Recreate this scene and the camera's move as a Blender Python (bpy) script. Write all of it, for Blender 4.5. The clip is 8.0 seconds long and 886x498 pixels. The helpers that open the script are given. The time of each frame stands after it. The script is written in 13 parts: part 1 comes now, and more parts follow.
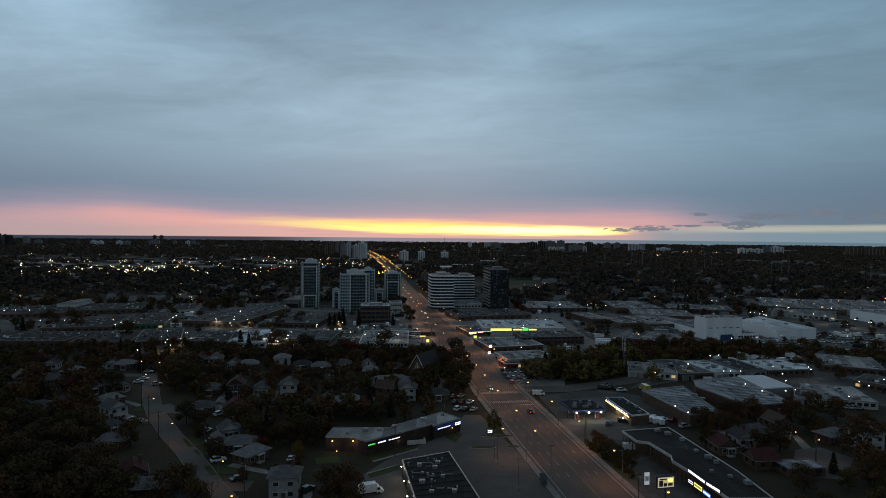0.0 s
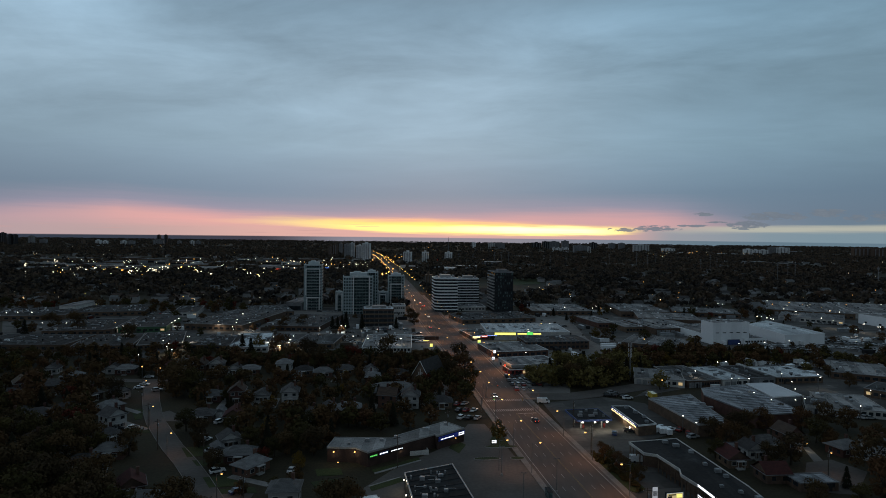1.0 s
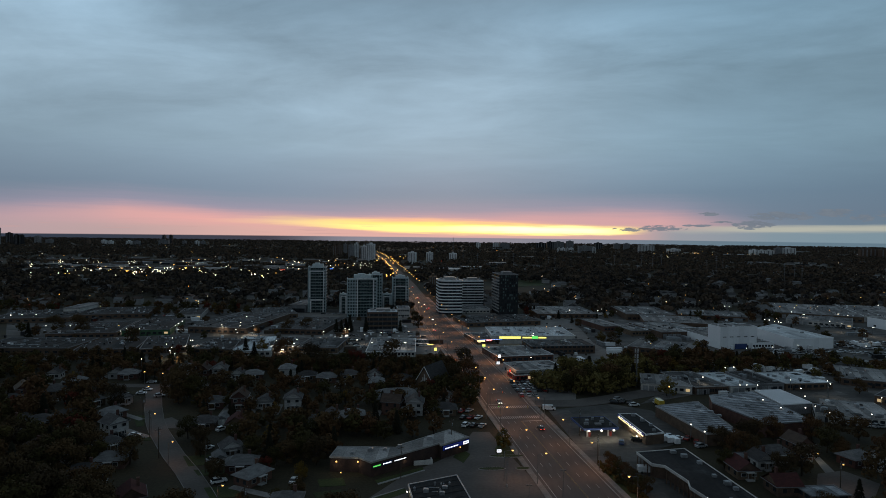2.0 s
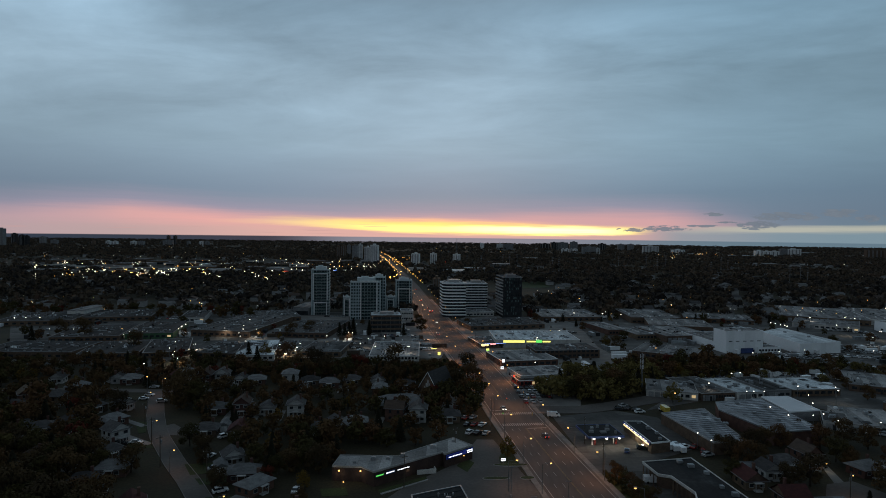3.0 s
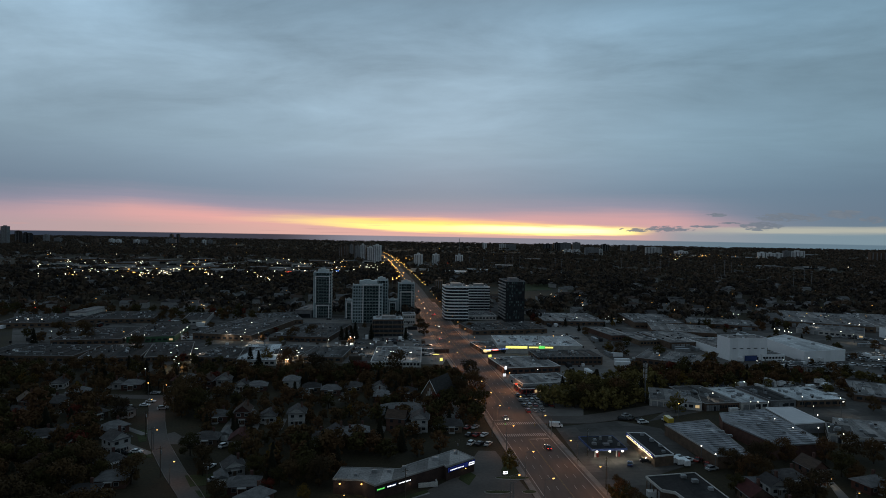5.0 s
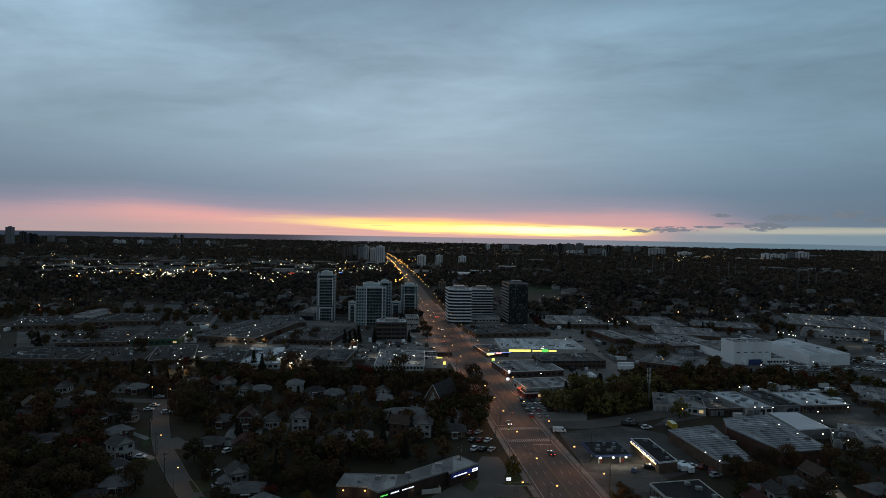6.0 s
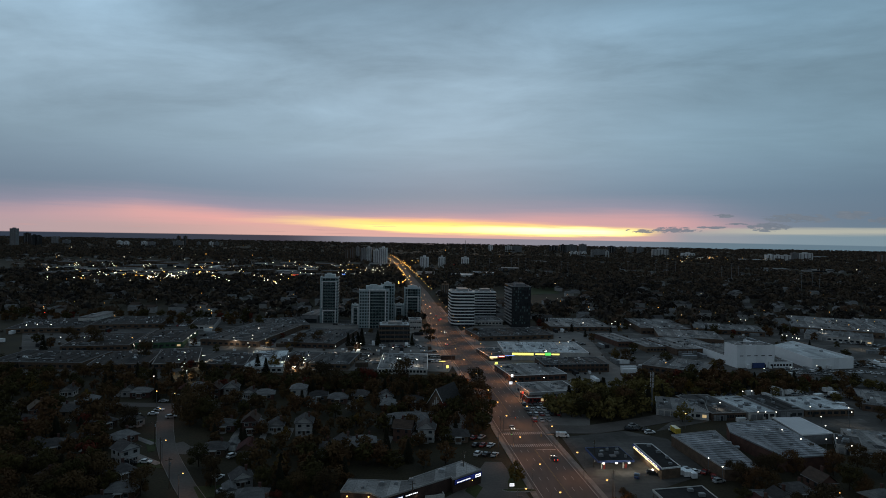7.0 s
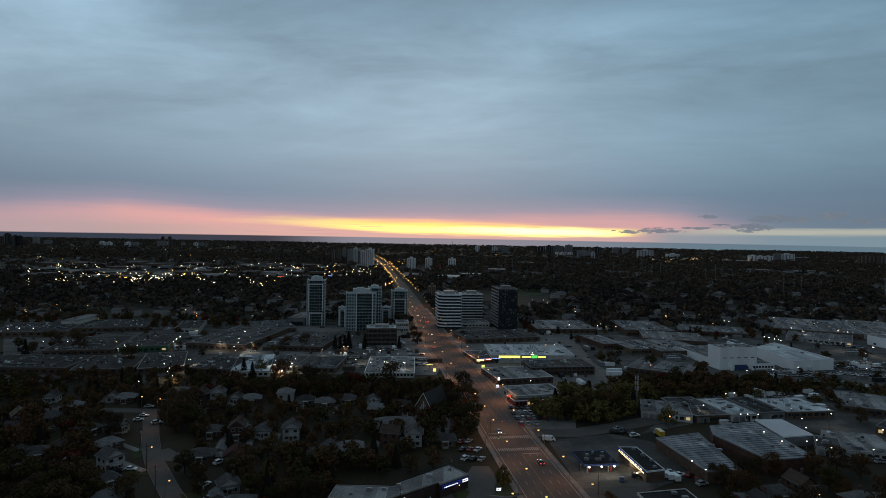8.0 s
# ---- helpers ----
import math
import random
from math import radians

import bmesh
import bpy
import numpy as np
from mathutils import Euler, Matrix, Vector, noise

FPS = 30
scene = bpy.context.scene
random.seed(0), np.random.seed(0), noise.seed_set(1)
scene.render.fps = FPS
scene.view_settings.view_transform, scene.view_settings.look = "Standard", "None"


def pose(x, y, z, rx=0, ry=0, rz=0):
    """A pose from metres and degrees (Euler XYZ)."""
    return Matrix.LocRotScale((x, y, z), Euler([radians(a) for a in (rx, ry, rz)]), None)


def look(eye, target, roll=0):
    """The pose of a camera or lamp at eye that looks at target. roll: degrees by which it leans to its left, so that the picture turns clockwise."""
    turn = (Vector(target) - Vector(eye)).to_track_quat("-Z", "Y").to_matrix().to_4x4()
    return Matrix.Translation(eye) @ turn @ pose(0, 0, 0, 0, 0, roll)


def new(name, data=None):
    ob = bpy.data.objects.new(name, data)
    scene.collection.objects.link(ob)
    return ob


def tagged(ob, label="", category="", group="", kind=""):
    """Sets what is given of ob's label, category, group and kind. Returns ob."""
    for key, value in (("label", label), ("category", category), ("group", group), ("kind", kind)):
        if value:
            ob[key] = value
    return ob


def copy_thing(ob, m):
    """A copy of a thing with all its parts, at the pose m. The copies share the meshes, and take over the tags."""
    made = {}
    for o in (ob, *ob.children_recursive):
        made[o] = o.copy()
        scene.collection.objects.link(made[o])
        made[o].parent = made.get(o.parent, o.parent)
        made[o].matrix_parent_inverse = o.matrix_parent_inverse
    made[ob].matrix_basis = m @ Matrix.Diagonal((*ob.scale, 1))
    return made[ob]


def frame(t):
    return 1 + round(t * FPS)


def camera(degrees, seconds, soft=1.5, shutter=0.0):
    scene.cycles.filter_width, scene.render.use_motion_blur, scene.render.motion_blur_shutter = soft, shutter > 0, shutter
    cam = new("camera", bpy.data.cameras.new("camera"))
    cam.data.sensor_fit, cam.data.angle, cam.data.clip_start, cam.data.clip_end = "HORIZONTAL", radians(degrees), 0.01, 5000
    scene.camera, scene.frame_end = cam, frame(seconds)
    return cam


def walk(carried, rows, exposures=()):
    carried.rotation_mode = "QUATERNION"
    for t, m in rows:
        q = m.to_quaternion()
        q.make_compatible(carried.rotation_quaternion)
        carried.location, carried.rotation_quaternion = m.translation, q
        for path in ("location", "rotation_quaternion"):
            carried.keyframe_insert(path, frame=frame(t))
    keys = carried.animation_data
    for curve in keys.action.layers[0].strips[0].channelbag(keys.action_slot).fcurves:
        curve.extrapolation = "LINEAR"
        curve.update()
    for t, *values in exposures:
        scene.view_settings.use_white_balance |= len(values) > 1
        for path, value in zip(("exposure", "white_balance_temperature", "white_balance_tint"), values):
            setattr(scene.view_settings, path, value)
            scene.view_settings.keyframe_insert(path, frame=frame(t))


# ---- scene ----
cam = camera(73.0, 8.0, soft=0.65)


def drone(x, y, z, yaw, pitch, roll):
    return pose(x, y, z, 90 + pitch, 0, yaw) @ pose(0, 0, 0, 0, 0, roll)


PATH = [
    (0.0, drone(0.00, 0.00, 72.00, 0.000, -1.389, 0.566)),
    (0.5, drone(0.02, 2.04, 73.26, 0.169, -1.440, 0.646)),
    (1.0, drone(0.04, 3.84, 74.47, 0.370, -1.425, 0.664)),
    (1.5, drone(0.04, 5.40, 75.63, 0.549, -1.461, 0.669)),
    (3.0, drone(-0.01, 8.80, 78.88, 1.152, -1.434, 0.700)),
    (3.5, drone(-0.04, 9.53, 79.90, 0.975, -1.476, 0.813)),
    (4.0, drone(-0.08, 10.07, 80.91, 1.124, -1.549, 0.910)),
    (4.5, drone(-0.13, 10.43, 81.90, 1.255, -1.537, 0.987)),
    (6.0, drone(-0.34, 10.51, 84.85, 1.695, -1.479, 1.032)),
    (6.5, drone(-0.43, 10.23, 85.84, 1.826, -1.457, 1.057)),
    (7.0, drone(-0.53, 9.81, 86.86, 1.958, -1.422, 0.993)),
    (7.5, drone(-0.63, 9.27, 87.89, 1.542, -1.394, 1.014)),
    (8.0, drone(-0.75, 8.60, 88.95, 0.696, -1.362, 1.039)),
]
walk(cam, PATH)


# ---- sky and light ----
def world_sky():
    w = bpy.data.worlds.new("dusk_sky")
    scene.world = w
    w.use_nodes = True
    nt = w.node_tree
    nt.nodes.clear()

    def val(v):
        return v if isinstance(v, (int, float)) else None

    def m(op, a, b=0.0, c=0.0, clamp=False):
        n = nt.nodes.new("ShaderNodeMath")
        n.operation, n.use_clamp = op, clamp
        for i, v in enumerate((a, b, c)):
            if val(v) is None:
                nt.links.new(v, n.inputs[i])
            else:
                n.inputs[i].default_value = v
        return n.outputs[0]

    def step(x, lo, hi):
        n = nt.nodes.new("ShaderNodeMapRange")
        n.interpolation_type = "SMOOTHSTEP"
        nt.links.new(x, n.inputs[0])
        n.inputs[1].default_value, n.inputs[2].default_value = lo, hi
        return n.outputs[0]

    def ramp(x, stops):
        n = nt.nodes.new("ShaderNodeValToRGB")
        el = n.color_ramp.elements
        while len(el) < len(stops):
            el.new(0.5)
        for e, (p, c) in zip(el, stops):
            e.position, e.color = p, (*c, 1)
        nt.links.new(x, n.inputs[0])
        return n.outputs[0]

    def mix(f, a, b, mode="MIX"):
        n = nt.nodes.new("ShaderNodeMix")
        n.data_type, n.blend_type = "RGBA", mode
        for s, v in ((n.inputs[0], f), (n.inputs[6], a), (n.inputs[7], b)):
            if isinstance(v, (int, float)):
                s.default_value = v
            elif isinstance(v, tuple):
                s.default_value = (*v, 1)
            else:
                nt.links.new(v, s)
        return n.outputs[2]

    def xyz(a, b, c):
        n = nt.nodes.new("ShaderNodeCombineXYZ")
        for i, v in enumerate((a, b, c)):
            if val(v) is None:
                nt.links.new(v, n.inputs[i])
            else:
                n.inputs[i].default_value = v
        return n.outputs[0]

    def fbm(vec, scale, detail=4.0, rough=0.55, distortion=0.0):
        n = nt.nodes.new("ShaderNodeTexNoise")
        nt.links.new(vec, n.inputs["Vector"])
        n.inputs["Scale"].default_value, n.inputs["Detail"].default_value = scale, detail
        n.inputs["Roughness"].default_value, n.inputs["Distortion"].default_value = rough, distortion
        return n.outputs["Fac"]

    tc = nt.nodes.new("ShaderNodeTexCoord")
    sp = nt.nodes.new("ShaderNodeSeparateXYZ")
    nt.links.new(tc.outputs["Generated"], sp.inputs[0])
    x, y, z = sp.outputs
    elev = m("MULTIPLY", m("ARCSINE", z), 180 / math.pi)
    azim = m("MULTIPLY", m("ARCTAN2", x, y), 180 / math.pi)

    # overcast deck: a flat cloud layer, seen in perspective
    deck_k = m("DIVIDE", 1.0, m("ADD", m("MAXIMUM", z, 0.0), 0.09))
    deck = xyz(m("MULTIPLY", x, deck_k), m("MULTIPLY", y, deck_k), 0.0)
    big = fbm(deck, 0.45, 3.0, 0.5, 0.2)
    fine = fbm(xyz(m("MULTIPLY", m("ADD", m("MULTIPLY", x, deck_k), m("MULTIPLY", m("MULTIPLY", y, deck_k), 0.22)), 0.85), m("MULTIPLY", m("MULTIPLY", y, deck_k), 1.25), 0.3), 1.15, 7.0, 0.6, 0.3)
    cover = ramp(m("DIVIDE", elev, 40.0, clamp=True), [
        (0.0, (0.189, 0.250, 0.310)), (0.05, (0.168, 0.222, 0.295)), (0.10, (0.168, 0.235, 0.315)), (0.20, (0.230, 0.325, 0.405)),
        (0.34, (0.233, 0.330, 0.412)), (0.50, (0.189, 0.285, 0.370)), (1.0, (0.178, 0.260, 0.335))])
    tone = m("ADD", m("MULTIPLY", m("SUBTRACT", big, 0.5), 0.40), m("MULTIPLY", m("SUBTRACT", fine, 0.5), 1.25))
    tone = m("ADD", m("MULTIPLY", tone, step(elev, 3.0, 17.0)), 1.0)
    # broad thin and thick places in the deck: azimuth, elevation, their spreads, strength
    for q, e, sq, se, k in ((-33.0, 21.0, 9.0, 7.0, 0.20), (3.0, 11.0, 17.0, 5.5, 0.10), (-3.0, 22.5, 12.0, 2.6, -0.16), (21.0, 14.5, 11.0, 3.6, -0.14), (10.0, 19.5, 9.0, 1.6, 0.12), (-14.0, 17.0, 7.0, 3.0, -0.05), (33.0, 9.0, 8.0, 3.0, 0.06)):
        far_off = m("ADD", m("POWER", m("ABSOLUTE", m("DIVIDE", m("SUBTRACT", azim, q), sq)), 2.0), m("POWER", m("ABSOLUTE", m("DIVIDE", m("SUBTRACT", m("ADD", elev, m("MULTIPLY", m("SUBTRACT", fine, 0.5), 6.0)), e), se)), 2.0))
        tone = m("ADD", tone, m("MULTIPLY", m("POWER", 2.718, m("MULTIPLY", far_off, -1.0)), k))
    # brighter where the deck is thin on one side, denser on the other
    tone = m("MULTIPLY", tone, m("SUBTRACT", 1.08, m("MULTIPLY", step(azim, -2.0, 42.0), 0.33)))
    # dusk: the sky dims overhead and away from the sunset
    away = m("MULTIPLY", step(m("ABSOLUTE", azim), 40.0, 130.0), 0.20)
    over = m("MULTIPLY", step(elev, 24.0, 65.0), 0.42)
    tone = m("MULTIPLY", tone, m("MULTIPLY", m("SUBTRACT", 1.0, away), m("SUBTRACT", 1.0, over)))
    low = m("MULTIPLY", m("MULTIPLY", m("SUBTRACT", 1.0, step(azim, -42.0, -12.0)), m("SUBTRACT", 1.0, step(elev, 5.0, 14.0))), 0.2)
    tone = m("MULTIPLY", tone, m("SUBTRACT", 1.0, low))
    sky = mix(1.0, cover, xyz(tone, tone, tone), "MULTIPLY")
    warm = m("MAXIMUM", step(elev, 26.0, 50.0), step(m("ABSOLUTE", azim), 48.0, 90.0))
    sky = mix(warm, sky, mix(1.0, sky, (1.14, 1.01, 0.95), "MULTIPLY"))
    sky = mix(step(azim, 0.0, 30.0), sky, mix(1.0, sky, (0.90, 1.0, 1.03), "MULTIPLY"))

    # the gap under the deck, towards the set sun: mauve haze, a pink veil, the yellow core, salmon murk at the foot
    turn = m("ADD", m("MULTIPLY", azim, 1 / 90.0), 0.5, clamp=True)

    def curve(stops, top):
        """A height or weight along the horizon, given at azimuths in degrees."""
        return m("MULTIPLY", ramp(turn, [(q / 90.0 + 0.5, (v / top,) * 3) for q, v in stops]), top)

    wide = fbm(xyz(m("MULTIPLY", azim, 0.05), m("MULTIPLY", elev, 0.35), 1.7), 1.6, 5.0, 0.55)
    streak = fbm(xyz(m("MULTIPLY", m("ADD", azim, m("MULTIPLY", elev, 3.0)), 0.11), m("MULTIPLY", elev, 2.9), 4.0), 1.3, 7.0, 0.62)
    el = m("ADD", elev, m("ADD", m("MULTIPLY", m("SUBTRACT", wide, 0.5), 0.22), m("MULTIPLY", m("SUBTRACT", streak, 0.5), 0.62)))
    pink_top = curve([(-44, 1.9), (-37, 2.05), (-29, 2.55), (-25, 2.3), (-20, 1.95), (-15, 1.8), (-10, 1.75), (-2, 1.85), (3, 2.05), (8.5, 2.35), (14, 2.5), (21, 2.3), (27, 1.6)], 4.0)
    gold_top = curve([(-22, 1.3), (-15, 1.5), (-10, 1.46), (-2, 1.48), (3, 1.30), (8.5, 1.08), (14, 0.92), (20, 0.85)], 2.0)
    gold_foot = m("SUBTRACT", curve([(-22, 1.2), (-15, 0.95), (-10, 0.66), (-5, 0.42), (3, 0.32), (9, 0.34), (14, 0.5), (20, 0.75)], 2.0), 0.4)
    pink = curve([(-45, 0.45), (-37, 0.62), (-29, 1.0), (-20, 1.0), (-8, 0.85), (2, 0.66), (12, 0.62), (19, 0.66), (23, 0.36), (28, 0.05), (32, 0.0)], 1.0)
    gold = curve([(-23, 0.0), (-18, 0.14), (-14, 0.42), (-9, 0.8), (-2, 1.0), (13, 1.0), (16, 0.85), (18.5, 0.0)], 1.0)
    white = curve([(-10, 0.0), (-2, 0.25), (3, 0.7), (7, 1.0), (13, 0.8), (17, 0.0)], 1.0)
    haze = m("MULTIPLY", m("SUBTRACT", 1.0, step(m("SUBTRACT", el, pink_top), -0.5, 1.9)), m("MINIMUM", m("MULTIPLY", pink, 1.3), 1.0))
    sky = mix(m("MULTIPLY", haze, 0.62), sky, (0.36, 0.29, 0.375))
    veil = m("MULTIPLY", m("SUBTRACT", 1.0, step(m("SUBTRACT", el, pink_top), -1.15, 0.40)), pink)
    rose = mix(curve([(-45, 0.0), (-32, 0.15), (-22, 1.0)], 1.0), (0.52, 0.325, 0.335), (0.70, 0.355, 0.335))
    sky = mix(veil, sky, rose)
    # dull salmon murk close to the horizon
    foot = m("MULTIPLY", m("SUBTRACT", 1.0, step(el, 0.05, 1.30)), pink)
    murk = mix(curve([(-45, 0.0), (-30, 0.1), (-16, 1.0), (12, 0.75), (20, 0.3)], 1.0), (0.38, 0.305, 0.31), (0.60, 0.37, 0.33))
    sky = mix(m("MULTIPLY", foot, 0.85), sky, murk)
    core = m("MULTIPLY", m("MULTIPLY", step(m("SUBTRACT", el, gold_foot), -0.10, 0.16), m("SUBTRACT", 1.0, step(m("SUBTRACT", el, gold_top), -0.46, 0.22))), gold)
    lift = m("DIVIDE", m("SUBTRACT", el, gold_foot), 1.3)
    amber = ramp(m("ADD", lift, 0.0, clamp=True), [(0.0, (1.02, 0.74, 0.26)), (0.3, (1.12, 0.98, 0.24)), (0.65, (1.06, 0.80, 0.20)), (1.0, (0.98, 0.55, 0.25))])
    sky = mix(core, sky, amber)
    hot = m("MULTIPLY", m("MULTIPLY", core, white), m("SUBTRACT", 1.0, step(m("ABSOLUTE", m("SUBTRACT", el, 0.48)), 0.05, 0.52)))
    sky = mix(hot, sky, (1.45, 1.32, 0.74))
    # thin dusky bars of cloud before the glow
    bars = fbm(xyz(m("MULTIPLY", azim, 0.16), m("MULTIPLY", elev, 5.2), 12.0), 1.25, 5.0, 0.5)
    bars = m("MULTIPLY", m("MULTIPLY", step(bars, 0.60, 0.68), m("SUBTRACT", 1.0, step(elev, 0.5, 1.3))), m("MULTIPLY", pink, step(elev, -0.4, -0.1)))
    sky = mix(m("MULTIPLY", bars, 0.6), sky, (0.50, 0.30, 0.29))

    # cream bands and steel blue beside the glow, and torn dark clouds before them
    steel = m("MULTIPLY", step(azim, 16.0, 21.0), m("SUBTRACT", 1.0, step(elev, 0.3, 0.95)))
    sky = mix(m("MULTIPLY", steel, 0.75), sky, (0.185, 0.265, 0.31))
    cream_at = m("ADD", 0.62, m("MULTIPLY", m("SUBTRACT", azim, 20.0), 0.012))
    cream = m("SUBTRACT", 1.0, step(m("ABSOLUTE", m("SUBTRACT", m("ADD", elev, m("MULTIPLY", m("SUBTRACT", streak, 0.5), 0.5)), cream_at)), 0.08, 0.46))
    cream = m("MULTIPLY", m("MULTIPLY", cream, step(azim, 17.0, 27.0)), m("SUBTRACT", 1.0, step(azim, 50.0, 80.0)))
    sky = mix(m("MULTIPLY", cream, 0.85), sky, (0.42, 0.425, 0.36))
    torn = fbm(xyz(m("MULTIPLY", azim, 0.95), m("MULTIPLY", elev, 3.0), 9.0), 1.1, 9.0, 0.68)
    heap_up = 0.0
    for q, e, rq, re in ((16.4, 0.62, 1.5, 0.26), (19.2, 0.70, 2.3, 0.33), (22.3, 0.98, 1.5, 0.13), (24.2, 1.30, 1.2, 0.10), (26.6, 1.08, 1.9, 0.46), (28.6, 1.80, 2.9, 0.42),
                         (32.2, 2.05, 1.6, 0.38), (34.2, 1.65, 0.9, 0.36), (36.6, 1.85, 1.8, 0.60), (23.0, 2.0, 1.0, 0.2), (42.0, 1.6, 3.0, 0.5), (50.0, 1.9, 4.0, 0.6)):
        blob = m("SUBTRACT", 1.0, m("ADD", m("POWER", m("ABSOLUTE", m("DIVIDE", m("SUBTRACT", azim, q), rq)), 2.0), m("POWER", m("ABSOLUTE", m("DIVIDE", m("SUBTRACT", elev, e), re)), 2.0)))
        heap_up = m("MAXIMUM", blob, heap_up)
    cloud = step(m("ADD", heap_up, m("MULTIPLY", m("SUBTRACT", torn, 0.48), 5.6)), 0.30, 0.85)
    cloud = m("MULTIPLY", cloud, step(heap_up, 0.0, 0.15))
    sky = mix(m("MULTIPLY", cloud, 0.92), sky, mix(torn, (0.085, 0.115, 0.155), (0.185, 0.225, 0.27)))

    # lake and far land under the horizon
    lake = mix(step(azim, -18.0, -8.0), (0.024, 0.038, 0.060), (0.17, 0.20, 0.255))
    lake = mix(step(azim, 8.0, 24.0), lake, (0.105, 0.168, 0.215))
    far = ramp(m("DIVIDE", m("ADD", elev, 3.0), 3.0, clamp=True), [(0.0, (0.02, 0.022, 0.026)), (0.5, (0.03, 0.035, 0.045)), (0.72, (1.0, 1.0, 1.0)), (1.0, (1.0, 1.0, 1.0))])
    lake = mix(1.0, lake, far, "MULTIPLY")
    sky = mix(step(elev, -0.40, -0.30), lake, sky)

    # a thin share of clear sky shines through the deck
    clear = nt.nodes.new("ShaderNodeTexSky")
    clear.sky_type, clear.sun_disc = "NISHITA", False
    clear.sun_elevation, clear.sun_rotation = radians(1.5), radians(-1.0)
    bg = nt.nodes.new("ShaderNodeBackground")
    nt.links.new(sky, bg.inputs["Color"])
    bg.inputs["Strength"].default_value = SKY
    bg2 = nt.nodes.new("ShaderNodeBackground")
    nt.links.new(clear.outputs[0], bg2.inputs["Color"])
    bg2.inputs["Strength"].default_value = 0.003
    add = nt.nodes.new("ShaderNodeAddShader")
    nt.links.new(bg.outputs[0], add.inputs[0])
    nt.links.new(bg2.outputs[0], add.inputs[1])
    out = nt.nodes.new("ShaderNodeOutputWorld")
    nt.links.new(add.outputs[0], out.inputs[0])


SKY = 1.14
world_sky()
sun = new("sun", bpy.data.lights.new("sun", "SUN"))
sun.data.energy, sun.data.angle, sun.data.color = 0.5, radians(12), (1.0, 0.62, 0.36)
sun.matrix_basis = look((0, 0, 0), (0.017, -1, -0.03))


# ---- materials ----
def mat(name, c1, c2=None, rough=0.9, scale=0.5, fine=6.0, bump=0.3, metal=0.0, rand=0.0, c3=None, stretch=(1, 1, 1), local=False, detail=5.0, grain=0.25, sheets=None):
    """A surface of two or three tones: stains at one scale, grain at another; rand: how far objects differ."""
    ma = bpy.data.materials.new(name)
    ma.use_nodes = True
    nt = ma.node_tree
    b = nt.nodes["Principled BSDF"]
    b.inputs["Metallic"].default_value = metal
    b.inputs["Specular IOR Level"].default_value = 0.5 if rough < 0.75 else 0.18
    geo = nt.nodes.new("ShaderNodeTexCoord") if local else nt.nodes.new("ShaderNodeNewGeometry")
    mp = nt.nodes.new("ShaderNodeMapping")
    mp.inputs["Scale"].default_value = stretch
    nt.links.new(geo.outputs["Object" if local else "Position"], mp.inputs[0])
    n1 = nt.nodes.new("ShaderNodeTexNoise")
    n1.inputs["Scale"].default_value, n1.inputs["Detail"].default_value = scale, detail
    n2 = nt.nodes.new("ShaderNodeTexNoise")
    n2.inputs["Scale"].default_value, n2.inputs["Detail"].default_value = fine, 3
    for n in (n1, n2):
        nt.links.new(mp.outputs[0], n.inputs["Vector"])
    c2 = c2 or tuple(v * 0.6 for v in c1)
    r = nt.nodes.new("ShaderNodeValToRGB")
    r.color_ramp.elements[0].position, r.color_ramp.elements[1].position = 0.36, 0.64
    r.color_ramp.elements[0].color, r.color_ramp.elements[1].color = (*c2, 1), (*c1, 1)
    if c3:
        e = r.color_ramp.elements.new(0.72)
        e.color = (*c3, 1)
    nt.links.new(n1.outputs["Fac"], r.inputs[0])
    g = nt.nodes.new("ShaderNodeMapRange")
    g.inputs[1].default_value, g.inputs[2].default_value, g.inputs[3].default_value, g.inputs[4].default_value = 0.3, 0.7, 1 - grain, 1 + grain
    nt.links.new(n2.outputs["Fac"], g.inputs[0])
    mu = nt.nodes.new("ShaderNodeMix")
    mu.data_type, mu.blend_type = "RGBA", "MULTIPLY"
    mu.inputs[0].default_value = 1
    nt.links.new(r.outputs[0], mu.inputs[6])
    nt.links.new(g.outputs[0], mu.inputs[7])
    col = mu.outputs[2]
    if sheets:
        # laid in long sheets or slabs that have weathered unevenly, with dark joints
        br = nt.nodes.new("ShaderNodeTexBrick")
        br.inputs["Color1"].default_value, br.inputs["Color2"].default_value = (1 - sheets[2],) * 3 + (1,), (1 + sheets[2],) * 3 + (1,)
        br.inputs["Mortar"].default_value = (1 - sheets[2] * 1.1,) * 3 + (1,)
        br.inputs["Scale"].default_value, br.inputs["Mortar Size"].default_value = 1.0, 0.04
        br.inputs["Brick Width"].default_value, br.inputs["Row Height"].default_value = sheets[0], sheets[1]
        turn = nt.nodes.new("ShaderNodeMapping")
        turn.inputs["Rotation"].default_value = (0, 0, radians(90 if local else -8.4))
        nt.links.new(mp.outputs[0], turn.inputs[0])
        nt.links.new(turn.outputs[0], br.inputs["Vector"])
        mb = nt.nodes.new("ShaderNodeMix")
        mb.data_type, mb.blend_type = "RGBA", "MULTIPLY"
        mb.inputs[0].default_value = 1
        nt.links.new(col, mb.inputs[6])
        nt.links.new(br.outputs[0], mb.inputs[7])
        col = mb.outputs[2]
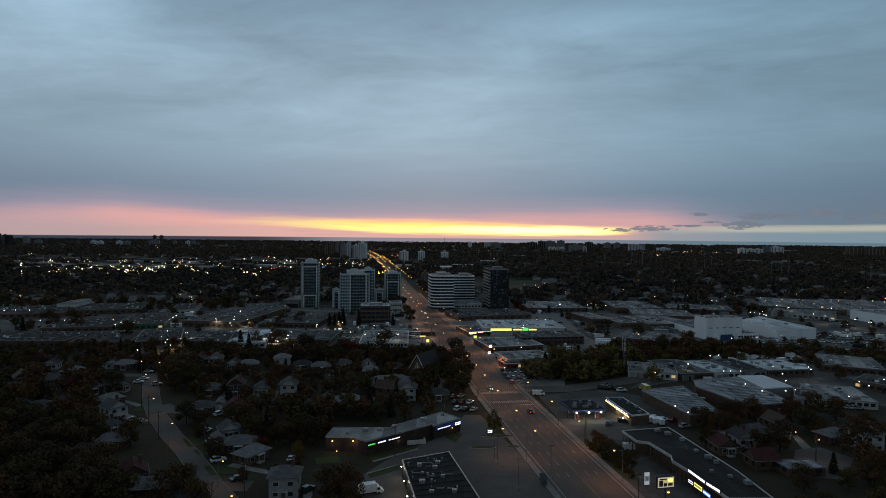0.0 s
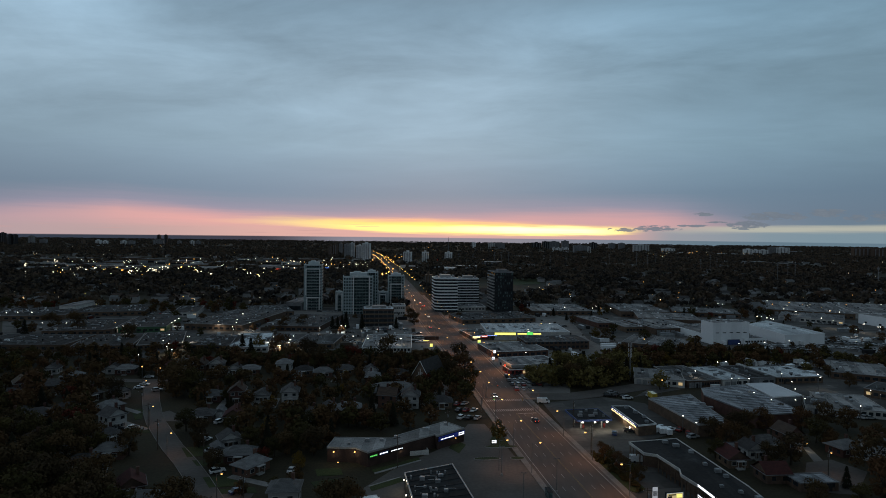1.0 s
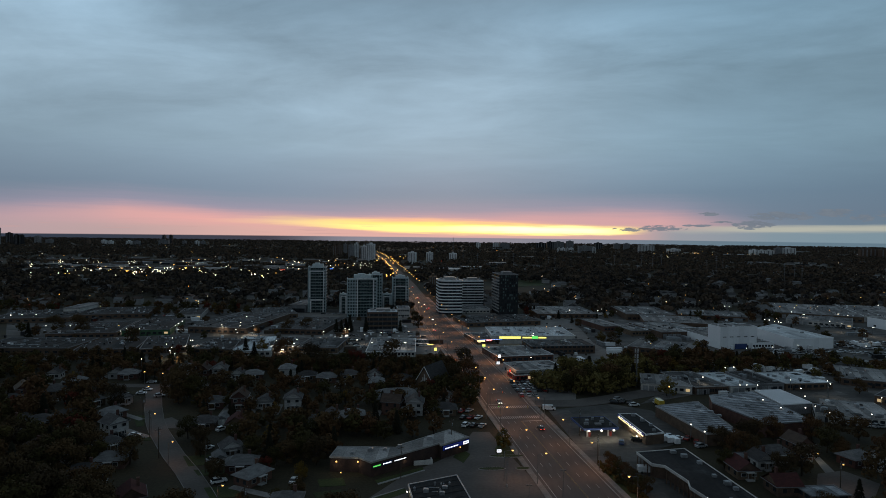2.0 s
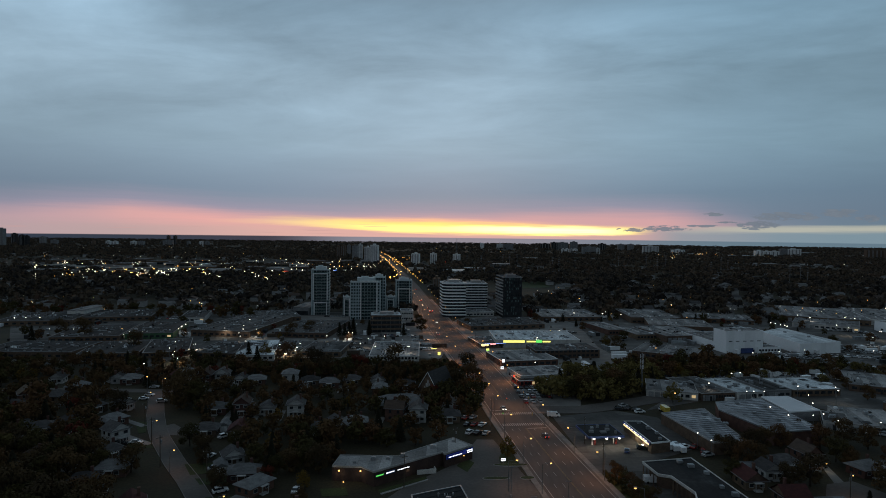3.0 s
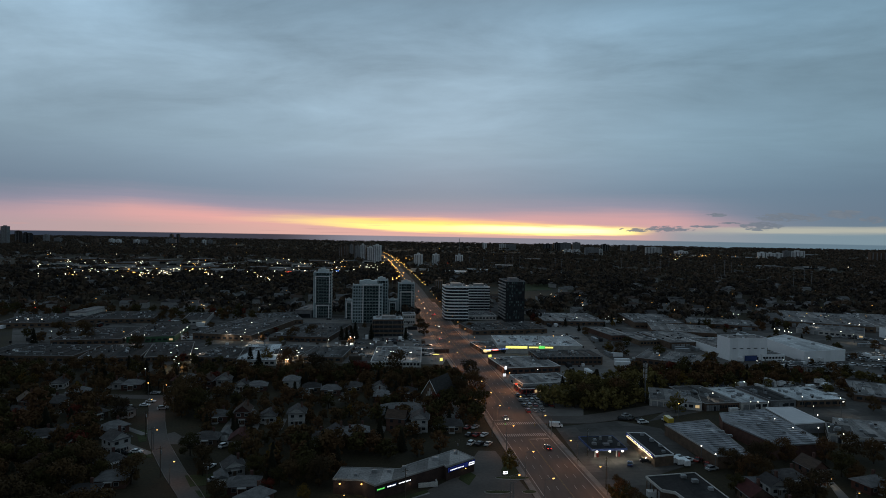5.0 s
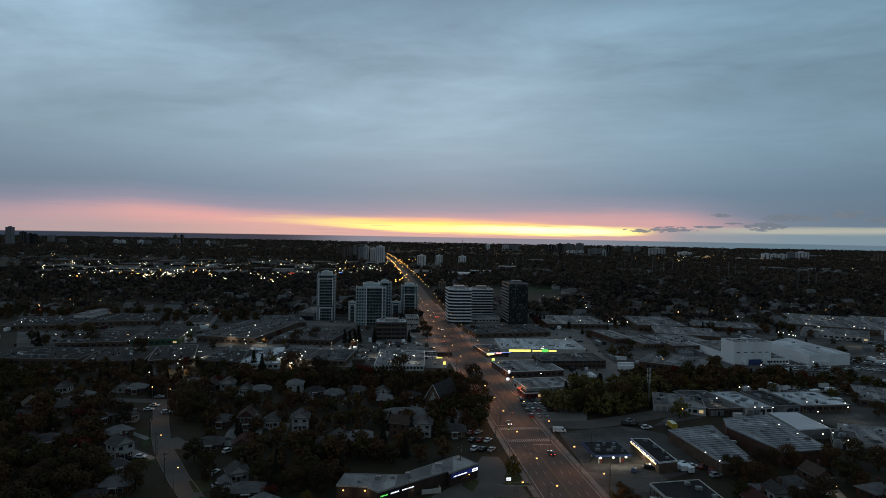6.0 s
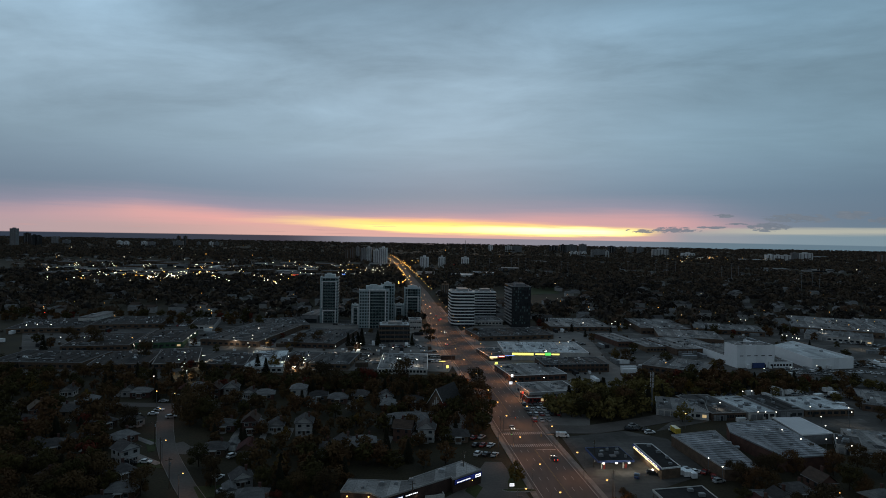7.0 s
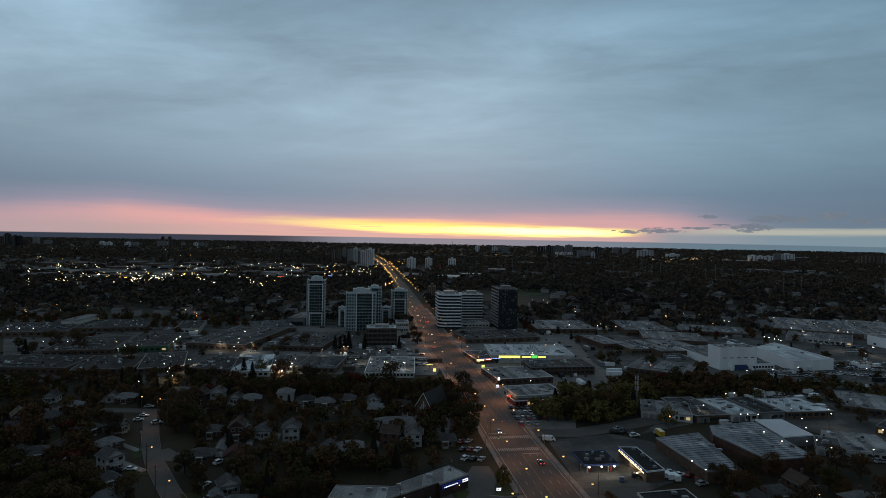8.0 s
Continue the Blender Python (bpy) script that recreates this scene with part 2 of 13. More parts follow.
    if rand:
        oi = nt.nodes.new("ShaderNodeObjectInfo")
        hs = nt.nodes.new("ShaderNodeHueSaturation")
        for k, (lo, hi) in (("Value", (1 - rand, 1 + rand)), ("Hue", (0.5 - rand * 0.05, 0.5 + rand * 0.05))):
            mr = nt.nodes.new("ShaderNodeMapRange")
            mr.inputs[3].default_value, mr.inputs[4].default_value = lo, hi
            nt.links.new(oi.outputs["Random"], mr.inputs[0])
            nt.links.new(mr.outputs[0], hs.inputs[k])
        nt.links.new(col, hs.inputs["Color"])
        col = hs.outputs[0]
    nt.links.new(col, b.inputs["Base Color"])
    rr = nt.nodes.new("ShaderNodeMapRange")
    rr.inputs[3].default_value, rr.inputs[4].default_value = max(0.02, rough - 0.12), min(1, rough + 0.08)
    nt.links.new(n1.outputs["Fac"], rr.inputs[0])
    nt.links.new(rr.outputs[0], b.inputs["Roughness"])
    if bump:
        bp = nt.nodes.new("ShaderNodeBump")
        bp.inputs["Strength"].default_value, bp.inputs["Distance"].default_value = bump, 0.05
        nt.links.new(n2.outputs["Fac"], bp.inputs["Height"])
        nt.links.new(bp.outputs[0], b.inputs["Normal"])
    return ma


def leaf_mat(name, tones, spot=0.045, own=0.12, swing=0.9):
    """Foliage: tone by tree and by clump, with some light passing through the leaves."""
    ma = bpy.data.materials.new(name)
    ma.use_nodes = True
    nt = ma.node_tree
    b = nt.nodes["Principled BSDF"]
    b.inputs["Roughness"].default_value = 0.85
    b.inputs["Specular IOR Level"].default_value = 0.06
    oi = nt.nodes.new("ShaderNodeObjectInfo")
    geo = nt.nodes.new("ShaderNodeNewGeometry")
    nz = nt.nodes.new("ShaderNodeTexNoise")
    nz.inputs["Scale"].default_value = spot
    nt.links.new(geo.outputs["Position"], nz.inputs["Vector"])
    ad = nt.nodes.new("ShaderNodeMath")
    ad.operation = "MULTIPLY_ADD"
    nt.links.new(geo.outputs["Random Per Island"], ad.inputs[0])
    ad.inputs[1].default_value = own
    su = nt.nodes.new("ShaderNodeMath")
    su.operation = "MULTIPLY_ADD"
    nt.links.new(oi.outputs["Random"], su.inputs[0])
    su.inputs[1].default_value = 0.55
    nm = nt.nodes.new("ShaderNodeMath")
    nm.operation = "MULTIPLY_ADD"
    nt.links.new(nz.outputs["Fac"], nm.inputs[0])
    nm.inputs[1].default_value, nm.inputs[2].default_value = swing, 0.13 - swing * 0.5
    nt.links.new(nm.outputs[0], su.inputs[2])
    nt.links.new(su.outputs[0], ad.inputs[2])
    r = nt.nodes.new("ShaderNodeValToRGB")
    el = r.color_ramp.elements
    while len(el) < len(tones):
        el.new(0.5)
    for i, (e, c) in enumerate(zip(el, tones)):
        e.position, e.color = i / (len(tones) - 1), (*c, 1)
    nt.links.new(ad.outputs[0], r.inputs[0])
    nt.links.new(r.outputs[0], b.inputs["Base Color"])
    return ma


def glow_mat(name, colour, strength):
    ma = bpy.data.materials.new(name)
    ma.use_nodes = True
    b = ma.node_tree.nodes["Principled BSDF"]
    b.inputs["Base Color"].default_value = (*(v * 0.5 for v in colour), 1)
    b.inputs["Emission Color"].default_value = (*colour, 1)
    b.inputs["Emission Strength"].default_value = strength
    ma.cycles.emission_sampling = "NONE"
    return ma


def glass_mat(name, tint, rough=0.12):
    """Dark window glass in front of an unlit room."""
    ma = mat(name, tint, tuple(v * 0.5 for v in tint), rough, 0.3, 1.5, 0.03)
    ma.node_tree.nodes["Principled BSDF"].inputs["IOR"].default_value = 1.5
    return ma


M = {
    "grass": mat("grass", (0.046, 0.038, 0.022), (0.030, 0.025, 0.015), 0.95, 0.05, 1.1, 0.4, c3=(0.052, 0.036, 0.021)),
    "lawn": mat("lawn", (0.050, 0.062, 0.022), (0.034, 0.042, 0.018), 0.95, 0.12, 2.0, 0.4),
    "asphalt": mat("asphalt", (0.125, 0.110, 0.101), (0.085, 0.076, 0.070), 0.88, 0.06, 1.0, 0.1, c3=(0.13, 0.114, 0.104), grain=0.12),
    "road": mat("road_asphalt", (0.108, 0.093, 0.085), (0.080, 0.070, 0.065), 0.85, 0.05, 0.4, 0.04, stretch=(1, 0.22, 1), grain=0.1),
    "lot": mat("lot_paving", (0.205, 0.192, 0.180), (0.140, 0.131, 0.124), 0.9, 0.04, 0.35, 0.05, c3=(0.240, 0.225, 0.212), grain=0.1, sheets=(9.0, 5.5, 0.16)),
    "yard": mat("yard_asphalt", (0.108, 0.100, 0.094), (0.068, 0.064, 0.060), 0.9, 0.05, 0.5, 0.05, c3=(0.175, 0.163, 0.153), grain=0.15, sheets=(14.0, 6.0, 0.3)),
    "driveway": mat("driveway_paving", (0.25, 0.24, 0.23), (0.17, 0.163, 0.157), 0.9, 0.3, 2.0, 0.1, grain=0.12),
    "concrete": mat("concrete", (0.33, 0.32, 0.31), (0.23, 0.225, 0.22), 0.9, 0.35, 4.0, 0.2, rand=0.1),
    "walk": mat("worn_pavement", (0.215, 0.205, 0.195), (0.15, 0.145, 0.14), 0.9, 0.35, 4.0, 0.2),
    # darker copy of tar, about half its tone, for the near-black works roofs
    "dark_tar": mat("old_tar_roof", (0.042, 0.039, 0.038), (0.022, 0.021, 0.021), 0.88, 0.07, 1.0, 0.3, c3=(0.085, 0.082, 0.08), local=True, sheets=(23.0, 3.1, 0.45)),
    "paint": mat("road_paint", (0.36, 0.35, 0.34), (0.20, 0.19, 0.185), 0.7, 0.8, 5.0, 0.1),
    "yellow_paint": mat("yellow_road_paint", (0.26, 0.19, 0.07), (0.15, 0.115, 0.06), 0.7, 0.8, 5.0, 0.1),
    "brick": mat("brick", (0.110, 0.058, 0.046), (0.075, 0.040, 0.034), 0.9, 0.5, 9.0, 0.5, rand=0.25),
    "brown": mat("brown_brick", (0.13, 0.088, 0.062), (0.085, 0.058, 0.044), 0.9, 0.5, 8.0, 0.5, rand=0.2),
    "stucco": mat("pale_stucco", (0.52, 0.50, 0.47), (0.38, 0.37, 0.36), 0.9, 0.3, 5.0, 0.25, rand=0.12),
    "siding": mat("siding", (0.38, 0.37, 0.36), (0.27, 0.265, 0.26), 0.7, 0.4, 6.0, 0.2, rand=0.3, stretch=(1, 1, 6)),
    "white": mat("white_cladding", (0.76, 0.77, 0.78), (0.70, 0.71, 0.725), 0.6, 0.05, 0.8, 0.03, grain=0.03, sheets=(4.0, 900.0, 0.06)),
    "grey": mat("grey_cladding", (0.21, 0.21, 0.215), (0.15, 0.15, 0.155), 0.8, 0.2, 3.0, 0.15, rand=0.2),
    "charcoal": mat("charcoal_cladding", (0.030, 0.030, 0.032), (0.018, 0.018, 0.020), 0.8, 0.3, 3.0, 0.1),
    "tar": mat("tar_roof", (0.084, 0.081, 0.080), (0.044, 0.043, 0.043), 0.85, 0.07, 1.0, 0.3, c3=(0.155, 0.15, 0.148), local=True, sheets=(23.0, 3.1, 0.55)),
    "gravel": mat("gravel_roof", (0.265, 0.259, 0.255), (0.145, 0.142, 0.141), 0.9, 0.06, 1.4, 0.3, c3=(0.33, 0.325, 0.32), local=True, rand=0.2, sheets=(27.0, 3.6, 0.45)),
    "pale_roof": mat("pale_membrane_roof", (0.58, 0.62, 0.64), (0.34, 0.365, 0.38), 0.75, 0.07, 0.9, 0.15, c3=(0.70, 0.72, 0.74), local=True, sheets=(25.0, 4.2, 0.3)),
    "worn_roof": mat("worn_ribbed_roof", (0.30, 0.31, 0.33), (0.16, 0.165, 0.175), 0.75, 0.09, 1.0, 0.2, c3=(0.58, 0.59, 0.60), local=True, sheets=(30.0, 2.2, 0.3)),
    "black_roof": mat("black_tar_roof", (0.027, 0.027, 0.028), (0.014, 0.014, 0.015), 0.92, 0.09, 1.0, 0.3, c3=(0.052, 0.052, 0.054), local=True, sheets=(40.0, 2.4, 0.25)),
    "white_roof": mat("white_sheet_roof", (0.58, 0.59, 0.61), (0.50, 0.51, 0.53), 0.6, 0.08, 0.8, 0.05, local=True, grain=0.05),
    "shingle": mat("shingles", (0.085, 0.080, 0.079), (0.052, 0.049, 0.050), 0.92, 0.5, 4.0, 0.5, rand=0.45, stretch=(1, 1, 5)),
    "shingle_brown": mat("brown_shingles", (0.090, 0.064, 0.050), (0.058, 0.042, 0.035), 0.92, 0.5, 4.0, 0.5, rand=0.35, stretch=(1, 1, 5)),
    "shingle_grey": mat("grey_shingles", (0.175, 0.174, 0.175), (0.11, 0.109, 0.11), 0.92, 0.4, 4.0, 0.5, rand=0.3, stretch=(1, 1, 5)),
    "trim": mat("white_trim", (0.76, 0.76, 0.75), (0.52, 0.52, 0.52), 0.6, 0.6, 4.0, 0.05),
    "metal": mat("galvanised_metal", (0.34, 0.35, 0.36), (0.22, 0.23, 0.24), 0.5, 0.5, 5.0, 0.1, metal=0.6, rand=0.15),
    "pole": mat("pole_metal", (0.15, 0.15, 0.15), (0.09, 0.09, 0.09), 0.6, 0.6, 5.0, 0.1, metal=0.3),
    "wood": mat("weathered_wood", (0.085, 0.066, 0.050), (0.050, 0.040, 0.032), 0.9, 0.7, 9.0, 0.4, stretch=(4, 4, 0.5)),
    "bark": mat("bark", (0.050, 0.038, 0.029), (0.028, 0.022, 0.018), 0.95, 1.5, 10.0, 0.6, stretch=(2, 2, 0.5)),
    "tyre": mat("rubber", (0.020, 0.020, 0.020), (0.012, 0.012, 0.012), 0.85, 3.0, 20.0, 0.2),
    "blue": mat("blue_fascia", (0.035, 0.065, 0.20), (0.024, 0.045, 0.14), 0.5, 0.4, 3.0, 0.05),
    "tail_dark": mat("unlit_tail_lamp", (0.10, 0.012, 0.01), (0.07, 0.01, 0.008), 0.4, 0.4, 3.0, 0.0),
    "green": mat("dark_green_panel", (0.030, 0.10, 0.045), (0.02, 0.07, 0.03), 0.6, 0.4, 3.0, 0.05),
    "red": mat("red_panel", (0.30, 0.035, 0.028), (0.20, 0.025, 0.02), 0.5, 0.4, 3.0, 0.05),
    "condo_wall": mat("grey_green_cladding", (0.29, 0.355, 0.365), (0.22, 0.27, 0.28), 0.8, 0.3, 3.0, 0.1),
    "condo_slab": mat("pale_balcony_concrete", (0.50, 0.56, 0.57), (0.40, 0.45, 0.46), 0.85, 0.4, 3.0, 0.1),
    # lighter copy of concrete and stucco; brightens the dim far slabs by colour
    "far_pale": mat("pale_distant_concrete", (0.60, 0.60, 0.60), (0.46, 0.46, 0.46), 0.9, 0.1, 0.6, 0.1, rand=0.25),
    "dark_brick": mat("dark_brick", (0.064, 0.040, 0.034), (0.042, 0.027, 0.024), 0.9, 0.5, 9.0, 0.5),
    "shingle_red": mat("red_shingles", (0.075, 0.026, 0.024), (0.048, 0.018, 0.018), 0.92, 0.5, 4.0, 0.5, stretch=(1, 1, 5)),
    "glass": glass_mat("window_glass", (0.030, 0.036, 0.042)),
    "condo_glass": glass_mat("condo_glass", (0.035, 0.050, 0.055), 0.2),
    "rail_glass": glass_mat("balcony_glass", (0.075, 0.125, 0.125), 0.3),
    "leaf": leaf_mat("leaves", [(0.036, 0.026, 0.016), (0.051, 0.036, 0.020), (0.068, 0.045, 0.022), (0.086, 0.052, 0.024), (0.098, 0.050, 0.025), (0.068, 0.037, 0.022)]),
    "leaf_green": leaf_mat("green_leaves", [(0.032, 0.029, 0.012), (0.052, 0.043, 0.017), (0.081, 0.063, 0.022)]),
    "leaf_yellow": leaf_mat("yellow_leaves", [(0.091, 0.063, 0.016), (0.131, 0.084, 0.019), (0.105, 0.056, 0.016)]),
    "leaf_red": leaf_mat("red_leaves", [(0.086, 0.019, 0.012), (0.110, 0.026, 0.016), (0.066, 0.019, 0.015)]),
    "needle": leaf_mat("needles", [(0.014, 0.014, 0.009), (0.020, 0.020, 0.012), (0.025, 0.022, 0.014)]),
    # raised tones: some of the haze over the far woods is mixed in
    "hazed_leaf": leaf_mat("far_leaves", [(0.025, 0.023, 0.022), (0.044, 0.037, 0.033), (0.072, 0.056, 0.042), (0.097, 0.071, 0.049), (0.104, 0.065, 0.047)], 0.075, 0.20, 2.6),
    "leaf_olive": leaf_mat("olive_leaves", [(0.091, 0.074, 0.027), (0.131, 0.104, 0.037), (0.166, 0.124, 0.041)]),
    "sodium": glow_mat("sodium_lamp", (1.0, 0.52, 0.14), 2.2),
    "sodium_far": glow_mat("far_sodium_lamp", (1.0, 0.46, 0.09), 4.6),
    "led": glow_mat("white_lamp", (1.0, 0.93, 0.78), 4.0),
    "led_far": glow_mat("far_white_lamp", (1.0, 0.84, 0.58), 4.0),
    "lit_window": glow_mat("lit_window", (1.0, 0.72, 0.36), 0.45),
    "sign_white": glow_mat("lit_white_sign", (0.92, 0.95, 1.0), 1.5),
    "sign_yellow": glow_mat("lit_yellow_sign", (1.0, 0.92, 0.22), 1.15),
    "sign_green": glow_mat("lit_green_sign", (0.16, 0.9, 0.16), 0.9),
    "sign_blue": glow_mat("lit_blue_sign", (0.10, 0.28, 1.0), 1.2),
    "sign_red": glow_mat("lit_red_sign", (1.0, 0.10, 0.05), 0.9),
    "panel_blue": glow_mat("lit_blue_fascia", (0.03, 0.06, 0.42), 0.16),
    "panel_white": glow_mat("lit_white_panel", (0.9, 0.93, 1.0), 0.3),
    "warm_strip": glow_mat("warm_light_strip", (1.0, 0.74, 0.34), 1.5),
    "panel_lit": glow_mat("lit_billboard", (0.8, 0.66, 0.32), 0.5),
    "tail": glow_mat("tail_lamp", (1.0, 0.05, 0.03), 2.5),
    "head": glow_mat("head_lamp", (1.0, 0.92, 0.75), 6.0),
}


def car_paint(name, c):
    ma = mat(name, c, tuple(v * 0.85 for v in c), 0.28, 0.8, 5.0, 0.0, local=True)
    ma.node_tree.nodes["Principled BSDF"].inputs["Coat Weight"].default_value = 0.6
    return ma


PAINT = {"white": car_paint("white_car_paint", (0.72, 0.72, 0.72)), "silver": car_paint("silver_car_paint", (0.36, 0.37, 0.38)),
         "black": car_paint("black_car_paint", (0.02, 0.02, 0.022)), "red": car_paint("red_car_paint", (0.28, 0.03, 0.025)),
         "blue": car_paint("blue_car_paint", (0.035, 0.06, 0.15)), "yellow": car_paint("yellow_truck_paint", (0.60, 0.42, 0.06))}


# ---- building blocks ----
class Shape:
    """Collects the faces of one mesh."""

    def __init__(self):
        self.v, self.f = [], []

    def add(self, verts, faces):
        k = len(self.v)
        self.v += [tuple(p) for p in verts]
        self.f += [tuple(i + k for i in f) for f in faces]
        return self

    def box(self, x0, y0, z0, x1, y1, z1):
        return self.add([(x, y, z) for z in (z0, z1) for y in (y0, y1) for x in (x0, x1)],
                        [(0, 2, 3, 1), (4, 5, 7, 6), (0, 1, 5, 4), (2, 6, 7, 3), (0, 4, 6, 2), (1, 3, 7, 5)])

    def prism(self, pts, z0, z1):
        """A slab over a polygon that runs anticlockwise."""
        n = len(pts)
        return self.add([(x, y, z0) for x, y in pts] + [(x, y, z1) for x, y in pts],
                        [tuple(range(n - 1, -1, -1)), tuple(range(n, 2 * n))] + [(i, (i + 1) % n, n + (i + 1) % n, n + i) for i in range(n)])

    def tube(self, a, b, r0, r1, n=6):
        a, b = Vector(a), Vector(b)
        q = (b - a).to_track_quat("Z", "Y")
        ring = [Vector((math.cos(k * 2 * math.pi / n), math.sin(k * 2 * math.pi / n), 0)) for k in range(n)]
        return self.add([a + q @ (p * r0) for p in ring] + [b + q @ (p * r1) for p in ring],
                        [tuple(range(n - 1, -1, -1)), tuple(range(n, 2 * n))] + [(i, (i + 1) % n, n + (i + 1) % n, n + i) for i in range(n)])

    def ball(self, c, rx, ry, rz, n=8, m=5):
        pts = [(c[0], c[1], c[2] - rz)]
        for j in range(1, m):
            t = -math.pi / 2 + math.pi * j / m
            pts += [(c[0] + rx * math.cos(t) * math.cos(2 * math.pi * i / n), c[1] + ry * math.cos(t) * math.sin(2 * math.pi * i / n), c[2] + rz * math.sin(t)) for i in range(n)]
        pts.append((c[0], c[1], c[2] + rz))
        last = len(pts) - 1
        fs = [(0, 1 + (i + 1) % n, 1 + i) for i in range(n)]
        for j in range(m - 2):
            a = 1 + j * n
            fs += [(a + i, a + (i + 1) % n, a + n + (i + 1) % n, a + n + i) for i in range(n)]
        a = 1 + (m - 2) * n
        fs += [(a + i, a + (i + 1) % n, last) for i in range(n)]
        return self.add(pts, fs)

    def mesh(self, name, material, smooth=False):
        me = bpy.data.meshes.new(name)
        me.from_pydata(self.v, [], self.f)
        me.materials.append(material)
        if smooth:
            me.polygons.foreach_set("use_smooth", [True] * len(me.polygons))
        me.update()
        return me


def part(name, shape, material, parent, label="", smooth=False, at=None):
    """Links a shape, or a mesh that is already made, as one mesh under a thing or a part."""
    me = shape if isinstance(shape, bpy.types.Mesh) else shape.mesh(name, material, smooth)
    ob = new(name, me)
    ob.parent = parent
    if at is not None:
        ob.matrix_basis = at
    return tagged(ob, label)


def thing(name, label, category, group="", kind="", m=None):
    ob = tagged(new(name), label, category, group, kind)
    ob.empty_display_size = 0.5
    if m is not None:
        ob.matrix_basis = m
    return ob


def structure(name, shape, material, label, category, kind="structure"):
    return tagged(new(name, shape.mesh(name, material)), label, category, kind=kind)


MADE = {}


def spawn(builder, m, *args):
    """The first of a kind is built, the others are copies of it."""
    key = (builder, args)
    if key not in MADE:
        MADE[key] = builder(*args)
        MADE[key].matrix_basis = Matrix.LocRotScale(m.translation, m.to_quaternion(), None)
        return MADE[key]
    return copy_thing(MADE[key], m)


MESHES = {}


def pane_mesh(w, h, material, depth=0.12, name="window"):
    """A framed pane standing in the xz plane, facing -y, from its lower left corner."""
    key = (round(w, 2), round(h, 2), material.name, depth, name)
    if key not in MESHES:
        s = Shape().box(0, -depth * 0.3, 0, w, depth, h)
        MESHES[key] = s.mesh(name, material)
    return MESHES[key]


def wall_panes(parent, w, d, side, xs, z, pw, ph, material, name="window", out=0.05):
    """A row of panes on one side (front, back, left, right) of a w x d block."""
    me = pane_mesh(pw, ph, material, name=name)
    for x in xs:
        if side == "front":
            at = pose(x, -out, z)
        elif side == "right":
            at = pose(w + out, x, z, 0, 0, 90)
        elif side == "left":
            at = pose(-out, x + pw, z, 0, 0, -90)
        else:
            at = pose(x + pw, d + out, z, 0, 0, 180)
        part(name, me, material, parent, at=at)


def spread(lo, hi, n, w):
    """n starts of pieces w wide, evenly between lo and hi."""
    return [lo + (hi - lo) * (i + 0.5) / n - w / 2 for i in range(n)]


RNG = random.Random(7)


# ---- ground ----
def strip(name, centre, w0, w1, z0, z1, material, label, category, half=None, outer=False):
    """A band along a line, between the offsets w0 and w1 to its right; half: further half width, point by point."""
    s, rows = Shape(), []
    for i, (x, y) in enumerate(centre):
        a, b = centre[max(0, i - 1)], centre[min(len(centre) - 1, i + 1)]
        t = Vector((b[0] - a[0], b[1] - a[1])).normalized()
        h = half[i] if half else 0.0
        p, q = (w0 + h, w1 + h) if outer or h < 0 else (w0 - h, w1 + h)
        rows.append(((x + t.y * p, y - t.x * p), (x + t.y * q, y - t.x * q)))
    for (a, b), (c, d) in zip(rows, rows[1:]):
        s.prism([a, b, d, c], z0, z1)
    return structure(name, s, material, label, category)


def along(centre, dist, off=0.0):
    """The place at that distance along a line, off to its right, and the heading in degrees."""
    for a, b in zip(centre, centre[1:]):
        v = Vector((b[0] - a[0], b[1] - a[1]))
        if dist <= v.length or b == centre[-1]:
            t = v.normalized()
            return a[0] + t.x * dist + t.y * off, a[1] + t.y * dist - t.x * off, math.degrees(math.atan2(-t.x, t.y))
        dist -= v.length


# ---- flat-roofed buildings ----
def roof_deck(x0, y0, x1, y1, z, seed):
    """A flat deck with low raised seams, one connected sheet with a skirt."""
    rng = random.Random(round(seed * 10))
    xs, zs, x = [x0, x0], [z - 0.13, z], x0
    while x < x1 - 6:
        x += rng.uniform(3.0, 5.5)
        xs += [x - 0.14, x - 0.1, x + 0.1, x + 0.14]
        zs += [z, z + 0.14, z + 0.14, z]
    xs += [x1, x1]
    zs += [z, z - 0.13]
    n = len(xs)
    return Shape().add([(a, y0, b) for a, b in zip(xs, zs)] + [(a, y1, b) for a, b in zip(xs, zs)], [(i, i + 1, n + i + 1, n + i) for i in range(n - 1)])


ROOFS = []


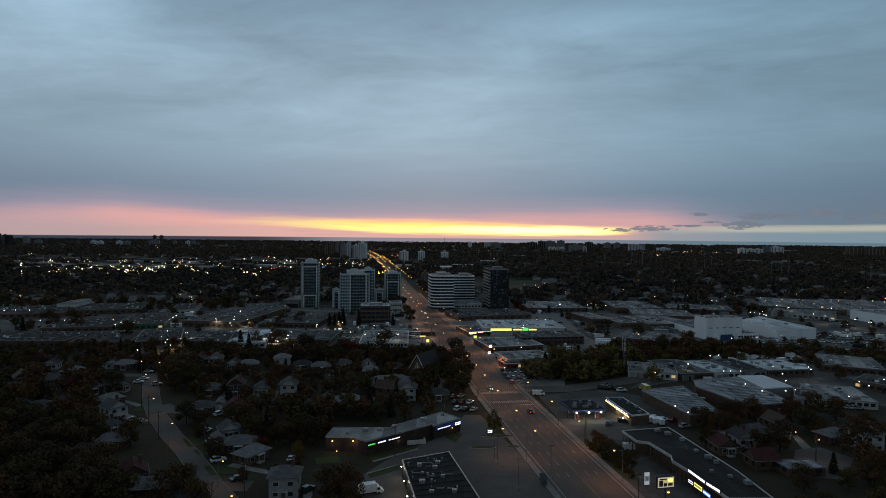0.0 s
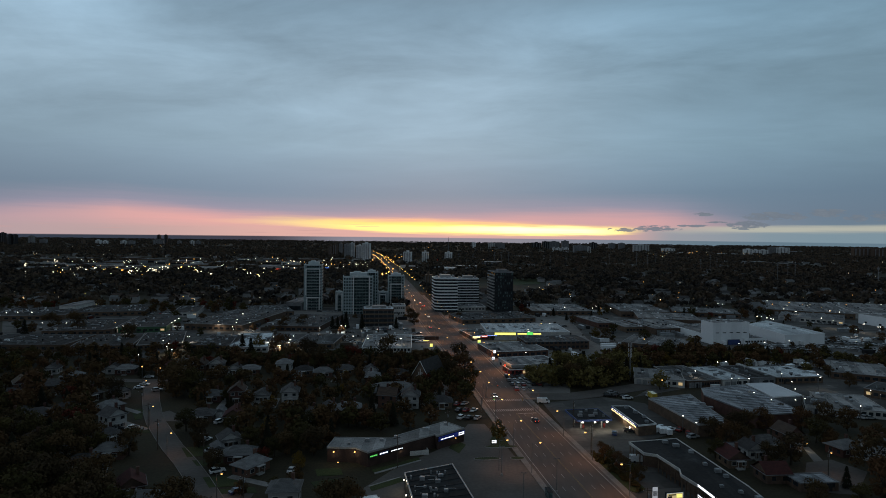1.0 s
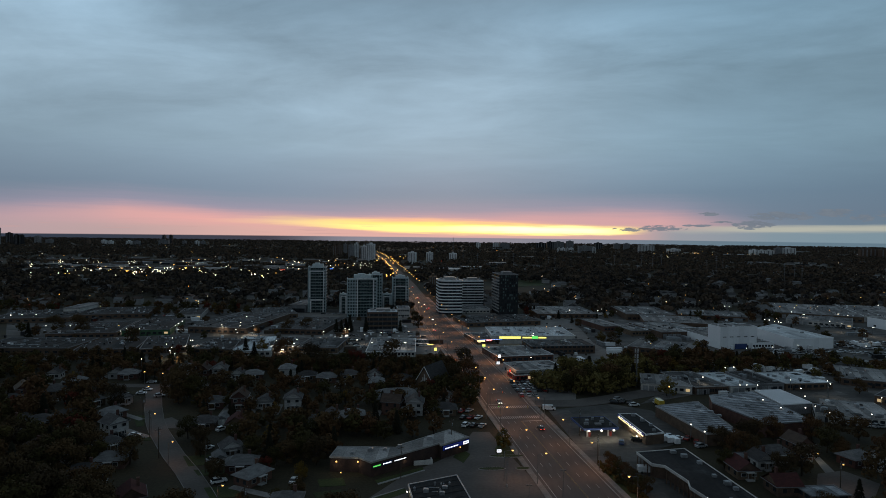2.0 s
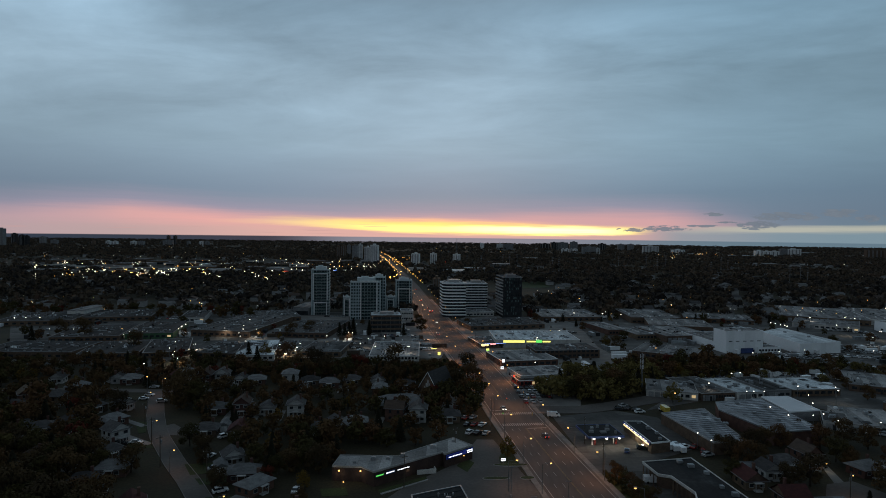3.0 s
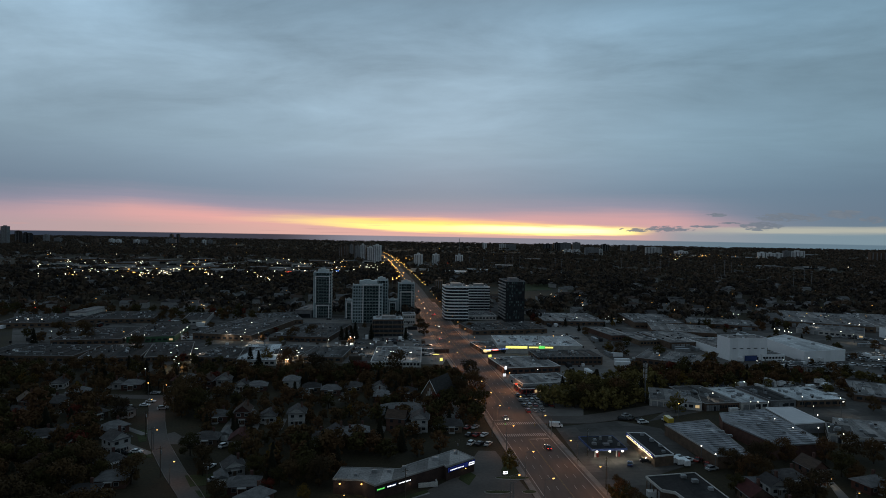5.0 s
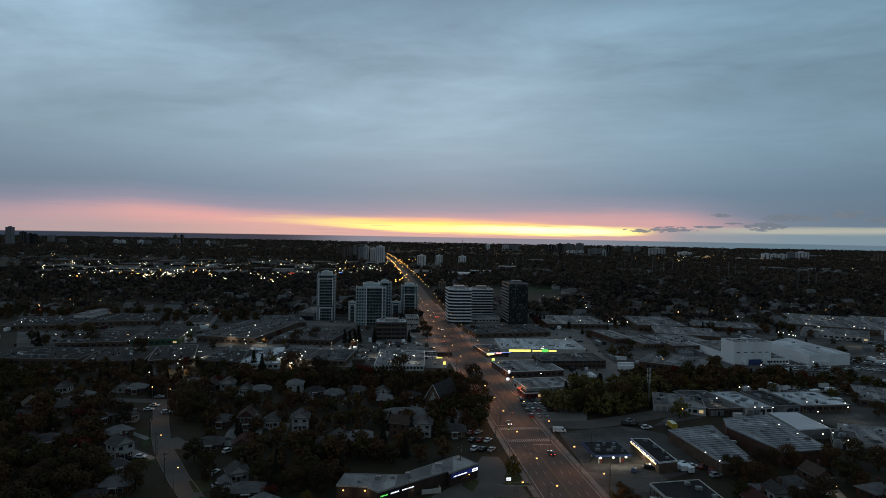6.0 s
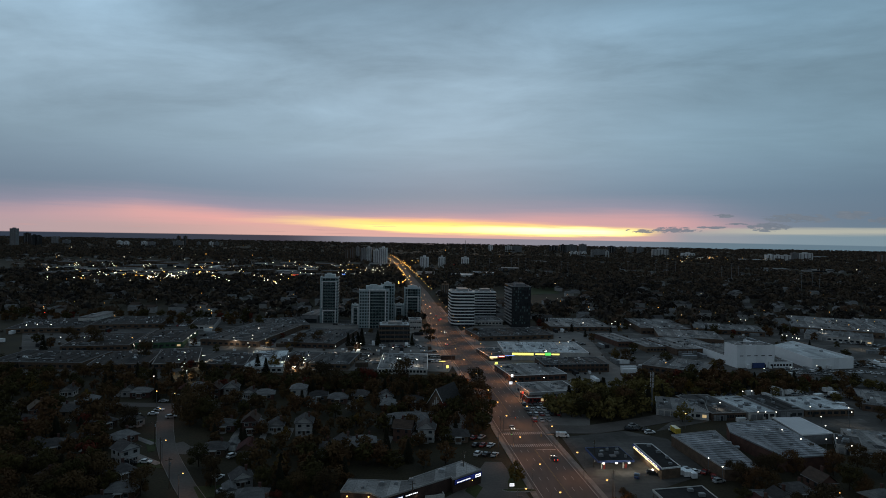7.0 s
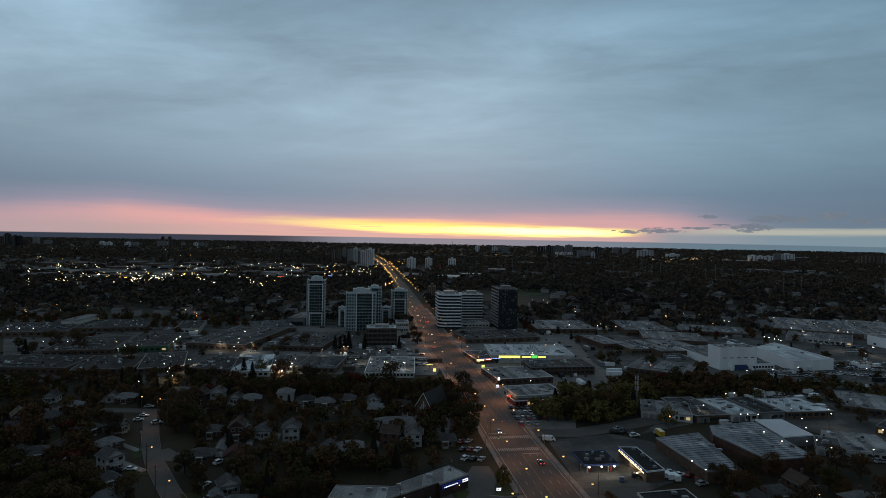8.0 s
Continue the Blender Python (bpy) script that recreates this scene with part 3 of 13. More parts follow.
def flat_building(name, label, x, y, rot, w, d, h, wall="brown", roof="tar", trim="grey", units=2, front=6, side=4, tall=1.4, sill=1.2, docks=0, lit=0, cap=0.32, rise=0, category="building", z=0.0):
    """A flat-roofed block: walls, sunk roof deck, parapet cap, panes, doors and rooftop units."""
    ob = thing(name, label, category, m=pose(x, y, z, 0, 0, rot))
    ROOFS.append((x, y, rot, w, d, h))
    s = Shape().box(0, 0, 0, w, d, h - 0.35)
    part("wall", s, M[wall], ob)
    part("roof", roof_deck(0.3, 0.3, w - 0.3, d - 0.3, h - 0.22, x + y), M[roof], ob)
    e = 0.12
    s = Shape().box(-e, -e, h - cap, w + e, 0.3, h).box(-e, d - 0.3, h - cap, w + e, d + e, h).box(-e, 0.3, h - cap, 0.3, d - 0.3, h).box(w - 0.3, 0.3, h - cap, w + e, d - 0.3, h)
    part("parapet", s, M[trim], ob)
    rng = random.Random(round(x * 7 + y * 13))
    floors = max(1, round(h / 3.6)) if rise else 1
    for k in range(floors):
        zz = sill + k * (h / floors)
        if front:
            pw = min(2.6, w / front * 0.62)
            for i, xx in enumerate(spread(0.6, w - 0.6, front, pw)):
                is_dock = k == 0 and i < docks
                mt = M["lit_window"] if not is_dock and rng.random() < lit else M["metal"] if is_dock else M["glass"]
                if is_dock:
                    wall_panes(ob, w, d, "front", [xx], 0.1, min(3.2, w / front * 0.8), min(3.4, h - 1.2), M["metal"], "loading_door")
                else:
                    wall_panes(ob, w, d, "front", [xx], zz, pw, tall, mt)
        if side:
            pw = min(2.4, d / side * 0.6)
            wall_panes(ob, w, d, "left" if x > 10 else "right", spread(0.6, d - 0.6, side, pw), zz, pw, tall, M["glass"])
    if front:
        wall_panes(ob, w, d, "front", [w * rng.uniform(0.1, 0.8)], 0.05, 1.1, 2.2, M["charcoal"], "door", out=0.09)
    for k in range(units + 1):
        a, b, c = rng.uniform(1.0, 2.4), rng.uniform(1.0, 2.0), rng.uniform(0.7, 1.4)
        ux, uy = rng.uniform(1, max(1.2, w - 4)), rng.uniform(1, max(1.2, d - 4))
        s = Shape().box(ux, uy, h - 0.24, ux + a, uy + b, h - 0.22 + c).box(ux + a * 0.2, uy + b * 0.2, h - 0.22 + c, ux + a * 0.8, uy + b * 0.8, h - 0.12 + c)
        if k % 3 == 2:
            s = Shape().tube((ux, uy, h - 0.24), (ux, uy, h + 0.5), 0.2, 0.2).tube((ux, uy, h + 0.5), (ux, uy, h + 0.62), 0.32, 0.26)
        part("rooftop_unit", s, M["metal"], ob)
    return ob


def poly_building(name, label, x, y, pts, h, wall, roof, trim, units=(), inset=0.0):
    """A flat-roofed building over a polygon that runs anticlockwise."""
    ob = thing(name, label, "building", m=pose(x, y, 0))

    def offset(d):
        out = []
        for i, p in enumerate(pts):
            a, b = Vector(pts[i - 1]), Vector(pts[(i + 1) % len(pts)])
            p = Vector(p)
            e0, e1 = (p - a).normalized(), (b - p).normalized()
            n0, n1 = Vector((e0.y, -e0.x)), Vector((e1.y, -e1.x))
            n = (n0 + n1) / max(0.4, 1 + n0.dot(n1))
            out.append((p.x + n.x * d, p.y + n.y * d))
        return out
    inner, outer = offset(-0.22), offset(0.12)
    part("wall", Shape().prism(offset(-inset) if inset else pts, 0, h - 0.36), M[wall], ob)
    if inset:
        part("soffit", Shape().prism(pts, h - 0.9, h - 0.36), M[trim], ob)
    part("roof", Shape().prism(inner, h - 0.35, h - 0.2), M[roof], ob)
    n = len(pts)
    for i in range(n):
        j = (i + 1) % n
        part("parapet", Shape().prism([outer[i], outer[j], inner[j], inner[i]], h - 0.55, h), M[trim], ob)
    for ux, uy, a, b, c in units:
        part("rooftop_unit", Shape().box(ux, uy, h - 0.22, ux + a, uy + b, h - 0.2 + c).box(ux + 0.15, uy + 0.15, h - 0.2 + c, ux + a - 0.15, uy + b - 0.15, h - 0.1 + c), M["metal"], ob)
    return ob


def seams(ob, a, b, c, d, h, n, material):
    """Low ribs across a roof, from the side a-d to the side b-c."""
    for k in range(n):
        t = (k + 0.5) / n
        p, q = Vector(a).lerp(Vector(d), t), Vector(b).lerp(Vector(c), t)
        part("rib", Shape().tube((*p, h - 0.18), (*q, h - 0.18), 0.11, 0.11, 4), M[material], ob)


def columns(ob, a, b, h, n):
    for k in range(n):
        p = Vector(a).lerp(Vector(b), k / (n - 1))
        part("column", Shape().box(p.x - 0.14, p.y - 0.14, 0, p.x + 0.14, p.y + 0.14, h - 0.9), M["brown"], ob)


# ---- towers ----
def condo_tower(name, label, x, y, rot, w, d, floors, fh, frames=(), crown=3.0, rows_right=4, lit=0.0):
    """A residential tower: clad walls with punched panes, glazed bays with balcony slabs and rails inside pale portal frames."""
    ob = thing(name, label, "tower", m=pose(x, y, 0, 0, 0, rot))
    h = floors * fh
    part("wall", Shape().box(0.1, 0.6, 0, w - 0.1, d, h), M["condo_wall"], ob)
    bx0, bx1 = (frames[0][0] + 1.0, frames[0][1] - 1.0) if frames else (w * 0.25, w * 0.75)
    bay = bx1 - bx0
    sl = Shape().box(0, -0.75, 0, bay, 0.6, 0.2).mesh("balcony_slab", M["condo_slab"])
    rl = Shape().box(0.05, -0.72, 0.2, bay - 0.05, -0.66, 1.2).mesh("balcony_rail", M["rail_glass"])
    n = max(3, round(bay / 2.6))
    pw = bay / n * 0.9
    me, glow = pane_mesh(pw, fh * 0.8, M["condo_glass"]), pane_mesh(pw, fh * 0.8, M["lit_window"])
    small = pane_mesh(1.25, fh * 0.56, M["condo_glass"])
    band = Shape().box(0, -0.08, 0, bx0 - 0.2, 0.02, 0.3).mesh("floor_band", M["condo_slab"])
    band_2 = Shape().box(0, -0.08, 0, w - bx1 - 0.2, 0.02, 0.3).mesh("floor_band", M["condo_slab"])
    rng = random.Random(round(x + y))
    for k in range(floors):
        part("balcony_slab", sl, M["condo_slab"], ob, at=pose(bx0, 0, k * fh + fh - 0.2))
        if k < floors - 1:
            part("balcony_rail", rl, M["rail_glass"], ob, at=pose(bx0, 0, k * fh + fh - 0.2))
        for i in range(n):
            part("window", glow if rng.random() < lit else me, M["condo_glass"], ob, at=pose(bx0 + bay / n * (i + 0.05), 0.56, k * fh + 0.25))
        for lo, hi in ((0.3, bx0 - 0.2), (bx1 + 0.2, w - 0.3)):
            m = int((hi - lo) / 2.3)
            for xx in spread(lo, hi, m, 1.25):
                part("window", small, M["condo_glass"], ob, at=pose(xx, 0.56, k * fh + 0.7))
        if bx0 > 3:
            part("floor_band", band, M["condo_slab"], ob, at=pose(0.1, 0.6, k * fh + fh - 0.3))
        if w - bx1 > 3:
            part("floor_band", band_2, M["condo_slab"], ob, at=pose(bx1 + 0.1, 0.6, k * fh + fh - 0.3))
        pw2 = (d - 2.4) / rows_right * 0.62
        side = pane_mesh(pw2, fh * 0.62, M["condo_glass"])
        for yy in spread(1.1, d - 1.1, rows_right, pw2):
            part("window", side, M["condo_glass"], ob, at=pose(w - 0.06, yy, k * fh + 0.6, 0, 0, 90))
    for px in (0.0, w - 0.5):
        part("pier", Shape().box(px, 0.3, 0, px + 0.5, 0.62, h + 0.6), M["condo_slab"], ob)
    part("parapet", Shape().box(0, 0.3, h, w, 0.65, h + 0.9).box(0, 0.65, h, 0.35, d, h + 0.9).box(w - 0.35, 0.65, h, w, d, h + 0.9), M["condo_slab"], ob)
    part("plant_room", Shape().box(w * 0.22, d * 0.2, h, w * 0.8, d * 0.8, h + crown).box(w * 0.35, d * 0.3, h + crown, w * 0.6, d * 0.6, h + crown + 1.2), M["condo_slab"], ob)
    for fx0, fx1, fz0, fz1 in frames:
        t = 0.9
        part("portal_frame", Shape().box(fx0, -1.0, fz0, fx0 + t, 0.5, fz1).box(fx1 - t, -1.0, fz0, fx1, 0.5, fz1).box(fx0 + t, -1.0, fz1 - t, fx1 - t, 0.5, fz1), M["trim"], ob, "pale concrete portal frame")
    return ob


def band_office(name, label, x, y, rot, w, d, floors, fh, spandrel="white", bow=0.0, top=2.6):
    """An office block with pale spandrel bands between ribbon windows; bow: rounded front corner."""
    ob = thing(name, label, "office", m=pose(x, y, 0, 0, 0, rot))

    def outline(o):
        if not bow:
            return [(-o, -o), (w + o, -o), (w + o, d + o), (-o, d + o)]
        pts = [(w + o, -o), (w + o, d + o), (-o, d + o)]
        for k in range(9):
            a = math.pi + k * math.pi / 16
            pts.append((bow + (bow + o) * math.cos(a), bow + (bow + o) * math.sin(a)))
        return pts
    h = floors * fh
    part("glazing", Shape().prism(outline(-0.25), 0, h), M["glass"], ob)
    me = Shape().prism(outline(0.0), 0, fh * 0.38).mesh("spandrel", M[spandrel])
    for k in range(floors):
        part("spandrel", me, M[spandrel], ob, at=pose(0, 0, (k + 1) * fh - fh * 0.38))
    mull = Shape().box(0, 0, 0, 0.14, 0.2, fh * 0.62).mesh("mullion", M["grey"])
    n = max(3, int((w - bow) / 3.2))
    for k in range(floors):
        for xx in spread(bow, w, n, 0.14):
            part("mullion", mull, M["grey"], ob, at=pose(xx, -0.1, k * fh))
    part("roof", Shape().prism(outline(-0.5), h, h + 0.12), M["pale_roof"], ob)
    part("plant_room", Shape().box(w * 0.3, d * 0.25, h, w * 0.75, d * 0.75, h + top), M["siding"], ob)
    for ux, uy, uw, uz in ((0.1, 0.5, 2.4, 1.6), (0.18, 0.75, 1.6, 1.1), (0.82, 0.3, 2.2, 1.4), (0.86, 0.65, 1.5, 2.0), (0.5, 0.1, 1.8, 1.0)):
        part("rooftop_unit", Shape().box(w * ux, d * uy, h + 0.1, w * ux + uw, d * uy + uw * 0.8, h + uz), M["siding"], ob)
    return ob


def slab_block(w, d, h, wall, bays):
    """A distant apartment slab: body, recessed balcony stacks, floor bands, plant room."""
    ob = thing("apartment_block", "%s apartment slab with stacked balconies, far off among trees" % {"stucco": "pale", "brown": "brown brick", "grey": "grey", "charcoal": "dark", "concrete": "concrete"}[wall], "apartment block", "distant apartment blocks")
    # stucco and concrete slabs take the lightened far copy
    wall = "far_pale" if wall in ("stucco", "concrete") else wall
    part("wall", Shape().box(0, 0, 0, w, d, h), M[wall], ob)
    bw = w / bays * 0.28
    prof = []
    for k in range(int(h / 3)):
        prof += [(-1.1, k * 3), (-1.1, k * 3 + 0.9), (-0.3, k * 3 + 0.9), (-0.3, k * 3 + 2.95)]
    n = len(prof)
    me = Shape().add([(0, y, z) for y, z in prof] + [(bw, y, z) for y, z in prof], [(i, n + i, n + i + 1, i + 1) for i in range(n - 1)]).mesh("balcony_bay", M["grey"])
    for xx in spread(0, w, bays, bw):
        part("balcony_bay", me, M["glass"], ob, at=pose(xx, 0, 0))
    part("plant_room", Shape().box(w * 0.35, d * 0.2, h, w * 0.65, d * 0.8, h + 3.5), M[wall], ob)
    return ob


# ---- houses ----
def house(style):
    wall, roof, w, d, h, kind, words = {
        "bungalow": ("brown", "shingle", 11, 9, 3.0, "hip", "brown brick bungalow with a dark shingled hip roof"),
        "bungalow_grey": ("brick", "shingle_grey", 12, 8.5, 3.0, "hip", "red brick bungalow with a grey shingled hip roof"),
        "two_storey": ("siding", "shingle", 9, 9, 5.6, "gable", "two-storey house with pale siding and dark shingles"),
        "red_roof": ("brown", "shingle_red", 9, 10, 3.0, "gable", "low brown brick house with a dark red shingled roof"),
        "gable_brick": ("brick", "shingle_brown", 8, 10, 5.6, "gable", "red brick house with a brown shingled gable roof"),
        "cottage": ("siding", "shingle", 8.5, 8, 3.2, "gable", "small house with weathered siding and a dark gable roof"),
        "white_box": ("siding", "shingle_grey", 10, 9, 6.2, "hip", "two-storey pale-sided house with a grey hip roof"),
    }[style]
    w, d = w * 0.77, d * 0.77
    ob = thing("house", words, "house", "houses of the neighbourhood")
    part("wall", Shape().box(-w / 2, -d / 2, 0, w / 2, d / 2, h), M[wall], ob)
    e, r = 0.55, (2.1 if kind == "hip" else d * 0.36)
    X, Y = w / 2 + e, d / 2 + e
    s = Shape()
    if kind == "hip":
        k = min(X, Y) * 0.85
        s.add([(-X, -Y, h), (X, -Y, h), (X, Y, h), (-X, Y, h), (-X + k, 0, h + r), (X - k, 0, h + r)], [(0, 1, 5, 4), (1, 2, 5), (2, 3, 4, 5), (3, 0, 4), (3, 2, 1, 0)])
    else:
        s.add([(-X, -Y, h), (X, -Y, h), (X, Y, h), (-X, Y, h), (0, -Y, h + r), (0, Y, h + r)], [(0, 4, 5, 3), (1, 2, 5, 4), (3, 2, 1, 0)])
        for q in (-1, 1):
            tri = [(-w / 2, q * d / 2, h), (w / 2, q * d / 2, h), (0, q * d / 2, h + r * 0.93)]
            part("gable", Shape().add(tri, [(0, 1, 2) if q < 0 else (2, 1, 0)]), M[wall], ob)
    part("roof", s, M[roof], ob)
    f = Shape().box(-X, -Y - 0.1, h - 0.18, X, -Y, h + 0.02).box(-X, Y, h - 0.18, X, Y + 0.1, h + 0.02).box(-X - 0.1, -Y, h - 0.18, -X, Y, h + 0.02).box(X, -Y, h - 0.18, X + 0.1, Y, h + 0.02)
    part("gutter", f, M["grey"], ob)
    part("chimney", Shape().box(w * 0.2, 0.6, h, w * 0.2 + 0.8, 1.3, h + r + 0.9).box(w * 0.2 - 0.06, 0.54, h + r + 0.9, w * 0.2 + 0.86, 1.36, h + r + 1.05), M["brick"], ob)
    fl = 2 if h > 5 else 1
    for k in range(fl):
        for xx in (-w * 0.36, w * 0.14):
            fr = part("window", Shape().box(xx, -d / 2 - 0.1, 0.95 + 2.75 * k, xx + 1.6, -d / 2 + 0.02, 2.25 + 2.75 * k), M["siding"], ob)
            part("pane", Shape().box(xx + 0.12, -d / 2 - 0.13, 1.07 + 2.75 * k, xx + 1.48, -d / 2 - 0.09, 2.13 + 2.75 * k), M["glass"], fr)
        for sx in (-1, 1):
            for yy in (-d * 0.25, d * 0.2):
                part("window", Shape().box(sx * w / 2 - 0.06, yy - 0.55, 1.0 + 2.75 * k, sx * w / 2 + 0.06, yy + 0.55, 2.2 + 2.75 * k), M["glass"], ob)
        for xx in (-w * 0.3, w * 0.2):
            part("window", Shape().box(xx - 0.6, d / 2 - 0.05, 1.0 + 2.75 * k, xx + 0.6, d / 2 + 0.07, 2.2 + 2.75 * k), M["glass"], ob)
    part("door", Shape().box(-0.5, -d / 2 - 0.09, 0.25, 0.5, -d / 2 + 0.02, 2.3), M["brown"], ob)
    part("porch", Shape().box(-1.2, -d / 2 - 1.6, 0, 1.2, -d / 2, 0.3).box(-1.4, -d / 2 - 1.7, 2.6, 1.4, -d / 2, 2.75).box(-1.2, -d / 2 - 1.55, 0.3, -1.05, -d / 2 - 1.4, 2.6).box(1.05, -d / 2 - 1.55, 0.3, 1.2, -d / 2 - 1.4, 2.6), M["siding"], ob)
    return ob


def garage():
    ob = thing("garage", "small detached garage with a shingled gable roof", "garage", "garages behind the houses")
    part("wall", Shape().box(-2, -3, 0, 2, 3, 2.5), M["siding"], ob)
    part("roof", Shape().add([(-2.3, -3.3, 2.5), (2.3, -3.3, 2.5), (2.3, 3.3, 2.5), (-2.3, 3.3, 2.5), (0, -3.3, 3.7), (0, 3.3, 3.7)], [(0, 4, 5, 3), (1, 2, 5, 4), (3, 2, 1, 0), (0, 1, 4), (2, 3, 5)]), M["shingle_grey"], ob)
    part("door", Shape().box(-1.3, -3.08, 0.05, 1.3, -2.98, 2.1), M["trim"], ob)
    return ob


# ---- trees ----
def leaf_cloud(s, rng, blobs, n, size):
    """Small bent leaf clumps on and in a set of blobs."""
    for _ in range(n):
        cx, cy, cz, r = rng.choice(blobs)
        v = Vector((rng.gauss(0, 1), rng.gauss(0, 1), rng.gauss(0, 1))).normalized()
        p = Vector((cx, cy, cz)) + Vector((v.x, v.y, v.z * 0.8)) * r * (0.55 + 0.5 * rng.random())
        o = (v + Vector((rng.gauss(0, 0.35), rng.gauss(0, 0.35), rng.gauss(0, 0.35) + 0.15))).normalized()
        a = o.cross(Vector((rng.gauss(0, 1), rng.gauss(0, 1), rng.gauss(0, 1)))).normalized()
        b = o.cross(a)
        k = size * rng.uniform(0.6, 1.25)
        m = v * k * 0.3
        s.add([p - a * k - b * k * 0.35, p + b * k * 0.7 - m * 0.5, p + a * k * 0.9 + b * k * 0.2, p - b * k * 0.8 + m], [(0, 3, 1), (1, 3, 2)])


def tree(seed, leaf, h, r, clumps=1700, size=0.070):
    words = {"leaf": "broad autumn tree with dark olive and brown leaves", "leaf_green": "broad leafy tree with dark green leaves", "leaf_olive": "broad tree with pale olive and yellowing leaves", "leaf_yellow": "tree with yellowing autumn leaves",
             "leaf_red": "tree with dark red autumn leaves"}[leaf]
    rng = random.Random(seed)
    ob = thing("tree", words, "tree", "trees of the neighbourhood")
    s = Shape().tube((0, 0, 0), (0.1, 0.1, h * 0.35), 0.34, 0.24)
    blobs = [(0, 0, h * 0.62, r * 0.75)]
    for k in range(6):
        a, q = k * math.pi / 3 + rng.uniform(-0.4, 0.4), r * rng.uniform(0.45, 0.72)
        tip = (q * math.cos(a), q * math.sin(a), h * rng.uniform(0.42, 0.82))
        s.tube((0.1, 0.1, h * rng.uniform(0.25, 0.36)), tip, 0.16, 0.05, 5)
        blobs.append((*tip, r * rng.uniform(0.35, 0.58)))
    blobs.append((rng.uniform(-1, 1), rng.uniform(-1, 1), h * 0.85, r * 0.45))
    for k in range(5):
        a, q = k * 1.257 + rng.uniform(-0.5, 0.5), r * rng.uniform(0.3, 0.75)
        blobs.append((q * math.cos(a), q * math.sin(a), h * rng.uniform(0.2, 0.38), r * rng.uniform(0.25, 0.42)))
    part("trunk", s, M["bark"], ob)
    c = Shape()
    leaf_cloud(c, rng, blobs, clumps, r * size)
    part("crown", c, M[leaf], ob)
    return ob


def conifer(seed, h, r):
    rng = random.Random(seed)
    ob = thing("conifer", "dark green spruce with a pointed crown", "tree", "conifers")
    part("trunk", Shape().tube((0, 0, 0), (0, 0, h * 0.95), 0.22, 0.03), M["bark"], ob)
    c = Shape()
    for _ in range(520):
        t = rng.random() ** 0.7
        z, q = h * (0.06 + 0.94 * (1 - t)), r * (0.08 + 0.92 * t) * rng.uniform(0.55, 1.05)
        a = rng.uniform(0, 2 * math.pi)
        o = Vector((math.cos(a), math.sin(a), 0))
        b = Vector((-o.y, o.x, 0))
        p, k = o * q + Vector((0, 0, z)), r * 0.26 * rng.uniform(0.6, 1.2)
        c.add([p - o * k + Vector((0, 0, k * 0.5)), p - b * k * 0.6, p + o * k - Vector((0, 0, k * 0.45)), p + b * k * 0.6 + Vector((0, 0, k * 0.2))], [(0, 1, 2), (0, 2, 3)])
    part("crown", c, M["needle"], ob)
    return ob


def shrub(seed):
    rng = random.Random(seed)
    ob = thing("shrub", "low rounded dark green garden shrub", "shrub", "shrubs")
    s = Shape().tube((0, 0, 0), (0.1, 0, 0.7), 0.06, 0.04, 5)
    part("stem", s, M["bark"], ob)
    c = Shape()
    leaf_cloud(c, rng, [(0, 0, 0.8, 0.8), (0.6, 0.2, 0.7, 0.6), (-0.5, -0.3, 0.6, 0.6)], 160, 0.22)
    part("crown", c, M["leaf_green"], ob)
    return ob


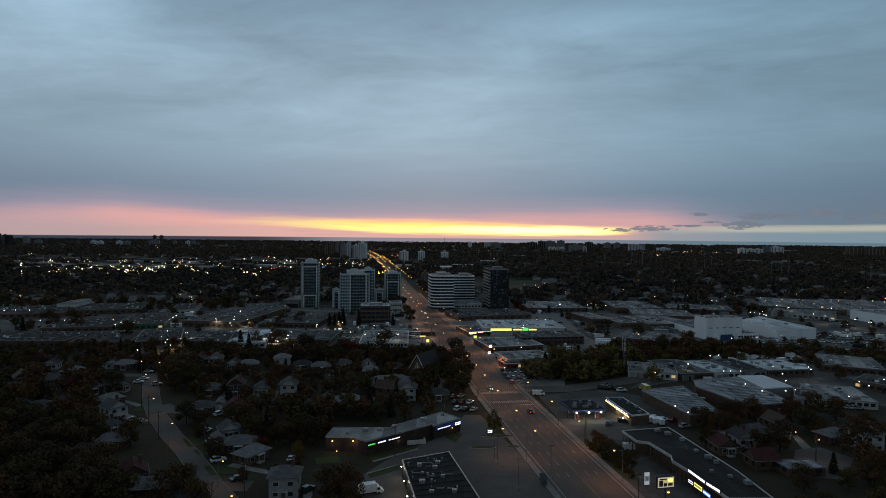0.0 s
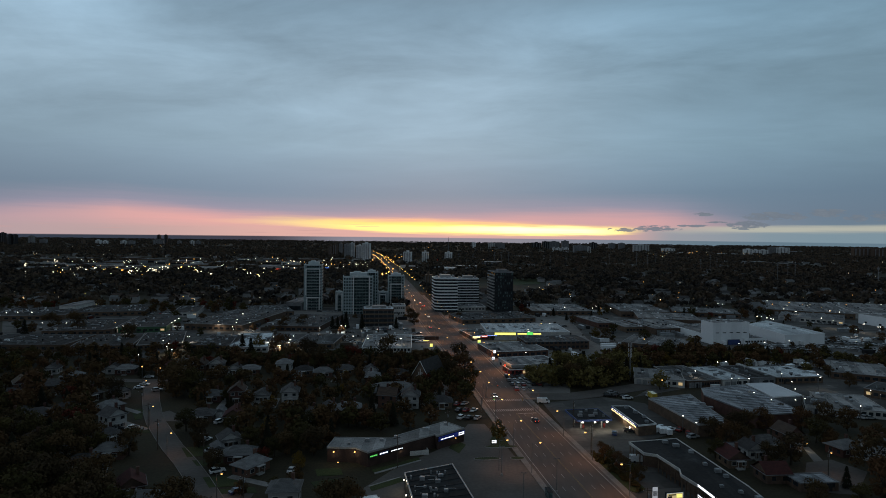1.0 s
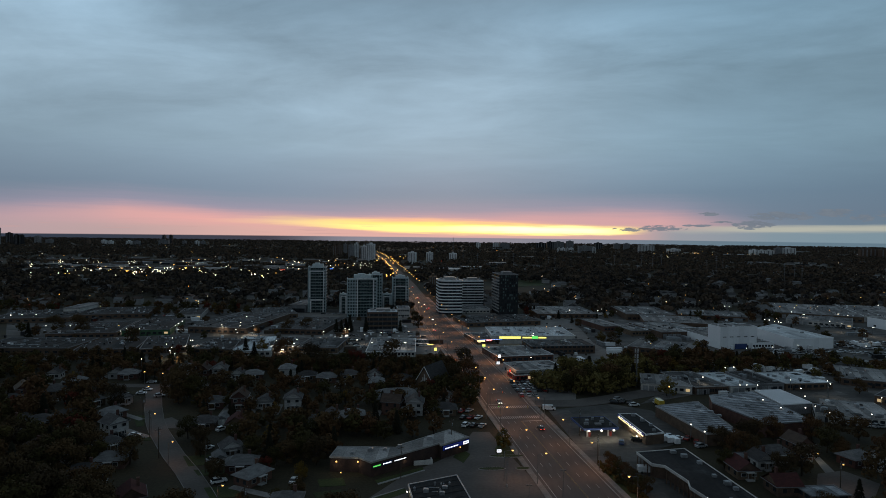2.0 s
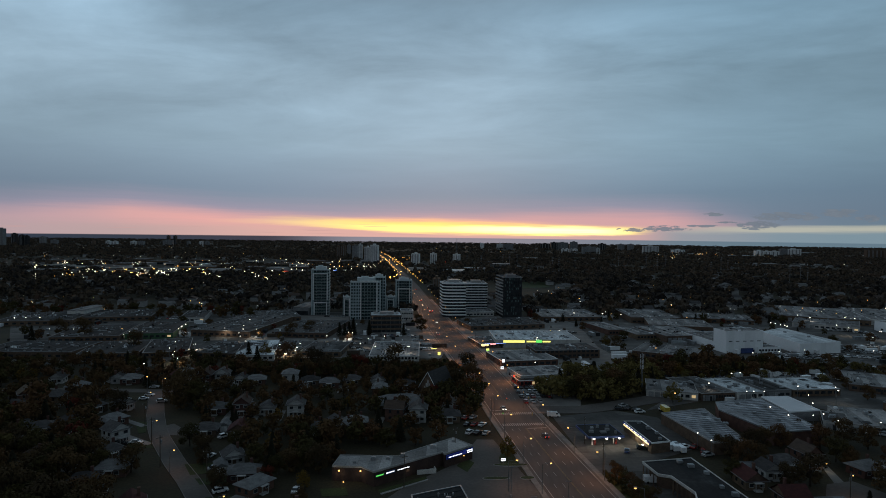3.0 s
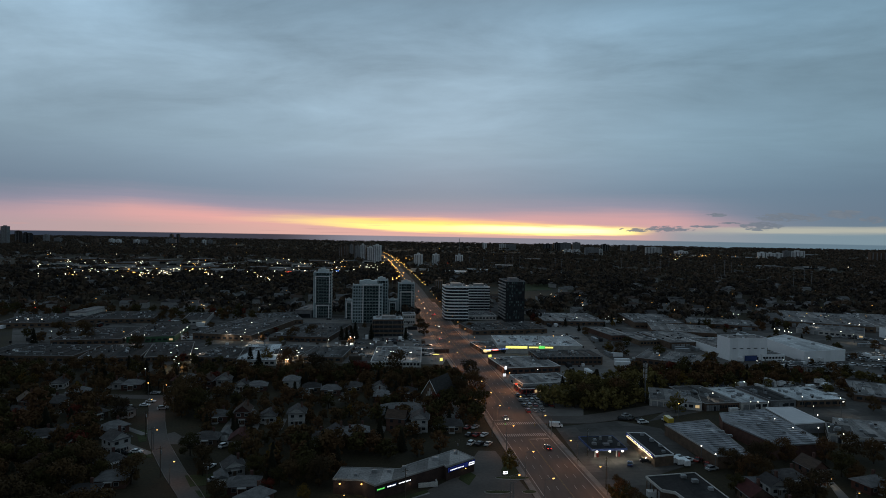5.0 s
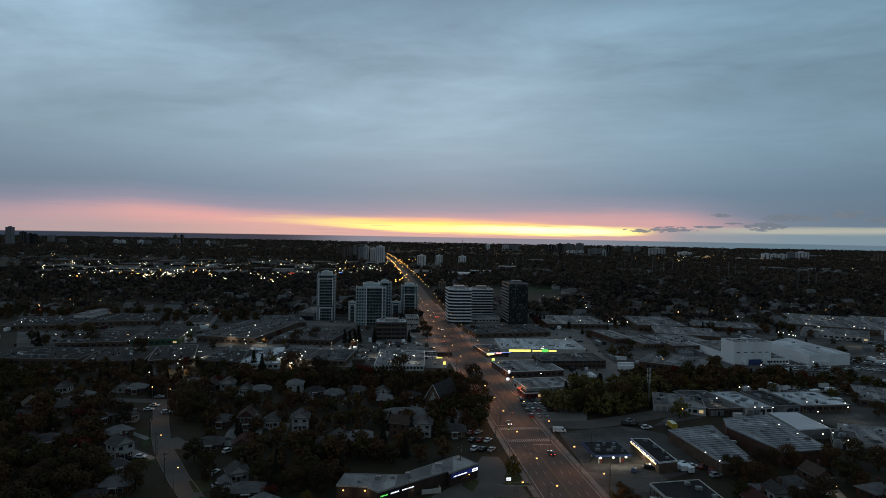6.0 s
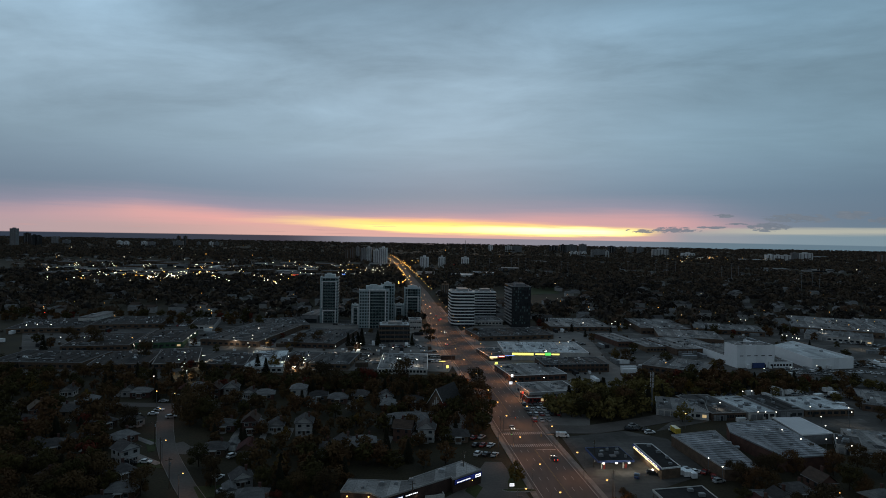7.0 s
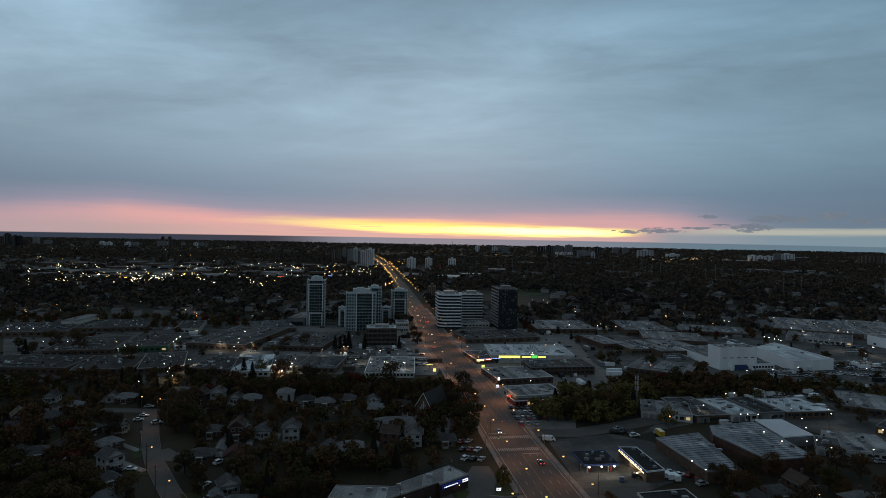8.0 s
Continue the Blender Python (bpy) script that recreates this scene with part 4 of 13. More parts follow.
# ---- vehicles ----
def car(colour, style, lights=False, plain=False):
    words = {"white": "white", "silver": "silver grey", "black": "black", "red": "dark red", "blue": "dark blue"}[colour]
    ob = thing("car", "%s %s %s" % (words, style, "driving on the road, tail lamps lit" if lights else "parked on the paving"), "car", "cars")
    L, W, hood, roof = (4.6, 1.82, 0.92, 1.45) if style == "sedan" else (4.7, 1.9, 1.05, 1.75)
    prof = [(-L / 2, 0.35), (L / 2, 0.35), (L / 2 + 0.02, 0.62), (L / 2 - 0.12, hood - 0.12), (L * 0.22, hood), (-L * 0.42, hood + 0.04), (-L / 2 + 0.02, hood - 0.08)]
    n = len(prof)
    s = Shape().add([(x, -W / 2, z) for x, z in prof] + [(x, W / 2, z) for x, z in prof], [tuple(range(n)), tuple(range(2 * n - 1, n - 1, -1))] + [(i, i + n, (i + 1) % n + n, (i + 1) % n) for i in range(n)])
    b0 = -L * 0.44 if style != "sedan" else -L * 0.36
    b1 = b0 + (0.35 if style != "sedan" else 0.65)
    s.add([(b1 + 0.05, -W * 0.40, roof), (L * 0.06, -W * 0.40, roof), (L * 0.06, W * 0.40, roof), (b1 + 0.05, W * 0.40, roof), (b1 + 0.05, -W * 0.39, roof - 0.07), (L * 0.06, -W * 0.39, roof - 0.07), (L * 0.06, W * 0.39, roof - 0.07), (b1 + 0.05, W * 0.39, roof - 0.07)],
          [(0, 1, 2, 3), (7, 6, 5, 4), (0, 4, 5, 1), (1, 5, 6, 2), (2, 6, 7, 3), (3, 7, 4, 0)])
    part("body", s, PAINT[colour], ob)
    z0, z1 = hood + 0.01, roof - 0.07
    g = Shape().add([(b0, -W * 0.46, z0), (L * 0.21, -W * 0.46, z0), (L * 0.21, W * 0.46, z0), (b0, W * 0.46, z0), (b1, -W * 0.40, z1), (L * 0.06, -W * 0.40, z1), (L * 0.06, W * 0.40, z1), (b1, W * 0.40, z1)],
                    [(0, 1, 5, 4), (1, 2, 6, 5), (2, 3, 7, 6), (3, 0, 4, 7), (3, 2, 1, 0)])
    part("greenhouse", g, M["glass"], ob, "dark car glass")
    tyre = Shape().tube((0, -0.11, 0), (0, 0.11, 0), 0.33, 0.33, 10).mesh("wheel", M["tyre"])
    for wx in (-L * 0.3, L * 0.31):
        for wy in (-W / 2 + 0.1, W / 2 - 0.1):
            part("wheel", tyre, M["tyre"], ob, at=pose(wx, wy, 0.33))
    for wy in () if plain else (-W * 0.36, W * 0.36):
        part("tail_lamp", Shape().box(-L / 2 - 0.02, wy - 0.2, 0.68, -L / 2 + 0.06, wy + 0.2, 0.86), M["tail"] if lights else M["tail_dark"], ob)
        part("headlight", Shape().box(L / 2 - 0.12, wy - 0.2, 0.62, L / 2 + 0.03, wy + 0.2, 0.78), M["head"] if lights else M["trim"], ob)
    return ob


def van(colour, box):
    ob = thing("truck" if box else "van", "%s %s parked in the yard" % (colour, "box truck" if box else "cargo van"), "truck" if box else "van", "vans and trucks")
    L, W, H = (7.2, 2.3, 3.1) if box else (5.6, 2.0, 2.3)
    if box:
        part("cargo_box", Shape().box(-L / 2, -W / 2, 0.9, L / 2 - 2.0, W / 2, H), PAINT[colour], ob)
        part("chassis", Shape().box(-L / 2, -W * 0.35, 0.5, L / 2 - 0.3, W * 0.35, 0.9), M["charcoal"], ob)
        x0, h0 = L / 2 - 1.9, 2.3
    else:
        x0, h0 = -L / 2, H
    prof = [(x0, 0.45), (L / 2, 0.45), (L / 2, 1.1), (L / 2 - 0.7, 1.25), (L / 2 - 1.15, h0 - 0.05), (x0 + 0.1, h0), (x0, h0 - 0.1)]
    n = len(prof)
    part("cab" if box else "body", Shape().add([(x, -W / 2, z) for x, z in prof] + [(x, W / 2, z) for x, z in prof], [tuple(range(n)), tuple(range(2 * n - 1, n - 1, -1))] + [(i, i + n, (i + 1) % n + n, (i + 1) % n) for i in range(n)]), PAINT["white"] if box else PAINT[colour], ob)
    a = L / 2 - 0.72
    part("windscreen", Shape().add([(a + 0.03, -W * 0.44, 1.3), (a + 0.03, W * 0.44, 1.3), (a - 0.38, W * 0.42, h0 - 0.2), (a - 0.38, -W * 0.42, h0 - 0.2)], [(0, 1, 2, 3)]), M["glass"], ob)
    for wy in (-W / 2 - 0.01, W / 2 + 0.01):
        part("side_window", Shape().box(a - 1.1, wy - 0.02, 1.35, a - 0.35, wy + 0.02, h0 - 0.3), M["glass"], ob)
    tyre = Shape().tube((0, -0.13, 0), (0, 0.13, 0), 0.38, 0.38, 10).mesh("wheel", M["tyre"])
    for wx in (-L * 0.3, L * 0.31):
        for wy in (-W / 2 + 0.12, W / 2 - 0.12):
            part("wheel", tyre, M["tyre"], ob, at=pose(wx, wy, 0.38))
    return ob


# ---- lamps and poles ----
def road_lamp(h, reach, colour, watts, r):
    """A lamp post; reach: length of its arm; watts: what its lamp throws on the ground."""
    ob = thing("street_lamp", "grey steel lamp post with a glowing %s lamp" % ("orange" if colour.startswith("sodium") else "white"), "street lamp", "street lamps")
    part("pole", Shape().tube((0, 0, 0), (0, 0, h), 0.12, 0.08), M["pole"], ob)
    if reach:
        part("arm", Shape().tube((0, 0, h - 0.05), (reach, 0, h + 0.35), 0.06, 0.05), M["pole"], ob)
    z = h + (0.35 if reach else 0.0)
    part("head", Shape().box(reach - 0.45, -0.2, z, reach + 0.45, 0.2, z + 0.18), M["pole"], ob)
    part("bulb", Shape().ball((reach, 0, z - r * 0.55), r, r, r * 0.75), M[colour], ob)
    if watts:
        li = bpy.data.lights.new("lamp_light", "SPOT")
        li.energy, li.shadow_soft_size = watts, r
        li.spot_size, li.spot_blend = radians(142), 0.6
        li.color = (1.0, 0.42, 0.16) if colour.startswith("sodium") else (1.0, 0.88, 0.68)
        lo = new("lamp_light", li)
        lo.parent = ob
        lo.matrix_basis = pose(reach, 0, z - 2.2 * r)
    return ob


def far_lamp(h, colour, r):
    ob = thing("street_lamp", "far lamp post with a small glowing lamp", "street lamp", "far street lamps")
    part("pole", Shape().tube((0, 0, 0), (0, 0, h), 0.14, 0.1, 5), M["pole"], ob)
    part("bulb", Shape().ball((0, 0, h), r, r, r * 0.8, 6, 4), M[colour], ob)
    return ob


def wall_lamp(m, colour, r, watts=0):
    ob = thing("wall_lamp", "small glowing lamp fixed to an outside wall", "wall lamp", "wall lamps", m=m)
    part("bracket", Shape().box(-0.12, -0.05, -0.15, 0.12, 0.6, 0.12), M["pole"], ob)
    part("bulb", Shape().ball((0, -0.15, -0.1), r, r, r * 0.8, 7, 5), M[colour], ob)
    if watts:
        li = bpy.data.lights.new("wall_lamp_light", "POINT")
        li.energy, li.shadow_soft_size, li.color = watts, r, (1.0, 0.86, 0.60)
        lo = new("wall_lamp_light", li)
        lo.parent = ob
        lo.matrix_basis = pose(0, -0.7 - r, -0.3 - r)
    return ob


def utility_pole():
    ob = thing("utility_pole", "weathered wooden utility pole with a crossarm", "utility pole", "utility poles")
    part("pole", Shape().tube((0, 0, 0), (0, 0, 10.5), 0.16, 0.11), M["wood"], ob)
    part("crossarm", Shape().box(-1.2, -0.06, 9.6, 1.2, 0.06, 9.75), M["wood"], ob)
    for xx in (-1.0, 0.0, 1.0):
        part("insulator", Shape().tube((xx, 0, 9.75), (xx, 0, 9.98), 0.06, 0.04), M["stucco"], ob)
    part("transformer", Shape().tube((0.32, 0, 7.9), (0.32, 0, 8.8), 0.24, 0.24, 8), M["metal"], ob)
    return ob


def pylon(h):
    ob = thing("transmission_pole", "tall pale steel transmission pole with short arms", "pylon", "transmission poles")
    part("pole", Shape().tube((0, 0, 0), (0, 0, h), 0.42, 0.22, 8), M["grey"], ob)
    for z in (h - 1.5, h - 5.5, h - 9.5):
        part("arm", Shape().tube((-3.2, 0, z + 0.4), (3.2, 0, z + 0.4), 0.18, 0.18, 5), M["metal"], ob)
    return ob


def lit_sign(name, label, m, w, h, colour, depth=0.25, bars=None, pole=0.0):
    """A glowing sign box with unreadable writing as plain bars."""
    ob = thing(name, label, "sign", m=m)
    part("box", Shape().box(-w / 2 - 0.08, -depth / 2, -0.08, w / 2 + 0.08, depth / 2, h + 0.08), M["charcoal"], ob)
    part("face", Shape().box(-w / 2, -depth / 2 - 0.03, 0, w / 2, -depth / 2, h), M[colour], ob)
    if bars:
        x = -w / 2 + w * 0.06
        while x < w / 2 - w * 0.1:
            bw = w * RNG.uniform(0.03, 0.09)
            part("bar", Shape().box(x, -depth / 2 - 0.06, h * 0.3, x + bw, -depth / 2 - 0.03, h * 0.7), M[bars], ob)
            x += bw + w * 0.03
    if pole:
        part("pole", Shape().tube((0, 0, -pole), (0, 0, -0.08), 0.12, 0.12), M["pole"], ob)
    return ob


def far_store(w, d, h, wall, roof):
    ob = thing("store", "distant flat-roofed store in a shopping strip", "store", "distant stores")
    part("wall", Shape().box(0, 0, 0, w, d, h), M[wall], ob)
    part("roof", Shape().box(-0.3, -0.3, h, w + 0.3, d + 0.3, h + 0.4), M[roof], ob)
    part("shopfront", Shape().box(w * 0.08, -0.4, 0.4, w * 0.92, 0.1, h * 0.55), M["glass"], ob)
    part("rooftop_unit", Shape().box(w * 0.3, d * 0.3, h + 0.4, w * 0.3 + 3, d * 0.3 + 2.5, h + 1.8), M["metal"], ob)
    return ob


def church(x, y, rot):
    ob = thing("church", "dark brick church with a steep gable roof and tall panes", "church", m=pose(x, y, 0, 0, 0, rot))
    w, d, h, r = 9.5, 17.0, 3.6, 7.6
    part("wall", Shape().box(-w / 2, 0, 0, w / 2, d, h).add([(-w / 2, 0, h), (w / 2, 0, h), (0, 0, h + r), (-w / 2, d, h), (w / 2, d, h), (0, d, h + r)], [(0, 1, 2), (4, 3, 5)]), M["brown"], ob)
    e = 0.6
    part("roof", Shape().add([(-w / 2 - e, -e, h - 0.6), (0, -e, h + r + 0.25), (0, d + e, h + r + 0.25), (-w / 2 - e, d + e, h - 0.6), (w / 2 + e, -e, h - 0.6), (w / 2 + e, d + e, h - 0.6)],
                             [(0, 1, 2, 3), (1, 4, 5, 2)]), M["shingle"], ob)
    for sx in (-1, 1):
        part("bargeboard", Shape().add([(sx * (w / 2 + e), -e - 0.1, h - 0.8), (0, -e - 0.1, h + r), (0, -e - 0.1, h + r + 0.35), (sx * (w / 2 + e), -e - 0.1, h - 0.4), (sx * (w / 2 + e), -e + 0.1, h - 0.8), (0, -e + 0.1, h + r), (0, -e + 0.1, h + r + 0.35), (sx * (w / 2 + e), -e + 0.1, h - 0.4)],
                                       [(0, 1, 2, 3), (7, 6, 5, 4), (3, 2, 6, 7), (0, 4, 5, 1)]), M["trim"], ob)
    for xx, hh in ((-1.9, 1.6), (-0.95, 3.2), (0, 4.8), (0.95, 3.2), (1.9, 1.6)):
        part("window", Shape().prism([(xx - 0.3, -0.12), (xx + 0.3, -0.12), (xx + 0.3, 0.05), (xx - 0.3, 0.05)], 2.6, 2.6 + hh), M["stucco"], ob)
    return ob


def church_hall(x, y):
    ob = thing("church_hall", "low hall with wide pale grey shingled roofs", "hall", m=pose(x, y, 0, 0, 0, 12))
    part("wall", Shape().box(-9, -7, 0, 9, 7, 3.2), M["brown"], ob)
    part("roof", Shape().add([(-9.8, -7.8, 3.1), (9.8, -7.8, 3.1), (9.8, 7.8, 3.1), (-9.8, 7.8, 3.1), (-5, 0, 6.2), (5, 0, 6.2)], [(0, 1, 5, 4), (1, 2, 5), (2, 3, 4, 5), (3, 0, 4), (3, 2, 1, 0)]), M["shingle_grey"], ob)
    for xx in (-6, -2, 2, 6):
        part("window", Shape().box(xx - 0.8, -7.1, 0.9, xx + 0.8, -6.95, 2.4), M["glass"], ob)
    part("door", Shape().box(-0.5, -7.12, 0.1, 0.6, -6.95, 2.3), M["charcoal"], ob)
    return ob


def dark_tower(x, y, rot):
    """A black slab with scattered pale panes on its end and banded balconies on its long side."""
    ob = thing("dark_tower", "black-clad apartment tower with scattered pale panes", "tower", m=pose(x, y, 0, 0, 0, rot))
    w, d, floors, fh = 18.0, 32.0, 13, 2.95
    h = floors * fh
    part("wall", Shape().box(0, 0, 0, w, d, h), M["charcoal"], ob)
    rng = random.Random(3)
    dark, pale, lit = (pane_mesh(1.1, 1.9, M[k]) for k in ("glass", "rail_glass", "lit_window"))
    for k in range(floors - 1):
        for xx in spread(0.6, w - 0.6, 8, 1.1):
            q = rng.random()
            part("window", pale if q < 0.38 else dark, M["glass"], ob, at=pose(xx + rng.choice((0, 0.35)), -0.06, k * fh + 0.6 + fh))
    sl = Shape().box(-0.9, 0.5, 0, 0, d - 0.5, 0.9).mesh("balcony", M["concrete"])
    side = pane_mesh(3.4, 1.9, M["glass"])
    for k in range(1, floors):
        part("balcony", sl, M["concrete"], ob, at=pose(0, 0, k * fh))
        for yy in spread(0.5, d - 0.5, 7, 3.4):
            part("window", side, M["glass"], ob, at=pose(-0.06, yy + 3.4, k * fh + 0.95, 0, 0, -90))
    part("parapet", Shape().box(-0.1, -0.1, h, w + 0.1, 0.3, h + 0.8).box(-0.1, d - 0.3, h, w + 0.1, d + 0.1, h + 0.8).box(-0.1, 0.3, h, 0.3, d - 0.3, h + 0.8).box(w - 0.3, 0.3, h, w + 0.1, d - 0.3, h + 0.8), M["grey"], ob)
    part("plant_room", Shape().box(w * 0.3, d * 0.3, h, w * 0.8, d * 0.6, h + 2.6), M["grey"], ob)
    return ob


def cell_mast(x, y):
    ob = thing("cell_mast", "slim grey steel mast with stacked antenna panels", "mast", m=pose(x, y, 0))
    part("pole", Shape().tube((0, 0, 0), (0, 0, 20.5), 0.45, 0.25, 10), M["pole"], ob)
    for z in (12.6, 15.2, 17.8):
        for k in range(3):
            a = k * 2 * math.pi / 3 + 0.5
            c, s = math.cos(a), math.sin(a)
            part("antenna_panel", Shape().tube((0.85 * c, 0.85 * s, z), (0.85 * c, 0.85 * s, z + 2.0), 0.26, 0.26, 4), M["siding"], ob)
        part("mounting_ring", Shape().tube((0, 0, z + 0.8), (0, 0, z + 1.0), 0.8, 0.8, 10), M["pole"], ob)
    return ob


def radio_mast(x, y):
    ob = thing("radio_mast", "thin lattice radio mast on the horizon", "mast", m=pose(x, y, 0))
    part("mast", Shape().tube((0, 0, 0), (0, 0, 62), 1.6, 0.7, 6), M["pole"], ob)
    part("platform", Shape().tube((0, 0, 40), (0, 0, 42), 3.0, 3.0, 8), M["pole"], ob)
    return ob


LAMP = 1450.0
FAR_LIGHTS = {}


def glimmer(x, y, h, colour, r):
    """One of the countless small lamps of the distance; all of a colour are joined."""
    FAR_LIGHTS.setdefault(colour, Shape()).ball((x, y, h), r, r, r * 0.8, 6, 4)
    FAR_LIGHTS.setdefault("pole", Shape()).tube((x, y, 0), (x, y, h), 0.14, 0.1, 4)


def glimmers():
    for colour, s in FAR_LIGHTS.items():
        name = {"pole": "far_lamp_posts", "led_far": "far_white_lamps", "sodium_far": "far_orange_lamps"}[colour]
        tagged(new(name, s.mesh(name, M[colour])), "%s scattered over the distant suburbs" % name.replace("_", " "), "lamps", kind="stuff")


def storage_tent(x, y, rot):
    """A round-backed white sheet over hoops."""
    ob = thing("storage_tent", "white round-topped storage tent in a works yard", "tent", m=pose(x, y, 0, 0, 0, rot))
    prof = [(3.6 * math.cos(k * math.pi / 12), 4.6 * math.sin(k * math.pi / 12)) for k in range(13)]
    s = Shape().add([(a, -5, b) for a, b in prof] + [(a, 5, b) for a, b in prof], [(i, i + 1, 14 + i, 13 + i) for i in range(12)] + [tuple(range(13)), tuple(range(25, 12, -1))])
    part("cover", s, M["trim"], ob)
    for yy in (-5.05, -2.5, 0.0, 2.5, 5.05):
        h = Shape()
        for (a, b), (c, d) in zip(prof, prof[1:]):
            h.tube((a * 1.01, yy, b * 1.01), (c * 1.01, yy, d * 1.01), 0.06, 0.06, 4)
        part("hoop", h, M["metal"], ob)
    part("door_flap", Shape().box(-1.4, -5.12, 0, 1.4, -5.02, 3.0), M["grey"], ob)
    return ob


def tree_at(x, y, scale, kind, seed):
    """A tree that stands alone; kind: leaf colour, or needle for a conifer."""
    rng = random.Random(seed)
    m = Matrix.LocRotScale((x, y, 0), Euler((0, 0, rng.uniform(0, 6.28))), (scale, scale, scale * rng.uniform(0.95, 1.1)))
    if kind == "needle":
        spawn(conifer, m, 1, 11.0, 2.6)
    else:
        spawn(tree, m, *{"leaf": (3, "leaf", 13.0, 5.6), "leaf_green": (6, "leaf_green", 12.0, 5.4), "leaf_red": (7, "leaf_red", 9.5, 4.2), "leaf_yellow": (8, "leaf_yellow", 9.0, 4.0)}[kind])


def fuel_station(x, y, rot, w, d):
    """A flat canopy on columns over fuel pumps."""
    ob = thing("fuel_canopy", "flat fuel station canopy with a blue fascia and bright lamps", "fuel station", m=pose(x, y, 0, 0, 0, rot))
    part("roof", Shape().box(0.2, 0.2, 3.7, w - 0.2, d - 0.2, 4.25), M["black_roof"], ob)
    for k, (vx, vy, vw, vz) in enumerate(((0.15, 0.3, 1.6, 0.9), (0.3, 0.62, 1.2, 0.7), (0.45, 0.25, 2.2, 0.6), (0.5, 0.7, 0.9, 1.1), (0.66, 0.45, 1.5, 0.8), (0.8, 0.75, 1.1, 0.7), (0.82, 0.2, 0.8, 1.2))):
        part("rooftop_unit", Shape().box(w * vx, d * vy, 4.25, w * vx + vw, d * vy + vw * 0.8, 4.25 + vz), M["metal" if k % 2 else "grey"], ob)
    part("fascia", Shape().box(0, 0, 3.6, w, 0.2, 4.4).box(0, d - 0.2, 3.6, w, d, 4.4).box(0, 0.2, 3.6, 0.2, d - 0.2, 4.4).box(w - 0.2, 0.2, 3.6, w, d - 0.2, 4.4), M["blue"], ob, "blue canopy fascia")
    for cx in (w * 0.2, w * 0.8):
        for cy in (d * 0.25, d * 0.75):
            part("column", Shape().box(cx - 0.2, cy - 0.2, 0, cx + 0.2, cy + 0.2, 3.7), M["stucco"], ob)
            part("pump", Shape().box(cx + 0.7, cy - 0.35, 0, cx + 1.3, cy + 0.35, 1.7), M["red"], ob)
    for k in range(3):
        lx = w * (0.15 + 0.35 * k)
        part("canopy_lamp", Shape().ball((lx, -0.1, 3.45), 0.45, 0.45, 0.3), M["led"], ob, "bright white canopy lamp")
        li = bpy.data.lights.new("canopy_light", "POINT")
        li.energy, li.shadow_soft_size, li.color = 260.0, 0.4, (1.0, 0.93, 0.75)
        lo = new("canopy_light", li)
        lo.parent, lo.matrix_basis = ob, pose(lx, -0.5, 2.8)
    return ob


def traffic_signal(rot, shows):
    ob = thing("traffic_signal", "mast-arm traffic signal with a lit %s lamp" % shows, "traffic signal", "traffic signals")
    part("pole", Shape().tube((0, 0, 0), (0, 0, 6.2), 0.13, 0.1), M["pole"], ob)
    part("arm", Shape().tube((0, 0, 5.9), (5.5, 0, 6.2), 0.08, 0.06), M["pole"], ob)
    part("signal_head", Shape().box(5.1, -0.2, 5.1, 5.5, 0.2, 6.3), M["yellow_paint"], ob)
    part("signal_lamp", Shape().ball((5.3, -0.22, 6.0 if shows == "red" else 5.3), 0.18, 0.1, 0.18), M["sign_red" if shows == "red" else "sign_green"], ob)
    return ob


def planter_bed(x, y, rot, w):
    ob = thing("planter", "low concrete planter bed in the parking lot", "planter", "planter beds", m=pose(x, y, 0.05, 0, 0, rot))
    part("edging", Shape().prism([(w / 2 * math.cos(k * math.pi / 8), 1.3 * math.sin(k * math.pi / 8)) for k in range(16)], 0, 0.2), M["concrete"], ob)
    part("soil", Shape().prism([((w / 2 - 0.25) * math.cos(k * math.pi / 8), 1.05 * math.sin(k * math.pi / 8)) for k in range(16)], 0.2, 0.26), M["lawn"], ob)
    return ob


def bench_shelter(m):
    ob = thing("bus_shelter", "glazed bus shelter beside the kerb", "bus shelter", m=m)
    part("roof", Shape().box(-1.8, -0.7, 2.4, 1.8, 0.7, 2.5), M["charcoal"], ob)
    part("back_pane", Shape().box(-1.7, 0.6, 0.2, 1.7, 0.65, 2.4), M["rail_glass"], ob)
    for xx in (-1.72, 1.66):
        part("post", Shape().box(xx, 0.55, 0, xx + 0.07, 0.65, 2.4), M["pole"], ob)
        part("side_pane", Shape().box(xx, -0.5, 0.3, xx + 0.05, 0.55, 2.3), M["rail_glass"], ob)
    return ob


def plain_mast(h):
    ob = thing("lot_lamp_post", "unlit slim grey lamp post on a concrete foot", "lamp post", "unlit lamp posts")
    part("foot", Shape().tube((0, 0, 0), (0, 0, 0.7), 0.3, 0.28, 8), M["concrete"], ob)
    part("pole", Shape().tube((0, 0, 0.7), (0, 0, h), 0.1, 0.07), M["pole"], ob)
    for q in (-1, 1):
        part("head", Shape().box(q * 0.5 - 0.35, -0.2, h - 0.1, q * 0.5 + 0.35, 0.2, h + 0.1), M["pole"], ob)
    return ob


def driveway(x, y, rot, side):
    """A paved drive beside a house."""
    m = pose(x, y, 0, 0, 0, rot)
    q = [m @ Vector((side * 6.0 + dx, dy, 0)) for dx, dy in ((-1.3, -12), (1.3, -12), (1.3, 3), (-1.3, 3))]
    return structure("driveway", Shape().prism([(p.x, p.y) for p in q], 0, 0.13), M["driveway"], "pale paved driveway beside a house", "driveway")


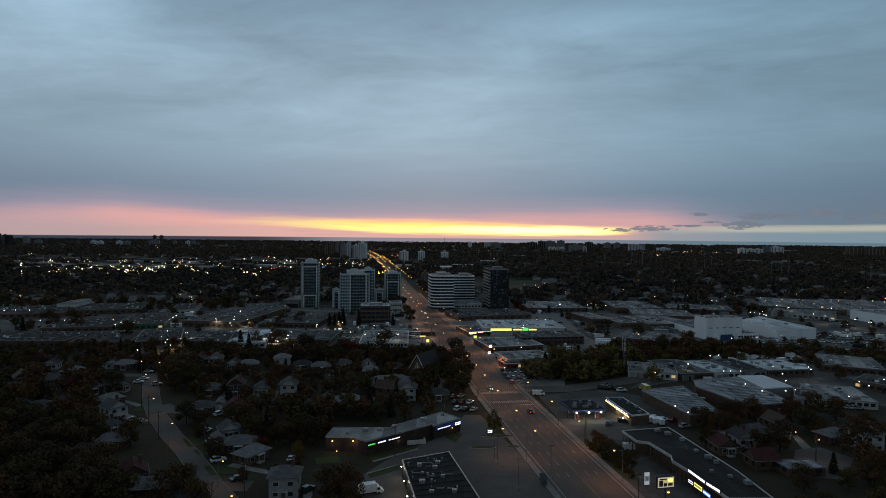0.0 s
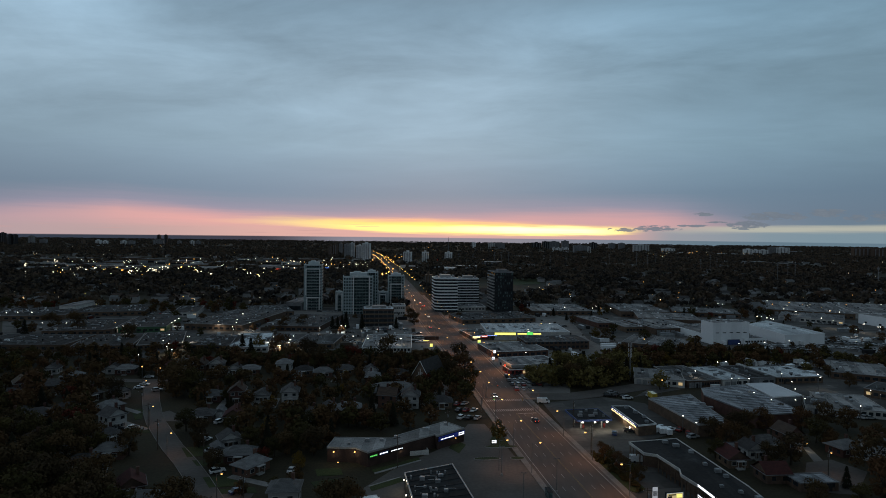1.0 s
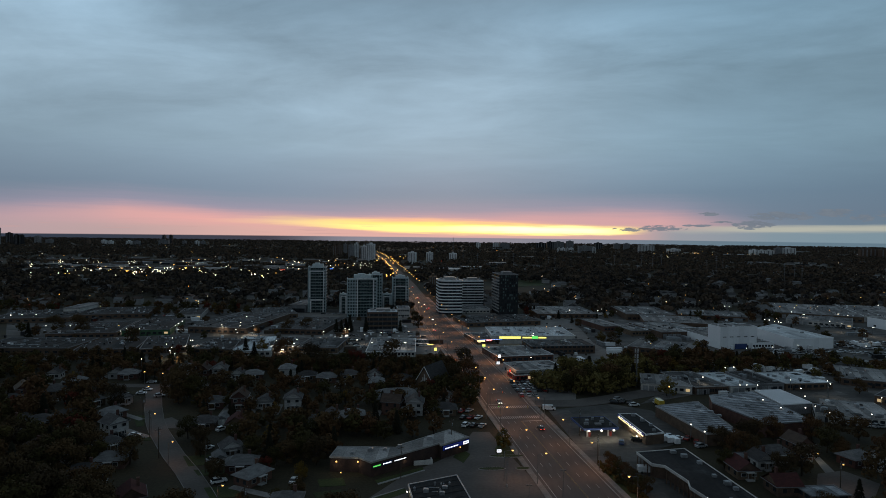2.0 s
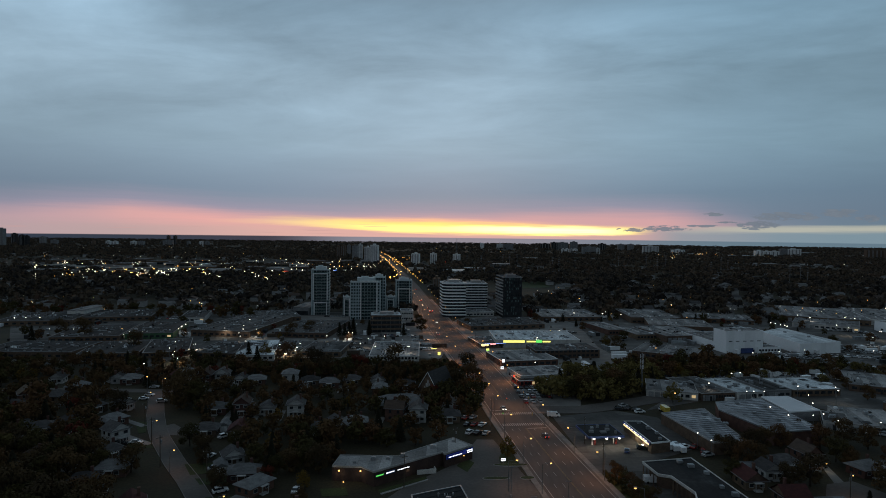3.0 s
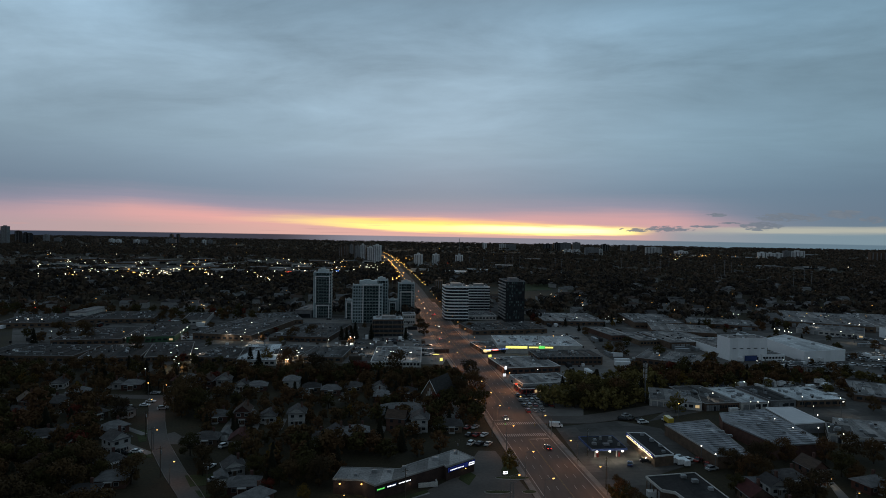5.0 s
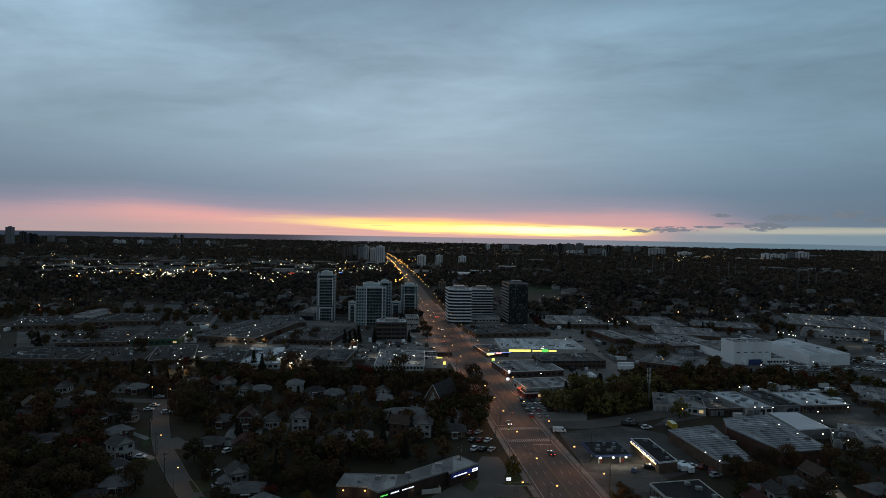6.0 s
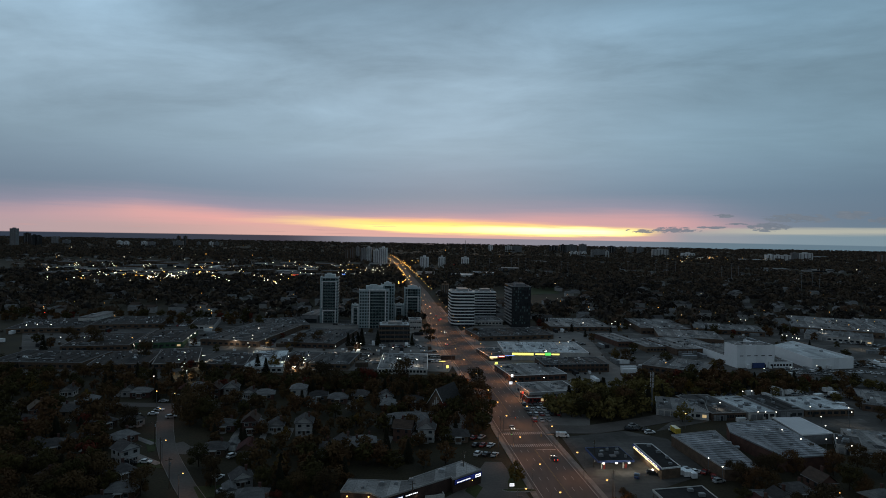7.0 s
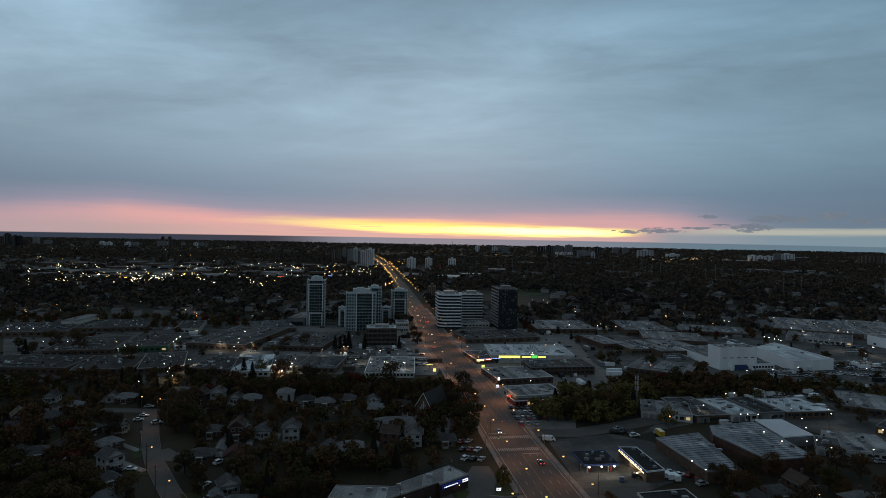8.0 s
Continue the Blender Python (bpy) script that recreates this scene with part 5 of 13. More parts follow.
def ramp_wall(x, y, rot):
    ob = thing("ramp_wall", "low white-painted block wall of an entrance ramp", "wall", m=pose(x, y, 0.06, 0, 0, rot))
    part("front_wall", Shape().box(-3.2, -0.15, 0, 3.2, 0.15, 1.5), M["stucco"], ob)
    part("side_wall", Shape().box(2.9, 0.16, 0, 3.2, 2.2, 1.5), M["stucco"], ob)
    part("ramp_slab", Shape().add([(-3.2, 0.16, 0), (2.88, 0.16, 0), (2.88, 2.2, 0), (-3.2, 2.2, 0), (2.88, 0.16, 1.0), (2.88, 2.2, 1.0)], [(0, 1, 4), (3, 5, 2), (0, 4, 5, 3), (1, 2, 5, 4), (3, 2, 1, 0)]), M["concrete"], ob)
    return ob


def roof_clutter():
    """Skylights, vents, ducts and stacks that speckle the wide works roofs, joined by material."""
    rng = random.Random(77)
    sets = {"white": Shape(), "metal": Shape(), "charcoal": Shape()}
    for x, y, rot, w, d, h in ROOFS:
        if w * d < 150:
            continue
        m = pose(x, y, h - 0.25, 0, 0, rot)

        def put(mat_name, shape):
            sets[mat_name].add([m @ Vector(p) for p in shape.v], shape.f)
        rows = max(1, int(d / 7))
        for j in range(rows):
            if rng.random() < 0.28:
                gap = rng.uniform(4.5, 8.0)
                for i in range(int((w - 4) / gap)):
                    a, b = 2 + i * gap, (j + 0.5) * d / rows + rng.uniform(-0.4, 0.4)
                    if rng.random() < 0.75:
                        put("metal", Shape().box(a, b - 0.45, 0, a + 0.9, b + 0.45, 0.4))
        for _ in range(int(w * d / 75)):
            a, b, k = rng.uniform(1, w - 3), rng.uniform(1, d - 3), rng.random()
            if k < 0.40:
                q, z = rng.uniform(0.5, 1.5), rng.uniform(0.5, 1.1)
                put(rng.choice(("metal", "white", "charcoal")), Shape().box(a, b, 0, a + q, b + q, z))
            elif k < 0.6:
                put("metal", Shape().tube((a, b, 0), (a, b, rng.uniform(0.8, 2.2)), 0.18, 0.18, 6))
            elif k < 0.8:
                put("metal", Shape().box(a, b, 0.1, min(w - 0.5, a + rng.uniform(2, 7)), b + 0.5, 0.65))
            else:
                put("charcoal", Shape().box(a, b, 0, min(w - 0.5, a + rng.uniform(1.5, 5)), min(d - 0.5, b + rng.uniform(1.5, 4)), 0.12))
    for k, s in sets.items():
        tagged(new("roof_vents", s.mesh("roof_vents", M[k])), "skylights, vents and ducts scattered over the works roofs", "roof vents", kind="stuff")


def yard_clutter(places):
    """Bins, crates, skids and stacked goods along the yards, joined by material."""
    rng = random.Random(78)
    sets = {"white": Shape(), "metal": Shape(), "charcoal": Shape(), "wood": Shape()}
    for x, y, rx, ry, n in places:
        for _ in range(n):
            a, b = x + rng.uniform(-rx, rx), y + rng.uniform(-ry, ry)
            if not is_free(a, b, 2.0):
                continue
            m = pose(a, b, 0.08, 0, 0, 8.4 + rng.choice((0, 90)))
            big = rng.random() < 0.22
            w, d, h = (rng.uniform(5, 11), 2.4, 2.6) if big else (rng.uniform(0.8, 2.6), rng.uniform(0.8, 1.8), rng.uniform(0.5, 1.6))
            s = Shape().box(0, 0, 0, w, d, h)
            sets[rng.choice(("white", "white", "metal", "charcoal", "wood", "metal") if big else ("white", "metal", "charcoal", "wood", "wood", "charcoal"))].add([m @ Vector(p) for p in s.v], s.f)
    for k, s in sets.items():
        tagged(new("yard_goods", s.mesh("yard_goods", M[k])), "containers, bins and stacked goods in the works yards", "yard goods", kind="stuff")


def billboard(x, y, rot):
    ob = thing("billboard", "lit billboard in a dark frame with a blurred yellow picture", "billboard", m=pose(x, y, 0.1, 0, 0, rot))
    part("post", Shape().tube((0, 0.1, 0), (0, 0.1, 3.0), 0.16, 0.16), M["charcoal"], ob)
    part("frame", Shape().box(-2.7, -0.15, 2.9, 2.7, 0.25, 6.1), M["charcoal"], ob)
    part("border", Shape().box(-2.45, -0.18, 3.1, 2.45, -0.15, 5.9), M["panel_white"], ob)
    part("picture", Shape().box(-2.3, -0.21, 3.25, 2.3, -0.18, 5.75), M["panel_lit"], ob)
    for x0, z0, x1, z1, k in ((-2.1, 3.4, -0.9, 5.1, "brown"), (-0.7, 3.4, 0.3, 4.3, "dark_brick"), (0.5, 4.6, 2.1, 5.5, "sign_yellow"), (0.6, 3.5, 2.0, 4.2, "brown"), (-1.9, 5.25, 0.2, 5.55, "charcoal")):
        part("bar", Shape().box(x0, -0.24, z0, x1, -0.21, z1), M[k], ob)
    return ob


# ---- roads and paving ----
ROAD = [(76.5, -60), (42.6, 170), (38.1, 198), (33.6, 227), (29.0, 257), (26.6, 273), (20.4, 320), (7.2, 405), (-2.6, 461), (-12.5, 524), (-22, 600), (-39, 724), (-61, 891), (-103, 1165), (-182, 1665), (-250, 2030), (-420, 2900), (-640, 3900)]
HALF = [9.2, 9.2, 9.2, 9.2, 9.2, 9.2, 9.8, 10.6, 11.0, 10.8, 10.2, 9.2, 9.0, 9.0, 9.0, 9.0, 9.0, 9.0]
STREET = [(-36, 130), (-59.1, 160.4), (-65.2, 168.3), (-73.3, 180.4), (-83.2, 194.3), (-93.6, 207.6), (-104.5, 222.9), (-111.7, 233.2), (-118.6, 244.6), (-127.7, 261.5), (-137.4, 281.1), (-146, 298.7)]
CROSS_STREET = [(-240, 295), (-173, 297.9), (-146, 298.7), (-118, 303)]
SPUR = [(-64, 168.3), (-54, 168.5)]
CIRCLE = [(117, 186), (128, 197)]
COURT = [(-117, 246), (-110, 240), (-102, 240.5), (-94, 242)]
AVENUE = [(38, 278), (58, 279), (75, 287), (104, 303), (138, 322), (190, 345), (290, 380), (420, 430)]
structure("ground", Shape().add([(-6500, -900, 0), (6500, -900, 0), (6500, 6500, 0), (-6500, 6500, 0)], [(0, 1, 2, 3)]), M["grass"], "dark grass and earth of the plain", "ground")
strip("road", ROAD, 0.0, 0.0, 0.02, 0.16, M["road"], "six-lane asphalt main road, worn", "road", HALF)
strip("street", STREET, -3.3, 3.3, 0.02, 0.075, M["asphalt"], "narrow residential street of grey asphalt", "road")
strip("cross_street", CROSS_STREET, -3.3, 3.3, 0.02, 0.055, M["asphalt"], "narrow cross street of grey asphalt", "road")
strip("spur", SPUR, -3.6, 3.6, 0.02, 0.065, M["asphalt"], "short paved spur beside the residential street", "road")
strip("court", COURT, -4.6, 4.6, 0.02, 0.06, M["asphalt"], "short side street of grey asphalt", "road")
strip("avenue", AVENUE, -5.5, 5.5, 0.02, 0.24, M["asphalt"], "side road of grey asphalt between works yards", "road")
for nm, a, b, z, stuff, words, cat in (("kerb", 0.0, 0.25, 0.30, "concrete", "pale concrete kerb along the main road", "kerb"), ("verge", 0.25, 1.3, 0.25, "asphalt", "paved strip between kerb and pavement", "verge"),
                                       ("pavement", 1.3, 3.2, 0.28, "walk", "concrete pavement beside the main road", "pavement")):
    strip(nm + "_west", ROAD[:12], -b, -a, 0.0, z, M[stuff], words, cat, [-h for h in HALF])
    strip(nm + "_east", ROAD[:12], a, b, 0.0, z, M[stuff], words, cat, HALF, True)
for nm, a, b in (("kerb_1", -3.5, -3.3), ("kerb_2", 3.3, 3.5)):
    strip(nm, STREET, a, b, 0.0, 0.17, M["lot"], "low concrete kerb of the residential street", "kerb")


def lane_marks():
    """Broken lane lines, a double centre line, stop bars and two zebra crossings."""
    s, c = Shape(), Shape()

    def bar(sh, d0, d1, o0, o1, z=0.2):
        q = [along(ROAD, d, o)[:2] for d, o in ((d0, o0), (d0, o1), (d1, o1), (d1, o0))]
        sh.prism(q, z - 0.02, z)
    for k in range(20, 92):
        d = 60 + k * 9.0
        for o in (-6.0, -3.1, 3.1, 6.0):
            if not 312 < d < 352:
                bar(s, d, d + 3.0, o - 0.075, o + 0.075)
    for k in range(10, 60):
        d = 60 + k * 15.0
        if not 305 < d < 352:
            bar(c, d, d + 15.0, -0.2, -0.1)
            bar(c, d, d + 15.0, 0.1, 0.2)
    for d0 in (CROSS_A, CROSS_B):
        for k in range(20):
            bar(s, d0, d0 + 3.0, -8.5 + k * 0.88, -8.05 + k * 0.88)
    bar(s, CROSS_A - 4.0, CROSS_A - 3.4, 0.5, 8.6)
    bar(s, CROSS_B + 6.0, CROSS_B + 6.6, -8.6, -0.5)
    structure("lane_markings", s, M["paint"], "worn white lane lines and zebra bars on the road", "road marking")
    structure("centre_line", c, M["yellow_paint"], "double yellow centre line on the main road", "road marking")


CROSS_A, CROSS_B = 318.5, 333.5
lane_marks()


# ---- paved yards ----
structure('paving_1', Shape().prism([(-20.7, 155.3), (34.4, 156.5), (35.7, 162.7), (24, 202.7), (15.6, 237.6), (9.2, 237.4), (1.9, 213.6), (-14.8, 193.3), (-23.6, 176.6)], 0, 0.06), M['asphalt'], 'worn grey parking lot beside the main road', 'paving')
structure('paving_2', Shape().prism([(46.7, 224.5), (50.7, 190.6), (55.5, 157), (78.2, 157.5), (74.5, 175.7), (66.4, 215.5), (91.6, 232.8), (89.2, 269.7), (73.7, 279), (43.4, 268.1)], 0, 0.06), M['yard'], 'grey parking lot round the fuel station and the plaza', 'paving')
structure('paving_3', Shape().prism([(-255.5, 344.7), (-223.6, 356.3), (-177.4, 345.2), (-172.4, 377.3), (-140.1, 386.9), (-83.9, 398.2), (-51.7, 383.7), (-15.5, 385.6), (-47.2, 601.8), (-126.5, 599.9), (-252.5, 589.4), (-432.3, 583.6)], 0, 0.05), M['yard'], 'broad grey works yards', 'paving')
structure('paving_4', Shape().prism([(26, 317.9), (32.5, 277.5), (57.7, 278.4), (70.5, 341.4), (117.2, 377.3), (127.2, 484.7), (97.4, 581.3), (43, 590.4), (9.3, 574.4), (-4, 540.6), (19.5, 391.5)], 0, 0.12), M['lot'], 'grey yards round the shops', 'paving')
structure('paving_5', Shape().prism([(87.1, 279.5), (152.7, 316.8), (190.8, 255.4), (209.7, 240.2), (376.8, 355.7), (439, 647.5), (316.9, 612.6), (103.7, 619.3), (108.2, 526.5), (121.4, 368.5), (127.4, 329.3)], 0, 0.08), M['yard'], 'large grey industrial yards', 'paving')
structure('paving_6', Shape().prism([(-70.4, 581.3), (-46.3, 384), (-8.2, 386), (-5.6, 411.3), (-25.1, 554.9), (-47.2, 601.8)], 0, 0.10), M['lot'], 'grey yards beside the offices', 'paving')
structure('paving_11', Shape().prism([(-135.6, 379.2), (-66.1, 382.9), (-99.4, 574.5), (-184.2, 567.7)], 0, 0.13), M['lot'], 'paler paved yards between the works', 'paving')
structure('lawn_1', Shape().prism([(-20.8, 174.6), (-11.5, 182.5), (-13.4, 184.7), (-22, 177.9)], 0, 0.12), M['lawn'], 'strip of mown grass by the drive', 'lawn')
structure('lawn_6', Shape().prism([(-21.7, 187.8), (-7.9, 199.1), (-8.7, 201.3), (-22.7, 190.1)], 0, 0.14), M['lawn'], 'narrow grass strip before the shop row', 'lawn')
structure('kerb_3', Shape().prism([(-21.4, 187), (-7.6, 198.5), (-7.9, 199.1), (-21.7, 187.8)], 0, 0.20), M['concrete'], 'low concrete kerb along the drive', 'kerb')
structure('kerb_4', Shape().prism([(-22, 177.5), (-13.3, 184.7), (-13.4, 185.1), (-22.2, 178.1)], 0, 0.20), M['concrete'], 'low concrete kerb along the drive', 'kerb')
structure('lawn_2', Shape().prism([(16.4, 212.2), (25.3, 214.3), (24.1, 232.8), (20.1, 232.6), (16.5, 219)], 0, 0.14), M['lawn'], 'small grass island with a sign', 'lawn')
structure('lawn_3', Shape().prism([(52.9, 179.4), (55.7, 176.1), (59.5, 178.7), (53.3, 208), (48.8, 205.6)], 0, 0.16), M['lawn'], 'narrow grass verge with shrubs', 'lawn')
structure('lawn_4', Shape().prism([(5, 205.5), (7.6, 213.8), (4, 218.6), (1.5, 210.6)], 0, 0.12), M['lawn'], 'corner patch of mown grass', 'lawn')
structure('lawn_5', Shape().prism([(18.5, 241.5), (21, 249.6), (18.3, 270), (15.4, 267)], 0, 0.12), M['lawn'], 'grass corner beside the crossing', 'lawn')
structure('paving_7', Shape().prism([(113.3, 190.8), (112, 178.3), (120.2, 176.8), (135.3, 194.3), (130.3, 204.6), (120.3, 201.6)], 0, 0.06), M['asphalt'], 'wide turning circle of a residential street', 'paving')
structure('paving_8', Shape().prism([(122.5, 200.1), (126.6, 201.8), (130.1, 216.8), (127.6, 216.1)], 0, 0.05), M['lot'], 'pale concrete driveway', 'paving')
structure('paving_9', Shape().prism([(102.3, 436.5), (110.6, 356), (146, 364.4), (172.6, 421.5), (197.9, 603), (113.9, 596.2)], 0, 0.17), M['yard'], 'grey yards among the factories', 'paving')
structure('paving_10', Shape().prism([(-15.2, 261.3), (2.2, 266.5), (2.3, 300.5), (-8.3, 323.2), (-23.5, 303.1)], 0, 0.05), M['driveway'], 'pale paved court beside the church', 'paving')
structure('lawn_7', Shape().prism([(-84.6, 198.5), (-73.8, 202.6), (-77.6, 210.0), (-90.4, 207.2)], 0, 0.08), M['lawn'], 'mown front lawn beside the residential street', 'lawn')
structure('lawn_8', Shape().prism([(-78.5, 191.5), (-69.3, 192.3), (-71.1, 196.3), (-82.0, 196.0)], 0, 0.09), M['lawn'], 'mown front lawn beside the residential street', 'lawn')
structure('lawn_9', Shape().prism([(-68.2, 175.5), (-60.0, 177.3), (-63.2, 184.3), (-73.1, 182.7)], 0, 0.10), M['lawn'], 'mown front lawn beside the residential street', 'lawn')
structure('lawn_10', Shape().prism([(-62.9, 171.5), (-53.4, 172.6), (-55.2, 176.6), (-65.4, 174.3)], 0, 0.08), M['lawn'], 'mown front lawn beside the residential street', 'lawn')
structure('lawn_11', Shape().prism([(-36.7, 175.0), (-30.3, 176.4), (-32.2, 183.3), (-39.9, 180.4)], 0, 0.09), M['lawn'], 'mown front lawn beside the residential street', 'lawn')
structure('lawn_12', Shape().prism([(-38.8, 184.9), (-31.1, 186.1), (-32.9, 191.7), (-40.6, 190.1)], 0, 0.10), M['lawn'], 'mown front lawn beside the residential street', 'lawn')
structure('lawn_13', Shape().prism([(-121.8, 236.7), (-119.9, 238.3), (-125.6, 251.1), (-130.9, 250.9)], 0, 0.08), M['lawn'], 'mown front lawn beside the residential street', 'lawn')
structure('lawn_14', Shape().prism([(-118.3, 222.6), (-108.1, 221.6), (-112.6, 228.3), (-122.0, 230.8)], 0, 0.09), M['lawn'], 'mown front lawn beside the residential street', 'lawn')
structure('field', Shape().prism([(98.1, 890.8), (144.4, 917.6), (159.1, 1042.7), (111, 1008.9)], 0, 0.20), M['lawn'], 'mown sports field among far trees', 'field')


# ---- near shops ----
shop_row = poly_building('shop_row', 'single-storey red brick shop row with a pale flat roof', -16.1, 206.7, [(-22, -10.2), (-12.6, -10.5), (-8.2, -14.2), (12.7, 3.9), (13.5, 2), (23.1, 10.7), (16.3, 18.2), (0, 2.2), (-1.7, -0.9), (-21.2, -0.9)], 5, 'dark_brick', 'gravel', 'concrete', ((-10.5, -4.8, 1.6, 1.2, 0.9), (-5.6, -4, 1.2, 1.2, 0.7), (-1.1, -0.9, 1.4, 1, 0.8), (8.4, 6.9, 2.0, 1.6, 1.0), (-15.8, -7.8, 0.9, 0.9, 0.6), (15.9, 13.9, 1.2, 1, 0.8),), 0)
dark_store = poly_building('dark_store', 'flat-roofed dark store with ribbed tar roof and pale edge', 1.2, 159.3, [(-6.3, -15.9), (8.7, -15.6), (9.1, -9.7), (1.3, 24.3), (-12.7, 17)], 5, 'charcoal', 'black_roof', 'metal', ((-8.1, 11.9, 1.4, 1.2, 0.9), (-3.6, 10.4, 1.4, 1, 0.8), (-7, 0.2, 1.6, 1.3, 0.9), (-1.2, 4.4, 1.2, 1, 0.7), (-2.9, 14.6, 1.5, 1.1, 0.6), (1.8, -5.3, 1.2, 1.2, 0.8), (-4.1, -5.4, 1.2, 1.0, 0.6), (-6.8, 7, 0.8, 0.8, 0.5), (-5.2, 6.3, 0.6, 0.6, 0.5), (-3.7, 5.9, 0.6, 0.6, 0.5),), 0)
rng = random.Random(12)
for k in range(26):
    t, q = rng.random(), rng.random()
    a, b = Vector((-11.2, 14.5)).lerp(Vector((0.8, 21.0)), t), Vector((-5.4, -13.5)).lerp(Vector((7.8, -12.5)), t)
    p = a.lerp(b, q)
    r = rng.uniform(0.12, 0.42)
    if k % 4 == 0:
        part("pipe_run", Shape().box(p.x - rng.uniform(0.8, 2.2), p.y - 0.09, 4.8, p.x + 0.8, p.y + 0.09, 5.0), M["metal"], dark_store)
    else:
        part("roof_vent", Shape().tube((p.x, p.y, 4.78), (p.x, p.y, 4.8 + r * 2.2), r * 0.7, r * 0.7, 7).tube((p.x, p.y, 4.8 + r * 2.2), (p.x, p.y, 4.9 + r * 2.6), r, r * 0.5, 7), M["metal" if k % 3 else "grey"], dark_store)
seams(dark_store, (-11.9, 15.2), (1.2, 22.9), (8.9, -9.1), (-6.6, -11.4), 5, 9, 'black_roof')
plaza = poly_building('plaza', 'long single-storey plaza with a dark flat roof and white edging', 73.1, 180.9, [(-8.9, 14.2), (-5.3, 12.7), (-2.6, 1.2), (-3.7, -2.9), (-1.6, -11), (1, -28.6), (12.7, -28.3), (12.2, -10.3), (6.9, 28.5), (-10.6, 24.3)], 5, 'brown', 'black_roof', 'stucco', ((0.6, 23.5, 1.8, 1.4, 0.8), (2.8, 20, 2.0, 1.4, 0.9), (5.8, 14.6, 1.4, 1.2, 0.8), (7.2, -1.3, 1.8, 1.4, 1.0), (6.1, 4.3, 1.2, 1.2, 0.7), (8.1, -4.8, 1.4, 1.0, 0.8), (3.9, -11.7, 1.0, 1.0, 0.6), (9.7, -20.1, 1.8, 1.5, 1.0), (7.4, -15.2, 1.2, 1.0, 0.6),), 1.6)
columns(plaza, (-5.5, 10.5), (-2.8, 0.3), 5, 6)
columns(plaza, (-3.9, -4.3), (-1.8, -11), 5, 5)
columns(plaza, (-10.8, 22.5), (-8.9, 14.7), 5, 5)
columns(plaza, (-1.8, -12.3), (1, -27.9), 5, 9)


# ---- works and warehouses ----
works = poly_building('works', 'brown brick works with a ribbed and patched grey roof', 99.7, 245.9, [(-11.9, 15.3), (-5.1, -20.1), (7.8, -18.2), (9.1, 23)], 4.8, 'brown', 'worn_roof', 'concrete', ((4.4, 13, 2.0, 1.6, 1.0), (6.7, 6.7, 2.4, 1.0, 0.6), (8, 1.5, 2.0, 1.2, 0.6),), 0)
seams(works, (-10.8, 15.3), (8.1, 21.9), (7.8, -16.8), (-4.1, -18.6), 4.8, 16, 'tar')
works_hall = poly_building('works_hall', 'brick works with a wide ribbed dark roof', 127.1, 260.8, [(-9.9, 16), (-13.5, 4.5), (-5.1, -24.4), (15, -19.7), (13.2, 23.6)], 5.5, 'brick', 'worn_roof', 'metal', ((-2.3, 13.1, 1.6, 1.2, 0.8), (-1.7, -0.9, 1.6, 1.2, 0.8), (3.5, -9.9, 1.6, 1.2, 0.8), (8.3, 9.4, 1.2, 1.2, 0.8),), 0)
seams(works_hall, (-8.8, 16.1), (12.1, 22.4), (14.5, -18.9), (-4, -22.8), 5.5, 18, 'tar')
shed = poly_building('shed', 'long shed with a white sheet roof', 151, 279.4, [(-6.9, 10.4), (-6.9, -13.2), (7.8, -9.6), (6.1, 12.2)], 4.8, 'grey', 'white_roof', 'white', (), 0)
flat_building('workshop', 'white-walled workshop with a flat roof', 153.6, 258.4, -27.2, 9.2, 16.1, 3.7, wall='stucco', roof='tar', trim='concrete', units=3, front=4, side=3, docks=2)
flat_building('workshop', 'low industrial building with a flat tar roof', 162.7, 255.2, -14.3, 21.5, 27, 3.4, wall='stucco', roof='gravel', trim='concrete', units=4, front=8, side=3, docks=2)
flat_building('workshop', 'low industrial building with a flat tar roof and a lit doorway', 95.2, 304.2, -15.9, 23.7, 23, 3.8, wall='stucco', roof='gravel', trim='concrete', units=6, front=8, side=3, docks=3, lit=0.08)
flat_building('workshop', 'low industrial building with a flat tar roof and pale edging', 119.3, 297.3, 11.1, 18, 31.9, 3.9, wall='brown', roof='tar', trim='concrete', units=8, front=12, side=4, docks=5)
flat_building('workshop', 'low workshop with a white patched roof', 138.1, 301, 11.1, 15, 29, 3.6, wall='stucco', roof='pale_roof', trim='concrete', units=5, front=4, side=0, docks=2)
flat_building('workshop', 'low workshop with a black roof', 154.1, 304.1, 11.1, 13.5, 27, 4.2, wall='grey', roof='dark_tar', trim='grey', units=4, front=4, side=0, docks=2)
flat_building('workshop', 'low industrial building with a white patched roof', 169, 308.3, 8.3, 26, 24.5, 3.6, wall='brown', roof='pale_roof', trim='concrete', units=4, front=7, side=4)
flat_building('workshop', 'low industrial building with a flat tar roof', 198.1, 286.8, -49.8, 24, 19.9, 4.2, wall='brown', roof='tar', trim='grey', units=4, front=8, side=4, lit=0.04)
flat_building('workshop', 'low industrial building with a flat tar roof', 205.6, 322.2, -26.1, 28.2, 35, 3.9, wall='brown', roof='gravel', trim='grey', units=4, front=8, side=4)
flat_building('workshop', 'low industrial building with a flat tar roof', 228.8, 302.4, -32.9, 30.4, 40.9, 4.1, wall='grey', roof='gravel', trim='grey', units=4, front=8, side=4)
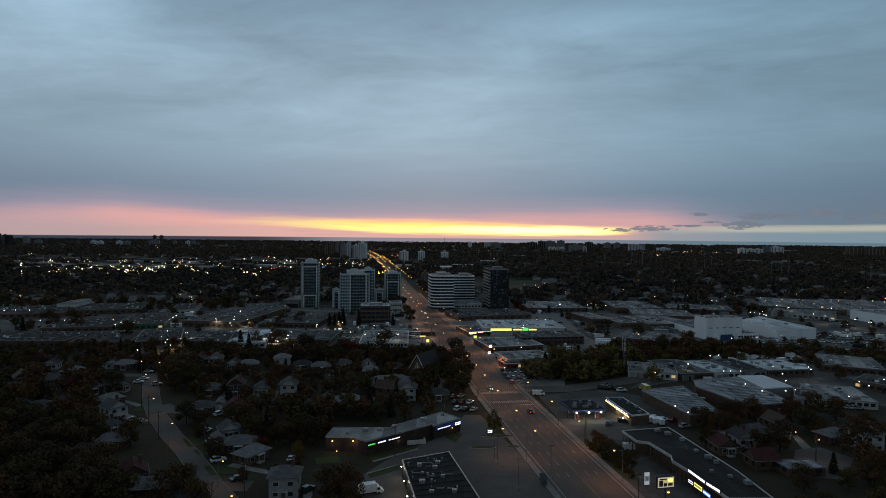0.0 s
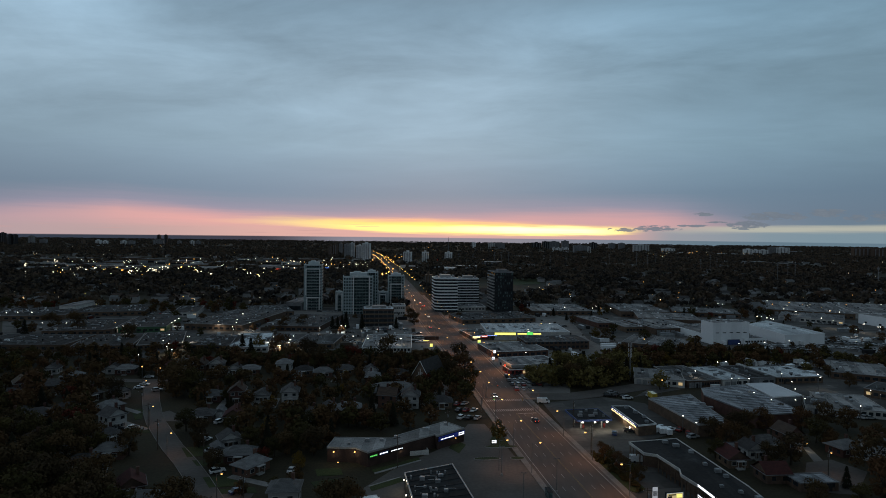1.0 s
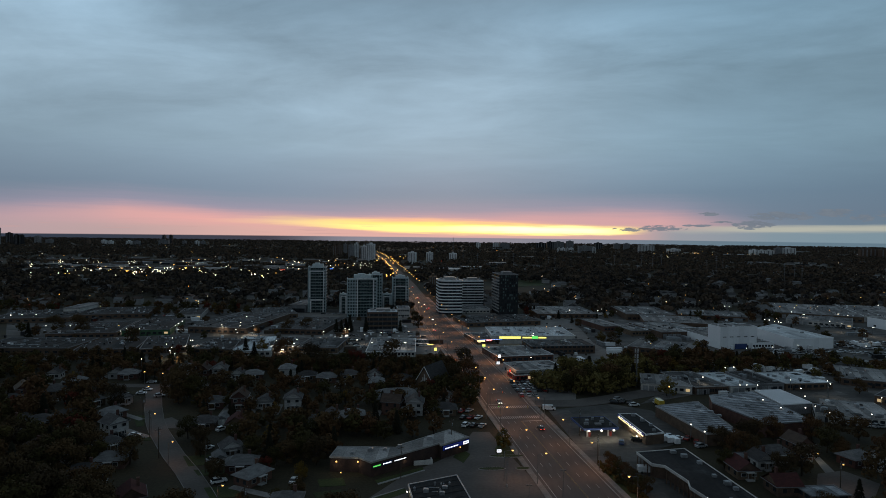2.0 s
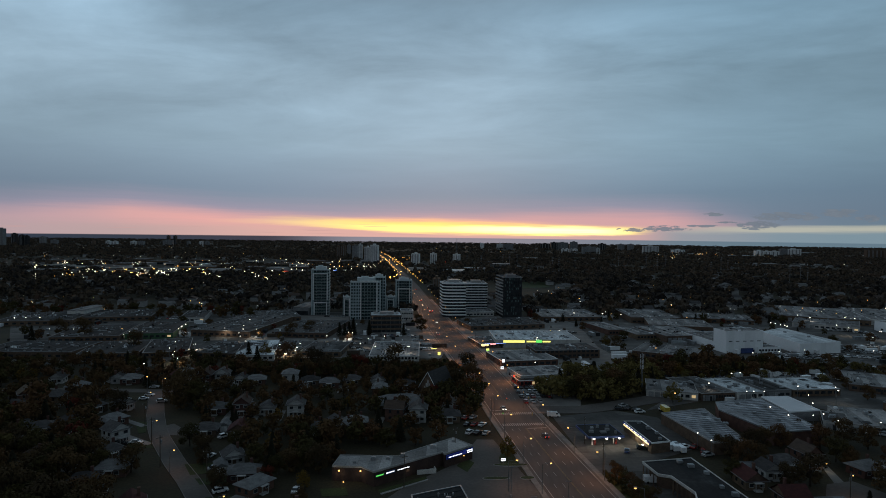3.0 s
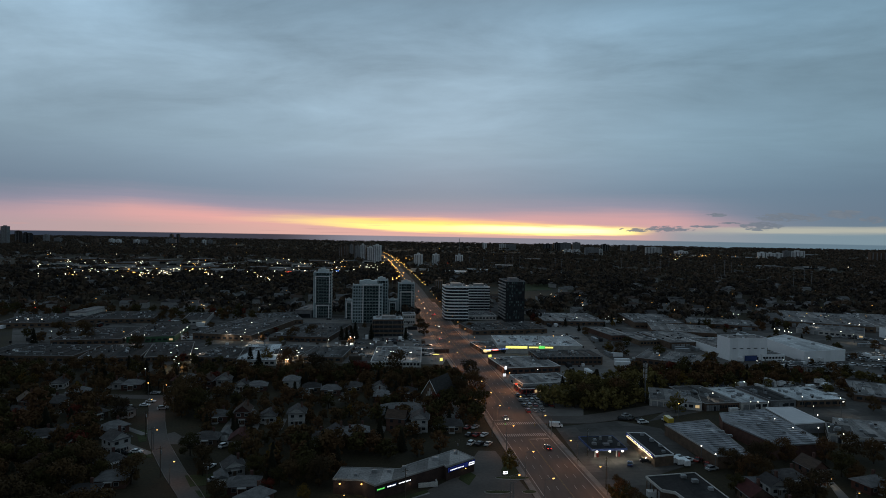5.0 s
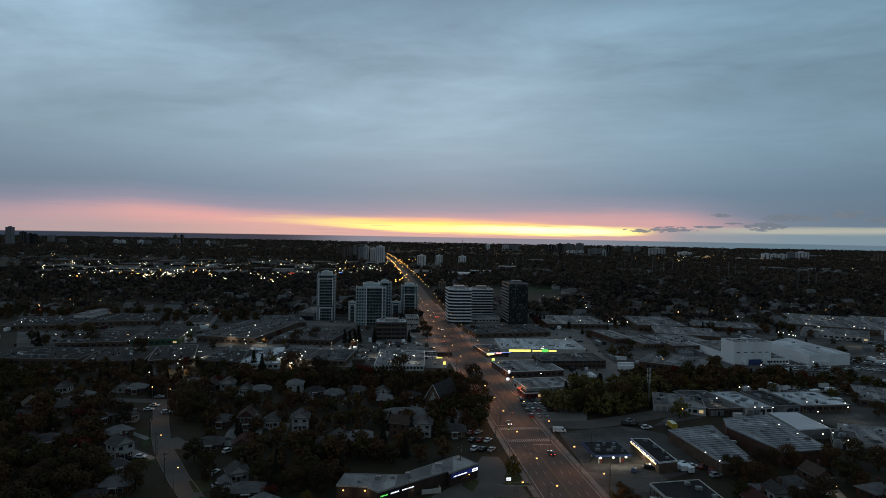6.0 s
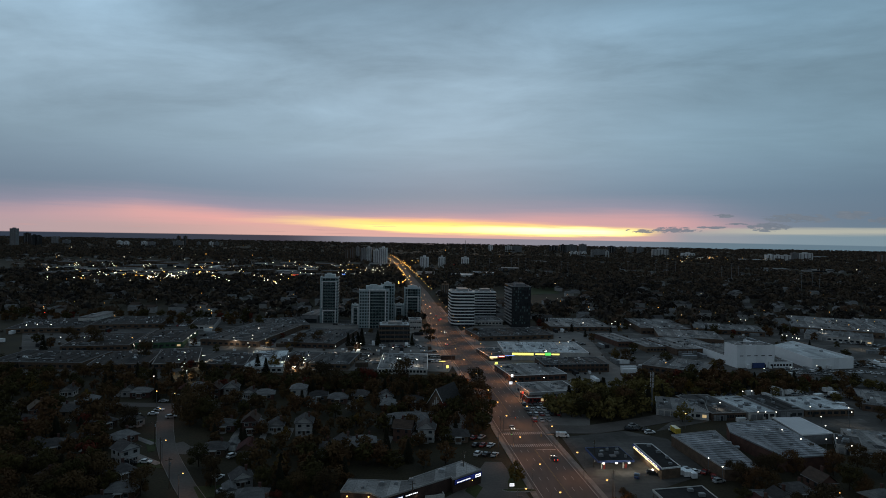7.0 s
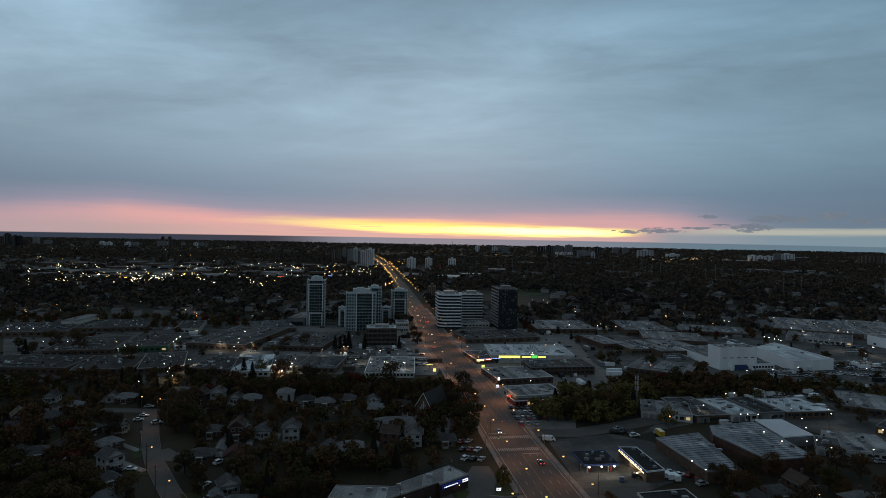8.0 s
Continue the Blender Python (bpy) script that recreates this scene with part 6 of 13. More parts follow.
flat_building('warehouse', 'tall white metal-clad warehouse block', 184.9, 417.6, 11, 28, 14, 15.3, wall='white', roof='gravel', trim='white', units=2, front=5, side=0, docks=0, tall=0.5, sill=8.0)
flat_building('warehouse_wing', 'low white metal-clad warehouse wing', 183.5, 433, 9, 34, 44, 5.5, wall='white', roof='gravel', trim='white', units=5, front=0, side=0)
flat_building('warehouse_office', 'white flat-roofed office annexe of the warehouse', 208, 421, 8, 17, 9, 4.2, wall='white', roof='gravel', trim='white', units=1, front=7, side=2)
warehouse_hall = poly_building('warehouse_hall', 'long white metal-clad warehouse hall with a pale roof', 248.6, 449.3, [(-15, 17.2), (-14.6, -32.7), (18.6, -23.1), (10.8, 38.5)], 7.8, 'white', 'pale_roof', 'white', ((0.7, 15.2, 1.8, 1.4, 0.9), (6.8, -5, 1.8, 1.4, 0.9),), 0)
lit_sign('loading_door', 'row of blue loading doors on the warehouse', pose(199.6, 418.5, 0.3, 0, 0, 10), 9, 3.4, 'blue', bars=None)
flat_building('warehouse', 'white metal-clad depot with lit yard lamps', 371, 489.2, 8.4, 40.6, 45, 8.4, wall='white', roof='gravel', trim='white', units=2, front=8, side=3, docks=5)
flat_building('warehouse', 'long pale warehouse with a wide grey roof', 383, 564.8, -19.1, 61.9, 98.9, 5.4, wall='stucco', roof='gravel', trim='trim', units=3, front=12, side=0, docks=6)
flat_building('factory', 'wide factory with a dark flat roof', 311.2, 585.6, -24.6, 72.1, 94.6, 5.5, wall='brown', roof='gravel', trim='grey', units=8, front=14, side=0, docks=4)
flat_building('factory', 'low white-fronted factory with a wide roof', 301.2, 547, -33.3, 49.8, 57.4, 4.3, wall='stucco', roof='gravel', trim='concrete', units=4, front=12, side=0, docks=4, lit=0.06)
flat_building('factory', 'brown factory with a wide grey roof', 158.5, 456.1, 12.2, 39.9, 49, 5.1, wall='brown', roof='gravel', trim='grey', units=6, front=10, side=0, docks=4)
flat_building('factory', 'factory with a pale membrane roof edge', 162.9, 510.9, -12.3, 49.8, 42.7, 5.6, wall='brown', roof='gravel', trim='concrete', units=4, front=10, side=0)
flat_building('factory', 'long brown factory with a grey roof', 160.6, 553, -0.9, 44.2, 61.2, 5.8, wall='brown', roof='gravel', trim='grey', units=6, front=10, side=0)
flat_building('factory', 'brown brick factory with small panes', 139.2, 466.6, 11.4, 22.7, 37.4, 4.2, wall='brown', roof='gravel', trim='grey', units=3, front=8, side=0)
flat_building('factory', 'low brick works with a dark roof', 122.8, 485.6, 14.5, 17.9, 41, 4.4, wall='brick', roof='gravel', trim='grey', units=3, front=6, side=0)
flat_building('factory', 'wide low works with a grey gravel roof', 117.2, 402.5, -30.8, 37.9, 36.1, 4.3, wall='brown', roof='gravel', trim='concrete', units=8, front=10, side=4)
flat_building('factory', 'low works with a dark flat roof', 80.4, 559.3, 4.6, 56.8, 57, 4.2, wall='brown', roof='gravel', trim='grey', units=5, front=10, side=0)
flat_building('factory', 'low works with a grey flat roof', 214.2, 570.4, -16.6, 59, 41.4, 4.2, wall='brown', roof='gravel', trim='grey', units=4, front=10, side=0)
flat_building('supermarket', 'wide supermarket with a pale flat roof', 29.1, 425.2, 3.6, 59.3, 39.6, 6, wall='stucco', roof='pale_roof', trim='trim', units=8, front=0, side=3)
flat_building('diner', 'small restaurant with a tiled roof and lit front', 18.5, 421, 16, 19.5, 30, 3.4, wall='brown', roof='shingle_grey', trim='trim', units=2, front=6, side=3, lit=0.15)
flat_building('office_block', 'brown brick two-storey block with ribbon panes', 52.1, 389, 9.2, 42.7, 22.3, 5.6, wall='brown', roof='tar', trim='grey', units=5, front=14, side=3, rise=1)
flat_building('shop', 'brick shop with a grey flat roof', 28.7, 362.4, 15.1, 35.8, 30.6, 4.1, wall='brick', roof='gravel', trim='trim', units=4, front=9, side=3, lit=0.05)
flat_building('shop', 'pale-sided hall behind the shop', 35.5, 323.2, 15.1, 28.1, 20.6, 4.8, wall='siding', roof='gravel', trim='trim', units=2, front=6, side=3)
flat_building('shop', 'red-fronted shop with a dark roof', 34.1, 318, 13.8, 22, 12.3, 3.4, wall='red', roof='tar', trim='trim', units=2, front=10, side=3, lit=0.04)
flat_building('shop', 'low dark-roofed shops behind the supermarket', 13.7, 497.1, 16.7, 65.8, 39.7, 4.1, wall='brown', roof='tar', trim='grey', units=6, front=10, side=0)
flat_building('garage_block', 'low flat-roofed garage block beside the car yard', 46.6, 306.9, 2.5, 18.5, 12, 2.7, wall='stucco', roof='tar', trim='grey', units=2, front=6, side=2, docks=3)
flat_building('works', 'wide works with a ribbed grey flat roof', -198, 454, -7, 46.5, 84.3, 4.9, wall='brown', roof='tar', trim='concrete', units=6, front=10, side=0)
flat_building('works', 'low works with a grey flat roof', -134.1, 453, -4.6, 39.4, 65.3, 4.4, wall='brown', roof='tar', trim='grey', units=6, front=9, side=0)
flat_building('works', 'low works with a pale patched roof', -132.9, 366.9, 12.6, 23.4, 53.2, 3.7, wall='stucco', roof='pale_roof', trim='concrete', units=6, front=7, side=3)
flat_building('works', 'low works with a dark patched roof', -163.1, 376.5, -5.3, 27.1, 36.4, 3.8, wall='brown', roof='dark_tar', trim='grey', units=6, front=7, side=3)
flat_building('works', 'low works with a grey roof and lit wall lamps', -191.8, 371.9, 21, 26.5, 47.9, 3.6, wall='brown', roof='dark_tar', trim='concrete', units=4, front=7, side=4, lit=0.04)
flat_building('works', 'low brown works with dark roof', -120.9, 389.7, -8.2, 21.3, 31.5, 3.8, wall='brown', roof='tar', trim='grey', units=4, front=6, side=3)
flat_building('works', 'low dark works behind garden trees', -97.4, 384.7, -1.4, 25.6, 36, 3.8, wall='brown', roof='tar', trim='grey', units=3, front=6, side=3)
flat_building('works', 'wide works with a green fascia', -237.3, 434, 13.7, 32.3, 57.7, 4.5, wall='green', roof='dark_tar', trim='grey', units=3, front=8, side=0, lit=0.04)
flat_building('works', 'wide grey works with a dark roof', -280.9, 416.3, 13.7, 44.7, 54.3, 4.3, wall='brown', roof='dark_tar', trim='grey', units=6, front=10, side=4)
flat_building('works', 'long low works with a grey roof', -290.3, 363.7, 3.2, 57.3, 36.2, 4.5, wall='brown', roof='dark_tar', trim='grey', units=6, front=12, side=4)
flat_building('works', 'wide low brown works beyond the gardens', -228.2, 363.6, 16.1, 34.9, 43.1, 3.7, wall='brown', roof='dark_tar', trim='grey', units=5, front=8, side=4)
flat_building('works', 'long low grey-walled works farther back', -320.4, 510.9, 16.4, 57, 49.1, 4.2, wall='brown', roof='dark_tar', trim='grey', units=5, front=10, side=0)
flat_building('works', 'long low grey-walled works farther back', -370.9, 482.1, 15.1, 56.5, 53.1, 4.2, wall='brown', roof='dark_tar', trim='grey', units=5, front=10, side=0)
flat_building('works', 'low works with a grey flat roof', -169.2, 521.6, 23.8, 36.4, 50.8, 4.4, wall='brown', roof='tar', trim='grey', units=5, front=8, side=0)
flat_building('works', 'low works with a dark flat roof', -236.5, 517.7, 15.5, 20.5, 47.7, 4.2, wall='stucco', roof='dark_tar', trim='concrete', units=3, front=5, side=0, lit=0.15)
flat_building('motel', 'wide low hall with a grey roof and white fascia', -52.3, 375, 3.1, 30.9, 48.7, 3.4, wall='stucco', roof='gravel', trim='trim', units=7, front=14, side=3, lit=0.05)
band_office('low_office', 'four-storey dark brown office with pale ribbon bands', -66.3, 481.1, 8.4, 24.6, 18, 4, 3.4, spandrel='brown', top=2.0)
flat_building('pavilion', 'white concrete pavilion beside the condominium', -48.3, 549.1, 8.4, 11.2, 16, 8.9, wall='stucco', roof='gravel', trim='white', units=1, front=5, side=3, rise=1)


# ---- towers ----
condo_tower('condo_tower', 'slim grey-green condominium tower with pale portal frames', -136.7, 575.9, 8.4, 17.3, 20, 15, 2.87, frames=((1.5, 15.5, 14.5, 40.0), (2.5, 15.0, 0, 12.5)))
condo_tower('condo_tower', 'broad grey-green condominium tower with a pale central frame', -94.6, 549.6, 8.4, 27.6, 20, 12, 2.82, frames=((9.0, 24.5, 0, 35.5),), crown=4.0)
condo_tower('condo_tower', 'rear wing of the condominium with glazed balconies', -79.8, 589.6, 8.4, 12.9, 18, 12, 2.98, crown=2.0)
condo_tower('condo_wing', 'low condominium wing with a pale frame', -105.1, 569.7, 8.4, 7, 16, 6, 2.97, frames=((1.0, 6.5, 0, 17.0),), crown=0.6)
condo_tower('condo_wing', 'low condominium wing between the towers', -67.5, 600.1, 8.4, 9.1, 16, 5, 3.07, frames=((0.5, 7.5, 0, 14.0),), crown=0.6)
condo_tower('condo_tower', 'grey-green condominium tower with glazed balconies', -58.4, 605.7, 8.4, 16.1, 18, 11, 2.87, frames=((2.0, 14.0, 0, 24.0),), crown=2.2)
band_office('office_tower', 'white-banded office tower with a rounded corner', -10.8, 572.8, 8.4, 22.1, 26, 11, 2.96, bow=7.0)
band_office('office_wing', 'white-banded office wing with ribbon panes', 11.6, 611.5, 8.4, 22, 18, 11, 2.69)
flat_building('podium', 'pale concrete podium of the office tower', 11.1, 583.4, 8.4, 27.7, 22, 4.4, wall='stucco', roof='gravel', trim='trim', units=2, front=8, side=3)
dark_tower(46.1, 573, 8.4)


# ---- distant apartment blocks ----
spawn(slab_block, pose(-109.5, 1511.3, 0, 0, 0, -5.7), 19.7, 18, 28.6, 'concrete', 3)
spawn(slab_block, pose(-62.9, 1521.2, 0, 0, 0, 3.2), 17.1, 18, 28.7, 'stucco', 3)
spawn(slab_block, pose(-5.6, 1564.8, 0, 0, 0, -2.8), 19.2, 18, 26.6, 'stucco', 3)
spawn(slab_block, pose(-353.2, 1783.1, 0, 0, 0, -1), 11.2, 18, 37, 'brown', 2)
spawn(slab_block, pose(-340.4, 1786.4, 0, 0, 0, -2.7), 11.3, 18, 40.5, 'brown', 2)
spawn(slab_block, pose(-294.2, 1714, 0, 0, 0, 0.4), 15.6, 18, 42.1, 'grey', 3)
spawn(slab_block, pose(-278.7, 1717.8, 0, 0, 0, 7.2), 14.1, 18, 45.4, 'concrete', 3)
spawn(slab_block, pose(-243.4, 1613.1, 0, 0, 0, -3), 14.8, 18, 41.1, 'concrete', 3)
spawn(slab_block, pose(-223.9, 1582.9, 0, 0, 0, -4), 20.3, 18, 47.8, 'concrete', 4)
spawn(slab_block, pose(-309.7, 2104.8, 0, 0, 0, 8), 22.9, 18, 43.7, 'brown', 3)
spawn(slab_block, pose(-356.2, 1976.8, 0, 0, 0, 8.8), 12.4, 18, 39.2, 'grey', 2)
spawn(slab_block, pose(-1937, 2500, 0, 0, 0, -3), 28, 18, 80, 'grey', 3)
spawn(slab_block, pose(-2170, 2890, 0, 0, 0, 2), 24, 18, 56, 'charcoal', 3)
spawn(slab_block, pose(-1911.3, 2593.1, 0, 0, 0, -2.2), 16.3, 18, 51.4, 'charcoal', 3)
spawn(slab_block, pose(-1893.2, 2601.9, 0, 0, 0, -1.9), 10.9, 18, 49.1, 'charcoal', 2)
spawn(slab_block, pose(-2056, 2928.2, 0, 0, 0, 1.3), 23.9, 18, 41.4, 'grey', 3)
spawn(slab_block, pose(-2016, 2950.6, 0, 0, 0, -1.1), 32.4, 18, 25.1, 'grey', 3)
spawn(slab_block, pose(-1725.3, 2812.6, 0, 0, 0, 1.7), 12.2, 18, 26.5, 'brown', 2)
spawn(slab_block, pose(-1672.1, 2839.5, 0, 0, 0, -4), 20.7, 18, 26.8, 'concrete', 3)
spawn(slab_block, pose(-1647.3, 2852.1, 0, 0, 0, -0.4), 20.9, 18, 24.2, 'concrete', 3)
spawn(slab_block, pose(-1577.7, 2887.3, 0, 0, 0, 1), 23.6, 18, 24.5, 'concrete', 3)
spawn(slab_block, pose(-1549.8, 2901.4, 0, 0, 0, -1.2), 28.2, 18, 24.6, 'grey', 3)
spawn(slab_block, pose(-1451.1, 2951.4, 0, 0, 0, 5.9), 47.2, 18, 30.6, 'grey', 4)
spawn(slab_block, pose(-1493.4, 3078.7, 0, 0, 0, 7.6), 13.9, 18, 52.3, 'charcoal', 2)
spawn(slab_block, pose(-1465.5, 3093.5, 0, 0, 0, 4.7), 14, 18, 52.5, 'charcoal', 2)
spawn(slab_block, pose(-1302.5, 3026.6, 0, 0, 0, 4.3), 18.8, 18, 25.7, 'concrete', 2)
spawn(slab_block, pose(-1278.9, 3038.5, 0, 0, 0, -4.2), 19, 18, 25.8, 'grey', 2)
spawn(slab_block, pose(-1353.6, 3000.7, 0, 0, 0, 0.9), 13.9, 18, 25.5, 'grey', 2)
spawn(slab_block, pose(130.5, 3144.1, 0, 0, 0, -2.8), 21.2, 18, 32.6, 'concrete', 2)
spawn(slab_block, pose(222.2, 3183, 0, 0, 0, 2.5), 31.1, 18, 30, 'concrete', 3)
spawn(slab_block, pose(256.4, 3197.5, 0, 0, 0, 0.6), 53.5, 18, 30.2, 'grey', 3)
spawn(slab_block, pose(449, 3151.6, 0, 0, 0, 7.2), 47.6, 18, 35.7, 'charcoal', 3)
spawn(slab_block, pose(503.1, 3173.6, 0, 0, 0, -4.2), 35.4, 18, 41.9, 'charcoal', 3)
spawn(slab_block, pose(541.7, 3189.4, 0, 0, 0, 7.3), 58.6, 18, 42.1, 'grey', 4)
spawn(slab_block, pose(613.5, 3218.6, 0, 0, 0, -4.1), 39.7, 18, 45.6, 'grey', 3)
spawn(slab_block, pose(469.4, 2645.1, 0, 0, 0, 5.6), 13.3, 18, 20, 'stucco', 1)
spawn(slab_block, pose(488, 2651.5, 0, 0, 0, 1.5), 13.4, 18, 20, 'stucco', 1)
spawn(slab_block, pose(506.8, 2657.9, 0, 0, 0, -4.1), 13.4, 18, 20.1, 'stucco', 1)
spawn(slab_block, pose(528.3, 2665.2, 0, 0, 0, 9.2), 13.5, 18, 20.1, 'stucco', 1)
spawn(slab_block, pose(547.1, 2587.3, 0, 0, 0, 2.3), 58.2, 18, 31.7, 'grey', 5)
spawn(slab_block, pose(610.6, 2608.3, 0, 0, 0, 0.2), 16, 18, 24.6, 'stucco', 1)
spawn(slab_block, pose(749.4, 3151.4, 0, 0, 0, 0.7), 39.5, 18, 38.7, 'charcoal', 3)
spawn(slab_block, pose(862.5, 3195.7, 0, 0, 0, -0.4), 33.9, 18, 36.2, 'grey', 3)
spawn(slab_block, pose(923.6, 3219.7, 0, 0, 0, 2.5), 30.9, 18, 36.5, 'grey', 3)
spawn(slab_block, pose(863.1, 2779.4, 0, 0, 0, -5.6), 71, 18, 34.1, 'concrete', 5)
spawn(slab_block, pose(982.1, 2731.1, 0, 0, 0, 7.1), 58.9, 18, 20.6, 'stucco', 4)
spawn(slab_block, pose(1241.8, 2501.2, 0, 0, 0, 8.9), 33.3, 18, 26, 'stucco', 2)
spawn(slab_block, pose(1280.7, 2512.6, 0, 0, 0, 1.5), 28, 18, 23.7, 'stucco', 2)
spawn(slab_block, pose(1314.3, 2522.4, 0, 0, 0, 2.2), 33.9, 18, 23.8, 'stucco', 2)
spawn(slab_block, pose(1406.2, 2622.9, 0, 0, 0, -1.2), 29.6, 18, 32.2, 'grey', 2)
spawn(slab_block, pose(1441.7, 2633.7, 0, 0, 0, 6), 63, 18, 32.3, 'concrete', 4)
spawn(slab_block, pose(1580.5, 2338.4, 0, 0, 0, -1), 75.8, 18, 37.5, 'brown', 5)
spawn(slab_block, pose(1625.2, 2292.4, 0, 0, 0, -1.1), 66.6, 18, 36.8, 'brown', 5)
spawn(slab_block, pose(-29.7, 818.6, 0, 0, 0, -2.5), 9.3, 18, 18.6, 'brown', 3)


# ---- distant low shops and sheds ----
spawn(far_store, pose(-742.6, 1028.1, 0, 0, 0, -1.5), 34.9, 52.2, 7.8, 'stucco', 'tar')
spawn(far_store, pose(-732.2, 1049.8, 0, 0, 0, -4.8), 23.1, 45.1, 7.6, 'brown', 'tar')
spawn(far_store, pose(-677.4, 1032.7, 0, 0, 0, 3.6), 25.5, 29.9, 7.3, 'grey', 'tar')
spawn(far_store, pose(-644.9, 1039.9, 0, 0, 0, -0.9), 19.8, 55.5, 5.6, 'grey', 'gravel')
spawn(far_store, pose(-595.5, 1056.8, 0, 0, 0, 0.1), 32.2, 35.5, 5.6, 'grey', 'tar')
spawn(far_store, pose(-591.4, 1087.7, 0, 0, 0, -0), 24.2, 27.3, 5.9, 'stucco', 'tar')
spawn(far_store, pose(-547.4, 1088.8, 0, 0, 0, 8.1), 37, 34, 6.4, 'grey', 'tar')
spawn(far_store, pose(-489.6, 1087, 0, 0, 0, 6.8), 29.4, 38.2, 6.6, 'brown', 'tar')
spawn(far_store, pose(-458.3, 1081.2, 0, 0, 0, 8.2), 37.5, 57.5, 7.9, 'stucco', 'gravel')
spawn(far_store, pose(-424.1, 1091.5, 0, 0, 0, -4.5), 29.8, 55.1, 7.3, 'stucco', 'tar')
spawn(far_store, pose(-373.8, 1108.8, 0, 0, 0, 4.8), 24.1, 34.6, 6.8, 'grey', 'tar')
spawn(far_store, pose(-354.9, 1113.6, 0, 0, 0, -2.7), 38.7, 59.9, 7.4, 'grey', 'tar')
spawn(far_store, pose(-312.6, 1108.8, 0, 0, 0, 1.4), 46.1, 53.9, 6.2, 'grey', 'tar')
spawn(far_store, pose(-797, 1113.9, 0, 0, 0, -3.2), 21.9, 54.3, 5.1, 'brown', 'tar')
spawn(far_store, pose(-755.2, 1137.1, 0, 0, 0, -2.9), 43.4, 40.2, 7.4, 'stucco', 'gravel')
spawn(far_store, pose(-713.4, 1154.7, 0, 0, 0, 4.6), 28.7, 58.6, 8, 'grey', 'tar')
spawn(far_store, pose(-681.9, 1159.2, 0, 0, 0, 2.4), 28.5, 53.8, 7.7, 'stucco', 'tar')
spawn(far_store, pose(-628.5, 1145.6, 0, 0, 0, 2.7), 44.3, 43, 5.5, 'brown', 'tar')
spawn(far_store, pose(-575.8, 1158.9, 0, 0, 0, 4.9), 23.8, 37.7, 6.1, 'stucco', 'tar')
spawn(far_store, pose(-536.2, 1167.2, 0, 0, 0, 3.1), 34.5, 47.7, 7.1, 'brown', 'tar')
spawn(far_store, pose(-508.9, 1202.9, 0, 0, 0, 4.1), 37.3, 53.6, 7, 'brown', 'tar')
spawn(far_store, pose(-428.8, 1193.2, 0, 0, 0, -2.6), 32.3, 57.3, 7.2, 'brown', 'tar')
spawn(far_store, pose(-382.8, 1218.3, 0, 0, 0, 0.1), 35.9, 32, 6, 'grey', 'gravel')
spawn(far_store, pose(-337.6, 1244.3, 0, 0, 0, 8.1), 32.4, 46.6, 7, 'brown', 'gravel')
spawn(far_store, pose(-293.1, 1238, 0, 0, 0, 3.2), 50.3, 31.8, 6.7, 'brown', 'tar')
spawn(far_store, pose(-902.2, 1249.2, 0, 0, 0, -2.7), 27.3, 59.3, 5.5, 'stucco', 'tar')
spawn(far_store, pose(-845.1, 1245.7, 0, 0, 0, 0.3), 25.7, 41.3, 6.4, 'stucco', 'tar')
spawn(far_store, pose(-840.5, 1299.3, 0, 0, 0, -1.1), 39.5, 39.2, 7.7, 'stucco', 'tar')
spawn(far_store, pose(-778.4, 1268.3, 0, 0, 0, 2.6), 26.6, 28.3, 6.1, 'stucco', 'tar')
spawn(far_store, pose(-732.5, 1268.2, 0, 0, 0, 4), 38.9, 53.5, 7.5, 'brown', 'tar')
spawn(far_store, pose(-701.1, 1300.5, 0, 0, 0, -0.1), 28.3, 46.3, 6.7, 'grey', 'gravel')
spawn(far_store, pose(-658.8, 1346.1, 0, 0, 0, 7.5), 25.6, 47, 6.7, 'grey', 'tar')
spawn(far_store, pose(-622.9, 1344.1, 0, 0, 0, 7.8), 37.8, 58.6, 5.9, 'brown', 'tar')
spawn(far_store, pose(-547.8, 1302.4, 0, 0, 0, 8.8), 32.3, 36.2, 6.5, 'brown', 'tar')
spawn(far_store, pose(-518.4, 1345.7, 0, 0, 0, 5.9), 34.3, 35.3, 5.4, 'brown', 'gravel')
spawn(far_store, pose(-459.8, 1353.1, 0, 0, 0, -1.3), 26.8, 33.6, 5.8, 'brown', 'tar')
spawn(far_store, pose(-436.7, 1376.4, 0, 0, 0, -3.2), 56.3, 25.6, 6.8, 'brown', 'tar')
spawn(far_store, pose(-377.1, 1363.2, 0, 0, 0, 4.5), 47.9, 37.2, 7.2, 'stucco', 'tar')
spawn(far_store, pose(-322.8, 1423.1, 0, 0, 0, 5.9), 32.5, 25.5, 6.7, 'stucco', 'gravel')
spawn(far_store, pose(-952.8, 1371.6, 0, 0, 0, 4.6), 40.6, 41.7, 6.9, 'brown', 'tar')
spawn(far_store, pose(-896.7, 1405, 0, 0, 0, 1.1), 51.1, 49.3, 7.3, 'brown', 'tar')
spawn(far_store, pose(-832, 1380.4, 0, 0, 0, 2.5), 47.4, 59.1, 5.4, 'brown', 'tar')
spawn(far_store, pose(-805.9, 1463.4, 0, 0, 0, 4.3), 43.3, 52.7, 7.2, 'brown', 'tar')
spawn(far_store, pose(-719.2, 1398.7, 0, 0, 0, -3.3), 47.2, 29.3, 8, 'brown', 'tar')
spawn(far_store, pose(-668.6, 1488.4, 0, 0, 0, 3.5), 53.8, 30.2, 7.7, 'brown', 'tar')
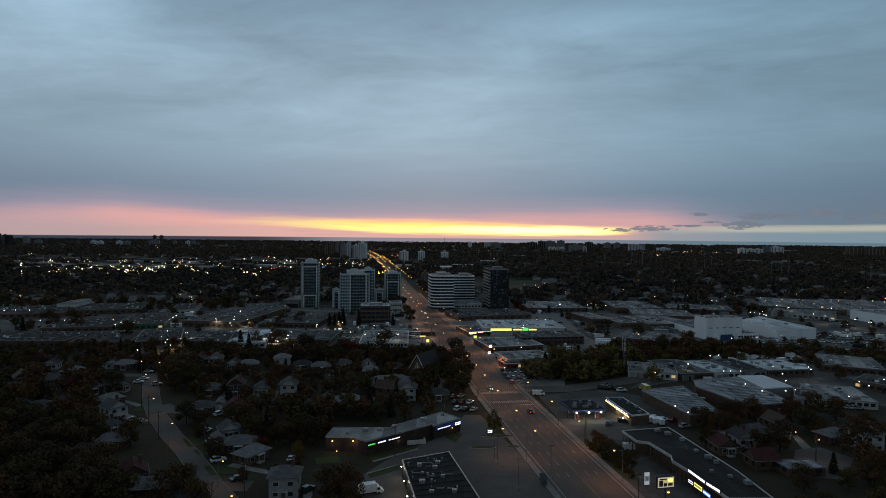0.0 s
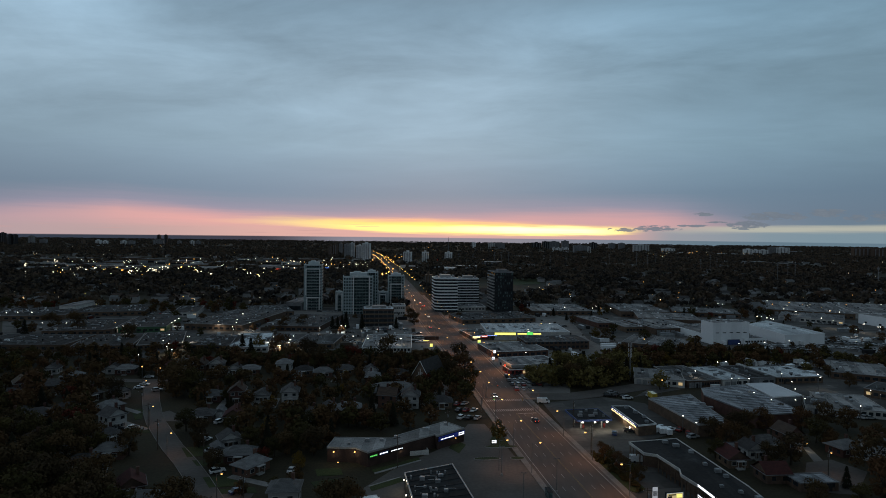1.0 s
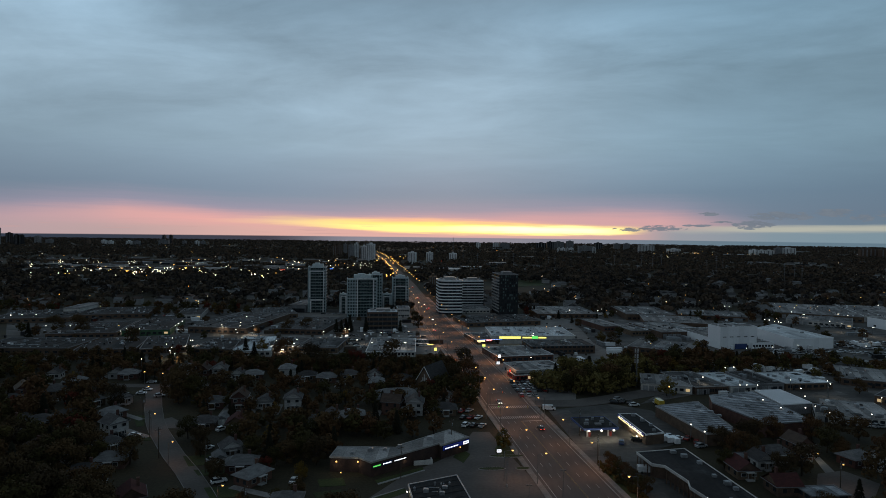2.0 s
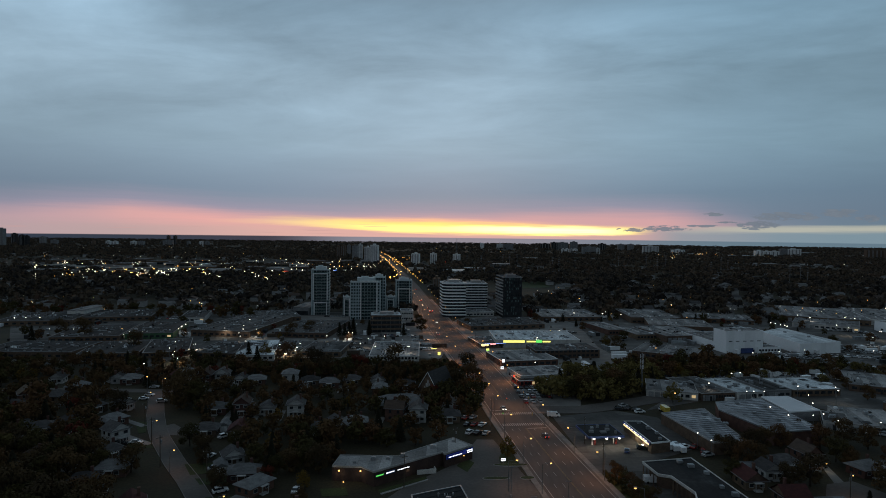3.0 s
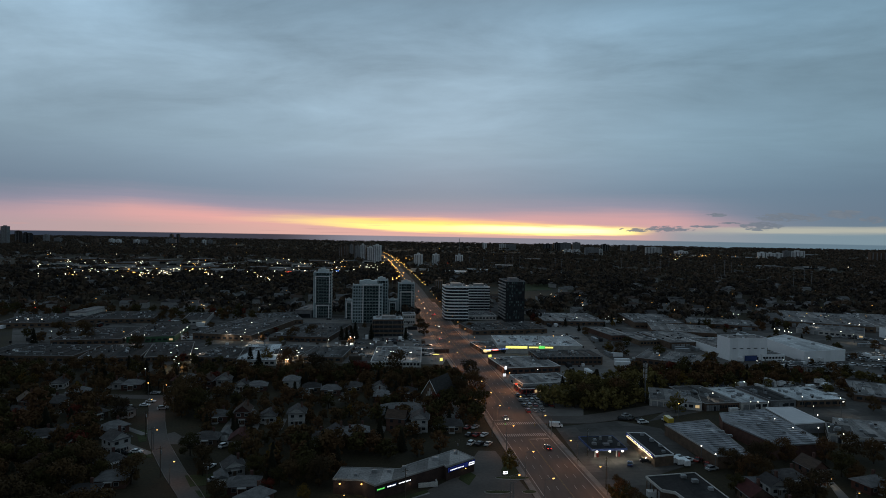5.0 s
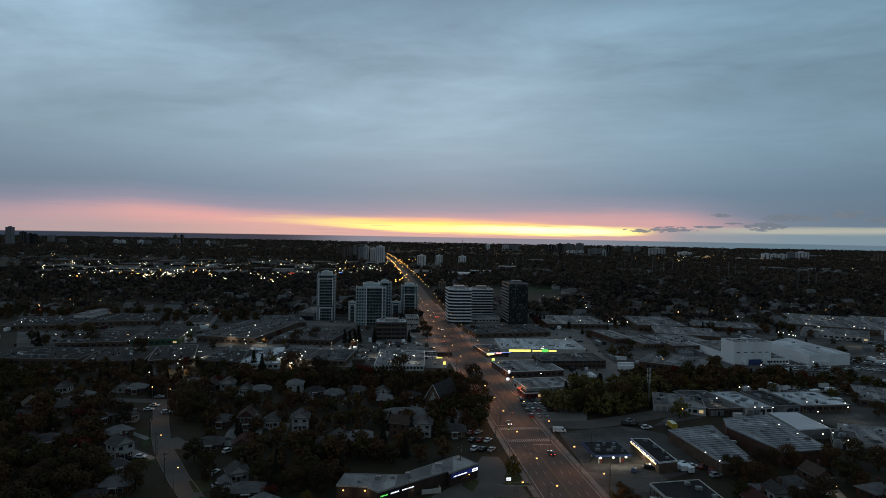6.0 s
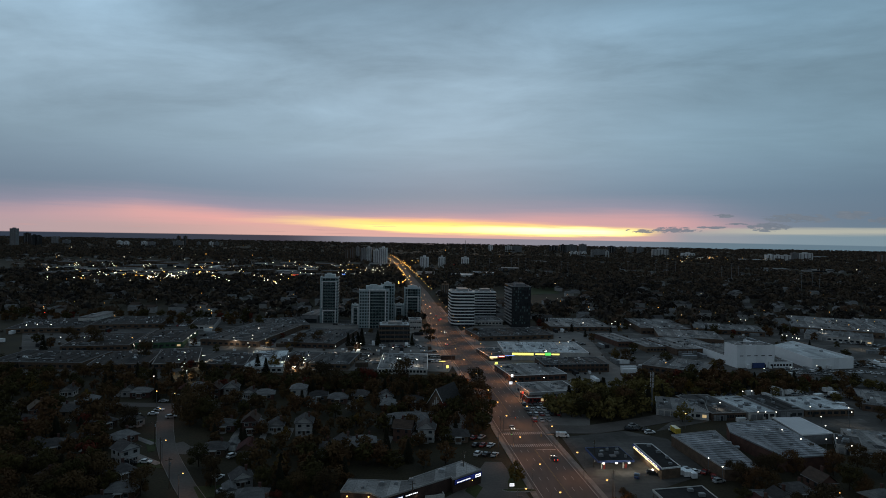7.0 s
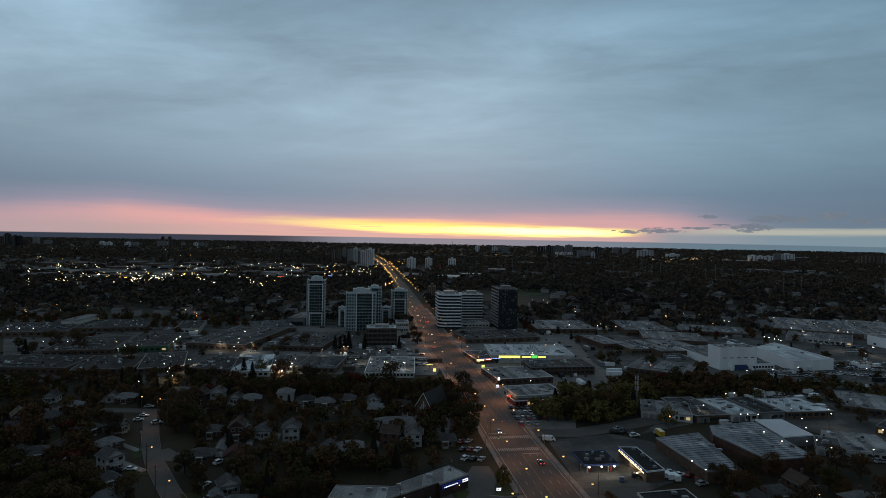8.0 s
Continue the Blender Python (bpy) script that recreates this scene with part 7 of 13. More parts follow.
spawn(far_store, pose(-593.2, 1457.3, 0, 0, 0, -1.1), 32.9, 51.1, 5.1, 'stucco', 'tar')
spawn(far_store, pose(-529, 1492.2, 0, 0, 0, 4.6), 32.6, 28.2, 6.9, 'stucco', 'tar')
spawn(far_store, pose(-458.2, 1483.6, 0, 0, 0, 3.8), 40.2, 30.3, 7.7, 'grey', 'tar')
spawn(far_store, pose(-392.5, 1507.4, 0, 0, 0, -1.4), 59.6, 44.3, 6.9, 'brown', 'tar')
spawn(far_store, pose(-321.2, 1564.3, 0, 0, 0, -2.5), 48.9, 50.8, 5.7, 'brown', 'tar')
spawn(far_store, pose(-251.1, 1585.1, 0, 0, 0, 1.3), 54.9, 42.7, 7, 'stucco', 'tar')
spawn(far_store, pose(-26.2, 1174.1, 0, 0, 0, -3.5), 44.5, 49.1, 7.6, 'stucco', 'pale_roof')
spawn(far_store, pose(19.4, 1259.4, 0, 0, 0, -2.9), 45.6, 26.3, 8.1, 'grey', 'pale_roof')
spawn(far_store, pose(88.3, 1411, 0, 0, 0, -3.8), 40.7, 43.7, 9.8, 'grey', 'gravel')
spawn(far_store, pose(210.2, 1837.8, 0, 0, 0, 3.7), 44.9, 28.5, 9.6, 'stucco', 'gravel')
spawn(far_store, pose(760.7, 2295.6, 0, 0, 0, 3.6), 60.3, 33.3, 7.4, 'stucco', 'pale_roof')
spawn(far_store, pose(984.8, 2569.8, 0, 0, 0, 6.6), 69.4, 28.4, 7.4, 'stucco', 'pale_roof')
spawn(far_store, pose(1071.4, 2384.3, 0, 0, 0, 0.1), 104.5, 49, 8.6, 'grey', 'pale_roof')
spawn(far_store, pose(842.4, 1712, 0, 0, 0, 0.5), 72.8, 43.5, 6.1, 'grey', 'gravel')
spawn(far_store, pose(958.1, 1702.2, 0, 0, 0, -4.4), 73.4, 30.1, 6.4, 'stucco', 'gravel')
spawn(far_store, pose(1740.4, 2575.3, 0, 0, 0, 1.6), 91.2, 25, 9.6, 'stucco', 'pale_roof')
spawn(far_store, pose(1662.6, 2956, 0, 0, 0, 1.5), 104, 33.1, 9.6, 'grey', 'pale_roof')
spawn(far_store, pose(1370.7, 2283.1, 0, 0, 0, 7.2), 77.5, 26.8, 6.8, 'grey', 'gravel')
spawn(far_store, pose(-94.8, 1200.1, 0, 0, 0, -3.5), 33.7, 38.8, 9.5, 'stucco', 'gravel')
spawn(far_store, pose(-166.3, 1877.4, 0, 0, 0, 7.5), 26.1, 25.8, 9.3, 'stucco', 'gravel')
spawn(far_store, pose(-552, 1288.3, 0, 0, 0, 4.6), 16.9, 48.4, 7.4, 'stucco', 'pale_roof')
spawn(far_store, pose(-534, 1291.8, 0, 0, 0, 4.4), 6.8, 27.9, 8.7, 'stucco', 'gravel')
spawn(far_store, pose(-153.8, 574.5, 0, 0, 0, -2.7), 16, 43.2, 7.2, 'grey', 'gravel')
spawn(far_store, pose(-342.8, 530.5, 0, 0, 0, 3.6), 14.4, 41.4, 6.8, 'stucco', 'gravel')


# ---- houses ----
spawn(house, pose(-89, 171.7, 0, 0, 0, 30), 'red_roof')
spawn(house, pose(-80.7, 162.3, 0, 0, 0, 188), 'bungalow_grey')
spawn(house, pose(-66.6, 196.9, 0, 0, 0, 10), 'bungalow_grey')
spawn(house, pose(-60.1, 188.1, 0, 0, 0, 60), 'bungalow_grey')
spawn(house, pose(-42.8, 163.2, 0, 0, 0, 6), 'white_box')
spawn(house, pose(-44, 244.8, 0, 0, 0, 2), 'bungalow_grey')
spawn(house, pose(-51.3, 239.6, 0, 0, 0, 90), 'cottage')
spawn(house, pose(-24.3, 260, 0, 0, 0, 80), 'gable_brick')
spawn(house, pose(-14.7, 260.3, 0, 0, 0, 0), 'two_storey')
spawn(house, pose(-1.6, 260.8, 0, 0, 0, 5), 'bungalow')
spawn(house, pose(-190.3, 263.3, 0, 0, 0, 10), 'bungalow')
spawn(house, pose(-164.2, 233.2, 0, 0, 0, 200), 'cottage')
spawn(house, pose(-154.5, 246, 0, 0, 0, 90), 'bungalow')
spawn(house, pose(-135.5, 197.7, 0, 0, 0, 0), 'gable_brick')
spawn(house, pose(-112.6, 187.7, 0, 0, 0, 15), 'bungalow')
spawn(house, pose(-158.2, 218.7, 0, 0, 0, 185), 'bungalow')
spawn(house, pose(-109.6, 198.4, 0, 0, 0, 10), 'bungalow_grey')
spawn(house, pose(-183.4, 279.5, 0, 0, 0, 90), 'bungalow')
spawn(house, pose(-24.2, 311.2, 0, 0, 0, 0), 'bungalow')
spawn(house, pose(-36.6, 304, 0, 0, 0, 94), 'bungalow_grey')
spawn(house, pose(-66.6, 155.4, 0, 0, 0, 40), 'bungalow')
spawn(garage, pose(-90.7, 244, 0, 0, 0, 7))
spawn(garage, pose(-126.2, 200.8, 0, 0, 0, 7))
spawn(garage, pose(-76.1, 202.3, 0, 0, 0, 27))
driveway(-60.1, 188.1, 67, -1)
driveway(-42.8, 163.2, 13, 1)
driveway(-51.3, 239.6, 7, 1)
driveway(-24.3, 260, -3, -1)
driveway(-1.6, 260.8, 12, -1)
driveway(-190.3, 263.3, 17, -1)
driveway(-154.5, 246, 7, 1)
driveway(-112.6, 187.7, 22, 1)
driveway(-183.4, 279.5, 7, 1)
driveway(-24.2, 311.2, 7, 1)
driveway(-36.6, 304, 11, 1)
driveway(-66.6, 155.4, 47, -1)
spawn(house, pose(-203.5, 311.3, 0, 0, 0, 12), 'cottage')
spawn(house, pose(-172.9, 313.9, 0, 0, 0, 190), 'cottage')
spawn(house, pose(-166.1, 312.9, 0, 0, 0, 12), 'bungalow_grey')
spawn(house, pose(-145.4, 313.8, 0, 0, 0, 8), 'red_roof')
spawn(house, pose(-136.5, 314.2, 0, 0, 0, 10), 'white_box')
spawn(house, pose(-127.5, 313.3, 0, 0, 0, 8), 'gable_brick')
spawn(house, pose(-119.9, 316.3, 0, 0, 0, 12), 'two_storey')
spawn(house, pose(-110.0, 315.4, 0, 0, 0, 6), 'cottage')
spawn(house, pose(-102.2, 315.7, 0, 0, 0, 14), 'bungalow_grey')
spawn(house, pose(-84.6, 316.5, 0, 0, 0, 8), 'white_box')
spawn(house, pose(-74.0, 315.7, 0, 0, 0, 10), 'bungalow')
spawn(house, pose(-63.2, 312.2, 0, 0, 0, 6), 'bungalow_grey')
spawn(house, pose(-53.0, 319.2, 0, 0, 0, 12), 'bungalow')
spawn(house, pose(-39.2, 317.2, 0, 0, 0, 8), 'cottage')
spawn(house, pose(-102.7, 265.2, 0, 0, 0, 8), 'bungalow_grey')
spawn(house, pose(-90.8, 263.8, 0, 0, 0, 10), 'gable_brick')
spawn(house, pose(-80.6, 266.0, 0, 0, 0, 8), 'cottage')
spawn(house, pose(-67.6, 263.7, 0, 0, 0, 10), 'two_storey')
spawn(house, pose(-95.4, 237.4, 0, 0, 0, 8), 'bungalow')
spawn(house, pose(-82.8, 237.1, 0, 0, 0, 12), 'red_roof')
spawn(garage, pose(-75.0, 305.5, 0, 0, 0, 8))
spawn(garage, pose(-89.8, 269.4, 0, 0, 0, 10))
spawn(house, pose(-137.6, 246.7, 0, 0, 0, 58), 'bungalow_grey')
spawn(house, pose(-124.9, 226.6, 0, 0, 0, 58), 'two_storey')
spawn(house, pose(-145.2, 268.3, 0, 0, 0, 60), 'cottage')
spawn(house, pose(-119.3, 212.2, 0, 0, 0, 56), 'bungalow')
spawn(house, pose(-156.3, 264.1, 0, 0, 0, 60), 'bungalow')
spawn(house, pose(-158.9, 235.3, 0, 0, 0, 40), 'bungalow')
spawn(house, pose(-191.8, 272.3, 0, 0, 0, 40), 'gable_brick')
spawn(house, pose(-183.8, 296.2, 0, 0, 0, 20), 'bungalow_grey')
spawn(house, pose(-75.0, 210.0, 0, 0, 0, 30), 'cottage')
spawn(house, pose(-47.1, 247.4, 0, 0, 0, 20), 'cottage')
spawn(house, pose(-39.5, 249.3, 0, 0, 0, 10), 'bungalow_grey')
driveway(-102.7, 265.2, 8, 1)
driveway(-90.8, 263.8, 10, 1)
driveway(-80.6, 266.0, 8, 1)
driveway(-136.5, 314.2, 10, 1)
driveway(-119.9, 316.3, 12, 1)
driveway(-102.2, 315.7, 14, -1)
driveway(-84.6, 316.5, 8, 1)
driveway(-63.2, 312.2, 6, 1)
driveway(-172.9, 313.9, 190, 1)
driveway(-137.6, 246.7, 58, 1)
driveway(-124.9, 226.6, 58, 1)
flat_building('garden_shed', 'low outbuilding with a blue-grey sheet roof among gardens', 104.5, 178.2, 6, 12, 7, 2.8, wall='brown', roof='worn_roof', trim='grey', units=0, front=3, side=2)
spawn(house, pose(101.1, 187.5, 0, 0, 0, 95), 'red_roof')
spawn(house, pose(94.8, 199.7, 0, 0, 0, 5), 'red_roof')
spawn(house, pose(113.5, 214.9, 0, 0, 0, 10), 'bungalow')
spawn(house, pose(122.5, 216.9, 0, 0, 0, 12), 'gable_brick')
spawn(house, pose(138.7, 211.0, 0, 0, 0, 20), 'bungalow_grey')
spawn(house, pose(145.6, 203.6, 0, 0, 0, 10), 'white_box')
spawn(house, pose(104.6, 207.3, 0, 0, 0, 10), 'cottage')
flat_building('garden_shed', 'long low outbuilding with a pale sheet roof', 97.3, 208.0, 5, 13, 5, 2.6, wall='siding', roof='worn_roof', trim='grey', units=0, front=3, side=2)
wall_lamp(pose(127.0, 213.0, 2.6, 0, 0, 10), 'sodium', 0.22, 60.0)
church(-12.4, 299.9, -28)
church_hall(-24.2, 278.6)


# ---- lamps ----
spawn(road_lamp, pose(27.4, 189.4, 0, 0, 0, 7.5), 9.5, 2.6, "sodium", LAMP * 0.4, 0.36)
spawn(road_lamp, pose(24.1, 211.3, 0, 0, 0, 7.5), 9.5, 2.6, "sodium", LAMP * 0.4, 0.36)
spawn(road_lamp, pose(19.9, 238.1, 0, 0, 0, 7.5), 9.5, 2.6, "sodium", LAMP, 0.36)
spawn(road_lamp, pose(16.6, 264.8, 0, 0, 0, 7.5), 9.5, 2.6, "sodium", LAMP, 0.36)
spawn(road_lamp, pose(14, 285.4, 0, 0, 0, 7.5), 9.5, 2.6, "sodium", LAMP, 0.36)
spawn(road_lamp, pose(17.3, 191.3, 0, 0, 0, 7.5), 9.5, 2.6, "sodium", LAMP * 0.4, 0.36)
spawn(road_lamp, pose(32.1, 280.6, 0, 0, 0, 187.5), 9.5, 2.6, "sodium", LAMP, 0.36)
spawn(road_lamp, pose(39.3, 253, 0, 0, 0, 187.5), 9.5, 2.6, "sodium", LAMP, 0.36)
spawn(road_lamp, pose(44.1, 224.1, 0, 0, 0, 187.5), 9.5, 2.6, "sodium", LAMP, 0.36)
spawn(road_lamp, pose(49, 200.4, 0, 0, 0, 187.5), 9.5, 2.6, "sodium", LAMP, 0.36)
spawn(road_lamp, pose(53, 173.2, 0, 0, 0, 187.5), 9.5, 2.6, "sodium", LAMP, 0.36)
spawn(road_lamp, pose(58.2, 145.1, 0, 0, 0, 187.5), 9.5, 2.6, "sodium", LAMP, 0.36)
spawn(road_lamp, pose(-134.6, 268.2, 0, 0, 0, 0), 7.5, 1.4, "sodium", 260.0, 0.3)
spawn(road_lamp, pose(-112.4, 229.3, 0, 0, 0, 0), 7.5, 1.4, "sodium", 260.0, 0.3)
spawn(road_lamp, pose(-91.8, 199.7, 0, 0, 0, 0), 7.5, 1.4, "sodium", 260.0, 0.3)
spawn(road_lamp, pose(-62.7, 166.9, 0, 0, 0, 0), 7.5, 1.4, "sodium", 260.0, 0.3)
spawn(road_lamp, pose(-52.4, 144.7, 0, 0, 0, 0), 7.5, 1.4, "sodium", 260.0, 0.3)
spawn(road_lamp, pose(-140.2, 292.9, 0, 0, 0, 0), 7.5, 1.4, "sodium", 260.0, 0.3)
for k in range(30):
    d = 900 + k * 46
    for off in (-11.5, 11.5):
        x, y, rot = along(ROAD, d + (21 if off > 0 else 0), off)
        spawn(far_lamp, pose(x + RNG.uniform(-1, 1), y + RNG.uniform(-9, 9), 0, 0, 0, rot), 9.5, "sodium_far", RNG.choice((0.5, 0.65, 0.8)))
spawn(far_lamp, pose(-359.8, 490, 0, 0, 0, 0), 6.0, "led", 0.4)
spawn(far_lamp, pose(-353.5, 494.2, 0, 0, 0, 0), 6.0, "led", 0.4)
spawn(far_lamp, pose(-342.4, 495.1, 0, 0, 0, 0), 6.0, "led", 0.4)
spawn(far_lamp, pose(-333.1, 536, 0, 0, 0, 0), 6.0, "led", 0.4)
spawn(far_lamp, pose(-619.6, 1118.2, 0, 0, 0, 0), 6.0, "led", 0.4)
spawn(far_lamp, pose(-232.7, 432.3, 0, 0, 0, 0), 6.0, "led", 0.3)
spawn(far_lamp, pose(-223.6, 432.9, 0, 0, 0, 0), 6.0, "led", 0.3)
spawn(far_lamp, pose(-296, 439.3, 0, 0, 0, 0), 6.0, "led", 0.3)
spawn(far_lamp, pose(-278.8, 440.5, 0, 0, 0, 0), 6.0, "led", 0.3)
spawn(far_lamp, pose(-205, 448.6, 0, 0, 0, 0), 6.0, "led", 0.3)
spawn(far_lamp, pose(-207.9, 460.7, 0, 0, 0, 0), 6.0, "led", 0.3)
spawn(far_lamp, pose(-209.5, 470.2, 0, 0, 0, 0), 6.0, "led", 0.4)
spawn(far_lamp, pose(-183, 397.2, 0, 0, 0, 0), 6.0, "led", 0.3)
spawn(far_lamp, pose(-176.6, 375.5, 0, 0, 0, 0), 6.0, "led", 0.3)
spawn(far_lamp, pose(-169.5, 331.7, 0, 0, 0, 0), 6.0, "led", 0.3)
spawn(far_lamp, pose(-169.7, 501.1, 0, 0, 0, 0), 6.0, "led", 0.4)
spawn(far_lamp, pose(-162.6, 467.1, 0, 0, 0, 0), 6.0, "led", 0.3)
spawn(far_lamp, pose(-154.6, 434.7, 0, 0, 0, 0), 6.0, "led", 0.3)
spawn(far_lamp, pose(-100.7, 397.6, 0, 0, 0, 0), 6.0, "led", 0.3)
spawn(far_lamp, pose(-99.2, 384.3, 0, 0, 0, 0), 6.0, "led", 0.3)
spawn(far_lamp, pose(-97.5, 373.9, 0, 0, 0, 0), 6.0, "led", 0.3)
spawn(far_lamp, pose(-100.1, 363.8, 0, 0, 0, 0), 6.0, "led", 0.3)
spawn(far_lamp, pose(-117.8, 695, 0, 0, 0, 0), 6.0, "led", 0.4)
spawn(far_lamp, pose(-74.1, 443, 0, 0, 0, 0), 6.0, "led", 0.3)
spawn(far_lamp, pose(-49.2, 430.7, 0, 0, 0, 0), 6.0, "led", 0.3)
spawn(far_lamp, pose(-42, 394.3, 0, 0, 0, 0), 6.0, "led", 0.3)
spawn(far_lamp, pose(-36.6, 392.3, 0, 0, 0, 0), 6.0, "led", 0.3)
spawn(far_lamp, pose(-29.6, 392.8, 0, 0, 0, 0), 6.0, "led", 0.3)
spawn(far_lamp, pose(-61.6, 400, 0, 0, 0, 0), 6.0, "led", 0.3)
spawn(far_lamp, pose(-50.6, 391.5, 0, 0, 0, 0), 6.0, "led", 0.3)
spawn(far_lamp, pose(138.9, 571.4, 0, 0, 0, 0), 6.0, "led", 0.4)
spawn(far_lamp, pose(112.9, 573.8, 0, 0, 0, 0), 6.0, "led", 0.4)
spawn(far_lamp, pose(145.7, 586.1, 0, 0, 0, 0), 6.0, "led", 0.4)
spawn(far_lamp, pose(80.8, 468.5, 0, 0, 0, 0), 6.0, "led", 0.3)
spawn(far_lamp, pose(46.8, 351.4, 0, 0, 0, 0), 6.0, "led", 0.3)
spawn(far_lamp, pose(155.3, 568.2, 0, 0, 0, 0), 6.0, "led", 0.4)
spawn(far_lamp, pose(204.5, 680.9, 0, 0, 0, 0), 6.0, "led", 0.4)
spawn(far_lamp, pose(234.5, 683.8, 0, 0, 0, 0), 6.0, "led", 0.4)
spawn(far_lamp, pose(139.5, 674.4, 0, 0, 0, 0), 6.0, "led", 0.4)
spawn(far_lamp, pose(326.7, 564.5, 0, 0, 0, 0), 6.0, "led", 0.4)
spawn(far_lamp, pose(326, 582.4, 0, 0, 0, 0), 6.0, "led", 0.4)
spawn(far_lamp, pose(368.3, 615.4, 0, 0, 0, 0), 6.0, "led", 0.4)
spawn(far_lamp, pose(350, 657.8, 0, 0, 0, 0), 6.0, "led", 0.4)
spawn(far_lamp, pose(271.9, 527.4, 0, 0, 0, 0), 6.0, "led", 0.4)
spawn(far_lamp, pose(274, 523.7, 0, 0, 0, 0), 6.0, "led", 0.4)
spawn(far_lamp, pose(274.6, 516.3, 0, 0, 0, 0), 6.0, "led", 0.4)
spawn(far_lamp, pose(276.1, 512.8, 0, 0, 0, 0), 6.0, "led", 0.4)
spawn(far_lamp, pose(276.1, 509.2, 0, 0, 0, 0), 6.0, "led", 0.4)
spawn(far_lamp, pose(363.4, 571.8, 0, 0, 0, 0), 6.0, "led", 0.4)
spawn(far_lamp, pose(323.2, 519.9, 0, 0, 0, 0), 6.0, "led", 0.4)
spawn(far_lamp, pose(281.1, 623.4, 0, 0, 0, 0), 6.0, "led", 0.4)
spawn(far_lamp, pose(283.5, 618.3, 0, 0, 0, 0), 6.0, "led", 0.4)
spawn(far_lamp, pose(276.2, 623, 0, 0, 0, 0), 6.0, "led", 0.4)
spawn(far_lamp, pose(367.1, 563.4, 0, 0, 0, 0), 6.0, "led", 0.4)
spawn(far_lamp, pose(456.1, 650.3, 0, 0, 0, 0), 6.0, "led", 0.4)
spawn(far_lamp, pose(456.5, 633.7, 0, 0, 0, 0), 6.0, "led", 0.4)
spawn(far_lamp, pose(461, 623.5, 0, 0, 0, 0), 6.0, "led", 0.4)
spawn(far_lamp, pose(335.9, 486.2, 0, 0, 0, 0), 6.0, "led", 0.3)
spawn(far_lamp, pose(336.3, 470.6, 0, 0, 0, 0), 6.0, "led", 0.3)
spawn(far_lamp, pose(159.2, 275.4, 0, 0, 0, 0), 6.0, "led", 0.26)
spawn(far_lamp, pose(148.6, 257, 0, 0, 0, 0), 6.0, "led", 0.26)
spawn(far_lamp, pose(138.2, 256.6, 0, 0, 0, 0), 6.0, "led", 0.26)
spawn(far_lamp, pose(136.8, 268.2, 0, 0, 0, 0), 6.0, "led", 0.26)
spawn(far_lamp, pose(154, 259.1, 0, 0, 0, 0), 6.0, "led", 0.26)
spawn(far_lamp, pose(187.7, 305, 0, 0, 0, 0), 6.0, "led", 0.26)
spawn(far_lamp, pose(169.7, 305.5, 0, 0, 0, 0), 6.0, "led", 0.26)
spawn(far_lamp, pose(139.2, 294, 0, 0, 0, 0), 6.0, "led", 0.26)
spawn(far_lamp, pose(142.6, 294.2, 0, 0, 0, 0), 6.0, "led", 0.26)
spawn(far_lamp, pose(147.7, 294.4, 0, 0, 0, 0), 6.0, "led", 0.26)
spawn(far_lamp, pose(154.3, 249.9, 0, 0, 0, 0), 6.0, "led", 0.26)
spawn(far_lamp, pose(170.4, 248.8, 0, 0, 0, 0), 6.0, "led", 0.26)
spawn(far_lamp, pose(192.6, 274.6, 0, 0, 0, 0), 6.0, "led", 0.26)
spawn(far_lamp, pose(191.9, 267.4, 0, 0, 0, 0), 6.0, "led", 0.26)
spawn(far_lamp, pose(207.7, 279.6, 0, 0, 0, 0), 6.0, "led", 0.26)
spawn(far_lamp, pose(149.3, 331.7, 0, 0, 0, 0), 6.0, "led", 0.3)
spawn(far_lamp, pose(154.8, 333.5, 0, 0, 0, 0), 6.0, "led", 0.3)
spawn(far_lamp, pose(149, 367.8, 0, 0, 0, 0), 6.0, "led", 0.3)
spawn(far_lamp, pose(229.4, 403.5, 0, 0, 0, 0), 6.0, "led", 0.3)
spawn(far_lamp, pose(189.4, 390.2, 0, 0, 0, 0), 6.0, "led", 0.3)
spawn(far_lamp, pose(208.9, 395.7, 0, 0, 0, 0), 6.0, "led", 0.3)
spawn(far_lamp, pose(274.4, 403.9, 0, 0, 0, 0), 6.0, "led", 0.3)
spawn(far_lamp, pose(91.2, 232, 0, 0, 0, 0), 6.0, "led", 0.26)
spawn(far_lamp, pose(92.9, 223.9, 0, 0, 0, 0), 6.0, "led", 0.26)
spawn(far_lamp, pose(103.6, 291.3, 0, 0, 0, 0), 6.0, "led", 0.26)
spawn(road_lamp, pose(120.5, 190.5, 0, 0, 0, 30), 7.0, 1.2, "sodium", 200.0, 0.28)
spawn(far_lamp, pose(165.4, 289.2, 0, 0, 0, 0), 6.0, "led", 0.26)
spawn(far_lamp, pose(-547.5, 976.4, 0, 0, 0, 0), 6.0, "led", 0.4)
spawn(far_lamp, pose(-418, 650, 0, 0, 0, 0), 6.0, "led", 0.4)
spawn(far_lamp, pose(-462.7, 672.1, 0, 0, 0, 0), 6.0, "led", 0.4)
spawn(far_lamp, pose(174.9, 1311.4, 0, 0, 0, 0), 6.0, "led", 0.4)
spawn(far_lamp, pose(219.7, 1320, 0, 0, 0, 0), 6.0, "led", 0.4)
spawn(far_lamp, pose(532.1, 734.2, 0, 0, 0, 0), 6.0, "led", 0.4)
spawn(far_lamp, pose(-398.6, 641.5, 0, 0, 0, 0), 7.0, "sodium", 0.34)
spawn(far_lamp, pose(-242.1, 439, 0, 0, 0, 0), 7.0, "sodium", 0.34)
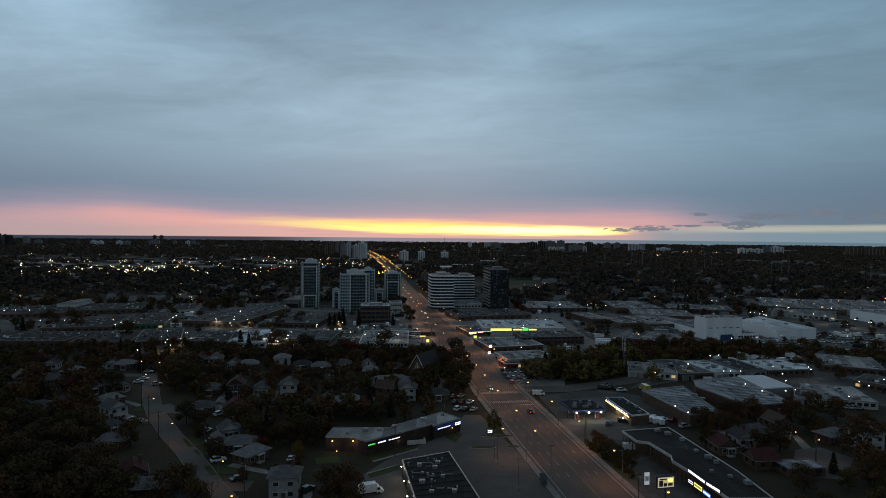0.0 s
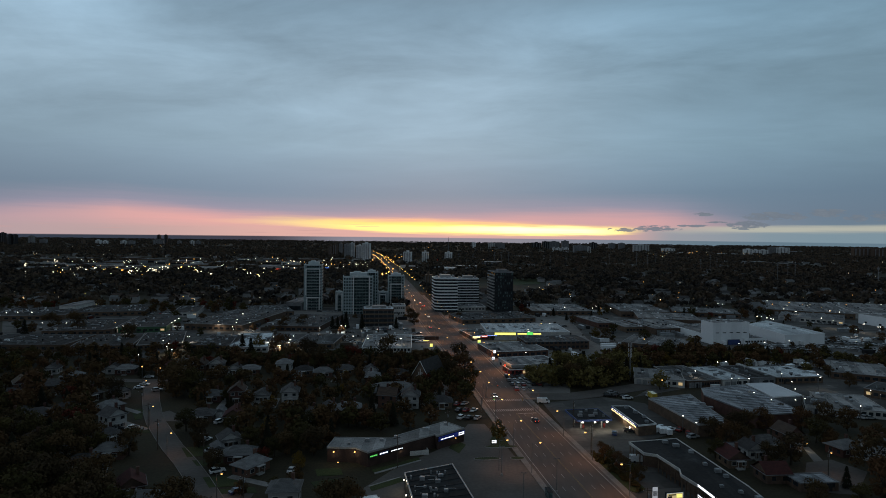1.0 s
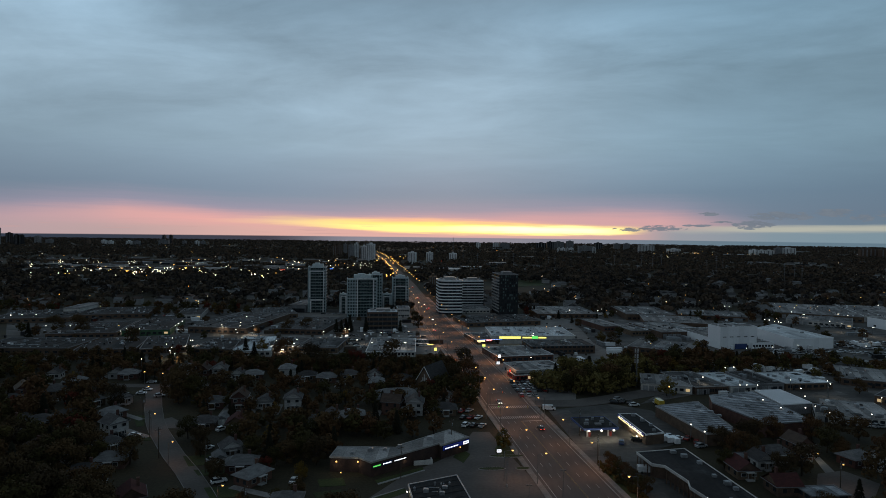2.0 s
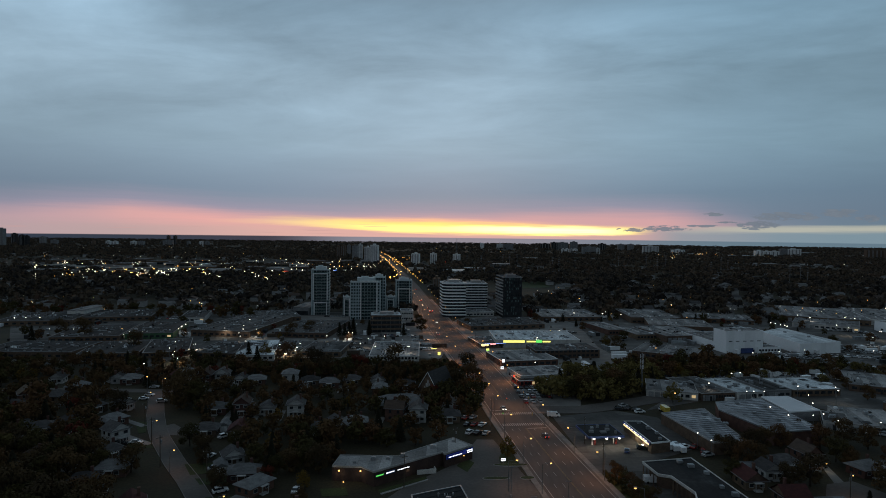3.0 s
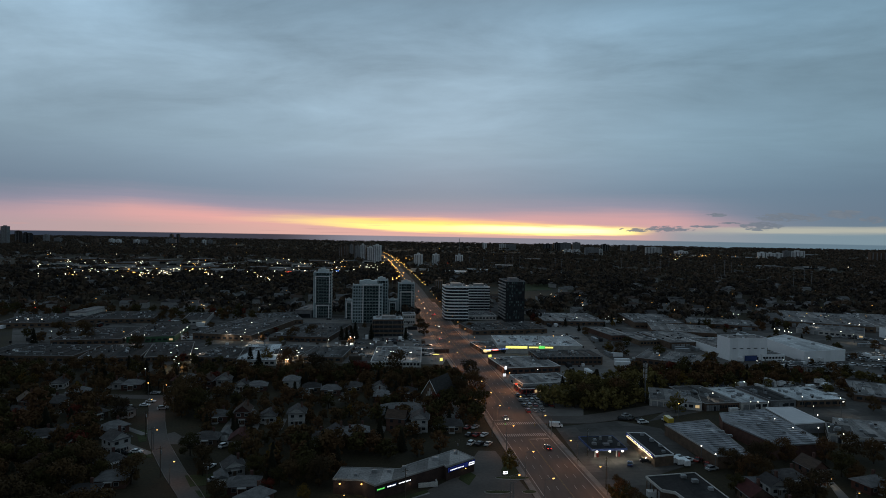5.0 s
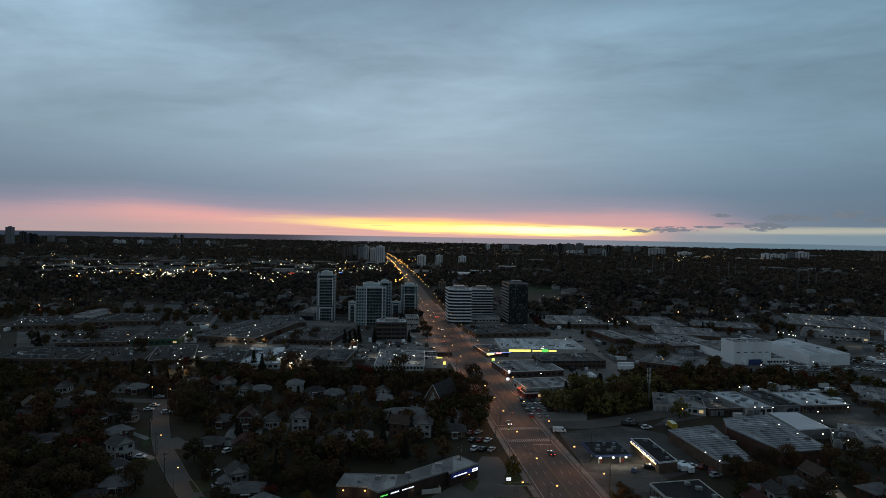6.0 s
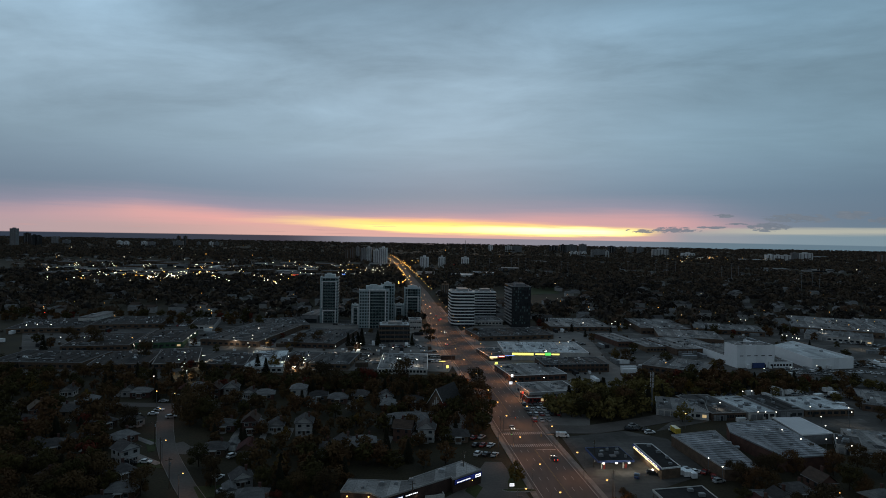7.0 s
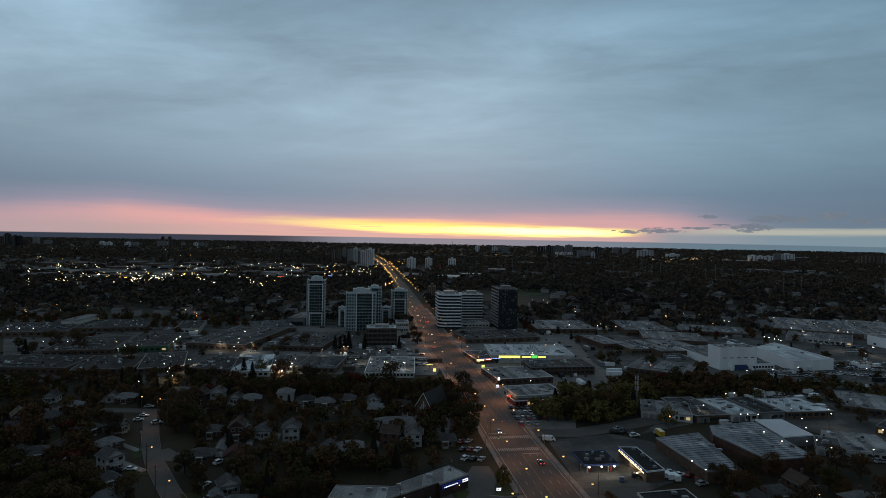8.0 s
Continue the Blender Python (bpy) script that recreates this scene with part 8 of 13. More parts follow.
spawn(far_lamp, pose(-150.4, 298.2, 0, 0, 0, 0), 7.0, "sodium", 0.34)
spawn(far_lamp, pose(340.7, 697.6, 0, 0, 0, 0), 7.0, "sodium", 0.34)
spawn(far_lamp, pose(412.9, 711.7, 0, 0, 0, 0), 7.0, "sodium", 0.34)
spawn(far_lamp, pose(445.2, 715, 0, 0, 0, 0), 7.0, "sodium", 0.34)
spawn(far_lamp, pose(483.6, 726, 0, 0, 0, 0), 7.0, "sodium", 0.34)
spawn(far_lamp, pose(520.2, 737.1, 0, 0, 0, 0), 7.0, "sodium", 0.34)
spawn(far_lamp, pose(368.1, 591.7, 0, 0, 0, 0), 7.0, "sodium", 0.34)
spawn(far_lamp, pose(358.5, 563.2, 0, 0, 0, 0), 7.0, "sodium", 0.34)
spawn(far_lamp, pose(272.7, 665, 0, 0, 0, 0), 7.0, "sodium", 0.34)
spawn(far_lamp, pose(76.5, 664.5, 0, 0, 0, 0), 7.0, "sodium", 0.34)
spawn(far_lamp, pose(101.3, 654.4, 0, 0, 0, 0), 7.0, "sodium", 0.34)
spawn(far_lamp, pose(325, 640.3, 0, 0, 0, 0), 7.0, "sodium", 0.34)
spawn(far_lamp, pose(257.5, 669.8, 0, 0, 0, 0), 7.0, "sodium", 0.34)
spawn(far_lamp, pose(207.9, 546.7, 0, 0, 0, 0), 7.0, "sodium", 0.34)
spawn(far_lamp, pose(-225, 855.2, 0, 0, 0, 0), 7.0, "sodium", 0.34)
spawn(far_lamp, pose(102, 284.5, 0, 0, 0, 0), 7.0, "sodium", 0.34)
spawn(far_lamp, pose(130.4, 396.3, 0, 0, 0, 0), 7.0, "sodium", 0.34)
spawn(far_lamp, pose(72.9, 460.9, 0, 0, 0, 0), 7.0, "sodium", 0.34)
spawn(far_lamp, pose(144.9, 563.4, 0, 0, 0, 0), 7.0, "sodium", 0.34)
spawn(far_lamp, pose(-395.1, 1182.8, 0, 0, 0, 0), 7.0, "sodium", 0.34)
spawn(far_lamp, pose(183.9, 644.4, 0, 0, 0, 0), 7.0, "sodium", 0.34)
spawn(far_lamp, pose(257.9, 596.9, 0, 0, 0, 0), 7.0, "sodium", 0.34)
glimmer(-477.4, 991.1, 8, 'led_far', 0.35)
glimmer(-485, 1022.2, 8, 'led_far', 1.0)
glimmer(-465.1, 964.4, 8, 'led_far', 0.35)
glimmer(-357.6, 1377.9, 8, 'led_far', 0.5)
glimmer(-391.4, 1393.2, 8, 'led_far', 0.35)
glimmer(-394.6, 1441.1, 8, 'sodium_far', 1.0)
glimmer(-336.7, 1398.2, 8, 'led_far', 0.75)
glimmer(-366.2, 1349.7, 8, 'sodium_far', 0.35)
glimmer(-345.4, 1350.5, 8, 'led_far', 0.35)
glimmer(-379.3, 1436.2, 8, 'led_far', 0.35)
glimmer(-336.4, 1272.1, 8, 'led_far', 1.0)
glimmer(-526.8, 994.6, 8, 'led_far', 1.0)
glimmer(-511.9, 982.2, 8, 'led_far', 0.35)
glimmer(-505.4, 950.6, 8, 'led_far', 0.5)
glimmer(-521.4, 989.8, 8, 'led_far', 0.5)
glimmer(-535.8, 1006.4, 8, 'led_far', 1.0)
glimmer(-368.9, 942, 8, 'led_far', 0.5)
glimmer(-368.9, 937.6, 8, 'led_far', 1.0)
glimmer(-381.1, 960.5, 8, 'led_far', 0.5)
glimmer(-327.7, 986.2, 8, 'led_far', 0.35)
glimmer(-317.4, 954.5, 8, 'led_far', 0.75)
glimmer(-302, 920.4, 8, 'sodium_far', 1.0)
glimmer(-365.9, 1400.3, 8, 'led_far', 0.75)
glimmer(-362.4, 1380.1, 8, 'led_far', 0.35)
glimmer(-362.2, 1420, 8, 'led_far', 0.35)
glimmer(-750.2, 1151, 8, 'sodium_far', 0.5)
glimmer(-834.9, 1271.7, 8, 'led_far', 0.75)
glimmer(-373, 1064.8, 8, 'led_far', 1.0)
glimmer(-335.2, 1069.9, 8, 'led_far', 0.75)
glimmer(-361.6, 1042.4, 8, 'led_far', 1.0)
glimmer(-335.6, 1009.3, 8, 'led_far', 0.35)
glimmer(-356, 1036.1, 8, 'led_far', 0.35)
glimmer(-769.7, 1091.3, 8, 'led_far', 1.0)
glimmer(-788.7, 1118.8, 8, 'led_far', 0.75)
glimmer(-812.4, 1156.4, 8, 'led_far', 0.35)
glimmer(-797.1, 1128.4, 8, 'led_far', 0.75)
glimmer(-795.1, 1155.4, 8, 'led_far', 0.5)
glimmer(-608.4, 1350.2, 8, 'led_far', 0.5)
glimmer(-568.2, 1283.4, 8, 'sodium_far', 0.5)
glimmer(-578.1, 1278.7, 8, 'led_far', 0.35)
glimmer(-562.7, 1282.1, 8, 'led_far', 0.35)
glimmer(-609.1, 1358.2, 8, 'led_far', 1.0)
glimmer(-509.2, 967.1, 8, 'led_far', 0.75)
glimmer(-509.6, 976.8, 8, 'sodium_far', 0.75)
glimmer(-489.8, 926.1, 8, 'led_far', 0.5)
glimmer(-506.9, 960.1, 8, 'sodium_far', 0.5)
glimmer(-532.4, 1022.7, 8, 'led_far', 1.0)
glimmer(-489.8, 950.5, 8, 'sodium_far', 0.35)
glimmer(-519.2, 987.7, 8, 'led_far', 0.75)
glimmer(-505.7, 967.1, 8, 'led_far', 0.35)
glimmer(-647, 997.7, 8, 'led_far', 0.35)
glimmer(-637.3, 1012.6, 8, 'led_far', 0.5)
glimmer(-615.7, 978.7, 8, 'led_far', 1.0)
glimmer(-449.3, 1022, 8, 'led_far', 0.35)
glimmer(-440.4, 1038.1, 8, 'led_far', 0.75)
glimmer(-496.5, 1120.5, 8, 'sodium_far', 0.75)
glimmer(-476.8, 1150.9, 8, 'sodium_far', 0.35)
glimmer(-463.9, 1102.1, 8, 'led_far', 0.75)
glimmer(-476.7, 1107.3, 8, 'led_far', 1.0)
glimmer(-482.5, 1130.3, 8, 'sodium_far', 0.5)
glimmer(-527.9, 1111.5, 8, 'led_far', 1.0)
glimmer(-523.6, 1091.7, 8, 'led_far', 0.75)
glimmer(-511.3, 1077.1, 8, 'led_far', 0.75)
glimmer(-473.4, 1016.3, 8, 'sodium_far', 1.0)
glimmer(-515.7, 1049.2, 8, 'led_far', 1.0)
glimmer(-456.8, 985.7, 8, 'led_far', 0.35)
glimmer(-525.6, 1119.4, 8, 'led_far', 1.0)
glimmer(-488.4, 957.5, 8, 'led_far', 1.0)
glimmer(-490.3, 962, 8, 'led_far', 0.35)
glimmer(-485.5, 967.7, 8, 'led_far', 0.35)
glimmer(-578.6, 928.7, 8, 'led_far', 0.75)
glimmer(-603.9, 971.4, 8, 'led_far', 0.35)
glimmer(-630.3, 980, 8, 'led_far', 0.5)
glimmer(-587, 940.7, 8, 'led_far', 0.5)
glimmer(-598.9, 938.6, 8, 'led_far', 0.5)
glimmer(-593.7, 928.3, 8, 'sodium_far', 0.5)
glimmer(-617.4, 970.2, 8, 'led_far', 0.5)
glimmer(-407.6, 1358.5, 8, 'led_far', 1.0)
glimmer(-403.1, 1367.9, 8, 'led_far', 0.5)
glimmer(-394, 1272.2, 8, 'led_far', 0.35)
glimmer(-614.2, 979.3, 8, 'led_far', 0.35)
glimmer(-591.4, 943.9, 8, 'led_far', 0.5)
glimmer(-584.4, 933.4, 8, 'led_far', 0.5)
glimmer(-549.5, 882.8, 8, 'led_far', 0.35)
glimmer(-572.7, 912.6, 8, 'led_far', 0.35)
glimmer(-619.9, 1114.8, 8, 'led_far', 0.5)
glimmer(-593.4, 1076.9, 8, 'sodium_far', 1.0)
glimmer(-619.6, 1137.5, 8, 'led_far', 0.35)
glimmer(-588, 1031.9, 8, 'sodium_far', 0.75)
glimmer(-566.2, 1006.4, 8, 'led_far', 1.0)
glimmer(-545.8, 987.7, 8, 'sodium_far', 1.0)
glimmer(-552.5, 1002.6, 8, 'led_far', 0.35)
glimmer(-563.1, 995.9, 8, 'led_far', 0.35)
glimmer(-529.1, 938.7, 8, 'led_far', 0.5)
glimmer(-581, 1013, 8, 'sodium_far', 0.75)
glimmer(-536.1, 1001.5, 8, 'led_far', 0.35)
glimmer(-543.6, 1050.1, 8, 'led_far', 0.35)
glimmer(-527.4, 995.5, 8, 'sodium_far', 1.0)
glimmer(-517.6, 1015.2, 8, 'led_far', 0.35)
glimmer(-563.3, 1086.3, 8, 'led_far', 0.35)
glimmer(-580.4, 1106.8, 8, 'led_far', 1.0)
glimmer(-494.7, 990.6, 8, 'led_far', 1.0)
glimmer(-524.1, 1016.3, 8, 'led_far', 0.75)
glimmer(-520.4, 963.1, 8, 'led_far', 0.35)
glimmer(-510.9, 961.4, 8, 'led_far', 1.0)
glimmer(-507.5, 952.6, 8, 'sodium_far', 1.0)
glimmer(-461.3, 906.7, 8, 'sodium_far', 0.35)
glimmer(-501.7, 944.4, 8, 'led_far', 0.75)
glimmer(-816.3, 1282.5, 8, 'led_far', 0.75)
glimmer(-867.7, 1371, 8, 'sodium_far', 0.5)
glimmer(-819.3, 1339.8, 8, 'led_far', 1.0)
glimmer(-762.7, 1247.9, 8, 'sodium_far', 0.75)
glimmer(-776, 1238.8, 8, 'led_far', 0.75)
glimmer(-296.1, 938.2, 8, 'sodium_far', 1.0)
glimmer(-291.7, 928.8, 8, 'led_far', 0.75)
glimmer(-661.3, 938.4, 8, 'led_far', 0.75)
glimmer(-627.1, 899.4, 8, 'led_far', 0.35)
glimmer(-659.9, 948, 8, 'led_far', 1.0)
glimmer(-496.2, 1011.5, 8, 'led_far', 1.0)
glimmer(-496.5, 1022, 8, 'led_far', 0.75)
glimmer(-501.4, 985.2, 8, 'led_far', 1.0)
glimmer(-504.5, 1013.1, 8, 'led_far', 0.75)
glimmer(-480.6, 989.6, 8, 'led_far', 0.75)
glimmer(-557.1, 1189.6, 8, 'sodium_far', 0.35)
glimmer(-557.8, 1202.6, 8, 'sodium_far', 1.0)
glimmer(-615.8, 1267.6, 8, 'led_far', 0.75)
glimmer(-663.3, 1078.3, 8, 'led_far', 0.5)
glimmer(-644.6, 1059.6, 8, 'led_far', 0.5)
glimmer(-306.1, 1160, 8, 'led_far', 0.5)
glimmer(-335.6, 1172.1, 8, 'led_far', 0.35)
glimmer(-313.1, 1149, 8, 'led_far', 0.75)
glimmer(-281.2, 1106.7, 8, 'sodium_far', 0.35)
glimmer(-286.4, 1127.6, 8, 'led_far', 1.0)
glimmer(-607.4, 1007.2, 8, 'led_far', 1.0)
glimmer(-595.8, 1023.6, 8, 'led_far', 0.35)
glimmer(-608.3, 1014, 8, 'sodium_far', 0.35)
glimmer(-563.8, 951.3, 8, 'led_far', 0.35)
glimmer(-622.7, 1010.6, 8, 'led_far', 1.0)
glimmer(-317.6, 1444.8, 8, 'led_far', 1.0)
glimmer(-313.8, 1404.1, 8, 'led_far', 1.0)
glimmer(-299.4, 1371.2, 8, 'led_far', 0.5)
glimmer(-297.7, 1454.1, 8, 'led_far', 1.0)
glimmer(-302.3, 1406.9, 8, 'led_far', 0.5)
glimmer(-292.1, 1362.3, 8, 'led_far', 1.0)
glimmer(-314.9, 1419.6, 8, 'led_far', 0.75)
glimmer(-522.7, 992.6, 8, 'led_far', 0.75)
glimmer(-542.3, 1043.1, 8, 'led_far', 1.0)
glimmer(-521.4, 994.1, 8, 'led_far', 0.5)
glimmer(-521.3, 1005.2, 8, 'sodium_far', 0.35)
glimmer(-534, 1026.8, 8, 'led_far', 1.0)
glimmer(-511.1, 988, 8, 'led_far', 1.0)
glimmer(-532.3, 1029, 8, 'led_far', 0.75)
glimmer(-807.4, 1224.9, 8, 'led_far', 0.5)
glimmer(-825.6, 1285.5, 8, 'led_far', 0.5)
glimmer(-825, 1264.9, 8, 'led_far', 1.0)
glimmer(-857.8, 1301.1, 8, 'sodium_far', 0.35)
glimmer(-874.7, 1333.6, 8, 'led_far', 1.0)
glimmer(-803.9, 1226.7, 8, 'led_far', 0.5)
glimmer(-848, 1330.4, 8, 'sodium_far', 0.75)
glimmer(-831.4, 1246.3, 8, 'led_far', 0.35)
glimmer(-668, 1259.2, 8, 'led_far', 0.5)
glimmer(-702.6, 1311.7, 8, 'led_far', 0.5)
glimmer(-682.8, 1282.7, 8, 'led_far', 0.75)
glimmer(-662.1, 1228, 8, 'led_far', 0.75)
glimmer(-694.7, 1285.7, 8, 'led_far', 0.75)
glimmer(-698.7, 1321.8, 8, 'led_far', 0.75)
glimmer(-718.1, 1355, 8, 'led_far', 0.5)
glimmer(-505.4, 1305.9, 8, 'led_far', 0.35)
glimmer(-506.3, 1311.5, 8, 'led_far', 1.0)
glimmer(-510.5, 1307.1, 8, 'led_far', 0.5)
glimmer(-422.9, 1148.1, 8, 'sodium_far', 0.5)
glimmer(-454.1, 1219.1, 8, 'led_far', 0.75)
glimmer(-461.5, 1204.2, 8, 'led_far', 0.35)
glimmer(-445.8, 1216.1, 8, 'sodium_far', 0.75)
glimmer(-436.1, 1161.6, 8, 'led_far', 0.75)
glimmer(-451.3, 1176.1, 8, 'led_far', 0.75)
glimmer(-478.8, 1222.7, 8, 'led_far', 0.5)
glimmer(-454.1, 1195, 8, 'led_far', 0.35)
glimmer(-680.2, 1048.9, 8, 'sodium_far', 1.0)
glimmer(-728.8, 1110.9, 8, 'led_far', 0.5)
glimmer(-726.3, 1110.4, 8, 'led_far', 0.75)
glimmer(-680.2, 1036.8, 8, 'sodium_far', 0.5)
glimmer(-679, 1042.1, 8, 'sodium_far', 0.75)
glimmer(-792.7, 1335, 8, 'led_far', 0.75)
glimmer(-820.5, 1361.7, 8, 'led_far', 0.35)
glimmer(-825.2, 1330.8, 8, 'led_far', 0.5)
glimmer(-832, 1395.4, 8, 'led_far', 0.5)
glimmer(-834.3, 1380.5, 8, 'led_far', 0.75)
glimmer(-768.4, 1281.1, 8, 'led_far', 1.0)
glimmer(-777.3, 1298.2, 8, 'led_far', 0.75)
glimmer(-587.9, 1100.2, 8, 'led_far', 1.0)
glimmer(-556.5, 1104.3, 8, 'sodium_far', 1.0)
glimmer(-565.4, 1111.6, 8, 'led_far', 0.75)
glimmer(-611.3, 1199.1, 8, 'led_far', 0.75)
glimmer(-582, 1148.1, 8, 'led_far', 0.5)
glimmer(-649.3, 972, 8, 'sodium_far', 1.0)
glimmer(-605.7, 903.1, 8, 'sodium_far', 1.0)
glimmer(-430.4, 1029.2, 8, 'led_far', 0.35)
glimmer(-440.2, 1067.6, 8, 'led_far', 0.35)
glimmer(-420.1, 989.7, 8, 'led_far', 0.75)
glimmer(-419.8, 1008.5, 8, 'led_far', 1.0)
glimmer(-413.1, 1002, 8, 'led_far', 0.35)
glimmer(-425.9, 1004.9, 8, 'sodium_far', 0.75)
glimmer(-431.7, 1021.4, 8, 'led_far', 0.5)
glimmer(-407.8, 981.1, 8, 'led_far', 0.5)
glimmer(-511.1, 912.8, 8, 'led_far', 0.35)
glimmer(-515.3, 937.5, 8, 'sodium_far', 0.75)
glimmer(-508.1, 896, 8, 'led_far', 0.75)
glimmer(-537.9, 942, 8, 'led_far', 1.0)
glimmer(-525.1, 905.2, 8, 'sodium_far', 0.35)
glimmer(-517.9, 927.6, 8, 'led_far', 0.5)
glimmer(-534.9, 943.9, 8, 'sodium_far', 0.75)
glimmer(-512.5, 913.1, 8, 'led_far', 0.5)
glimmer(-249, 1398.9, 8, 'led_far', 0.35)
glimmer(-280.9, 1431.7, 8, 'led_far', 0.35)
glimmer(-286.6, 1491.6, 8, 'sodium_far', 1.0)
glimmer(-275.9, 1488.9, 8, 'sodium_far', 0.5)
glimmer(-263.3, 1413.3, 8, 'led_far', 0.5)
glimmer(-300.3, 983.5, 8, 'led_far', 0.5)
glimmer(-292.1, 1000.5, 8, 'sodium_far', 0.75)
glimmer(-310.2, 1082.9, 8, 'sodium_far', 0.5)
glimmer(-334, 1096.2, 8, 'led_far', 1.0)
glimmer(-314, 1045.3, 8, 'sodium_far', 0.5)
glimmer(-298.4, 1054, 8, 'led_far', 0.75)
glimmer(-284.5, 1010.4, 8, 'led_far', 1.0)
glimmer(-345.1, 1355.5, 8, 'led_far', 0.75)
glimmer(-334.7, 1370.7, 8, 'led_far', 0.5)
glimmer(-353.7, 1385.9, 8, 'led_far', 0.5)
glimmer(-318.4, 1343, 8, 'sodium_far', 0.75)
glimmer(-349, 1426.7, 8, 'led_far', 1.0)
glimmer(-326.3, 1328, 8, 'led_far', 0.35)
glimmer(-325.3, 1304.6, 8, 'led_far', 0.35)
glimmer(-306.1, 1299, 8, 'led_far', 0.5)
glimmer(-298.3, 938.2, 8, 'led_far', 1.0)
glimmer(-282.4, 904.2, 8, 'led_far', 0.75)
glimmer(-316.1, 966.3, 8, 'led_far', 1.0)
glimmer(-479.8, 1004.5, 8, 'led_far', 0.75)
glimmer(-519.4, 1047.8, 8, 'led_far', 1.0)
glimmer(-504.6, 1083.1, 8, 'led_far', 1.0)
glimmer(-487.7, 1014.9, 8, 'led_far', 0.75)
glimmer(-463.9, 970, 8, 'led_far', 1.0)
glimmer(-477.9, 1002.1, 8, 'led_far', 0.75)
glimmer(-495.3, 1014.3, 8, 'led_far', 1.0)
glimmer(-473.4, 994, 8, 'led_far', 0.35)
glimmer(-388.8, 1118.1, 8, 'led_far', 0.75)
glimmer(-352.9, 1049.2, 8, 'sodium_far', 0.5)
glimmer(-364.3, 1051.2, 8, 'led_far', 0.35)
glimmer(-360, 994.6, 8, 'led_far', 0.35)
glimmer(-361.3, 1036.7, 8, 'sodium_far', 0.35)
glimmer(-379.7, 1069.6, 8, 'led_far', 0.35)
glimmer(-351.9, 1043, 8, 'led_far', 0.35)
glimmer(-355.5, 1049, 8, 'led_far', 0.5)
glimmer(-485.5, 1094.2, 8, 'sodium_far', 1.0)
glimmer(-495.8, 1091.8, 8, 'sodium_far', 0.5)
glimmer(-481.8, 1093.4, 8, 'led_far', 0.5)
glimmer(-494.9, 1111.2, 8, 'led_far', 0.35)
glimmer(-533.8, 1216.3, 8, 'sodium_far', 0.35)
glimmer(-497.9, 1126.6, 8, 'sodium_far', 0.35)
glimmer(-489.8, 1137.1, 8, 'led_far', 0.75)
glimmer(-709.1, 1033.4, 8, 'led_far', 1.0)
glimmer(-684.3, 993, 8, 'sodium_far', 0.5)
glimmer(-717.2, 1062, 8, 'led_far', 0.5)
glimmer(-712.6, 1031.2, 8, 'sodium_far', 0.35)
glimmer(-685.5, 995.8, 8, 'led_far', 1.0)
glimmer(-705.6, 1197.2, 8, 'led_far', 0.35)
glimmer(-643.1, 1111.4, 8, 'sodium_far', 0.75)
glimmer(-625, 1064.9, 8, 'led_far', 1.0)
glimmer(-647.5, 1094.1, 8, 'sodium_far', 0.35)
glimmer(-697.9, 1155.5, 8, 'led_far', 0.35)
glimmer(-676.8, 1142.6, 8, 'led_far', 0.35)
glimmer(-619.4, 1052.2, 8, 'led_far', 1.0)
glimmer(-604.2, 1430.7, 8, 'sodium_far', 0.75)
glimmer(-545.4, 1238.9, 8, 'sodium_far', 0.5)
glimmer(-609.1, 1401.8, 8, 'led_far', 0.5)
glimmer(-537.3, 1267.8, 8, 'led_far', 0.75)
glimmer(-562.3, 1292.8, 8, 'led_far', 0.5)
glimmer(-593.1, 1363.3, 8, 'led_far', 0.5)
glimmer(-596.5, 1448.5, 8, 'led_far', 0.75)
glimmer(-545.9, 1290.3, 8, 'led_far', 0.35)
glimmer(-600.8, 930.1, 8, 'sodium_far', 0.75)
glimmer(-579.2, 910.7, 8, 'led_far', 0.5)
glimmer(-605.1, 956.2, 8, 'led_far', 0.75)
glimmer(-602.5, 924.5, 8, 'led_far', 0.75)
glimmer(-604.4, 926.6, 8, 'led_far', 1.0)
glimmer(-633.1, 985.2, 8, 'led_far', 0.75)
glimmer(-617.6, 938, 8, 'led_far', 1.0)
glimmer(-422.3, 1405.7, 8, 'sodium_far', 0.5)
glimmer(-435.6, 1543.7, 8, 'led_far', 1.0)
glimmer(-415.9, 1493.2, 8, 'sodium_far', 0.5)
glimmer(-463.2, 1590.5, 8, 'sodium_far', 1.0)
glimmer(-422.1, 1506.3, 8, 'led_far', 0.75)
glimmer(-416.9, 997.2, 8, 'sodium_far', 0.75)
glimmer(-439.8, 1037.4, 8, 'led_far', 0.75)
glimmer(-434.1, 1034, 8, 'sodium_far', 1.0)
glimmer(-406.6, 992, 8, 'led_far', 1.0)
glimmer(-422.8, 1027, 8, 'led_far', 0.35)
glimmer(-653.9, 1067, 8, 'led_far', 0.5)
glimmer(-650.9, 1052, 8, 'led_far', 0.35)
glimmer(-698.8, 1101.7, 8, 'sodium_far', 0.35)
glimmer(-475.3, 1060.8, 8, 'led_far', 1.0)
glimmer(-461.4, 1000.7, 8, 'led_far', 1.0)
glimmer(-491.7, 958.1, 8, 'sodium_far', 0.75)
glimmer(-480.5, 953.7, 8, 'led_far', 0.75)
glimmer(-501.5, 964.9, 8, 'sodium_far', 0.35)
glimmer(-773, 1283.1, 8, 'led_far', 0.75)
glimmer(-733.3, 1250.3, 8, 'sodium_far', 0.5)
glimmer(-746.4, 1262.5, 8, 'led_far', 1.0)
